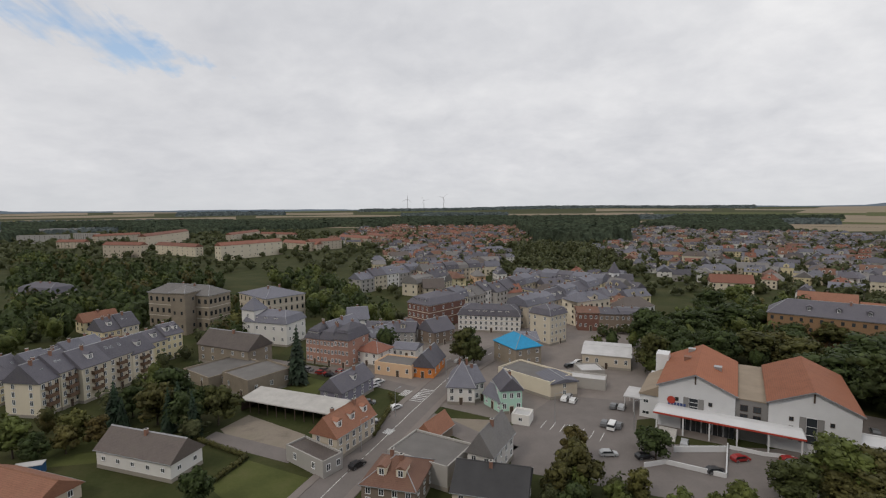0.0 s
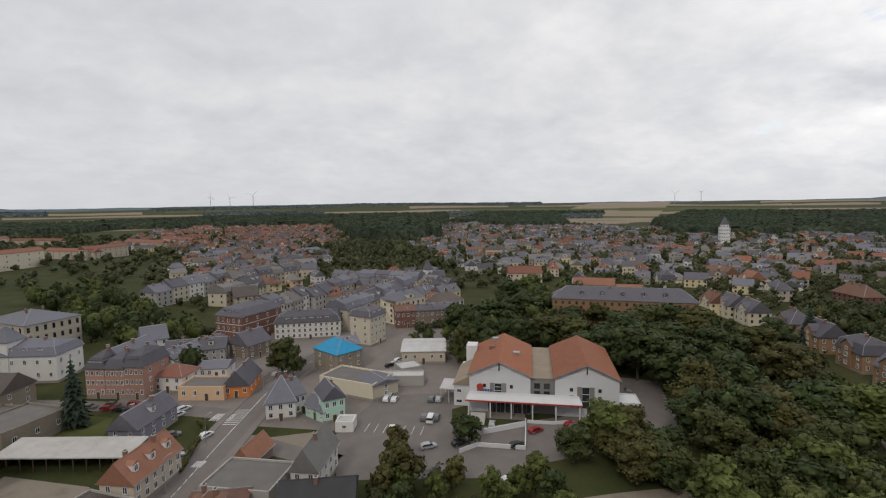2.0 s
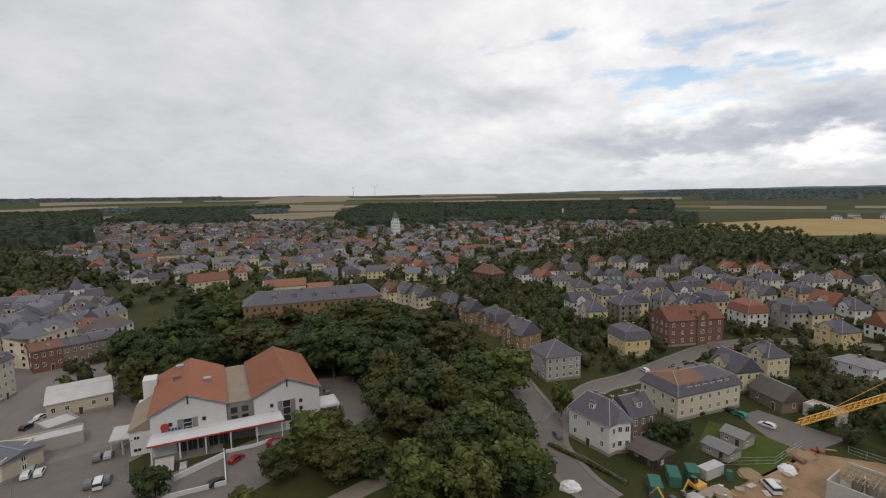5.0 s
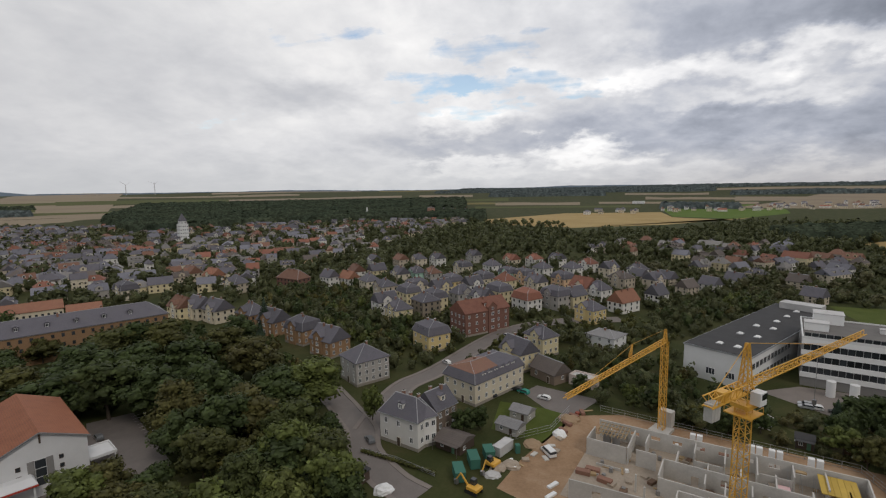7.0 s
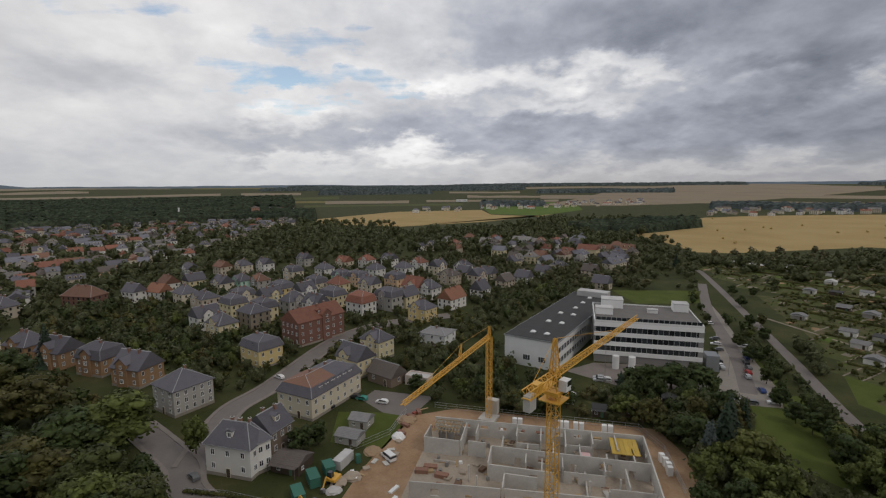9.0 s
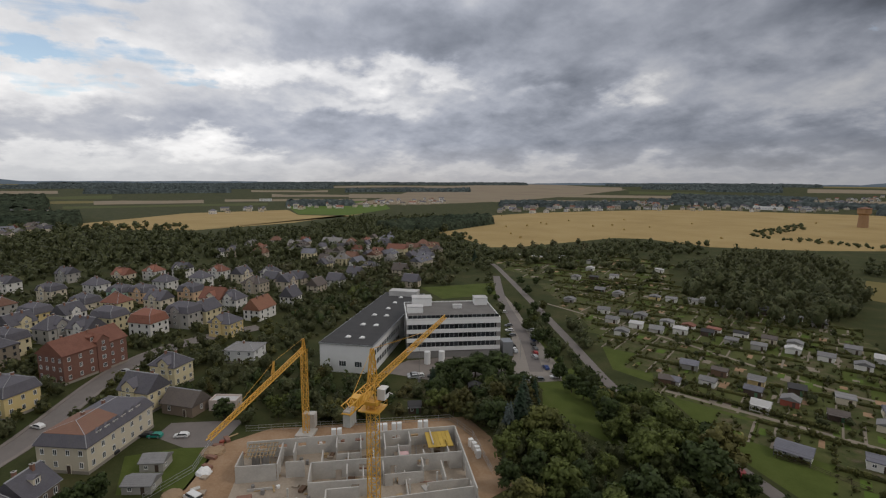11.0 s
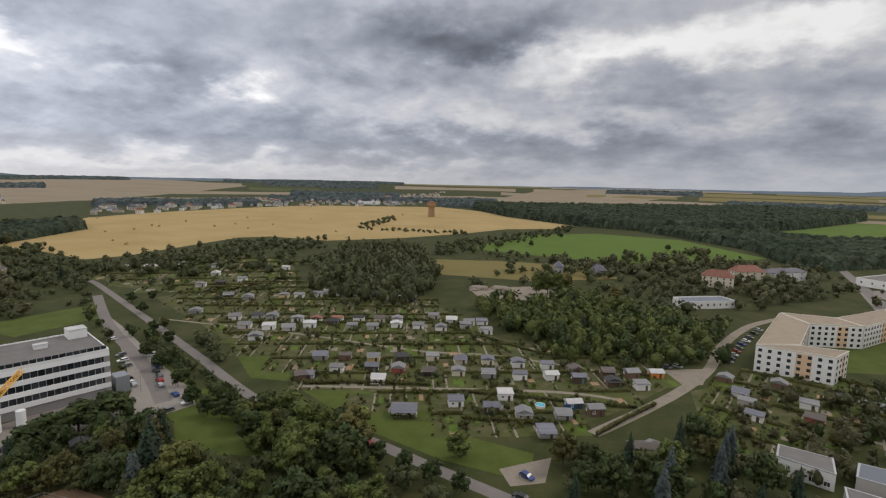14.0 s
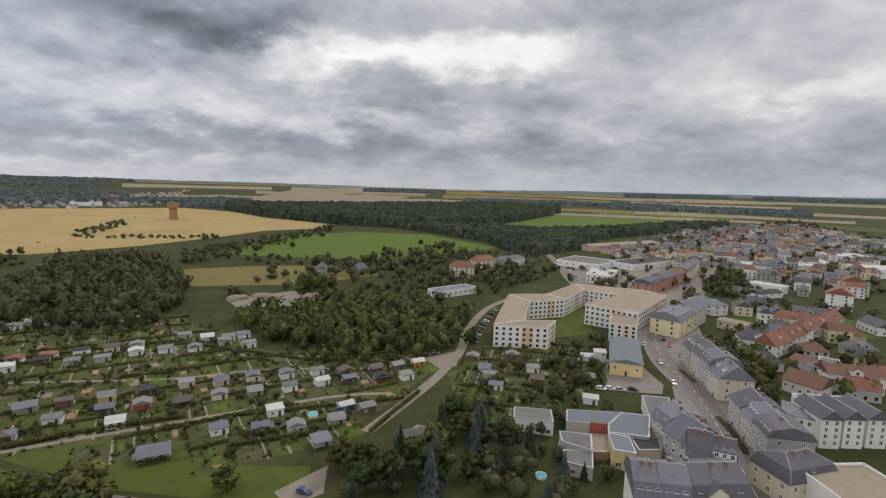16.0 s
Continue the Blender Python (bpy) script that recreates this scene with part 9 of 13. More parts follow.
house(364.6, -128.2, -140.0, 11.0, 9.0, 4.5, 5.0, wall='white_render', roof='slate', nx=3, ny=2, chim=1)
house(445.1, -153.9, -140.0, 11.0, 9.0, 4.5, 5.0, wall='white_render', roof='tile_brown', nx=3, ny=2, chim=1)
house(447.0, -171.1, -50.0, 11.0, 9.0, 4.5, 5.0, wall='beige_render', roof='slate', nx=3, ny=2, chim=1)
house(440.2, -185.1, -50.0, 11.0, 9.0, 4.5, 5.0, wall='beige_render', roof='slate', nx=3, ny=2, chim=1)
house(361.8, -165.5, -140.0, 11.0, 9.0, 4.5, 5.0, wall='beige_render', roof='slate_brown', nx=3, ny=2, chim=1)
house(424.3, -205.9, -50.0, 11.0, 9.0, 4.5, 5.0, wall='grey_render', roof='slate', nx=3, ny=2, chim=1)
house(426.1, -221.7, -140.0, 11.0, 9.0, 4.5, 5.0, wall='grey_render', roof='slate', nx=3, ny=2, chim=1)
house(465.4, -204.1, -50.0, 11.0, 9.0, 4.5, 5.0, wall='white_render', roof='slate', nx=3, ny=2, chim=1)
house(365.0, -85.0, -140.0, 11.0, 9.0, 4.5, 5.0, wall='beige_render', roof='slate', nx=3, ny=2, chim=1)
house(334.6, -90.0, -50.0, 11.0, 9.0, 4.5, 5.0, wall='beige_render', roof='slate_brown', nx=3, ny=2, chim=1)
house(373.2, -67.7, -140.0, 11.0, 9.0, 4.5, 5.0, wall='beige_render', roof='slate', nx=3, ny=2, chim=1)
house(315.8, -153.2, -140.0, 11.0, 9.0, 4.5, 5.0, wall='beige_render', roof='slate', nx=3, ny=2, chim=1)
house(512.5, -163.7, -140.0, 11.0, 9.0, 4.5, 5.0, wall='cream_render', roof='slate', nx=3, ny=2, chim=1)
house(527.7, -198.7, -140.0, 11.0, 9.0, 4.5, 5.0, wall='cream_render', roof='slate', nx=3, ny=2, chim=1)

# ---- town along the other main street ----
wing_block([([(-62.7, -241.9), (-90.1, -309.5), (-98.0, -290.2), (-81.2, -248.4)], 11.5), ([(-62.4, -240.9), (-89.4, -234.2), (-98.1, -246.3), (-81.1, -247.3)], 11.5), ([(-98.3, -290.2), (-122.7, -295.4), (-116.1, -310.4), (-91.4, -311.2)], 11.5), ([(-123.1, -295.4), (-149.4, -323.9), (-151.4, -343.7), (-116.5, -310.4)], 11.5), ([(-149.9, -323.8), (-174.6, -301.7), (-194.7, -318.9), (-151.8, -343.7)], 11.5), ([(-129.7, -278.9), (-151.5, -256.4), (-196.2, -298.3), (-189.9, -318.2)], 12.5), ([(-128.6, -246.1), (-141.0, -238.9), (-157.1, -264.9), (-143.0, -269.5)], 9.5)], 4, "white_render", "gravel_roof", "cream residential block of several wings with flat gravel roofs", accent='peach_render')
wing_block([([(-47.0, -153.4), (-59.2, -148.2), (-61.8, -157.5), (-49.5, -160.9)], 5.0)], 1, "white_render", "flat_roof", "low white workshop with a grey flat roof", name='workshop_building', parapet=0.1, edge='zinc')
wing_block([([(-63.3, -147.7), (-66.9, -155.8), (-85.2, -151.8), (-76.1, -143.7)], 5.6), ([(-75.9, -143.4), (-85.2, -151.8), (-93.8, -148.5), (-85.3, -134.7), (-73.9, -139.1)], 5.6)], 0, "grey_render", "blue_grey_roof", "long grey workshop with a flat sheet roof", name='workshop_building', parapet=0.1, edge='zinc')
house(-73.3, -144.3, 163.0, 5.7, 0.8, 5.5, 0.2, wall='red_wood', roof='red_wood', kind='flat', nx=0, ny=0, floors=1, chim=0, door=False, plinth=False, label='red boarded front of the workshop')
wing_block([([(-58.9, -142.5), (-68.2, -139.4), (-64.3, -130.3), (-57.2, -136.3)], 5.0), ([(-56.5, -133.2), (-65.0, -131.4), (-61.1, -122.8), (-54.8, -126.6)], 4.0)], 1, "grey_render", "flat_roof", "grey workshop wing with stepped flat roofs", name='workshop_building', parapet=0.1, edge='zinc')
wing_block([([(-70.5, -144.0), (-76.0, -142.7), (-71.0, -132.5), (-66.2, -133.3)], 2.8)], 0, "pink_brick", "cobble", "low brick store with a reddish terrace roof", name='workshop_building', parapet=0.1, edge='zinc')
wing_block([([(-80.5, -137.3), (-89.0, -135.7), (-86.3, -129.2), (-79.0, -129.7)], 4.5)], 1, "beige_render", "tar_roof", "small beige back building with a tarred roof", name='workshop_building', parapet=0.1, edge='zinc')
wing_block([([(-73.2, -138.0), (-78.7, -135.0), (-75.7, -125.5), (-70.0, -128.2)], 6.0)], 1, "yellow_render", "blue_grey_roof", "yellow back building with a sheet roof", name='workshop_building', parapet=0.1, edge='zinc')
wing_block([([(-101.0, -165.7), (-110.4, -162.9), (-105.5, -154.7), (-94.4, -150.1)], 5.0)], 0, "white_render", "flat_roof", "low white building with a brown gravelled flat roof", name='workshop_building', parapet=0.1, edge='zinc')
house(-119.8, -212.4, 152.8, 13.7, 36.0, 6.0, 1.8, wall='yellow_render', roof='blue_grey_roof', turn=True, nx=3, ny=4, floors=1, chim=0, label='yellow sports hall with a blue-grey roof')
terrace([(-60.6, -100.6), (-72.0, -96.4)], n=2, D=14, eave=10, rise=6, walls=['white_render'], roofs=['slate_blue'], floors=3, nx=4, kinds=('mansard_gable',), dorm=3, seed=20)
house(-80.7, -103.5, 174.8, 14.7, 14.0, 10.0, 6.0, cross=1, wall='cream_render', roof='slate', kind='mansard_gable', nx=5, ny=3, floors=3, dorm=3, chim=3, trim='trim_stone', label='corner house with a stepped gable and slate roof')
house(-95.9, -128.7, 98.2, 9.3, 14.0, 9.0, 5.0, wall='grey_render', roof='slate_blue', nx=3, ny=2, floors=3, chim=2)
terrace([(-90.6, -142.4), (-89.8, -126.0)], n=2, D=14, eave=9, rise=5, walls=['beige_render', 'grey_render'], roofs=['slate', 'slate_blue'], floors=3, nx=3, seed=21)
terrace([(-85.3, -116.0), (-95.1, -109.8)], n=2, D=14, eave=9, rise=6, walls=['cream_render', 'pale_yellow'], roofs=['slate'], floors=3, nx=3, seed=22, dorm=2)
terrace([(-149.3, -211.9), (-134.4, -167.7)], n=4, D=13, eave=10, rise=5, walls=['white_render', 'cream_render', 'beige_render', 'grey_render'], roofs=['slate', 'slate_blue'], floors=3, nx=4, seed=24, dorm=2)
terrace([(-127.5, -152.8), (-116.6, -123.8)], n=3, D=13, eave=10, rise=4, walls=['white_render', 'grey_render', 'beige_render'], roofs=['slate', 'slate_blue'], floors=3, nx=5, seed=25, dorm=3)
house(-114.0, -111.5, -174.2, 16.5, 12.0, 7.5, 5.0, wall='cream_render', roof='slate', kind='mansard', nx=4, ny=3, floors=2, dorm=1, chim=2)
house(-146.4, -142.0, 136.1, 10.9, 12.0, 8.0, 1.0, wall='white_render', roof='slate_blue', kind='hip', nx=5, ny=2, floors=2, chim=1)
house(-159.2, -141.2, 166.0, 20.5, 16.0, 9.6, 0.4, wall='white_render', roof='slate', kind='flat', nx=8, ny=2, floors=4, chim=0, label='white apartment house with three dark gables')
house(-148.6, -138.3, 167.6, 6.3, 14.0, 10.0, 3.0, wall='white_render', roof='slate', turn=True, nx=2, ny=0, floors=4, chim=0, door=False, attic=False, plinth=False, label='gabled front bay of the apartment house')
house(-156.3, -137.5, 167.6, 6.3, 14.0, 10.0, 3.0, wall='white_render', roof='slate', turn=True, nx=2, ny=0, floors=4, chim=0, door=False, attic=False, plinth=False, label='gabled front bay of the apartment house')
house(-164.4, -136.7, 167.6, 6.3, 14.0, 10.0, 3.0, wall='white_render', roof='slate', turn=True, nx=2, ny=0, floors=4, chim=0, door=False, attic=False, plinth=False, label='gabled front bay of the apartment house')
house(-121.5, -100.1, 175.9, 20.5, 18.0, 9.0, 0.5, wall='white_render', roof='gravel_roof', kind='flat', nx=4, ny=2, floors=3, chim=0, label='white building with a brown gravelled flat roof')
house(-179.5, -172.5, 114.1, 13.8, 12.0, 5.0, 4.0, wall='plaster_pink', roof='tile_brown', nx=5, ny=2, floors=1, chim=0)
terrace([(-200.2, -211.2), (-291.1, -258.6)], n=5, D=11, eave=7, rise=5, walls=['white_render'], roofs=['tile_red'], floors=2, nx=3, kinds=('gable',), seed=27, dorm=1)
house(-340.2, -307.6, 132.2, 16.1, 12.0, 11.0, 5.0, wall='white_render', roof='tile_red', turn=True, nx=2, ny=3, floors=4, chim=0)
house(-404.0, -353.9, 136.9, 16.2, 12.0, 11.0, 5.0, wall='peach_render', roof='tile_red', turn=True, nx=2, ny=3, floors=4, chim=0)
house(-209.8, -417.3, 146.9, 23.4, 40.0, 7.0, 0.4, wall='white_render', roof='sheet_roof', kind='flat', nx=5, ny=4, floors=2, chim=0, label='white supermarket with a large flat roof')
house(-230.9, -496.9, 132.1, 46.7, 45.0, 6.0, 0.4, wall='white_render', roof='flat_roof', kind='flat', nx=6, ny=3, floors=1, chim=0, label='white store with a grey flat roof')
house(-297.8, -496.1, -154.1, 83.3, 30.0, 6.0, 0.4, wall='white_render', roof='tar_roof', kind='flat', nx=6, ny=3, floors=1, chim=0, label='white store with dark solar panels on its roof')
terrace([(-216.5, -350.4), (-286.1, -405.4)], n=3, D=13, eave=10, rise=4, walls=['pink_brick', 'beige_render'], roofs=['slate', 'tile_brown'], floors=3, nx=3, seed=28, dorm=1)
terrace([(-286.1, -405.4), (-376.9, -501.2)], n=3, D=13, eave=10, rise=4, walls=['cream_render', 'pale_yellow'], roofs=['slate'], floors=3, nx=3, seed=29, dorm=1)
terrace([(-170.6, -246.1), (-211.9, -278.4)], n=2, D=16, eave=10, rise=5, walls=['beige_render', 'pale_yellow'], roofs=['slate_blue'], floors=3, nx=3, seed=30, dorm=2)
house(-313.3, -346.0, -168.6, 25.2, 12.0, 4.0, 2.0, wall='white_render', roof='tar_roof', nx=3, ny=2, floors=1, chim=0)
house(-84.0, -440.5, 168.5, 22.6, 12.0, 9.0, 5.0, wall='cream_render', roof='tile_red', kind='hip', nx=5, ny=3, floors=3, chim=1)
house(-113.0, -478.9, -160.5, 24.9, 12.0, 9.0, 5.0, wall='cream_render', roof='tile_red', kind='hip', nx=4, ny=3, floors=3, chim=1)
house(-143.1, -495.1, -145.7, 42.7, 12.0, 8.0, 3.0, wall='white_render', roof='slate', kind='hip', nx=4, ny=3, floors=2, chim=1)
house(-62.1, -363.3, -151.9, 36.5, 14.0, 4.5, 0.4, wall='white_render', roof='blue_grey_roof', kind='flat', nx=8, ny=2, floors=1, chim=0, label='white low works building with a blue-grey roof')
house(-405.6, -472.6, 168.8, 8.8, 18.0, 4.5, 3.2, wall='white_render', roof='sheet_roof', kind='shed', nx=0, ny=0, floors=1, chim=0, door=False, label='white saw-tooth bay of a factory hall', group='saw-tooth bays', name='factory_bay')
house(-418.4, -474.0, 168.8, 8.9, 18.0, 4.5, 3.2, wall='white_render', roof='sheet_roof', kind='shed', nx=0, ny=0, floors=1, chim=0, door=False, label='white saw-tooth bay of a factory hall', group='saw-tooth bays', name='factory_bay')
house(-431.2, -475.4, 168.7, 8.9, 18.0, 4.5, 3.2, wall='white_render', roof='sheet_roof', kind='shed', nx=0, ny=0, floors=1, chim=0, door=False, label='white saw-tooth bay of a factory hall', group='saw-tooth bays', name='factory_bay')
house(-444.3, -476.9, 168.7, 8.9, 18.0, 4.5, 3.2, wall='white_render', roof='sheet_roof', kind='shed', nx=0, ny=0, floors=1, chim=0, door=False, label='white saw-tooth bay of a factory hall', group='saw-tooth bays', name='factory_bay')
house(-457.5, -478.3, 168.7, 9.0, 18.0, 4.5, 3.2, wall='white_render', roof='sheet_roof', kind='shed', nx=0, ny=0, floors=1, chim=0, door=False, label='white saw-tooth bay of a factory hall', group='saw-tooth bays', name='factory_bay')
house(-470.9, -479.8, 168.7, 9.0, 18.0, 4.5, 3.2, wall='white_render', roof='sheet_roof', kind='shed', nx=0, ny=0, floors=1, chim=0, door=False, label='white saw-tooth bay of a factory hall', group='saw-tooth bays', name='factory_bay')
house(-484.4, -481.3, 168.7, 9.1, 18.0, 4.5, 3.2, wall='white_render', roof='sheet_roof', kind='shed', nx=0, ny=0, floors=1, chim=0, door=False, label='white saw-tooth bay of a factory hall', group='saw-tooth bays', name='factory_bay')
house(-498.2, -482.8, 168.7, 9.1, 18.0, 4.5, 3.2, wall='white_render', roof='sheet_roof', kind='shed', nx=0, ny=0, floors=1, chim=0, door=False, label='white saw-tooth bay of a factory hall', group='saw-tooth bays', name='factory_bay')
house(-512.1, -484.3, 168.6, 9.2, 18.0, 4.5, 3.2, wall='white_render', roof='sheet_roof', kind='shed', nx=0, ny=0, floors=1, chim=0, door=False, label='white saw-tooth bay of a factory hall', group='saw-tooth bays', name='factory_bay')
house(-601.8, -544.0, 157.9, 45.5, 40.0, 7.0, 0.4, wall='white_render', roof='sheet_roof', kind='flat', nx=8, ny=3, floors=2, chim=0, label='white factory hall with a pale flat roof')
house(-532.3, -434.6, 158.8, 51.0, 40.0, 8.0, 0.4, wall='white_render', roof='sheet_roof', kind='flat', nx=6, ny=3, floors=1, chim=0, label='white warehouse with a pale sheet roof')
house(-333.3, -365.1, 120.0, 25.6, 14.0, 6.0, 0.4, wall='white_render', roof='sheet_roof', kind='flat', nx=4, ny=2, floors=1, chim=0, label='white low hall with a pale flat roof')
house(-350.8, -648.6, -157.1, 139.7, 25.0, 7.0, 2.0, wall='beige_render', roof='gravel_roof', nx=10, ny=2, floors=1, chim=0, label='long beige hall with a shallow brown roof')
house(-373.4, -526.3, -161.1, 67.7, 14.0, 9.0, 0.4, wall='yellow_render', roof='flat_roof', kind='flat', nx=10, ny=2, floors=3, chim=0, label='yellow flat-roofed office building')
house(-301.9, -352.7, 129.8, 21.8, 9.0, 5.0, 0.3, wall='grey_render', roof='tar_roof', kind='flat', nx=4, ny=0, floors=1, chim=0, label='low grey row of stores with a dark roof')
house(-230.7, -303.7, 98.5, 23.3, 12.0, 7.0, 3.0, wall='white_render', roof='blue_grey_roof', kind='hip', nx=3, ny=2, floors=2, chim=1)
house(-217.9, -261.2, 119.3, 16.5, 10.0, 5.0, 1.0, wall='beige_render', roof='gravel_roof', nx=4, ny=2, floors=1, chim=0)
house(-204.2, -195.4, 106.1, 13.5, 10.0, 4.0, 2.5, wall='pink_brick', roof='tile_brown', nx=3, ny=2, floors=1, chim=0)
house(-214.9, -196.1, 137.1, 8.0, 8.0, 4.0, 0.3, wall='white_render', roof='flat_roof', kind='flat', nx=2, ny=1, floors=1, chim=0)
house(244.3, 74.4, -135.0, 12.0, 10.0, 7.0, 5.0, wall='pale_yellow', roof='slate', kind='hip', nx=3, ny=2, chim=2, cross=1, dorm=0, trim='trim_stone')
house(260.1, 87.2, -45.0, 12.0, 10.0, 7.0, 5.0, wall='white_render', roof='slate', kind='gable', nx=3, ny=2, chim=2, cross=1, dorm=0, trim='trim_stone')
house(305.2, 80.4, -45.0, 12.0, 10.0, 7.0, 5.0, wall='cream_render', roof='slate', kind='mansard', nx=3, ny=2, chim=2, cross=1, dorm=1, trim='trim_stone')
house(302.6, 64.1, -45.0, 12.0, 10.0, 7.0, 5.0, wall='pale_yellow', roof='slate', kind='gable', nx=3, ny=2, chim=2, cross=1, dorm=0, trim='trim_stone')
house(287.1, 47.8, -45.0, 12.0, 10.0, 7.0, 5.0, wall='grey_render', roof='slate', kind='hip', nx=3, ny=2, chim=2, cross=1, dorm=0, trim='trim_stone')
house(337.2, 40.7, -135.0, 12.0, 10.0, 7.0, 5.0, wall='cream_render', roof='slate', kind='mansard', nx=3, ny=2, chim=2, cross=1, dorm=1, trim='trim_stone')
house(331.3, 25.3, -135.0, 12.0, 10.0, 7.0, 5.0, wall='pale_yellow', roof='tile_red', kind='hip', nx=3, ny=2, chim=2, cross=0, dorm=0, trim='trim_stone')
house(327.9, 4.6, -135.0, 12.0, 10.0, 7.0, 5.0, wall='cream_render', roof='slate', kind='gable', nx=3, ny=2, chim=2, cross=1, dorm=0, trim='trim_stone')
house(342.8, -13.0, -135.0, 12.0, 10.0, 7.0, 5.0, wall='peach_render', roof='slate', kind='mansard', nx=3, ny=2, chim=2, cross=1, dorm=1, trim='trim_stone')
house(289.7, -17.5, -45.0, 12.0, 10.0, 7.0, 5.0, wall='pale_yellow', roof='slate', kind='gable', nx=3, ny=2, chim=2, cross=0, dorm=0, trim='trim_stone')
house(308.8, -33.2, -135.0, 12.0, 10.0, 7.0, 5.0, wall='white_render', roof='slate', kind='hip', nx=3, ny=2, chim=2, cross=1, dorm=0, trim='trim_stone')
house(390.5, -49.1, -45.0, 12.0, 10.0, 7.0, 5.0, wall='cream_render', roof='slate', kind='gable', nx=3, ny=2, chim=2, cross=1, dorm=0, trim='trim_stone')
house(384.6, -68.9, -135.0, 12.0, 10.0, 7.0, 5.0, wall='white_render', roof='slate', kind='hip', nx=3, ny=2, chim=2, cross=1, dorm=0, trim='trim_stone')
house(346.4, -72.5, -45.0, 12.0, 10.0, 7.0, 5.0, wall='beige_render', roof='slate', kind='gable', nx=3, ny=2, chim=2, cross=1, dorm=0, trim='trim_stone')
house(278.9, 34.2, -135.0, 12.0, 10.0, 7.0, 5.0, wall='white_render', roof='slate', kind='gable', nx=3, ny=2, chim=2, cross=1, dorm=0, trim='trim_stone')
house(317.9, 117.1, -135.0, 12.0, 10.0, 7.0, 5.0, wall='cream_render', roof='slate', kind='hip', nx=3, ny=2, chim=2, cross=0, dorm=0, trim='trim_stone')
house(353.2, 140.4, -135.0, 12.0, 10.0, 7.0, 5.0, wall='white_render', roof='tile_brown', kind='gable', nx=3, ny=2, chim=2, cross=0, dorm=0, trim='trim_stone')
house(359.9, 126.3, -45.0, 12.0, 10.0, 7.0, 5.0, wall='pale_yellow', roof='slate', kind='gable', nx=3, ny=2, chim=2, cross=0, dorm=0, trim='trim_stone')
house(347.4, 103.9, -135.0, 12.0, 10.0, 7.0, 5.0, wall='cream_render', roof='slate', kind='gable', nx=3, ny=2, chim=2, cross=1, dorm=0, trim='trim_stone')

# ---- far town ----
quarter([(-81.0, 481.3), (-67.3, 685.5), (72.6, 671.4), (46.7, 393.4), (-11.4, 366.1)], gap=19, seed=1, rot=20, walls=['white_render', 'cream_render', 'pale_yellow', 'beige_render', 'grey_render', 'white_render', 'peach_render'], roofs=['slate', 'slate_blue', 'tile_grey', 'tile_brown', 'tile_red', 'slate', 'slate_blue', 'slate_brown'])
quarter([(-210.6, 815.7), (-230.2, 1391.0), (116.0, 1833.8), (342.5, 1393.1), (196.1, 836.9), (49.7, 673.7), (-67.3, 685.5)], gap=25, seed=2, rot=10, walls=['white_render', 'cream_render', 'pale_yellow', 'beige_render', 'grey_render', 'white_render'], roofs=['tile_red', 'tile_brown', 'tile_brown', 'slate'])
quarter([(192.2, 659.3), (564.6, 1431.8), (738.3, 1050.2), (748.1, 841.7), (311.4, 348.6), (256.5, 351.5), (226.3, 382.8), (174.7, 385.8), (167.2, 463.7)], gap=23, seed=3, rot=-25, walls=['white_render', 'cream_render', 'pale_yellow', 'beige_render', 'grey_render', 'white_render'], roofs=['slate', 'slate_blue', 'tile_grey', 'tile_brown', 'tile_red', 'slate', 'slate_blue', 'slate_brown'])
quarter([(22.8, 315.4), (72.1, 361.6), (134.4, 372.6), (126.4, 310.5), (94.5, 245.7), (66.2, 246.7), (64.6, 276.2), (36.0, 277.4)], gap=17, seed=4, rot=25, walls=['white_render', 'cream_render', 'pale_yellow', 'beige_render', 'grey_render', 'white_render'], roofs=['slate', 'slate_blue', 'tile_grey', 'tile_brown', 'tile_red', 'slate', 'slate_blue', 'slate_brown'], eave=(7, 10), size=(10, 15))
quarter([(226.3, 393.1), (388.8, 550.5), (527.0, 391.7), (511.5, 302.4), (379.9, 235.0), (279.1, 248.8), (230.2, 297.5)], gap=26, seed=5, rot=-40, walls=['white_render', 'cream_render', 'pale_yellow', 'beige_render', 'grey_render', 'white_render'], roofs=['slate', 'slate_blue', 'tile_grey', 'tile_brown', 'tile_red', 'slate', 'slate_blue', 'slate_brown'])
quarter([(578.5, 971.3), (847.4, 788.7), (893.8, 529.1), (699.8, 326.5), (527.0, 391.7), (378.4, 562.5)], gap=30, seed=6, rot=-20, walls=['white_render', 'cream_render', 'pale_yellow', 'beige_render', 'grey_render', 'white_render'], roofs=['slate', 'slate_blue', 'tile_grey', 'tile_brown', 'tile_red', 'slate', 'slate_blue', 'slate_brown'], keep=0.7)
quarter([(-36.7, 809.1), (19.1, 847.8), (78.3, 608.3), (57.7, 431.5), (6.6, 419.2), (-25.5, 513.4)], gap=20, seed=7, rot=15, walls=['white_render', 'cream_render', 'pale_yellow', 'beige_render', 'grey_render', 'white_render'], roofs=['slate', 'slate_blue', 'tile_grey', 'tile_brown', 'tile_red', 'slate', 'slate_blue', 'slate_brown'])
quarter([(-62.6, 1493.1), (200.9, 1500.9), (99.1, 759.2), (-40.6, 914.0)], gap=26, seed=8, rot=0, walls=['white_render', 'cream_render', 'pale_yellow', 'beige_render', 'grey_render', 'white_render'], roofs=['tile_red', 'tile_brown', 'slate'], keep=0.8)
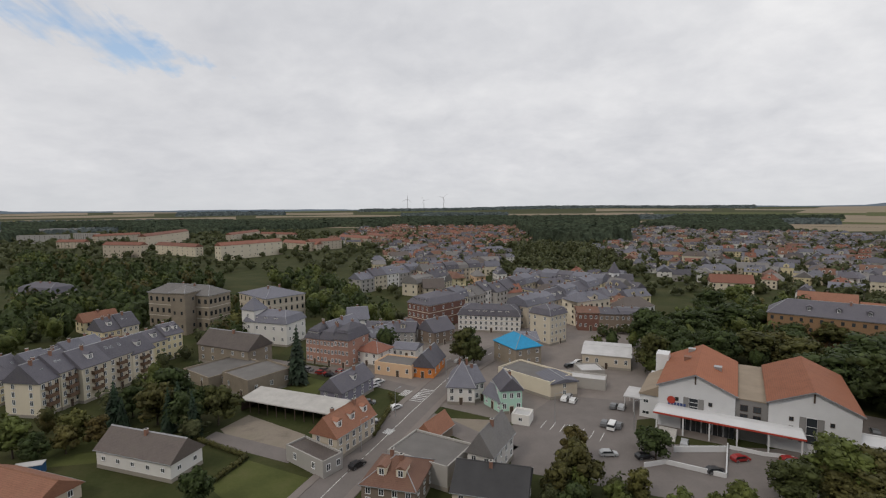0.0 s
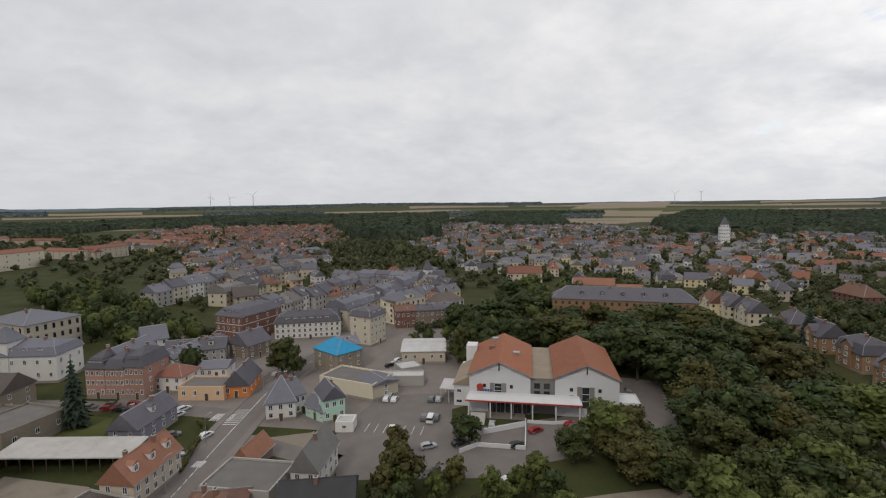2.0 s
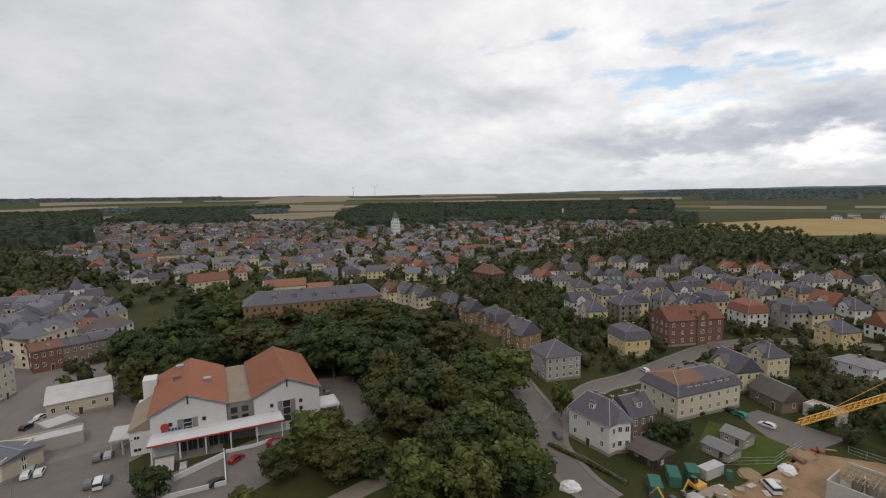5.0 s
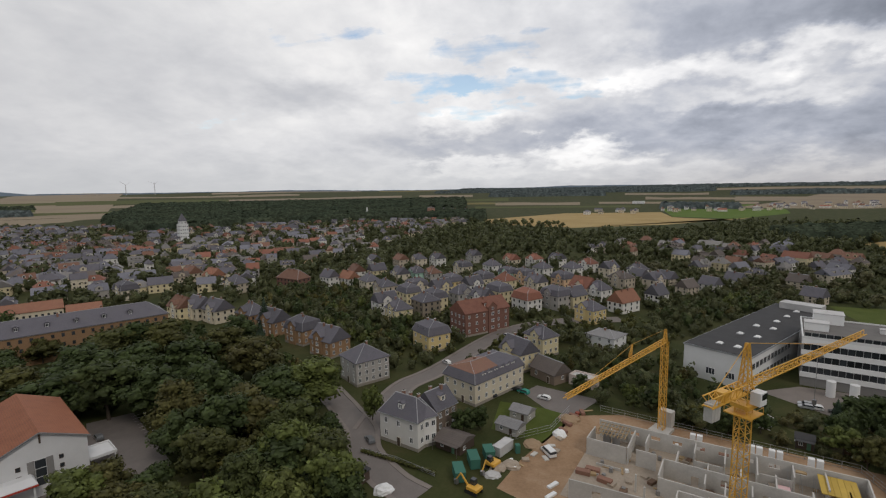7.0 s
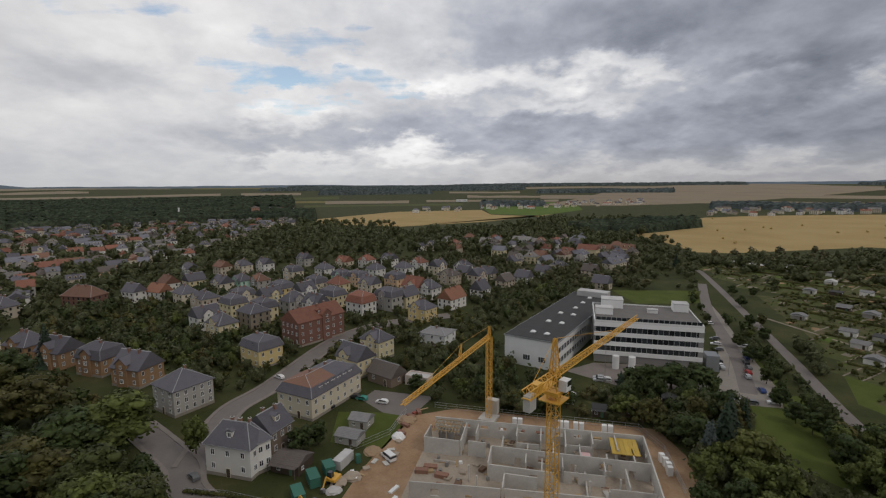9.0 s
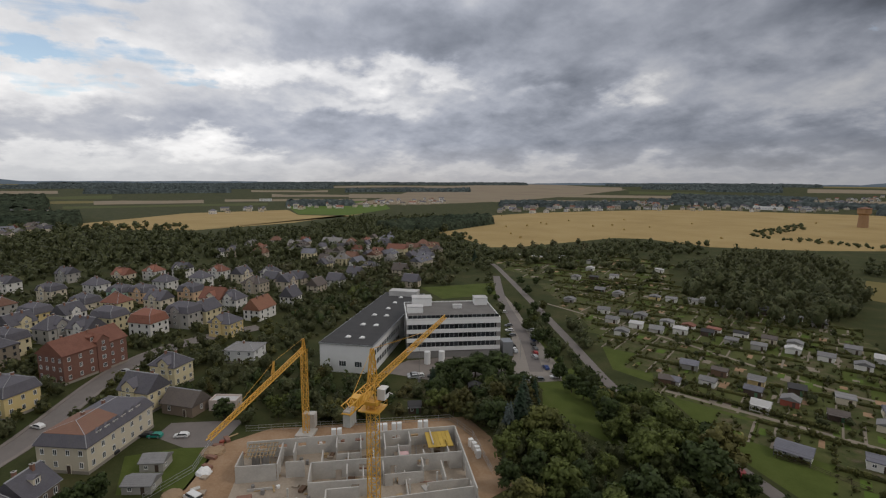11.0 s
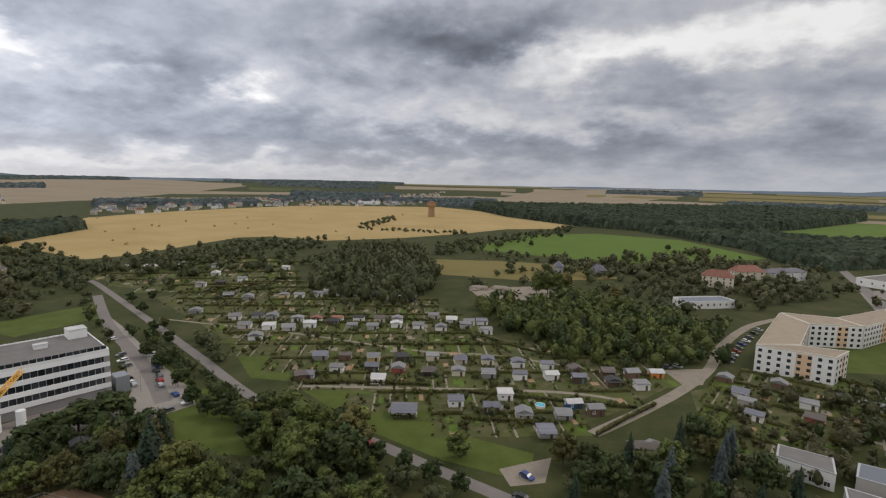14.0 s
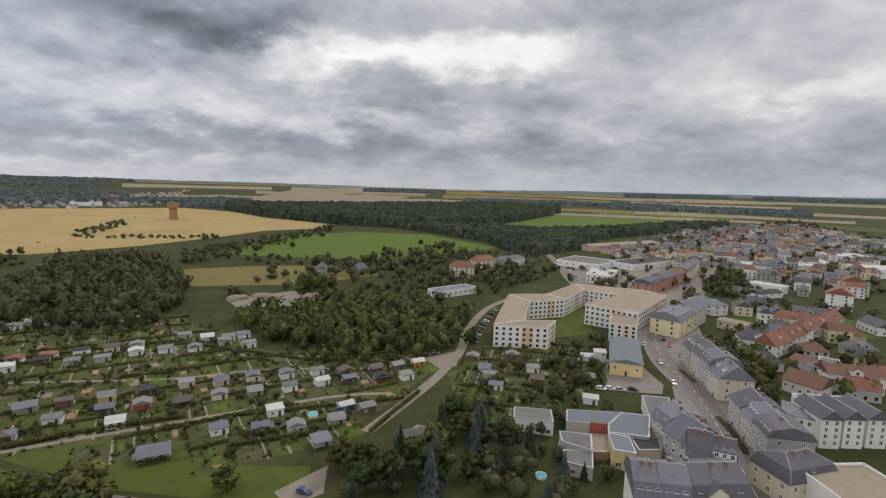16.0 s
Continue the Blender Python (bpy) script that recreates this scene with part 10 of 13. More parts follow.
quarter([(308.9, 423.2), (529.6, 680.5), (539.5, 548.1), (406.3, 375.9), (300.0, 308.1), (258.4, 327.9)], gap=24, seed=9, rot=-50, walls=['white_render', 'cream_render', 'pale_yellow', 'beige_render', 'grey_render', 'white_render'], roofs=['slate', 'slate_blue', 'tile_grey', 'tile_brown', 'tile_red', 'slate', 'slate_blue', 'slate_brown'])
quarter([(506.0, 247.4), (968.9, 297.0), (1166.2, 188.7), (1056.1, 121.9), (635.1, 163.9), (465.9, 179.1)], gap=28, seed=10, rot=-60, walls=['white_render', 'cream_render', 'pale_yellow', 'beige_render', 'grey_render', 'white_render'], roofs=['slate', 'slate_blue', 'tile_grey', 'tile_brown', 'tile_red', 'slate', 'slate_blue', 'slate_brown'], keep=0.6)
quarter([(424.4, -98.1), (545.1, -204.9), (474.7, -277.6), (389.3, -228.7), (379.7, -151.1)], gap=22, seed=11, rot=-140, walls=['white_render', 'cream_render', 'pale_yellow', 'beige_render', 'grey_render', 'white_render'], roofs=['slate', 'slate_blue', 'tile_grey', 'tile_brown', 'tile_red', 'slate', 'slate_blue', 'slate_brown'], keep=0.6)
quarter([(1198.9, -74.1), (1422.1, -147.8), (1780.5, -1025.3), (1467.6, -846.1), (1326.1, -455.2)], gap=45, seed=12, rot=-100, walls=['white_render', 'cream_render'], roofs=['slate', 'slate_blue', 'tile_grey', 'tile_brown', 'tile_red', 'slate', 'slate_blue', 'slate_brown'], keep=0.6)
quarter([(975.0, -691.6), (1279.4, -988.2), (1264.8, -1422.2), (977.8, -1910.2), (878.6, -2661.2), (603.4, -1483.5), (938.7, -1053.6), (929.1, -757.7)], gap=38, seed=13, rot=-150, walls=['white_render', 'cream_render', 'beige_render'], roofs=['slate', 'slate_blue', 'tile_grey', 'tile_brown', 'tile_red', 'slate', 'slate_blue', 'slate_brown'], keep=0.6)
quarter([(-311.8, -476.3), (-920.1, -1072.0), (-1049.7, -1093.6), (-872.7, -720.8), (-412.7, -336.5), (-330.6, -339.1), (-364.0, -442.0)], gap=24, seed=14, rot=140, walls=['white_render', 'cream_render', 'pale_yellow', 'beige_render', 'grey_render', 'white_render'], roofs=['slate', 'slate_blue', 'tile_grey', 'tile_brown', 'tile_red', 'slate', 'slate_blue', 'slate_brown'], keep=0.75, eave=(5, 9))
quarter([(-162.2, -200.0), (-210.1, -231.0), (-334.1, -270.9), (-200.2, -159.0), (-180.8, -160.8), (-183.0, -184.3)], gap=17, seed=18, rot=160, walls=['white_render', 'cream_render', 'pale_yellow', 'beige_render', 'grey_render', 'white_render'], roofs=['slate', 'slate_blue', 'tile_grey', 'tile_brown', 'tile_red', 'slate', 'slate_blue', 'slate_brown'], keep=0.5, eave=(3, 6))
quarter([(-210.7, -277.3), (-280.4, -321.5), (-296.7, -272.9), (-219.9, -230.3)], gap=20, seed=15, rot=150, walls=['white_render', 'cream_render', 'pale_yellow', 'beige_render', 'grey_render', 'white_render'], roofs=['slate', 'slate_blue', 'tile_grey', 'tile_brown', 'tile_red', 'slate', 'slate_blue', 'slate_brown'], keep=0.7)
quarter([(-261.5, -559.4), (-601.7, -888.0), (-920.1, -1072.0), (-358.4, -476.8), (-325.0, -476.4)], gap=26, seed=16, rot=150, walls=['white_render', 'cream_render', 'pale_yellow', 'beige_render', 'grey_render', 'white_render', 'peach_render'], roofs=['slate', 'slate_blue', 'tile_grey', 'tile_brown', 'tile_red', 'slate', 'slate_blue', 'slate_brown'], keep=0.7)
quarter([(67.0, -450.7), (-30.3, -470.5), (-35.0, -403.5), (35.3, -390.9)], gap=24, seed=17, rot=10, walls=['white_render', 'cream_render', 'pale_yellow', 'beige_render', 'grey_render', 'white_render'], roofs=['slate', 'slate_blue', 'tile_grey', 'tile_brown', 'tile_red', 'slate', 'slate_blue', 'slate_brown'], keep=0.4)
quarter([(270.9, 236.0), (490.3, 429.5), (662.5, 394.9), (822.6, 314.5), (510.4, 196.1), (392.0, 192.4), (335.0, 211.2)], gap=25, seed=21, rot=-55, walls=['white_render', 'cream_render', 'pale_yellow', 'beige_render', 'grey_render', 'white_render', 'peach_render'], roofs=['slate', 'slate_blue', 'tile_grey', 'tile_brown', 'tile_red', 'slate', 'slate_blue', 'slate_brown'], keep=0.75)
quarter([(830.7, 617.5), (1307.4, 611.4), (1703.6, 267.5), (860.2, 133.3), (639.0, 263.0)], gap=26, seed=22, rot=-70, walls=['white_render', 'cream_render', 'pale_yellow', 'beige_render', 'grey_render', 'white_render'], roofs=['slate', 'slate_blue', 'tile_grey', 'tile_brown', 'tile_red', 'slate', 'slate_blue', 'slate_brown'], keep=0.6)
quarter([(529.3, -22.0), (620.7, -142.2), (600.1, -264.2), (525.5, -231.9), (456.7, -105.4)], gap=22, seed=23, rot=-130, walls=['white_render', 'cream_render', 'pale_yellow', 'beige_render', 'grey_render', 'white_render'], roofs=['slate', 'slate_blue', 'tile_grey', 'tile_brown', 'tile_red', 'slate', 'slate_blue', 'slate_brown'], keep=0.6)

# rows of apartment blocks on the edge of town
house(-406.5, 628.5, -11.9, 56.8, 11.0, 15.9, 4.0, wall='beige_render', roof='tile_red', nx=8, ny=2, floors=3, chim=0, door=False, group='apartment blocks', label='pale apartment block with a long red tiled roof')
house(-455.7, 811.2, 99.7, 185.2, 11.0, 21.5, 4.0, wall='beige_render', roof='tile_red', nx=8, ny=2, floors=3, chim=0, door=False, group='apartment blocks', label='pale apartment block with a long red tiled roof')
house(-352.0, 654.1, -30.8, 89.5, 11.0, 12.4, 4.0, wall='cream_render', roof='tile_red', nx=8, ny=2, floors=3, chim=0, door=False, group='apartment blocks', label='pale apartment block with a long red tiled roof')
house(-242.5, 618.2, 61.4, 93.4, 11.0, 17.2, 4.0, wall='cream_render', roof='tile_red', nx=8, ny=2, floors=3, chim=0, door=False, group='apartment blocks', label='pale apartment block with a long red tiled roof')
house(-209.9, 729.1, -40.3, 86.8, 11.0, 9.5, 4.0, wall='beige_render', roof='tile_red', nx=8, ny=2, floors=3, chim=0, door=False, group='apartment blocks', label='pale apartment block with a long red tiled roof')
house(-150.0, 837.2, -50.1, 95.2, 11.0, 11.0, 4.0, wall='beige_render', roof='tile_red', nx=8, ny=2, floors=3, chim=0, door=False, group='apartment blocks', label='pale apartment block with a long red tiled roof')
house(-115.3, 904.4, -58.1, 98.9, 11.0, 9.7, 4.0, wall='beige_render', roof='tile_red', nx=8, ny=2, floors=3, chim=0, door=False, group='apartment blocks', label='pale apartment block with a long red tiled roof')
house(-596.6, 793.9, -5.8, 49.2, 11.0, 10.0, 4.0, wall='beige_render', roof='tile_red', nx=8, ny=2, floors=3, chim=0, door=False, group='apartment blocks', label='pale apartment block with a long red tiled roof')
house(-638.5, 966.9, 64.7, 86.8, 11.0, 11.6, 4.0, wall='beige_render', roof='tile_red', nx=8, ny=2, floors=3, chim=0, door=False, group='apartment blocks', label='pale apartment block with a long red tiled roof')
house(-175.7, 723.9, 53.1, 57.6, 11.0, 12.8, 4.0, wall='beige_render', roof='tile_red', nx=8, ny=2, floors=3, chim=0, door=False, group='apartment blocks', label='pale apartment block with a long red tiled roof')
house(-351.4, 1050.7, -30.6, 104.0, 11.0, 7.4, 4.0, wall='beige_render', roof='tile_red', nx=8, ny=2, floors=3, chim=0, door=False, group='apartment blocks', label='pale apartment block with a long red tiled roof')
house(-403.9, 999.1, 90.4, 146.5, 11.0, 12.7, 4.0, wall='beige_render', roof='tile_red', nx=8, ny=2, floors=3, chim=0, door=False, group='apartment blocks', label='pale apartment block with a long red tiled roof')
house(-1006.7, 1164.2, -8.0, 76.3, 12.0, 14.6, 0.3, wall='grey_render', roof='flat_roof', kind='flat', nx=10, ny=2, floors=4, chim=0, door=False, group='apartment blocks', label='grey prefabricated apartment block with a flat roof')
house(-999.3, 1246.3, 60.2, 83.8, 12.0, 15.2, 0.3, wall='grey_render', roof='flat_roof', kind='flat', nx=10, ny=2, floors=4, chim=0, door=False, group='apartment blocks', label='grey prefabricated apartment block with a flat roof')
house(-751.0, 927.5, 15.0, 80.9, 12.0, 14.6, 0.3, wall='grey_render', roof='flat_roof', kind='flat', nx=10, ny=2, floors=4, chim=0, door=False, group='apartment blocks', label='grey prefabricated apartment block with a flat roof')
house(-964.2, 1324.1, 70.9, 89.9, 12.0, 13.2, 0.3, wall='grey_render', roof='flat_roof', kind='flat', nx=10, ny=2, floors=4, chim=0, door=False, group='apartment blocks', label='grey prefabricated apartment block with a flat roof')
house(-741.1, 1026.0, -7.3, 51.9, 12.0, 12.9, 0.3, wall='grey_render', roof='flat_roof', kind='flat', nx=10, ny=2, floors=4, chim=0, door=False, group='apartment blocks', label='grey prefabricated apartment block with a flat roof')
house(-548.2, 1271.8, 55.5, 63.3, 12.0, 8.5, 0.3, wall='grey_render', roof='flat_roof', kind='flat', nx=10, ny=2, floors=4, chim=0, door=False, group='apartment blocks', label='grey prefabricated apartment block with a flat roof')
house(587.3, 482.1, -30.0, 11.0, 11.0, 24.0, 0.5, wall='white_paint', roof='sheet_roof', kind='flat', nx=4, ny=4, floors=5, chim=0, name='tower', label='white church tower above the far roofs')
house(586.2, 481.1, -30.0, 8.0, 8.0, 29.0, 10.0, wall='white_paint', roof='slate', kind='tent', nx=2, ny=2, floors=6, chim=0, name='tower', label='white bell stage of the far church tower')
house(1131.2, 259.6, -70.0, 16.0, 14.0, 22.0, 3.0, wall='pink_brick', roof='slate_brown', kind='hip', nx=3, ny=3, floors=4, name='tower', label='old brown stone tower house far off')
house(1135.9, 424.9, -70.0, 60.0, 14.0, 8.0, 0.5, wall='white_paint', roof='sheet_roof', kind='flat', nx=10, ny=2, floors=1, chim=0, label='long white factory hall far off')
house(1109.0, 409.3, -70.0, 3.0, 3.0, 24.0, 0.2, wall='white_paint', roof='sheet_roof', kind='flat', nx=0, ny=0, floors=1, chim=0, door=False, name='chimney_stack', label='tall white factory chimney far off')
house(754.9, -1473.5, -160.0, 70.0, 20.0, 9.0, 0.5, wall='white_paint', roof='sheet_roof', kind='flat', nx=10, ny=2, floors=1, chim=0, label='long white hall in the far village')
house(1842.0, -324.1, -110.0, 40.0, 14.0, 10.0, 0.5, wall='white_paint', roof='sheet_roof', kind='flat', nx=8, ny=2, floors=2, chim=0, label='white hall in the far village')

# ---- allotment huts ----
hut(186.8, -286.7, -153.6, 6.0, 4.8, 2.6, 0.5, "white_render", "eternit", "shed")
hut(175.9, -294.7, -160.5, 6.0, 4.2, 2.2, 1.0, "white_render", "eternit", "gable")
hut(164.3, -301.7, -157.3, 6.0, 5.0, 2.2, 1.0, "grey_render", "eternit", "gable")
hut(153.1, -305.1, -155.0, 6.0, 5.0, 2.3, 1.2, "dark_wood", "tar_roof", "gable", turn=True, porch=True)
hut(133.9, -298.5, -160.8, 6.0, 4.2, 2.7, 1.3, "dark_wood", "eternit", "gable", turn=True)
hut(125.8, -306.2, -153.3, 6.0, 5.1, 2.3, 1.4, "grey_render", "eternit", "gable", turn=True)
hut(154.0, -234.1, -161.5, 6.0, 4.2, 2.2, 1.1, "white_render", "tile_red", "gable", turn=True)
hut(143.3, -239.0, -159.4, 6.0, 4.2, 2.4, 0.5, "white_render", "tile_red", "shed", turn=True)
hut(132.2, -243.2, -162.4, 6.0, 4.4, 2.7, 0.9, "white_render", "tar_roof", "gable")
hut(121.4, -247.7, -158.8, 6.0, 5.0, 2.4, 1.3, "cream_render", "slate_brown", "gable")
hut(111.6, -250.3, -160.5, 6.0, 4.8, 2.6, 1.1, "white_render", "eternit", "gable", turn=True)
hut(151.3, -224.0, -161.9, 5.4, 4.5, 2.6, 0.5, "white_render", "sheet_roof", "shed")
hut(142.5, -232.2, -153.2, 5.4, 4.5, 2.3, 1.2, "dark_wood", "tar_roof", "gable")
hut(129.1, -229.8, -157.5, 5.4, 3.9, 2.4, 0.5, "grey_render", "eternit", "shed")
hut(118.5, -233.2, -155.8, 6.0, 4.4, 2.4, 1.1, "grey_render", "eternit", "gable")
hut(108.2, -241.4, -155.6, 6.0, 4.3, 2.4, 1.0, "white_render", "sheet_roof", "gable", turn=True)
hut(96.3, -243.7, -159.7, 6.0, 4.3, 2.3, 1.4, "white_render", "eternit", "gable")
hut(83.7, -245.0, -158.7, 6.0, 4.3, 2.3, 1.3, "white_render", "eternit", "gable", turn=True)
hut(95.2, -265.4, -158.5, 6.0, 4.6, 2.4, 1.3, "grey_render", "eternit", "gable")
hut(82.9, -261.4, -161.9, 6.0, 4.5, 2.6, 1.2, "white_render", "sheet_roof", "gable", porch=True)
hut(72.7, -254.6, -158.1, 6.0, 5.0, 2.5, 0.5, "grey_render", "eternit", "shed", turn=True)
hut(72.5, -260.7, -155.3, 6.0, 4.7, 2.5, 1.2, "white_render", "eternit", "gable")
hut(59.6, -248.9, -160.4, 6.0, 4.5, 2.7, 0.5, "white_render", "eternit", "shed")
hut(66.1, -265.4, -157.2, 6.0, 5.1, 2.2, 0.5, "white_render", "slate_blue", "shed")
hut(59.6, -291.9, -154.8, 6.0, 4.4, 2.5, 0.5, "white_render", "sheet_roof", "shed")
hut(72.8, -201.3, -154.7, 5.4, 4.1, 2.4, 0.5, "cream_render", "eternit", "shed")
hut(60.2, -202.5, -153.4, 5.4, 4.5, 2.5, 1.2, "cream_render", "slate_blue", "gable", porch=True)
hut(48.5, -205.8, -162.2, 5.4, 4.5, 2.5, 1.1, "cream_render", "slate_blue", "gable", turn=True)
hut(35.5, -207.6, -157.5, 5.4, 4.5, 2.6, 1.0, "white_render", "slate_blue", "gable", turn=True)
hut(23.2, -210.0, -161.2, 5.4, 3.9, 2.6, 1.0, "white_render", "slate_blue", "gable")
hut(11.0, -208.9, -154.1, 5.4, 4.6, 2.3, 1.4, "brown_board", "slate_brown", "gable", turn=True)
hut(-1.6, -211.4, -159.2, 5.4, 4.2, 2.5, 1.2, "brown_board", "slate_brown", "gable", porch=True)
hut(-11.3, -213.4, -153.5, 5.4, 4.5, 2.6, 1.3, "brown_board", "eternit", "gable")
hut(-20.9, -217.3, -160.0, 5.4, 4.2, 2.3, 1.2, "orange_render", "sheet_roof", "gable")
hut(-14.6, -201.7, -158.8, 5.4, 4.0, 2.6, 0.5, "white_render", "eternit", "shed")
hut(-3.8, -201.4, -159.2, 5.4, 4.1, 2.4, 1.0, "brown_board", "tar_roof", "gable", turn=True, porch=True)
hut(9.2, -199.6, -159.7, 5.4, 3.9, 2.7, 1.2, "dark_wood", "slate_blue", "gable")
hut(20.2, -199.0, -153.2, 5.4, 4.5, 2.4, 1.1, "white_render", "sheet_roof", "gable")
hut(32.2, -194.0, -160.4, 5.4, 4.1, 2.7, 1.1, "white_render", "slate_blue", "gable")
hut(44.7, -191.5, -160.1, 5.4, 4.0, 2.4, 0.5, "grey_render", "eternit", "shed", porch=True)
hut(57.0, -189.2, -162.6, 5.4, 4.3, 2.3, 1.1, "cream_render", "eternit", "gable", turn=True)
hut(68.4, -185.0, -155.2, 5.4, 4.2, 2.3, 1.0, "dark_wood", "slate_brown", "gable", porch=True)
hut(85.0, -195.2, -153.1, 5.4, 4.6, 2.5, 0.5, "dark_wood", "tar_roof", "shed")
hut(81.4, -183.1, -161.7, 5.4, 4.5, 2.3, 1.3, "red_wood", "eternit", "gable", turn=True)
hut(96.7, -190.8, -159.4, 5.4, 4.4, 2.6, 1.2, "yellow_render", "eternit", "gable", porch=True)
hut(108.9, -187.5, -161.9, 5.4, 4.0, 2.5, 1.0, "brown_board", "slate_brown", "gable")
hut(120.4, -184.3, -154.6, 5.4, 4.4, 2.4, 1.2, "brown_board", "eternit", "gable")
hut(92.0, -179.9, -162.3, 5.4, 4.5, 2.6, 1.2, "dark_wood", "slate_blue", "gable")
hut(105.2, -173.9, -161.6, 5.4, 4.0, 2.4, 1.2, "white_render", "eternit", "gable")
hut(112.4, -163.0, -157.6, 5.4, 4.0, 2.2, 1.3, "grey_render", "slate_blue", "gable")
hut(36.4, -160.8, -162.7, 5.4, 3.8, 2.6, 1.4, "dark_wood", "slate_blue", "gable")
hut(25.1, -160.7, -161.8, 5.4, 4.3, 2.5, 1.3, "cream_render", "eternit", "gable", turn=True, porch=True)
hut(16.4, -151.5, -158.6, 5.4, 4.5, 2.3, 0.5, "grey_render", "slate_blue", "shed", porch=True)
hut(12.5, -165.7, -162.6, 5.4, 4.4, 2.3, 1.1, "grey_render", "eternit", "gable", porch=True)
hut(9.6, -175.1, -154.2, 5.4, 3.8, 2.3, 1.1, "container_blue", "sheet_roof", "gable")
hut(2.1, -172.5, -156.4, 5.4, 4.3, 2.7, 1.0, "brown_board", "eternit", "gable")
hut(49.6, -161.7, -157.5, 5.4, 4.2, 2.5, 0.5, "white_render", "slate_blue", "shed")
hut(34.1, -173.5, -160.2, 5.4, 4.2, 2.7, 0.5, "white_render", "sheet_roof", "shed")
hut(84.2, -170.0, -161.2, 5.4, 4.5, 2.6, 1.2, "white_render", "sheet_roof", "gable", porch=True)
hut(64.3, -149.2, -162.1, 8.5, 6.0, 2.3, 1.2, "white_render", "slate_blue", "gable", porch=True)
hut(-12.8, -150.2, -158.2, 8.5, 7.0, 2.4, 1.3, "brown_board", "slate_brown", "gable", porch=True)
hut(198.3, -220.5, -145.6, 6.5, 5.3, 2.4, 1.3, "white_render", "eternit", "gable")
hut(181.9, -209.3, -153.6, 6.5, 4.6, 2.5, 1.1, "white_render", "eternit", "gable", porch=True)
hut(168.9, -212.3, -151.2, 6.5, 4.9, 2.6, 0.5, "white_render", "sheet_roof", "shed")
hut(158.6, -215.0, -151.4, 6.5, 4.8, 2.2, 1.4, "white_render", "eternit", "gable", porch=True)
hut(163.8, -230.4, -154.7, 6.5, 4.7, 2.3, 0.9, "white_render", "eternit", "gable", turn=True)
hut(151.2, -223.4, -150.3, 6.5, 5.0, 2.6, 0.5, "white_render", "sheet_roof", "shed", turn=True)
hut(196.5, -279.4, -153.1, 6.5, 5.0, 2.5, 0.9, "white_render", "eternit", "gable")
hut(205.1, -274.6, -152.5, 6.5, 5.4, 2.3, 1.0, "yellow_render", "eternit", "gable", turn=True)
hut(119.5, -183.9, -151.6, 6.5, 4.8, 2.6, 1.1, "grey_render", "slate_blue", "gable", porch=True)
hut(113.6, -162.4, -145.5, 6.5, 4.6, 2.3, 1.2, "brown_board", "slate_brown", "gable")
hut(329.5, -345.9, -147.9, 6.5, 5.2, 2.5, 1.2, "white_render", "eternit", "gable", turn=True)
hut(365.9, -342.6, -153.2, 6.5, 5.4, 2.4, 0.5, "white_render", "eternit", "shed", porch=True)
hut(303.4, -361.8, -152.6, 6.5, 5.5, 2.5, 1.4, "white_render", "eternit", "gable", turn=True)
hut(268.5, -363.5, -154.4, 6.5, 5.0, 2.6, 0.5, "white_render", "sheet_roof", "shed", turn=True)
hut(272.6, -290.9, -147.8, 6.5, 4.6, 2.3, 0.5, "dark_wood", "tar_roof", "shed")
hut(227.5, -222.0, -152.6, 6.5, 4.6, 2.2, 1.1, "grey_render", "eternit", "gable", turn=True, porch=True)
hut(237.7, -259.8, -148.6, 6.5, 4.8, 2.6, 1.4, "dark_wood", "eternit", "gable", porch=True)
hut(222.7, -260.6, -152.7, 6.5, 5.2, 2.7, 1.3, "grey_render", "eternit", "gable", turn=True, porch=True)
hut(175.8, -295.0, -146.4, 6.5, 5.5, 2.3, 0.9, "white_render", "eternit", "gable")
hut(163.6, -298.6, -153.7, 6.5, 5.0, 2.2, 1.3, "white_render", "tar_roof", "gable")
hut(153.0, -290.6, -153.6, 6.5, 5.4, 2.4, 1.3, "dark_wood", "eternit", "gable")
hut(149.2, -301.2, -154.2, 6.5, 4.9, 2.3, 0.9, "dark_wood", "tar_roof", "gable", turn=True)
hut(164.2, -196.0, -150.1, 6.5, 5.1, 2.3, 1.3, "white_render", "eternit", "gable", turn=True)
hut(302.8, -318.1, -147.3, 6.5, 5.4, 2.4, 1.3, "white_render", "sheet_roof", "gable", turn=True, porch=True)
hut(267.4, -307.6, -150.6, 6.5, 4.8, 2.6, 1.2, "white_render", "eternit", "gable")
hut(280.3, -279.4, -146.9, 6.5, 5.3, 2.4, 1.0, "white_render", "eternit", "gable", turn=True, porch=True)
hut(188.3, -227.5, -151.8, 6.5, 4.7, 2.2, 0.5, "grey_render", "tar_roof", "shed")
hut(179.9, -229.3, -154.5, 6.5, 5.3, 2.3, 1.1, "grey_render", "eternit", "gable", turn=True)
hut(185.0, -296.6, -150.7, 6.5, 5.5, 2.4, 1.1, "white_render", "sheet_roof", "gable", turn=True, porch=True)
hut(159.4, -354.9, -154.0, 6.5, 5.1, 2.5, 1.0, "grey_render", "eternit", "gable")
hut(137.6, -291.7, -153.8, 6.5, 5.0, 2.4, 1.4, "grey_render", "eternit", "gable")
hut(122.9, -298.8, -148.3, 6.5, 5.0, 2.3, 1.1, "grey_render", "tar_roof", "gable", turn=True)
hut(371.4, -317.7, -150, 11.0, 6, 3, 0.6, "yellow_render", "sheet_roof", "shed", label="flat-roofed pale garden bungalow")
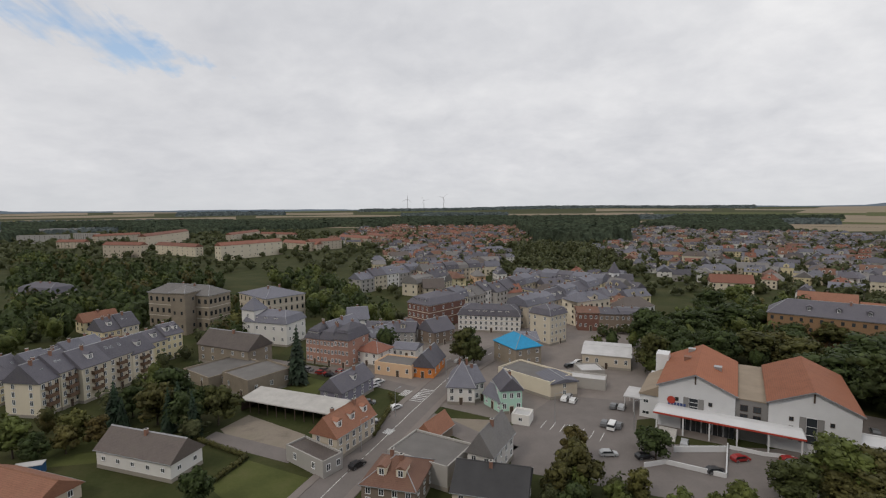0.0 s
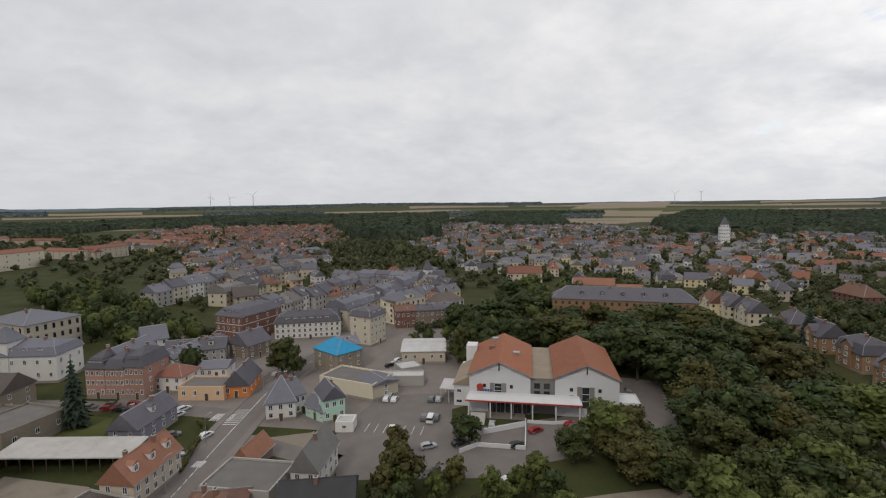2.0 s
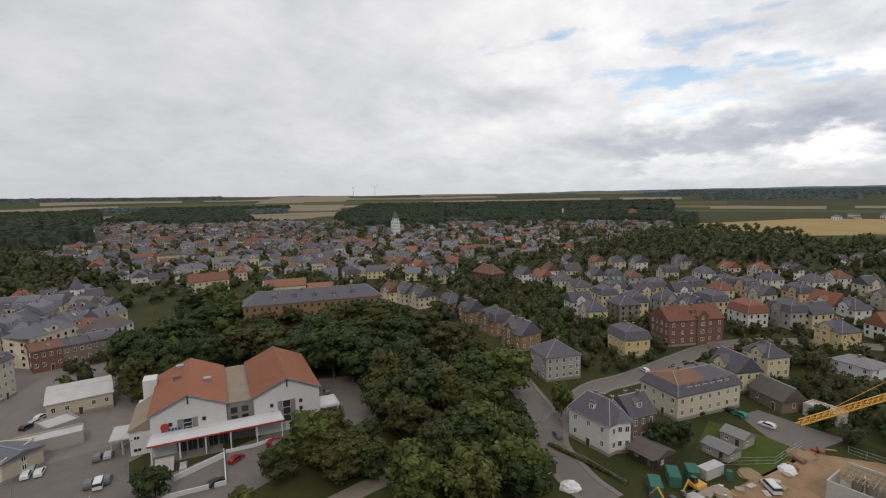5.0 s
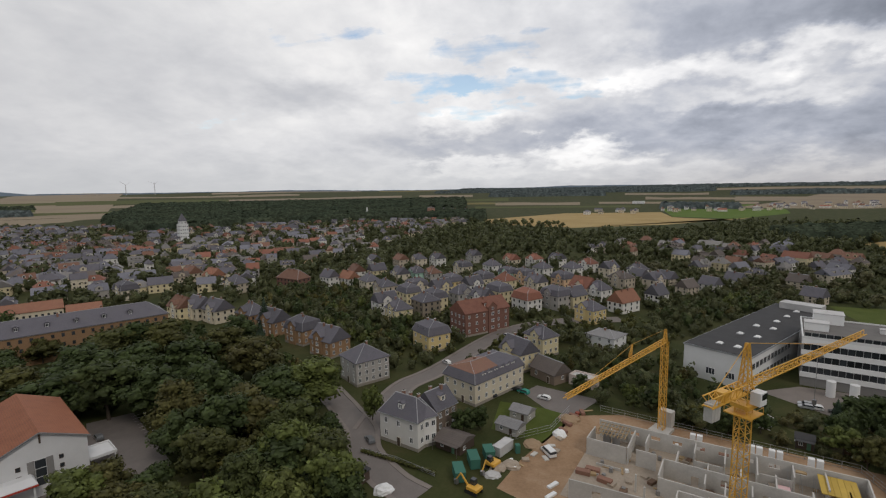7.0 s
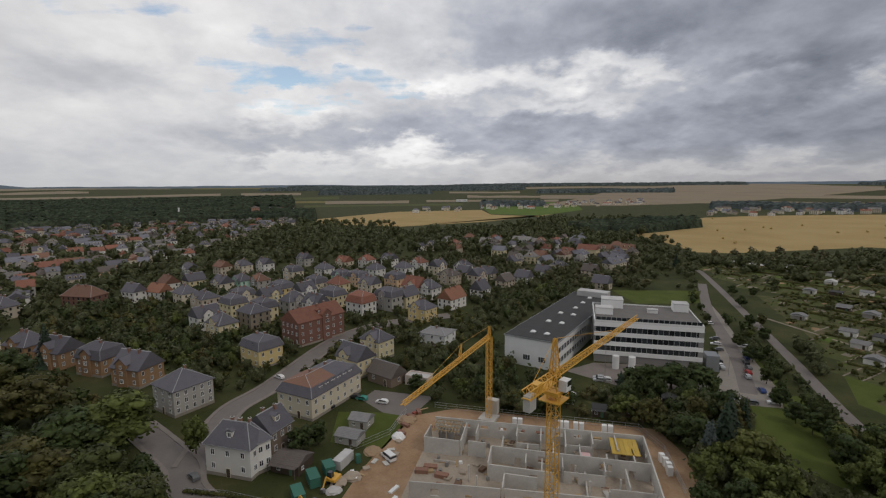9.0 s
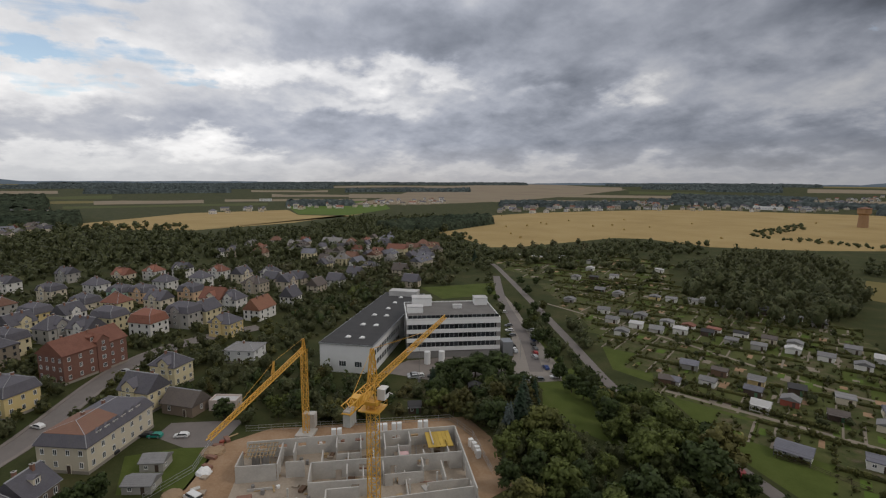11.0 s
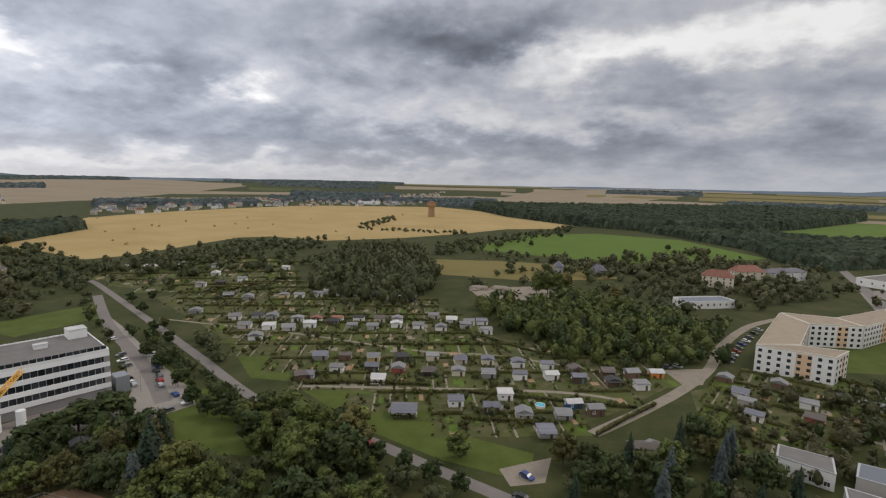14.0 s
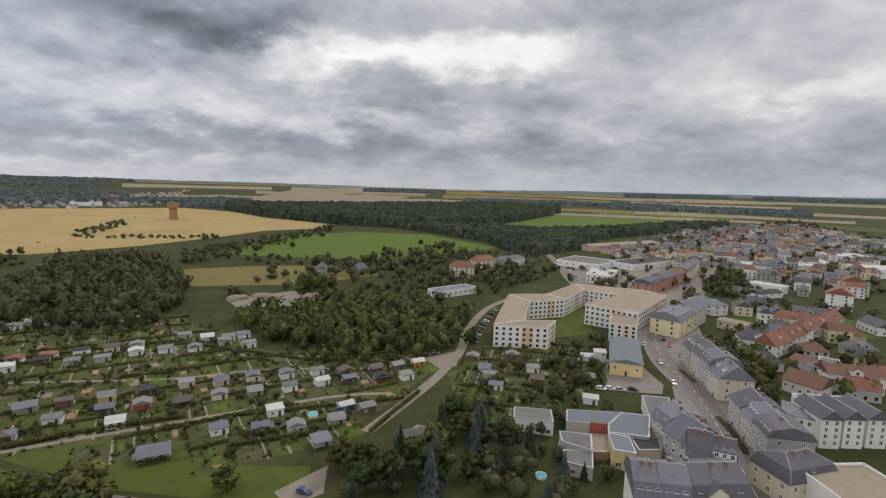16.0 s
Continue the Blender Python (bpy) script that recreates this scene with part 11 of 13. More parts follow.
hut(354.8, -331.7, -150, 9.0, 6, 3, 0.6, "white_render", "sheet_roof", "shed", label="flat-roofed pale garden bungalow")
hut(390.5, -307.1, -150, 6.0, 6, 3, 0.6, "white_render", "sheet_roof", "shed", label="flat-roofed pale garden bungalow")
hut(-50.4, -208.3, 159.2, 5.5, 3.9, 2.2, 1.4, "white_render", "slate_blue", "gable", porch=True)
hut(-50.3, -188.3, 158.5, 5.5, 4.3, 2.4, 1.0, "white_render", "slate_blue", "gable")
hut(-71.7, -205.4, 162.9, 5.5, 4.1, 2.4, 0.5, "white_render", "eternit", "shed")
hut(-69.3, -192.7, 159.0, 5.5, 4.5, 2.3, 1.3, "red_wood", "slate_brown", "gable")
hut(-102.9, -217.5, 162.5, 5.5, 3.9, 2.3, 1.4, "white_render", "sheet_roof", "gable")
hut(-106.8, -213.2, 163.6, 5.5, 4.5, 2.5, 1.3, "white_render", "eternit", "gable")
hut(-83.5, -171.9, 155.2, 5.5, 3.9, 2.5, 1.2, "white_render", "sheet_roof", "gable")
hut(-91.8, -192.5, 162.9, 5.5, 4.3, 2.5, 1.4, "dark_wood", "eternit", "gable")
hut(-93.4, -211.5, 158.6, 5.5, 3.9, 2.5, 1.2, "grey_render", "eternit", "gable")
hut(-67.1, -222.9, 162.7, 5.5, 4.1, 2.5, 1.3, "brown_board", "eternit", "gable", turn=True)
hut(-85.7, -214.9, 162.2, 5.5, 4.2, 2.2, 1.3, "dark_wood", "tar_roof", "gable", turn=True)
hut(-112.1, -222.4, 163.4, 5.5, 4.6, 2.6, 0.5, "white_render", "sheet_roof", "shed")
hut(-108.0, -207.8, 157.4, 5.5, 4.0, 2.7, 1.2, "white_render", "eternit", "gable")
hut(-50.5, -199.5, 162.5, 5.5, 3.9, 2.5, 1.0, "grey_render", "eternit", "gable")
hut(-80.9, -246.5, 161.9, 5.5, 4.1, 2.5, 0.5, "white_render", "sheet_roof", "shed", turn=True)
hut(-47.9, -222.6, 158.1, 5.5, 4.2, 2.3, 1.2, "brown_board", "eternit", "gable", turn=True)
hut(135.3, 8.6, -117.8, 7.0, 5.1, 2.2, 1.2, "grey_render", "eternit", "gable")
hut(144.2, 5.6, -115.7, 6.0, 5.0, 2.5, 1.4, "grey_render", "eternit", "gable")
hut(137.9, -78.8, -119.7, 4.0, 3.0, 2.3, 0.5, "brown_board", "slate_brown", "shed", turn=True)
hut(135.9, -79.6, -116.7, 4.0, 3.2, 2.3, 1.3, "white_render", "sheet_roof", "gable")
hut(143.6, -94.9, -114.8, 4.5, 3.2, 2.2, 1.0, "dark_wood", "tar_roof", "gable", turn=True)
hut(139.5, -68.3, -113.8, 4.0, 3.0, 2.6, 1.3, "dark_wood", "tar_roof", "gable", porch=True)
hut(150.0, -62.5, -118.5, 4.0, 3.2, 2.5, 1.0, "white_render", "sheet_roof", "gable", turn=True)
hut(138.8, -80.1, -110.8, 4.5, 3.6, 2.7, 1.2, "dark_wood", "tar_roof", "gable")
hut(113.8, 66.5, -118.0, 5.0, 3.6, 2.4, 1.0, "dark_wood", "slate_brown", "gable")
hut(-16.0, -151.5, -110.6, 7.0, 5.9, 2.4, 0.9, "grey_render", "eternit", "gable", turn=True)
hut(123.9, 22.8, -115.0, 8.0, 6.8, 2.7, 1.4, "dark_wood", "slate_brown", "gable", porch=True)
hut(104.4, 42.8, -111.9, 4.0, 3.3, 2.7, 0.5, "dark_wood", "tar_roof", "shed", turn=True)

# ---- hedges and posts ----
hedge([(110.2, -157.3), (95.6, -164.2), (77.1, -171.5), (63.5, -173.4)], h=1.8, w=1.3, seed=1)
hedge([(44.1, -152.1), (32.0, -154.9), (19.2, -158.0)], h=1.8, w=1.3, seed=2)
hedge([(49.5, -172.9), (20.2, -177.2), (-12.2, -182.0)], h=1.6, w=1.3, seed=3)
hedge([(1.1, -156.2), (-8.3, -171.8), (-18.6, -187.2)], h=2.0, w=1.3, seed=4)
hedge([(67.7, -145.2), (59.4, -147.3)], h=1.2, w=1.3, seed=5)
hedge([(41.5, -166.4), (38.6, -179.9)], h=1.4, w=1.3, seed=6)
hedge([(111.9, -158.9), (71.5, -172.0)], h=1.6, w=1.3, seed=7)
hedge([(-18.2, 152.5), (-15.9, 147.0), (-19.5, 123.5)], h=1.6, w=1.3, seed=8)
hedge([(-51.2, 102.1), (-48.1, 113.2), (-65.1, 122.7)], h=1.5, w=1.3, seed=9)
hedge([(161.3, -236.2), (133.2, -247.5), (100.5, -259.7)], h=1.4, w=1.3, seed=10)
hedge([(100.5, -259.7), (64.1, -244.1), (25.0, -225.5)], h=1.2, w=1.3, seed=11)
hedge([(4.4, -223.9), (-20.9, -214.7)], h=1.4, w=1.3, seed=12)
hedge([(116.7, 46.8), (109.9, 25.2)], h=1.0, w=1.3, seed=13)

# planted islands in the main street
hedge([(-141.2, -200.8), (-138.6, -187.1)], h=0.7, w=2.4, seed=31)
hedge([(-125.9, -156.0), (-121.7, -142.3), (-117.0, -131.0)], h=0.7, w=2.4, seed=32)
hedge([(-110.2, -119.5), (-109.5, -114.1), (-109.0, -109.4)], h=0.7, w=2.4, seed=33)

# ---- vehicles ----
car(42.6, 129.8, 60.0, "grey")
car(43.9, 127.8, 60.0, "white", van=True)
car(45.8, 128.3, 60.0, "grey")
car(32.2, 126.3, 70.0, "white")
car(38.1, 113.2, 0.0, "silver")
car(46.0, 111.7, 10.0, "black")
car(67.7, 110.3, 10.0, "red")
car(59.1, 105.0, 0.0, "black")
car(78.6, 109.4, 0.0, "red")
car(49.8, 91.7, 0.0, "white")
car(36.1, 147.3, 60.0, "white")
car(37.8, 149.3, 60.0, "silver")
car(38.3, 145.9, 60.0, "white")
car(49.0, 141.4, 60.0, "grey")
car(51.1, 140.6, 60.0, "silver")
car(110.1, 123.2, 60.0, "grey")
car(22.3, 137.2, 30.0, "grey")
car(47.8, 180.3, 30.0, "silver")
car(50.3, 183.4, 30.0, "white")
car(45.5, 178.8, 30.0, "black")
car(58.6, 118.3, 60.0, "silver")
car(78.8, 107.8, 0.0, "grey")
car(-21.0, 108.9, 52.0, "black")
car(-50.8, 176.9, -20.0, "grey")
car(-45.1, 173.0, -20.0, "red")
car(-41.1, 170.5, -20.0, "black")
car(-38.0, 174.1, -20.0, "red")
car(-34.4, 172.2, -20.0, "silver")
car(-26.3, 161.2, 40.0, "silver")
car(-24.2, 159.6, 40.0, "white")
car(-23.2, 163.8, 40.0, "white")
car(-23.8, 145.7, 10.0, "grey")
car(-21.5, 132.5, 10.0, "silver")
car(4.8, 185.5, 45.0, "silver")
car(-15.3, 141.7, 50.0, "white")
car(-57.1, 177.1, -20.0, "white")
car(-53.8, 175.1, -20.0, "grey")
car(-44.4, 176.1, -20.0, "brown")
car(124.1, -2.0, 30.0, "white", van=True)
car(163.7, 8.6, 70.0, "black")
car(161.9, 6.0, 60.0, "teal")
car(158.2, -0.8, 65.0, "white")
car(157.5, 16.5, 50.0, "black")
car(225.7, -168.5, 70.0, "white")
car(171.1, -133.1, 70.0, "white")
car(175.9, -135.2, 70.0, "grey")
car(164.9, -80.3, 70.0, "silver")
car(164.5, -82.7, 70.0, "white")
car(162.2, -87.3, 70.0, "black")
car(225.2, 16.9, 45.0, "silver")
car(185.6, 37.2, 45.0, "white")
car(202.5, -154.6, 70.0, "grey")
car(122.3, 46.5, 40.0, "grey")
car(94.0, 113.0, 0.0, "black")
car(-81.9, -311.7, 150.0, "silver")
car(-77.4, -303.0, 150.0, "black")
car(-73.1, -293.7, 150.0, "grey")
car(-69.6, -286.0, 150.0, "white")
car(-66.2, -278.8, 150.0, "blue")
car(-63.4, -271.9, 150.0, "grey")
car(-60.9, -265.5, 150.0, "red")
car(-58.5, -259.3, 150.0, "silver")
car(-56.2, -253.4, 150.0, "black")
car(-54.1, -247.7, 150.0, "grey")
car(-136.9, -210.3, 70.0, "silver")
car(-128.2, -186.4, 70.0, "white")
car(-159.9, -243.6, 60.0, "black")
car(-171.4, -257.7, 50.0, "grey")
car(-173.6, -270.4, 60.0, "white")
car(-189.8, -291.7, 40.0, "black")
car(-93.7, -183.5, 150.0, "white")
car(-97.5, -183.1, 150.0, "white")
car(-101.2, -181.7, 150.0, "silver")
car(-144.5, -236.8, 60.0, "silver")
car(-162.7, -261.6, 60.0, "grey")
car(-127.7, -212.5, 65.0, "grey")
car(-196.8, -291.4, 40.0, "red")
car(-219.8, -312.9, 40.0, "silver")
car(18.4, -126.1, 150.0, "blue")
car(-157.5, -234.1, 60.0, "red")
car(-153.5, -218.5, 60.0, "black")
car(-174.9, -281.7, 50.0, "grey")
car(-106.5, -181.2, 150.0, "black")
car(18.5, -116.5, -20.0, "black")
car(65.9, -126.6, -45.0, "red")
car(-26.6, -229.7, 150.0, "grey")
car(-31.1, -232.6, 150.0, "silver")
car(184.0, -155.3, -20.0, "silver")
car(177.6, -150.4, -20.0, "blue")
car(172.6, -146.1, -20.0, "black")
car(167.4, -143.0, -20.0, "grey")
car(163.2, -139.4, -20.0, "red")
car(159.5, -136.2, -20.0, "silver")
car(147.5, -131.8, -20.0, "blue")
car(141.9, -131.2, -20.0, "white")
car(169.2, -133.0, -20.0, "silver")
car(175.6, -135.7, 65.0, "black")
car(195.6, -149.9, 65.0, "white")
car(139.4, -121.2, 65.0, "grey")
car(141.1, -117.8, 65.0, "silver")
car(190.3, -159.6, 65.0, "white")
car(188.5, -145.9, 65.0, "grey")
car(138.2, -128.6, 65.0, "white")
car(166.9, -81.1, 65.0, "silver")
car(165.0, -82.8, 65.0, "white")

# ---- building site gear ----
container(-94.1, 106.4, 20, "container_blue", 5.5)
container(109.8, 19.3, 20.0, "container_green", 5.0)
container(116.0, 16.6, 20.0, "container_green", 5.0)
container(119.8, 13.2, 20.0, "container_green", 4.0)
container(123.2, 9.8, -30.0, "sheet_roof", 6.0)
excavator(104.5, 15.0, 60)
excavator(115.4, 11.7, 150)
heap(135.0, -5.1, 2.2, 1.5, "white_paint", "white bags of material heaped together", 1)
heap(116.9, 7.2, 2.5, 1.2, "rubble", "heap of mixed site debris", 2)
heap(101.2, 35.4, 2.5, 1.6, "white_paint", "heap of white and blue wrapped material", 3)
heap(115.2, 10.4, 2.5, 1.0, "rubble", "heap of broken bricks and waste", 4)
heap(128.2, 2.2, 3.0, 0.8, "dirt", "low heap of dug brown soil", 5)
heap(144.7, -8.2, 3.5, 1.2, "dirt", "low heap of dug brown soil", 6)
heap(111.9, 11.5, 2.0, 1.0, "sheet_roof", "heap of grey and white sacks", 7)
heap(92.5, -352.2, 7.0, 3.0, "gravel", "grey heap of gravel in the works yard", 20)
heap(87.6, -355.4, 5.0, 2.5, "gravel", "grey heap of gravel in the works yard", 21)
heap(75.4, -360.3, 8.0, 2.5, "gravel", "grey heap of gravel in the works yard", 22)
pool(20.8, -171.0, 1.8)
pool(-47.2, -126.3, 1.6)
fence([(152.3, -17.9), (128.6, -75.5), (116.6, -76.2), (97.8, -70.2)], label='light site fence on thin posts')
fence([(129.2, 8.3), (136.8, -2.7), (150.4, -8.5)], label='light site fence on thin posts')
fence([(116.7, 46.8), (114.3, 36.6), (108.8, 25.0)], h=1.2, label='low grey garden fence along the street')
fence([(65.8, -143.2), (58.9, -145.9), (45.7, -147.5)], h=1.2, mat="dark_wood", label='dark wooden garden fence')
stripes(-15.5, 152.5, -24.0, 9, 0.7, 0.35, 5.0, "white painted bars on the junction")
stripes(-8.1, 146.8, 68.0, 8, 1.4, 0.35, 4.0, "white painted bars on the junction")
stripes(-15.2, 125.0, 64.9, 6, 0.5, 0.35, 2.5, "white painted bars on the junction")
stripes(27.1, 105.5, -31.9, 7, 0.4, 0.35, 3.5, "white painted bars on the junction")
block("plank", 144.1, -8.3, 0, 3.2, 0.5, 0.25, "pallet", "loose timber planks beside the track", "plank", z=0.03, group="site material")
block("spoil_mound", 132.4, -5.0, 47, 1.8, 1.4, 0.5, "rubble", "small pile of grey rubble", "spoil mound", z=0.03, group="site material")
block("panel", 128.4, -2.7, 94, 2.2, 1.2, 0.3, "concrete", "grey concrete panels on the soil", "panel", z=0.03, group="site material")
block("crate", 148.7, -10.8, 141, 1.2, 1.0, 0.8, "red_wood", "reddish crate of site material", "crate", z=0.03, group="site material")
block("bag", 118.7, 7.3, 8, 1.0, 1.0, 0.8, "white_paint", "white bag of building material", "bag", z=0.03, group="site material")
block("plank", 118.0, 5.4, 55, 3.2, 0.5, 0.25, "pallet", "loose timber planks beside the track", "plank", z=0.03, group="site material")
block("spoil_mound", 120.2, 3.8, 102, 1.8, 1.4, 0.5, "rubble", "small pile of grey rubble", "spoil mound", z=0.03, group="site material")
block("panel", 123.3, 1.7, 149, 2.2, 1.2, 0.3, "concrete", "grey concrete panels on the soil", "panel", z=0.03, group="site material")
block("crate", 116.5, 8.1, 16, 1.2, 1.0, 0.8, "red_wood", "reddish crate of site material", "crate", z=0.03, group="site material")
block("bag", 115.8, 6.4, 63, 1.0, 1.0, 0.8, "white_paint", "white bag of building material", "bag", z=0.03, group="site material")
block("plank", 151.6, -14.1, 110, 3.2, 0.5, 0.25, "pallet", "loose timber planks beside the track", "plank", z=0.03, group="site material")
block("spoil_mound", 125.7, -4.1, 157, 1.8, 1.4, 0.5, "rubble", "small pile of grey rubble", "spoil mound", z=0.03, group="site material")
block("panel", 121.8, -1.2, 24, 2.2, 1.2, 0.3, "concrete", "grey concrete panels on the soil", "panel", z=0.03, group="site material")
block("lumber_bundle", 147.0, -9.7, 56, 3.0, 1.2, 0.8, "chimney_brick", "stack of reddish formwork boards by the fence", "stack")
block("lumber_bundle", 141.5, -7.5, 44, 3.0, 1.2, 0.8, "chimney_brick", "stack of reddish formwork boards by the fence", "stack")
block("lumber_bundle", 137.1, -6.1, 36, 3.0, 1.2, 0.8, "chimney_brick", "stack of reddish formwork boards by the fence", "stack")
block("lumber_bundle", 149.7, -12.3, 10, 3.0, 1.2, 0.8, "chimney_brick", "stack of reddish formwork boards by the fence", "stack")
block("toilet_cabin", 123.6, 6.0, 20, 1.2, 1.2, 2.3, "container_green", "green portable toilet cabin on the site", "cabin")

# ---- far marks ----
water_tower(381.1, -1048.2, 8.0, 36.0)
wind_turbine(-307.9, 4289.0, 115)
wind_turbine(-166.5, 4296.8, 105)
wind_turbine(4.8, 4300.0, 125)
wind_turbine(3093.1, 2987.1, 95)
wind_turbine(3217.0, 2853.2, 100)
bale(557.4, -838.7)
bale(547.4, -709.7)
bale(391.7, -655.5)
bale(603.8, -637.3)
bale(663.3, -543.2)
bale(569.8, -436.7)
bale(695.3, -601.2)
bale(458.2, -1064.1)
bale(297.2, -728.5)
bale(885.3, -653.1)
bale(710.8, -683.7)
bale(678.1, -801.2)
bale(536.5, -314.0)
bale(665.8, -500.4)
bale(671.8, -593.4)
bale(603.5, -683.8)
bale(537.1, -635.7)
bale(524.1, -417.8)
carport(-44.4, 139.4, -21.4, 32.3, 9.0, 3.4)
bay_lines(40.9, 125.0, 150, 7, 2.6, 5)
bay_lines(123.5, 125.3, -123.6, 14, 2.5, 5)
street_lamp(29.5, 131.9, 0.0)
street_lamp(49.3, 126.7, 0.0)
street_lamp(-21.2, 116.0, 40.0)
street_lamp(-14.8, 136.2, 40.0)
street_lamp(-0.2, 162.2, 40.0)
street_lamp(161.9, -130.2, 0.0)
street_lamp(-130.0, -180.1, 160.0)
street_lamp(-116.1, -147.6, 160.0)
street_lamp(-146.9, -220.1, 160.0)

# ---- woods and groves ----
grove([(31.6, 95.7), (41.5, 95.7), (50.0, 91.2), (64.1, 78.9), (58.4, 70.5), (37.1, 86.5)], gap=6.5, h=(6, 10), seed=6, mix=(('leaf', 3), ('leaf_light', 3), ('leaf_turning', 1)))
grove([(14.0, 93.9), (25.6, 104.9), (30.6, 104.8), (26.8, 91.8), (39.6, 93.5), (36.5, 86.2), (13.8, 86.5)], gap=6.5, h=(6, 10), seed=61, mix=(('leaf', 3), ('leaf_light', 2), ('leaf_turning', 2)))
grove([(58.4, 147.4), (92.6, 221.3), (166.4, 281.5), (210.2, 279.3), (135.5, 179.1), (88.6, 165.3), (76.5, 173.0)], gap=12, h=(12, 16), seed=13)
grove([(-101.4, 107.5), (-117.8, 126.0), (-113.4, 129.5), (-88.3, 122.0), (-78.6, 109.8), (-86.4, 104.7)], gap=8, h=(7, 11), seed=7, mix=(('leaf_light', 4), ('leaf', 3), ('leaf_turning', 1)))
grove([(-91.0, 130.4), (-100.1, 164.3), (-77.4, 142.7), (-71.1, 147.3), (-56.8, 122.5), (-62.8, 114.6), (-81.7, 123.0)], gap=7, h=(9, 14), seed=8, fir=0.35)
grove([(-173.0, 188.1), (-250.8, 275.2), (-294.4, 341.6), (-234.7, 314.1), (-242.9, 400.7), (-138.0, 227.1), (-175.0, 248.3), (-174.9, 206.4)], gap=11, h=(13, 19), seed=9)
grove([(-310.9, 342.6), (-565.8, 661.9), (-334.7, 497.1), (-204.8, 438.2), (-161.6, 362.4), (-204.7, 336.8), (-284.0, 369.7)], gap=15, h=(12, 18), seed=10)
grove([(-95.1, 202.1), (-136.0, 299.8), (-123.7, 299.3), (-83.9, 206.6)], gap=9, h=(12, 16), seed=11)
grove([(-72.2, 256.5), (-146.7, 402.4), (-114.7, 440.4), (-53.0, 311.1), (-18.1, 227.2), (-20.4, 195.8), (-35.7, 205.8), (-52.7, 228.5)], gap=13, h=(12, 18), seed=12, mix=(('leaf', 4), ('leaf_light', 4)))
grove([(55.9, 199.8), (80.1, 208.3), (75.6, 190.7), (55.7, 183.5)], gap=8, h=(8, 11), seed=15)
grove([(232.0, 115.2), (285.9, 125.9), (262.8, 75.1), (240.7, 56.9), (202.0, 58.1), (191.4, 75.0)], gap=6.5, h=(5, 10), seed=16, fir=0.12)
grove([(273.7, 181.1), (393.6, 121.6), (322.5, 91.9), (267.7, 110.9), (228.5, 113.4), (241.8, 146.7)], gap=9, h=(5, 10), seed=17)
grove([(192.5, 2.6), (188.1, -19.5), (206.9, -31.5), (195.4, -51.4), (181.1, -54.6), (155.6, -69.6), (139.0, -62.3), (144.4, -34.4), (155.1, -23.4), (161.9, -12.7)], gap=7.5, h=(4, 9), seed=18)
grove([(269.1, -60.7), (243.2, -66.9), (263.9, -85.9), (301.7, -129.2), (340.6, -136.7), (294.5, -81.0)], gap=9, h=(6, 10), seed=19)
grove([(156.3, -80.5), (155.0, -115.2), (141.3, -105.4), (142.2, -77.3)], gap=5.5, h=(8, 11), seed=20, tall=0.6, mix=(('leaf', 1),))
grove([(126.5, -93.0), (135.1, -113.2), (111.3, -99.4), (89.5, -78.1), (85.9, -65.7), (104.7, -72.9)], gap=8, h=(8, 14), seed=21, fir=0.3)
grove([(154.8, -80.6), (152.3, -116.9), (130.2, -102.0), (106.6, -75.3), (131.8, -69.8)], gap=7.5, h=(5, 9), seed=22)
grove([(88.9, -68.8), (98.2, -84.1), (79.5, -100.2), (47.7, -104.0), (42.6, -88.0), (73.1, -62.1)], gap=8, h=(7, 12), seed=23, mix=(('leaf', 3), ('leaf_light', 4)))
grove([(147.7, -143.4), (126.3, -144.5), (66.3, -123.9), (57.3, -101.8), (75.4, -100.0), (108.3, -118.1)], gap=9, h=(6, 11), seed=24, mix=(('leaf', 3), ('leaf_light', 4)))
grove([(117.2, -125.5), (85.7, -132.2), (65.8, -120.2), (59.5, -105.3), (75.7, -101.0), (95.5, -109.1)], gap=8, h=(8, 14), seed=25, mix=(('leaf', 3), ('leaf_light', 4)))
grove([(128.1, -84.0), (143.7, -104.1), (118.9, -104.6), (102.5, -90.7), (111.3, -84.0)], gap=7, h=(6, 11), seed=26, fir=0.15)
grove([(54.0, -259.4), (32.9, -364.4), (-7.6, -338.4), (-63.9, -284.7), (-48.0, -232.1), (-16.0, -230.7), (20.2, -228.4)], gap=8.5, h=(9, 15), seed=27, fir=0.12, tall=0.15, mix=(('leaf', 2), ('leaf_light', 4)))
grove([(-15.1, -155.9), (-30.2, -177.5), (-43.7, -172.1), (-38.1, -141.5), (-40.7, -121.6), (-3.8, -107.7), (-1.3, -120.6), (9.0, -108.5), (13.4, -137.2), (2.1, -140.3)], gap=9.5, h=(6, 13), seed=28, fir=0.25, mix=(('leaf', 3), ('leaf_light', 3), ('leaf_turning', 1)))
grove([(42.3, -125.3), (35.4, -136.9), (30.8, -125.3), (37.6, -120.7)], gap=6, h=(7, 10), seed=29)
grove([(-88.2, -208.5), (-125.0, -249.9), (-132.6, -239.3), (-91.9, -182.1), (-64.6, -173.6), (-54.6, -185.3)], gap=8, h=(4, 8), seed=30)
grove([(-178.8, -229.9), (-216.9, -260.4), (-187.5, -195.3), (-160.1, -171.4), (-154.8, -190.8)], gap=9, h=(8, 12), seed=31)
grove([(-212.6, -193.4), (-277.0, -223.3), (-197.6, -157.0), (-183.8, -163.6)], gap=10, h=(9, 13), seed=32)
grove([(-281.6, -380.5), (-387.5, -471.1), (-310.1, -356.4), (-259.4, -336.8)], gap=10, h=(9, 13), seed=33)

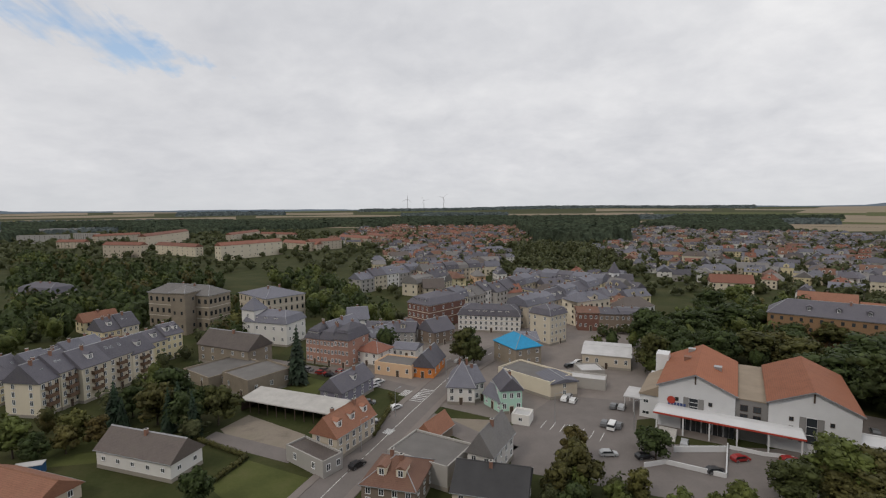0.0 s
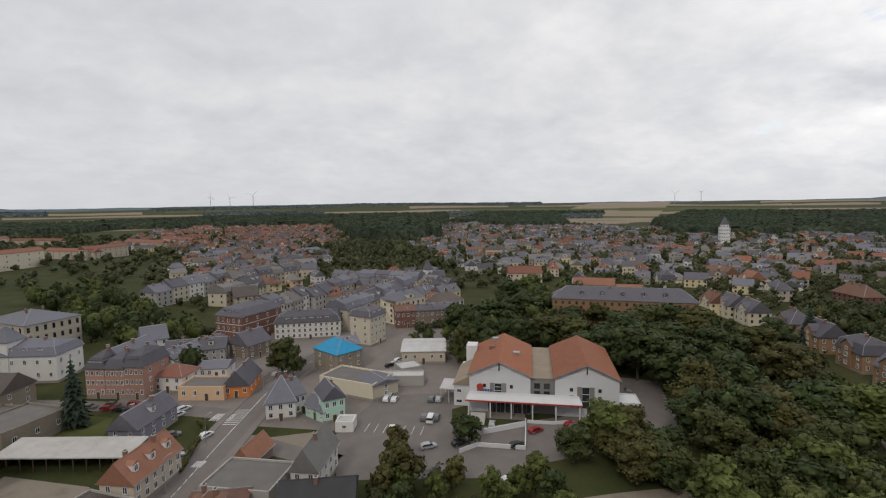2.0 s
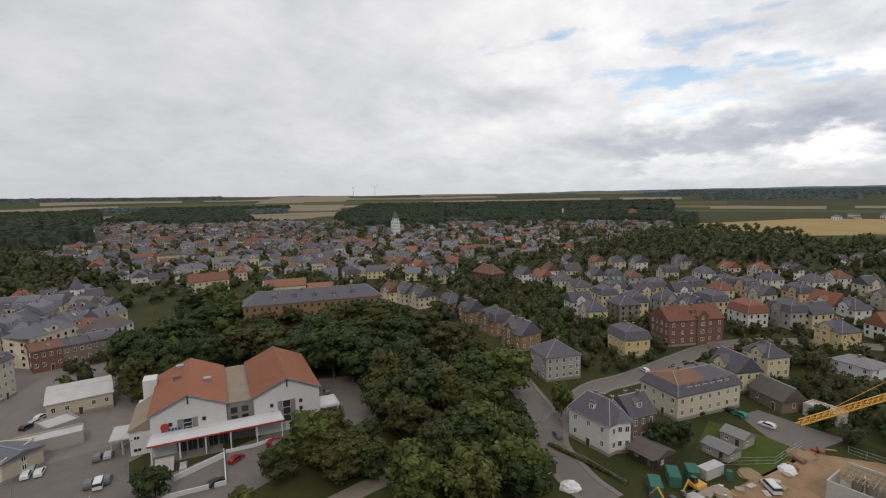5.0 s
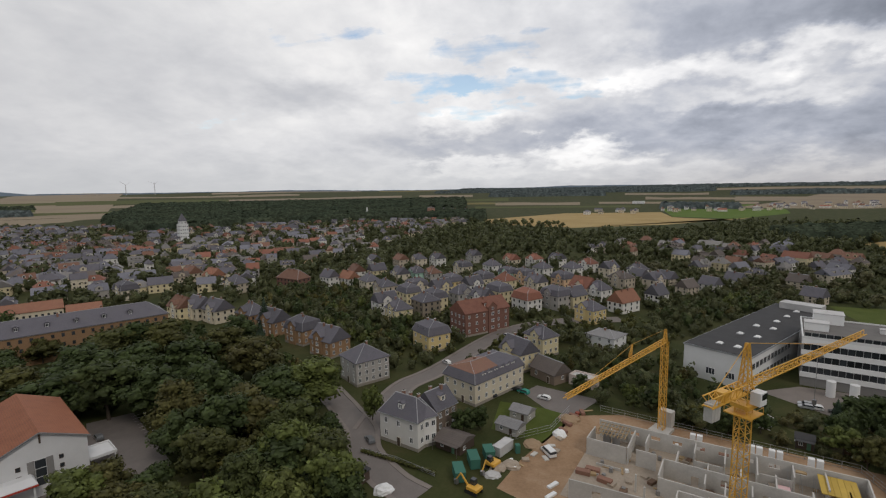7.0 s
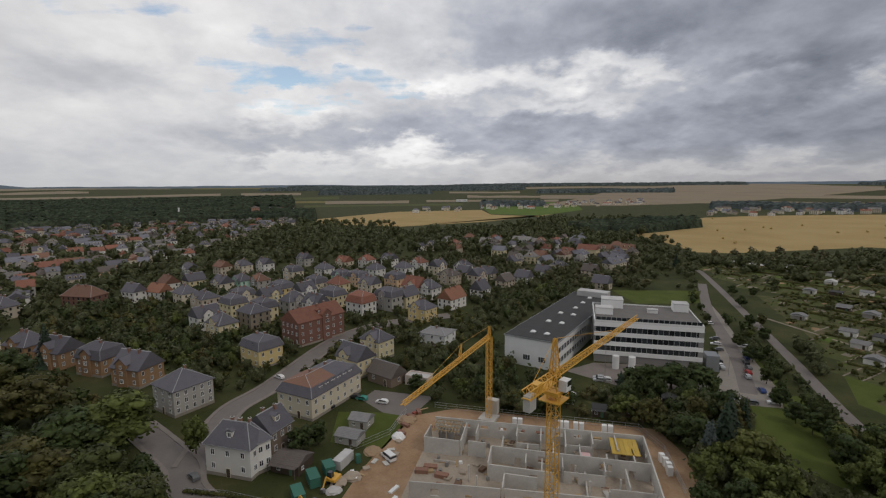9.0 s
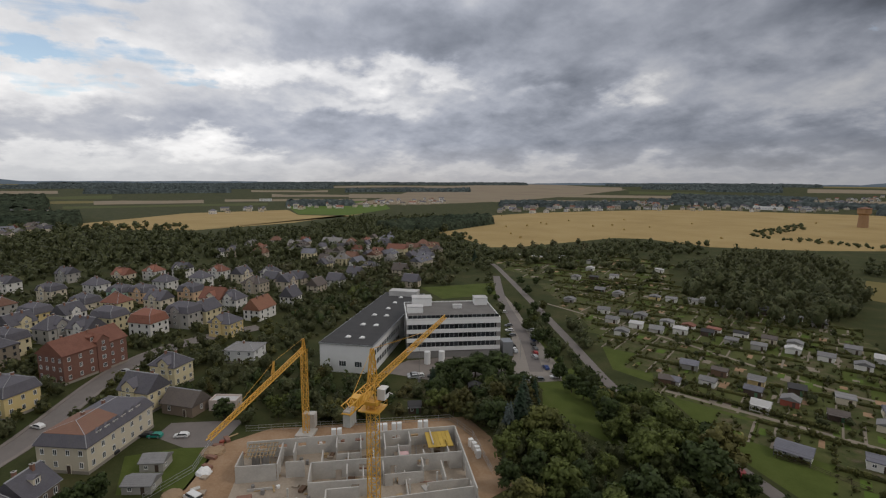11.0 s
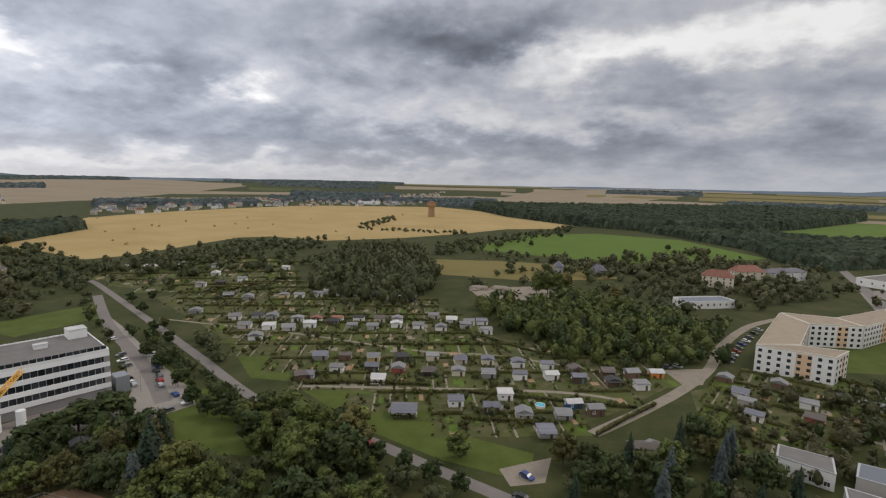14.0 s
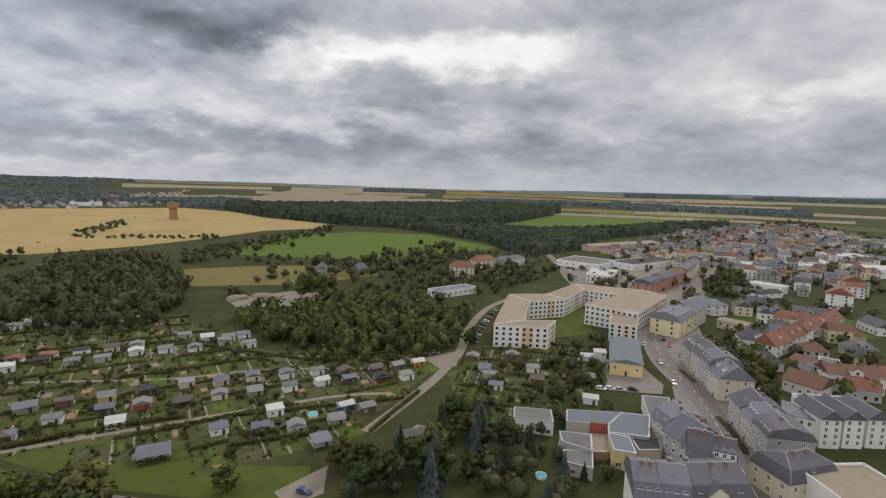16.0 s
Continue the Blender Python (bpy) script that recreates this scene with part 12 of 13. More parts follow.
# joined far woods
woods("woods", [(186.9, -295.6), (269.1, -418.5), (290.0, -534.2), (197.3, -533.2), (129.0, -373.5), (121.0, -294.1), (157.2, -287.2)], gap=9, h=(9, 15), seed=41, label='dark belt of trees behind the allotments', keep=0.7)
woods("woods", [(441.6, -467.0), (358.1, -571.8), (305.5, -486.9), (385.3, -413.7)], gap=9, h=(6, 10), seed=141, label='line of trees above the allotments', keep=0.6)
woods("woods", [(416.1, -295.0), (444.5, -348.5), (438.3, -440.4), (409.4, -481.3), (361.1, -423.7), (379.4, -356.1), (374.5, -284.1)], gap=8, h=(7, 11), seed=42, label='line of trees along the field edge', keep=0.2)
woods("woods", [(377.8, -1406.5), (226.6, -1152.5), (61.7, -982.3), (-51.0, -937.1), (-224.4, -976.8), (-363.8, -1156.4), (-620.0, -1545.7), (-732.6, -1827.8), (-453.7, -1977.6), (-98.2, -1782.8), (269.1, -1640.6), (439.8, -1640.0)], gap=14, h=(14, 20), seed=43, label='dark green wood behind the fields')
woods("woods", [(-50.3, -925.0), (-104.3, -845.5), (-173.4, -716.4), (-177.6, -610.4), (-210.6, -576.0), (-287.4, -632.5), (-372.3, -756.0), (-864.3, -1078.0), (-925.7, -1155.1), (-704.2, -1083.7), (-447.5, -910.1), (-317.8, -871.6), (-215.4, -937.5), (-118.5, -960.1)], gap=12, h=(8, 13), seed=44, label='belt of trees beside the fields')
woods("woods", [(372.1, -723.7), (398.6, -892.2), (451.0, -995.4), (418.7, -773.7), (374.3, -700.1), (199.0, -707.2), (211.4, -751.2)], gap=9, h=(5, 8), seed=45, label='scrub in the grain field')
woods("woods", [(745.8, -301.4), (810.9, -471.7), (819.7, -572.6), (721.3, -515.0), (628.3, -331.9), (648.9, -289.4)], gap=10, h=(10, 14), seed=46, label='belt of trees between fields')
woods("woods", [(772.5, 295.4), (837.1, 106.3), (718.3, -37.2), (781.7, -178.2), (931.4, -347.0), (901.1, -521.4), (627.7, -364.8), (518.2, -265.9), (467.2, -140.0), (501.7, -74.3), (492.3, 34.3), (596.4, 153.9)], gap=11, h=(10, 15), seed=47, label='dark trees in the valley behind the villas', keep=0.6)
woods("garden_trees", [(394.8, -58.9), (508.4, -152.1), (474.7, -218.4), (415.4, -243.3), (280.5, -166.1), (304.6, -147.3), (328.6, -76.4)], gap=13, h=(6, 10), seed=48, label='garden trees among the houses', keep=0.6)
woods("woods", [(404.8, -259.7), (426.6, -340.4), (426.0, -549.2), (359.2, -464.5), (308.3, -293.7), (298.3, -235.0)], gap=9, h=(7, 11), seed=49, label='trees along the allotments', keep=0.15)
woods("woods", [(-812.4, 903.7), (-4243.6, 4744.1), (-3599.6, 4751.5), (-1449.7, 2925.2), (-570.6, 1888.8), (-179.5, 2441.1), (112.5, 2770.3), (943.5, 2393.8), (556.5, 1411.6), (185.1, 1406.5), (-345.1, 1636.1), (-467.0, 1340.6), (-637.6, 1149.7), (-1239.4, 1632.1)], gap=22, h=(14, 19), seed=50, label='wooded valley behind the town')
woods("woods", [(92.4, 708.8), (279.4, 1498.2), (381.3, 1346.5), (235.4, 660.5), (131.1, 361.2), (77.8, 379.2), (77.4, 504.7)], gap=11, h=(11, 16), seed=51, label='wooded hill in the town', keep=0.5)
woods("woods", [(214.7, 1509.8), (309.7, 1742.7), (490.0, 1727.2), (443.0, 1196.2), (301.6, 793.2), (202.8, 724.7), (144.5, 789.7)], gap=12, h=(14, 24), seed=151, label='dark wooded hill behind the terraces')
woods("garden_trees", [(-184.1, -560.9), (-223.4, -562.1), (-157.4, -407.7), (-115.7, -396.3), (-124.0, -464.5)], gap=11, h=(4, 10), seed=161, label='trees beside the road to the works', keep=0.6)
woods("woods", [(544.1, 1378.5), (1363.2, 2892.8), (3541.9, 6069.3), (4451.4, 5437.2), (1206.5, 1784.4), (709.3, 1001.0), (596.2, 1026.4)], gap=18, h=(14, 18), seed=52, label='dark wood on the ridge')
woods("woods", [(971.5, 1012.2), (1915.3, 1781.4), (2048.1, 1213.8), (2824.0, 1028.3), (2508.6, 395.9), (1417.2, 222.2), (1280.2, 465.0), (857.5, 637.4)], gap=20, h=(13, 18), seed=53, label='dark wood behind the town')
woods("woods", [(-82.9, 2037.7), (249.4, 1851.7), (475.6, 1206.1), (763.0, 1929.2), (485.6, 3571.0), (-134.2, 3393.5)], gap=22, h=(12, 17), seed=54, label='dark wood behind the town')
woods("woods", [(789.4, 823.3), (1403.1, 1132.4), (1362.7, 733.6), (1329.7, 406.8), (1215.6, 140.3), (991.8, 114.5), (944.4, 360.6), (834.6, 566.4), (655.0, 621.8)], gap=16, h=(12, 17), seed=55, label='wooded valley side')
woods("garden_trees", [(358.4, 266.7), (664.5, 395.9), (717.9, 274.6), (489.4, 67.9), (460.3, -68.3), (393.9, -50.5), (448.7, 51.8), (405.4, 125.1), (368.1, 180.7)], gap=11, h=(8, 13), seed=56, label='trees and gardens behind the villas', keep=0.45)
woods("garden_trees", [(84.9, -491.9), (-11.1, -553.0), (-112.9, -678.9), (-118.9, -573.2), (-192.0, -559.4), (-150.3, -423.1), (-83.1, -359.1), (-8.2, -373.6), (-4.5, -452.4)], gap=10, h=(8, 13), seed=57, label='trees round the small houses', keep=0.45)
woods("woods", [(210.8, -593.7), (162.2, -668.7), (75.3, -911.2), (58.6, -959.7), (66.4, -807.4), (121.1, -621.7), (146.7, -526.1), (173.9, -489.7)], gap=11, h=(5, 10), seed=158, label='bushes and trees between the grain and the green field', keep=0.75)
woods("garden_trees", [(135.0, -557.1), (67.9, -542.0), (8.5, -528.5), (7.5, -482.0), (60.5, -484.7), (128.6, -482.5)], gap=11, h=(3, 8), seed=159, label='bushes and small trees along the green field', keep=0.6)
woods("garden_trees", [(573.3, -319.6), (596.0, -378.6), (410.0, -289.4), (304.6, -216.5), (270.1, -185.9), (341.6, -219.1), (414.9, -240.0)], gap=10, h=(5, 11), seed=160, label='garden trees between the office and the grain', keep=0.6)
woods("woods", [(395.6, -315.0), (368.7, -443.1), (271.8, -436.9), (239.3, -366.1), (325.4, -283.4)], gap=10, h=(7, 11), seed=59, label='trees along the field edge', keep=0.25)
woods("woods", [(193.4, -274.9), (232.0, -373.1), (153.1, -407.5), (107.5, -307.2), (132.4, -264.3)], gap=11, h=(8, 19), seed=60, label='dark trees behind the allotments')
plots([(280.9, -241.2), (244.9, -326.7), (132.9, -323.5), (50.2, -241.8), (-3.8, -248.7), (-32.2, -218.0), (-5.4, -176.8), (16.2, -149.9), (60.0, -143.6), (111.5, -154.8), (172.4, -187.5)], rot=-158, w=10.5, d=17.0, seed=3)
plots([(404.5, -294.0), (373.4, -414.6), (283.2, -394.8), (221.0, -313.3), (284.0, -255.7), (337.8, -254.8)], rot=-150, w=16.0, d=24.0, seed=4)
plots([(-32.7, -205.7), (-70.4, -243.4), (-108.4, -240.0), (-99.4, -193.7), (-56.8, -162.5), (-31.9, -163.0)], rot=160, w=10.0, d=15.0, seed=5)
woods("garden_shrubs", [(255.8, 162.5), (333.9, 164.5), (363.7, 112.6), (429.0, 29.8), (292.3, -44.3), (230.0, -59.3), (194.4, -19.7), (189.1, 13.0), (184.0, 43.8), (169.9, 55.7), (192.8, 75.6)], gap=6.0, h=(1.5, 5), seed=73, label='garden shrubs and hedges between the villas', mat='hedge', keep=0.85)
woods("garden_shrubs", [(157.3, -35.5), (155.4, -69.5), (147.4, -110.1), (113.6, -103.6), (92.0, -71.9), (115.1, -80.1), (127.1, -76.9)], gap=4.5, h=(1.2, 4.5), seed=74, label='overgrown garden shrubs behind the site', mat='hedge', keep=0.7)
grove([(85.0, -297.8), (63.1, -325.6), (12.1, -301.2), (27.8, -254.8), (57.8, -251.8)], gap=9, h=(8, 14), seed=34, mix=(('leaf', 3), ('leaf_light', 2)))
grove([(49.3, -283.5), (-44.5, -306.0), (-34.5, -219.4), (4.3, -207.6), (29.8, -224.1)], gap=10, h=(6, 14), seed=35, fir=0.15, mix=(('leaf', 2), ('leaf_light', 4)))
woods("garden_trees", [(230.2, 153.2), (364.9, 224.6), (405.7, 125.4), (472.7, -19.8), (528.8, -183.9), (500.1, -292.2), (296.4, -175.6), (321.0, -155.3), (223.3, -57.6), (177.2, -20.0), (185.6, -0.2), (171.3, 15.8), (179.4, 38.2), (154.9, 50.9), (168.0, 70.6), (201.9, 79.0), (233.8, 129.0)], gap=6.5, h=(3, 8.5), seed=81, label='garden trees and shrubs between the houses', keep=0.72)
woods("garden_trees", [(-161.8, 175.0), (-221.3, 261.9), (-159.1, 259.6), (-86.0, 211.6), (-44.8, 166.0), (-50.3, 136.9), (-56.9, 122.5), (-74.5, 122.8), (-89.2, 123.1), (-126.5, 147.1)], gap=9, h=(3, 8), seed=82, label='garden trees and shrubs between the houses', keep=0.35)
woods("garden_trees", [(-48.1, 178.7), (-26.1, 254.7), (-82.4, 490.0), (73.9, 683.6), (180.8, 471.4), (92.2, 226.1), (50.9, 207.4), (26.8, 252.7)], gap=11, h=(4, 8), seed=83, label='garden trees and shrubs between the houses', keep=0.6)
woods("garden_trees", [(-423.0, 467.4), (-1279.8, 1426.3), (-853.2, 1540.3), (-205.0, 1237.4), (370.2, 1505.5), (843.7, 1200.4), (761.7, 857.0), (317.1, 354.9), (172.7, 362.8), (52.2, 400.3), (-75.0, 445.0), (-201.6, 453.1), (-310.6, 460.1)], gap=17, h=(8, 14), seed=84, label='garden trees and shrubs between the houses', keep=0.5)
woods("garden_trees", [(115.8, 320.9), (311.3, 538.7), (661.9, 391.5), (1162.8, 181.4), (538.6, 82.1), (369.6, 132.5), (249.1, 146.7), (242.4, 226.3), (215.0, 321.5)], gap=13, h=(6, 11), seed=85, label='garden trees and shrubs between the houses', keep=0.75)
woods("garden_trees", [(477.6, 823.5), (1044.0, 776.1), (1972.8, 310.3), (998.3, 155.3), (582.6, 344.5), (384.7, 571.9)], gap=20, h=(9, 14), seed=86, label='garden trees and shrubs between the houses', keep=0.4)
woods("garden_trees", [(-23.3, 455.1), (-78.9, 1923.0), (518.0, 1313.4), (145.1, 353.6), (47.8, 386.5)], gap=18, h=(7, 12), seed=87, label='garden trees and shrubs between the houses', keep=0.45)
woods("garden_trees", [(259.0, 356.8), (696.7, 941.6), (827.6, 708.0), (1078.5, 330.4), (905.8, -36.8), (537.4, -22.4), (405.7, 125.4), (318.3, 205.5), (242.0, 250.1)], gap=17, h=(8, 13), seed=88, label='garden trees and shrubs between the houses', keep=0.7)
woods("garden_trees", [(-180.9, -447.4), (-511.0, -784.6), (-1297.4, -1353.3), (-1008.5, -834.1), (-338.5, -274.4), (-272.3, -277.8), (-217.3, -280.7), (-164.2, -237.2), (-168.5, -348.5)], gap=14, h=(6, 11), seed=89, label='garden trees and shrubs between the houses', keep=0.4)
woods("garden_trees", [(-173.8, -236.5), (-244.6, -279.3), (-338.5, -274.4), (-164.8, -129.4), (-140.3, -139.4), (-149.6, -177.1)], gap=9, h=(4, 9), seed=90, label='garden trees and shrubs between the houses', keep=0.4)
woods("garden_trees", [(-51.5, -211.4), (-94.5, -223.8), (-96.6, -181.7), (-79.9, -131.3), (-46.8, -108.3), (-28.2, -114.9), (-29.2, -150.4)], gap=6.5, h=(3, 8), seed=91, label='garden trees and shrubs between the houses', keep=0.6)
woods("garden_trees", [(83.1, -450.9), (-31.8, -493.9), (-160.9, -452.5), (-94.3, -321.4), (-7.6, -322.5), (106.1, -318.7)], gap=11, h=(6, 11), seed=92, label='garden trees and shrubs between the houses', keep=0.38)
woods("garden_trees", [(391.9, -172.1), (442.1, -300.8), (379.1, -408.6), (254.3, -348.2), (202.2, -244.5), (270.1, -233.5), (322.0, -235.8), (300.0, -184.3)], gap=9, h=(3, 8), seed=93, label='garden trees and shrubs between the houses', keep=0.15)
woods("garden_trees", [(240.9, -173.9), (188.7, -187.8), (129.7, -148.5), (66.1, -120.4), (37.5, -113.7), (47.0, -102.8), (79.8, -100.7), (119.5, -102.7), (157.6, -123.9)], gap=6.5, h=(3, 8), seed=94, label='garden trees and shrubs between the houses', keep=0.5)
woods("garden_trees", [(192.5, 2.6), (209.7, -57.8), (151.1, -67.6), (157.3, -114.7), (116.2, -103.8), (89.2, -71.1), (111.9, -77.8), (123.6, -74.7), (146.8, -22.1)], gap=6, h=(3, 8), seed=95, label='garden trees and shrubs between the houses', keep=0.65)
woods("garden_trees", [(154.7, -103.0), (145.9, -119.8), (83.2, -102.2), (19.5, -107.4), (77.8, -80.8), (111.6, -72.1)], gap=6, h=(3, 8), seed=96, label='garden trees and shrubs between the houses', keep=0.6)
woods("garden_trees", [(14.1, -118.0), (-4.7, -146.3), (-46.1, -154.1), (-48.7, -129.8), (-4.0, -101.9), (11.0, -103.6)], gap=6.5, h=(3, 7), seed=97, label='garden trees and shrubs between the houses', keep=0.35)
woods("garden_trees", [(12.0, 95.6), (25.5, 104.3), (42.8, 93.2), (36.1, 78.4), (5.0, 78.8)], gap=6, h=(3, 7), seed=98, label='garden trees and shrubs between the houses', keep=0.6)
grove([(132.3, 187.0), (157.5, 178.5), (207.4, 182.0), (196.3, 128.3), (156.7, 72.3), (131.3, 59.2), (121.1, 75.5), (105.5, 90.6), (113.0, 102.0), (126.1, 125.4), (115.9, 137.6), (123.9, 150.9), (124.2, 176.2)], gap=9, h=(7, 10), seed=99, mix=(('leaf', 5), ('leaf_turning', 1)))
grove([(99.4, 83.2), (113.2, 70.8), (122.5, 55.4), (92.6, 42.6), (85.1, 62.0)], gap=8, h=(8, 12), seed=100, mix=(('leaf', 4), ('leaf_light', 1)))
woods("garden_trees", [(176.5, -260.0), (114.3, -297.9), (28.3, -259.7), (-25.8, -213.4), (-12.9, -178.2), (18.0, -155.1), (105.7, -150.6)], gap=8, h=(2, 4.5), seed=101, label='garden trees and shrubs between the houses', keep=0.3)
grove([(302.4, -214.9), (177.5, -162.5), (94.9, -128.0), (47.5, -112.9), (45.3, -107.4), (90.9, -117.1), (166.6, -147.0), (273.7, -188.3)], gap=7, h=(4, 8), seed=102)
woods("garden_trees", [(-112.1, -250.7), (-128.2, -249.7), (-101.4, -193.6), (-77.8, -183.3), (-77.6, -209.4), (-97.9, -232.3)], gap=7, h=(4, 9), seed=103, label='garden trees and shrubs between the houses', keep=0.7)
woods("woods", [(410.6, -291.4), (410.0, -358.9), (393.2, -458.6), (353.1, -411.5), (362.4, -329.5), (384.6, -277.7)], gap=9, h=(7, 11), seed=142, label='line of trees between field and gardens', keep=0.7)

# ---- single trees ----
tree(-50.6, 163.4, 20.4, "leaf", "fir", 1.1)
tree(-74.4, 127.7, 13.0, "leaf", "fir", 1.0)
tree(-72.6, 129.3, 14.0, "leaf", "fir", 1.0)
tree(-96.9, 239.0, 12.0, "leaf", "round", 1.0)
tree(-49.6, 92.7, 9.0, "leaf", "round", 1.0)
tree(6.5, 186.8, 13.0, "leaf", "round", 1.0)
tree(10.0, 179.8, 11.0, "leaf", "round", 1.0)
tree(9.1, 194.0, 12.0, "leaf", "round", 1.0)
tree(26.3, 98.9, 11.0, "leaf_turning", "round", 1.0)
tree(48.3, 110.9, 8.0, "leaf", "round", 1.0)
tree(28.3, 107.3, 10.0, "leaf_turning", "round", 1.0)
tree(47.8, 116.0, 6.0, "leaf", "round", 1.0)
tree(134.1, 49.8, 11.0, "leaf_light", "round", 0.8)
tree(130.3, 21.5, 8.0, "leaf", "round", 1.0)
tree(134.4, 17.2, 7.0, "leaf", "round", 1.0)
tree(231.2, 144.1, 12.0, "leaf", "fir", 1.0)
tree(238.5, 26.2, 9.0, "leaf", "round", 1.0)
tree(108.9, -84.3, 13.0, "leaf", "blue", 1.0)
tree(108.5, -82.8, 13.0, "leaf", "blue", 1.0)
tree(117.0, -95.6, 16.0, "leaf", "fir", 1.3)
tree(110.5, -89.2, 17.0, "leaf", "fir", 1.2)
tree(390.7, -256.7, 12.0, "leaf", "fir", 1.4)
tree(59.2, -118.8, 6.5, "leaf", "round", 1.0)
tree(50.5, -117.0, 6.5, "leaf", "round", 1.0)
tree(42.1, -115.3, 6.5, "leaf", "round", 1.0)
tree(33.3, -113.2, 6.5, "leaf", "round", 1.0)
tree(79.3, -134.5, 6.5, "leaf", "round", 1.0)
tree(276.5, -235.4, 6.5, "leaf", "round", 1.0)
tree(217.7, -191.1, 6.5, "leaf", "round", 1.0)
tree(118.8, -123.6, 7.0, "leaf", "round", 1.0)
tree(114.1, -124.5, 7.0, "leaf", "round", 1.0)
tree(125.4, -124.4, 7.0, "leaf", "round", 1.0)
tree(153.1, -138.5, 7.0, "leaf", "round", 1.0)
tree(136.2, -128.9, 7.0, "leaf", "round", 1.0)
tree(173.5, -150.0, 7.0, "leaf", "round", 1.0)
tree(190.9, -157.8, 7.0, "leaf", "round", 1.0)
tree(-14.8, -121.9, 14.0, "leaf", "blue", 1.0)
tree(-34.3, -153.1, 11.0, "leaf", "blue", 1.0)
tree(-47.1, -136.4, 12.0, "leaf", "fir", 1.0)
tree(-41.2, -140.0, 12.0, "leaf", "round", 1.0)
tree(-36.2, -155.5, 12.0, "leaf", "blue", 1.0)
tree(-16.9, -128.2, 16.0, "leaf", "blue", 1.0)
tree(41.5, -271.1, 12.0, "leaf", "blue", 1.0)
tree(11.5, -272.4, 11.0, "leaf", "blue", 1.0)
tree(47.9, -352.0, 17.0, "leaf_light", "tall", 1.0)
tree(40.0, -354.7, 17.0, "leaf_light", "tall", 1.0)
tree(34.0, -356.7, 17.0, "leaf_light", "tall", 1.0)
tree(27.2, -359.0, 17.0, "leaf_light", "tall", 1.0)
tree(217.4, -184.5, 7.0, "leaf", "round", 1.0)
tree(254.6, -210.2, 7.0, "leaf", "round", 1.0)
tree(282.5, -225.5, 7.0, "leaf", "round", 1.0)
tree(195.8, -174.2, 7.0, "leaf", "round", 1.0)
tree(68.2, -745.8, 8.0, "leaf", "round", 1.0)
tree(-70.2, -666.1, 8.0, "leaf", "round", 1.0)
tree(93.4, -627.6, 8.0, "leaf", "round", 1.0)
tree(-18.6, -591.6, 8.0, "leaf", "round", 1.0)
tree(140.9, 71.4, 15.9, "leaf_light", "great", 1.50)
tree(132.5, 79.5, 15.4, "leaf", "great", 1.29)
tree(117.4, 80.7, 15.6, "leaf_turning", "great", 1.50)
tree(95.7, 78.3, 14.7, "leaf", "great", 1.22)
tree(101.8, 51.3, 13.4, "leaf", "great", 1.50)
tree(95.3, 57.5, 14.6, "leaf", "great", 1.28)
tree(91.7, 44.2, 14.3, "leaf_light", "great", 1.11)
tree(123.8, 98.5, 19.3, "leaf", "great", 1.01)
tree(114.1, 99.3, 18.1, "leaf_turning", "great", 1.01)
tree(123.2, 115.8, 16.8, "leaf", "great", 1.28)
tree(148.5, 123.7, 18.2, "leaf", "great", 1.41)
tree(168.8, 124.0, 16.1, "leaf", "great", 1.50)
tree(159.1, 105.2, 15.7, "leaf_turning", "great", 1.35)
tree(144.0, 139.6, 16.3, "leaf", "great", 1.50)
tree(157.1, 164.8, 16.8, "leaf", "great", 1.50)
tree(135.9, 156.5, 17.6, "leaf", "great", 1.50)
tree(120.7, 130.4, 19.4, "leaf", "great", 1.22)
tree(119.2, 146.7, 15.0, "leaf", "great", 1.49)
tree(122.6, 165.8, 13.9, "leaf", "great", 1.50)
tree(131.8, 186.2, 11.1, "leaf", "great", 1.50)
tree(122.2, 181.1, 12.4, "leaf_turning", "great", 1.50)
tree(166.6, 161.9, 17.5, "leaf", "great", 1.45)
tree(171.4, 152.6, 16.9, "leaf", "great", 1.42)
tree(189.7, 132.4, 15.2, "leaf", "great", 1.33)
tree(108.2, 82.0, 17.5, "leaf", "great", 1.08)
tree(104.1, 91.3, 13.5, "leaf", "great", 1.11)
tree(112.1, 63.3, 15.4, "leaf", "great", 1.17)
tree(113.2, 179.7, 13.5, "leaf", "great", 1.50)
tree(89.7, 60.5, 12.0, "leaf_light", "tall", 1.03)
tree(87.4, 63.3, 10.1, "leaf_light", "tall", 1.04)
tree(84.6, 96.7, 7.9, "leaf_turning", "great", 1.50)
tree(85.6, 87.8, 7.2, "leaf_turning", "great", 1.50)
tree(79.1, 86.1, 9.9, "leaf_turning", "great", 1.50)
tree(80.6, 78.3, 9.8, "leaf", "great", 1.49)
tree(107.4, 210.3, 15.2, "leaf", "great", 1.50)
tree(131.7, 224.9, 14.3, "leaf", "great", 1.50)
tree(84.9, 187.0, 16.5, "leaf", "great", 1.09)
tree(97.8, 172.8, 15.3, "leaf", "great", 1.28)
tree(152.2, 234.4, 12.0, "leaf_light", "great", 1.50)
tree(72.7, 170.9, 15.0, "leaf", "great", 0.96)
tree(142.9, 199.7, 10.8, "leaf", "great", 1.50)
tree(158.6, 200.9, 11.3, "leaf", "great", 1.50)
tree(151.8, 175.1, 10.8, "leaf", "great", 1.50)
tree(81.2, 165.0, 14.3, "leaf", "great", 1.14)
tree(85.7, 205.9, 16.1, "leaf", "great", 1.06)
tree(173.4, 287.1, 13.4, "leaf_light", "great", 1.50)
tree(146.6, 270.1, 13.4, "leaf", "great", 1.50)
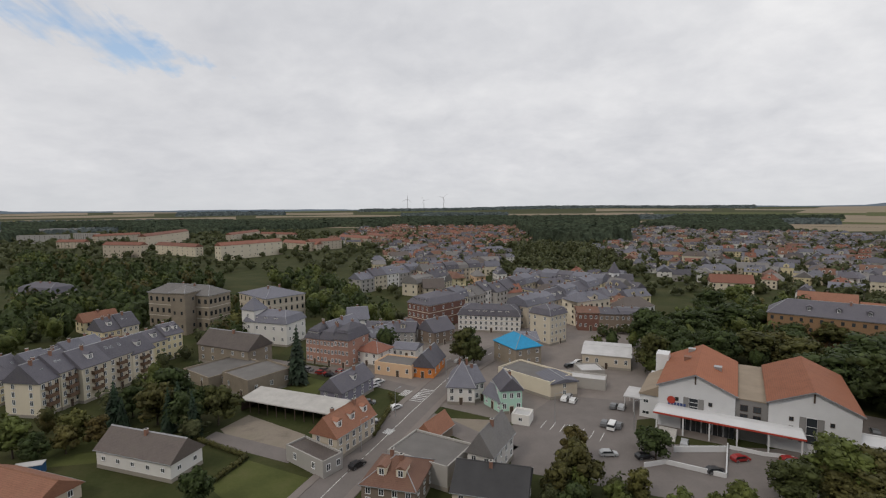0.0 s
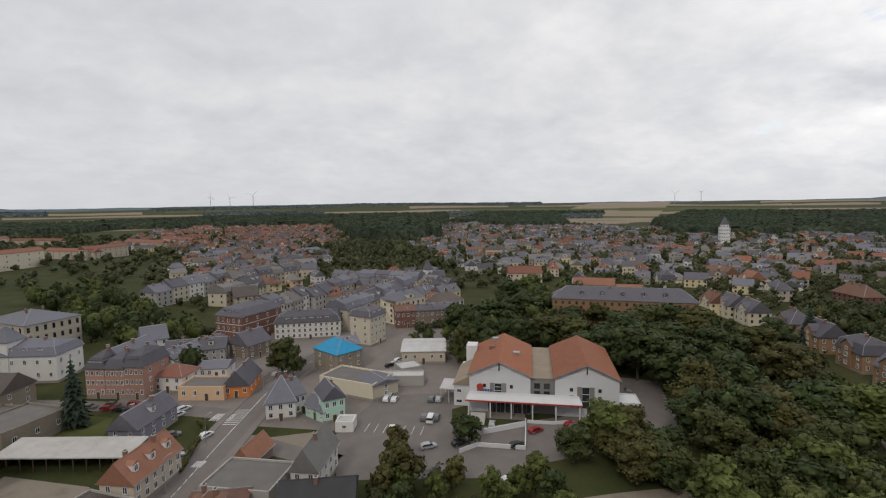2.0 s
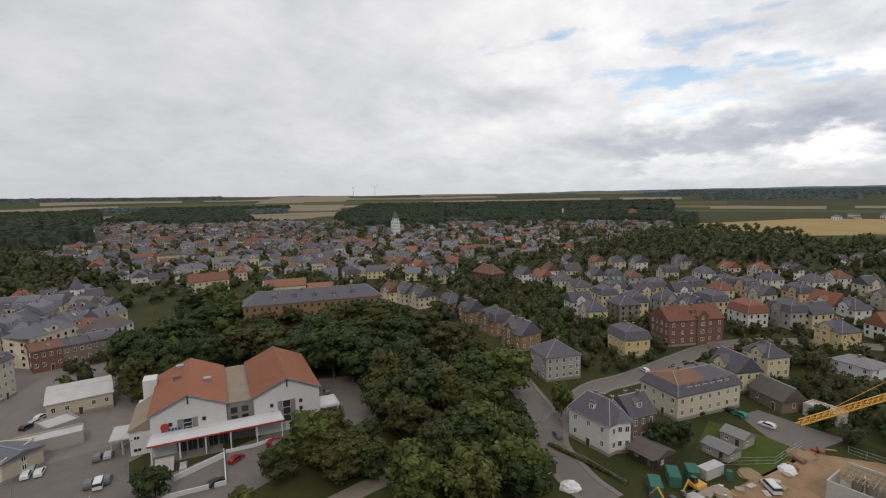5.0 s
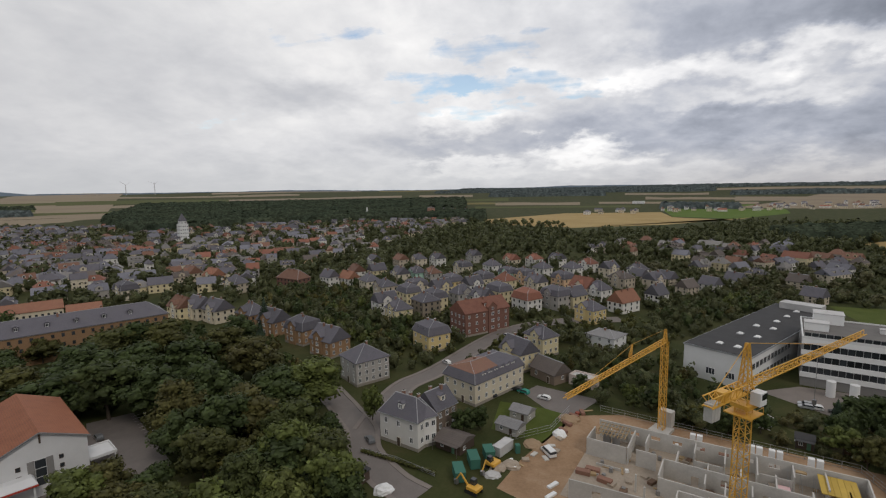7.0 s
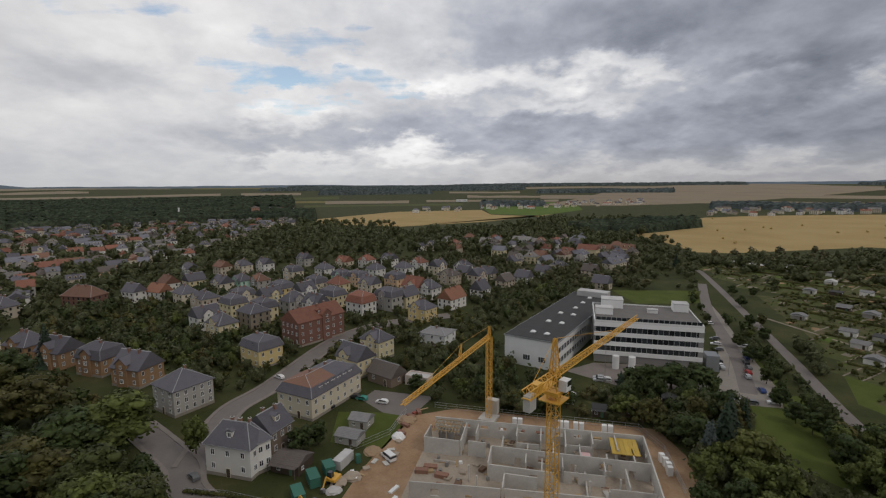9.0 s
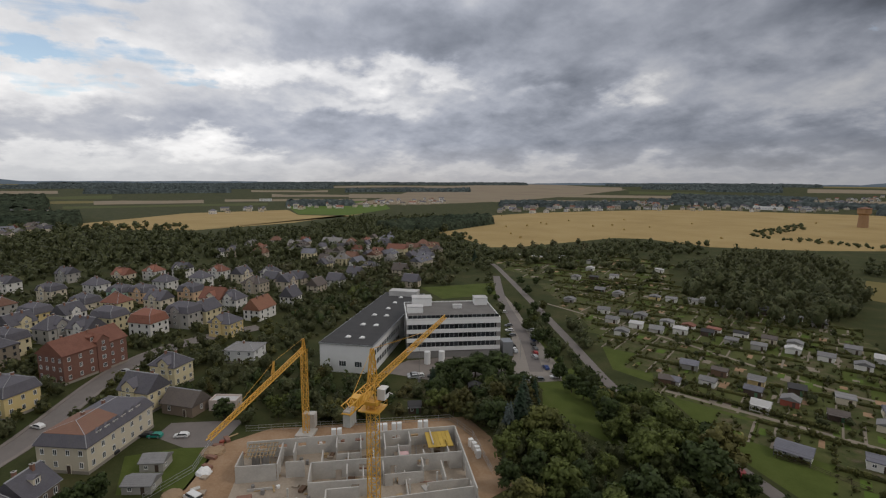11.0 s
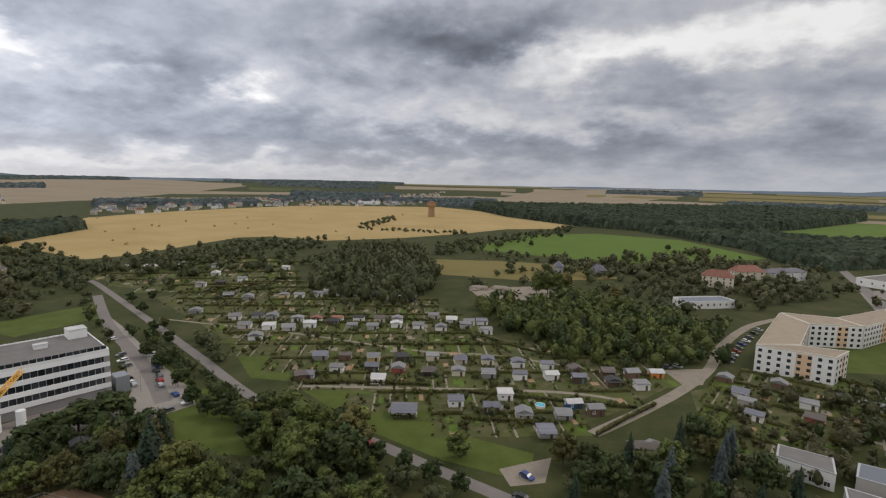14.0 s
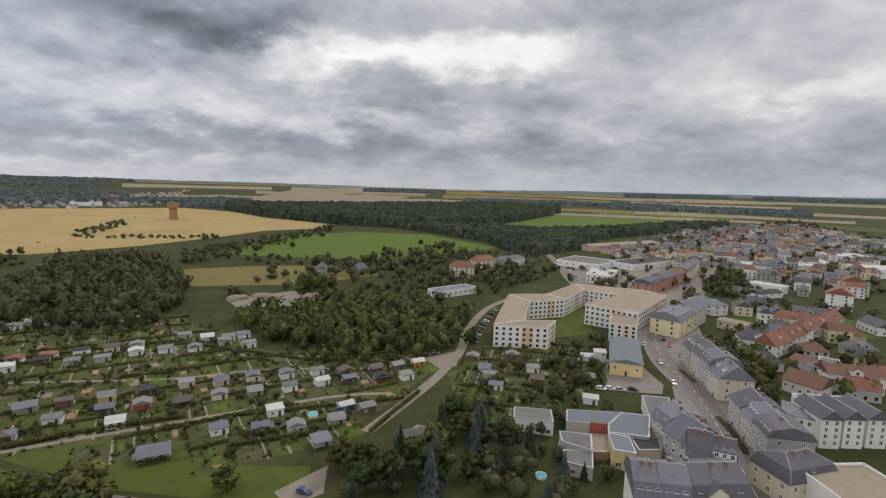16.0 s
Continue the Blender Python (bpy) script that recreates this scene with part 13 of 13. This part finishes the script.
tree(77.0, 92.1, 9.3, "leaf_turning", "great", 1.23)
tree(76.2, 80.9, 9.5, "leaf_turning", "great", 1.20)
tree(86.0, 82.8, 10.1, "leaf", "great", 1.19)
tree(88.2, 97.9, 7.9, "leaf_turning", "great", 1.18)
tree(80.0, 75.3, 8.7, "leaf", "great", 1.08)
tree(212.3, 132.7, 19.0, "leaf", "fir", 1.0)
# trees beside the lane at the edge of the wood
tree(98.8, 57.2, 17.0, "leaf_light", "great", 1.05)
tree(86.9, 61.6, 15.0, "leaf", "great", 1.0)
tree(97.6, 47.5, 15.0, "leaf", "great", 1.0)
tree(75.9, 60.9, 15.0, "leaf_light", "tall", 1.3)
tree(82.8, 51.1, 14.0, "leaf_light", "great", 1.0)
tree(76.3, 57.6, 13.0, "leaf_light", "tall", 1.2)
tree(90.2, 42.0, 12.0, "leaf", "great", 1.0)
# screen of trees before the office, trees at the foot of the market hall
tree(155.1, -87.8, 8.5, "leaf", "tall", 1.7)
tree(154.4, -92.1, 9.5, "leaf", "tall", 1.7)
tree(153.7, -96.6, 9.0, "leaf", "tall", 1.7)
tree(153.0, -101.1, 10.0, "leaf", "tall", 1.7)
tree(152.4, -105.3, 9.0, "leaf", "tall", 1.7)
tree(151.7, -110.0, 9.5, "leaf", "tall", 1.7)
tree(151.1, -113.5, 8.0, "leaf", "tall", 1.7)
tree(77.9, 94.6, 13.0, "leaf_light", "great", 1.25)
tree(68.9, 93.5, 9.0, "leaf", "great", 1.2)
tree(83.3, 93.0, 12.0, "leaf_turning", "great", 1.2)
# spruces in the gardens by the main street
tree(-14.6, -120.5, 15.0, "leaf", "blue", 0.9)
tree(-31.4, -143.6, 12.0, "leaf", "blue", 0.9)
tree(-52.6, -123.0, 10.0, "leaf", "blue", 1.1)
tree(-58.9, -123.7, 6.0, "leaf", "fir", 1.2)
tree(-44.9, -114.5, 8.0, "leaf", "blue", 1.2)
tree(152.3, -82.1, 9.0, "leaf", "fir", 1.3)
tree(-5.7, -335.3, 15.0, "leaf_light", "tall", 1.2)
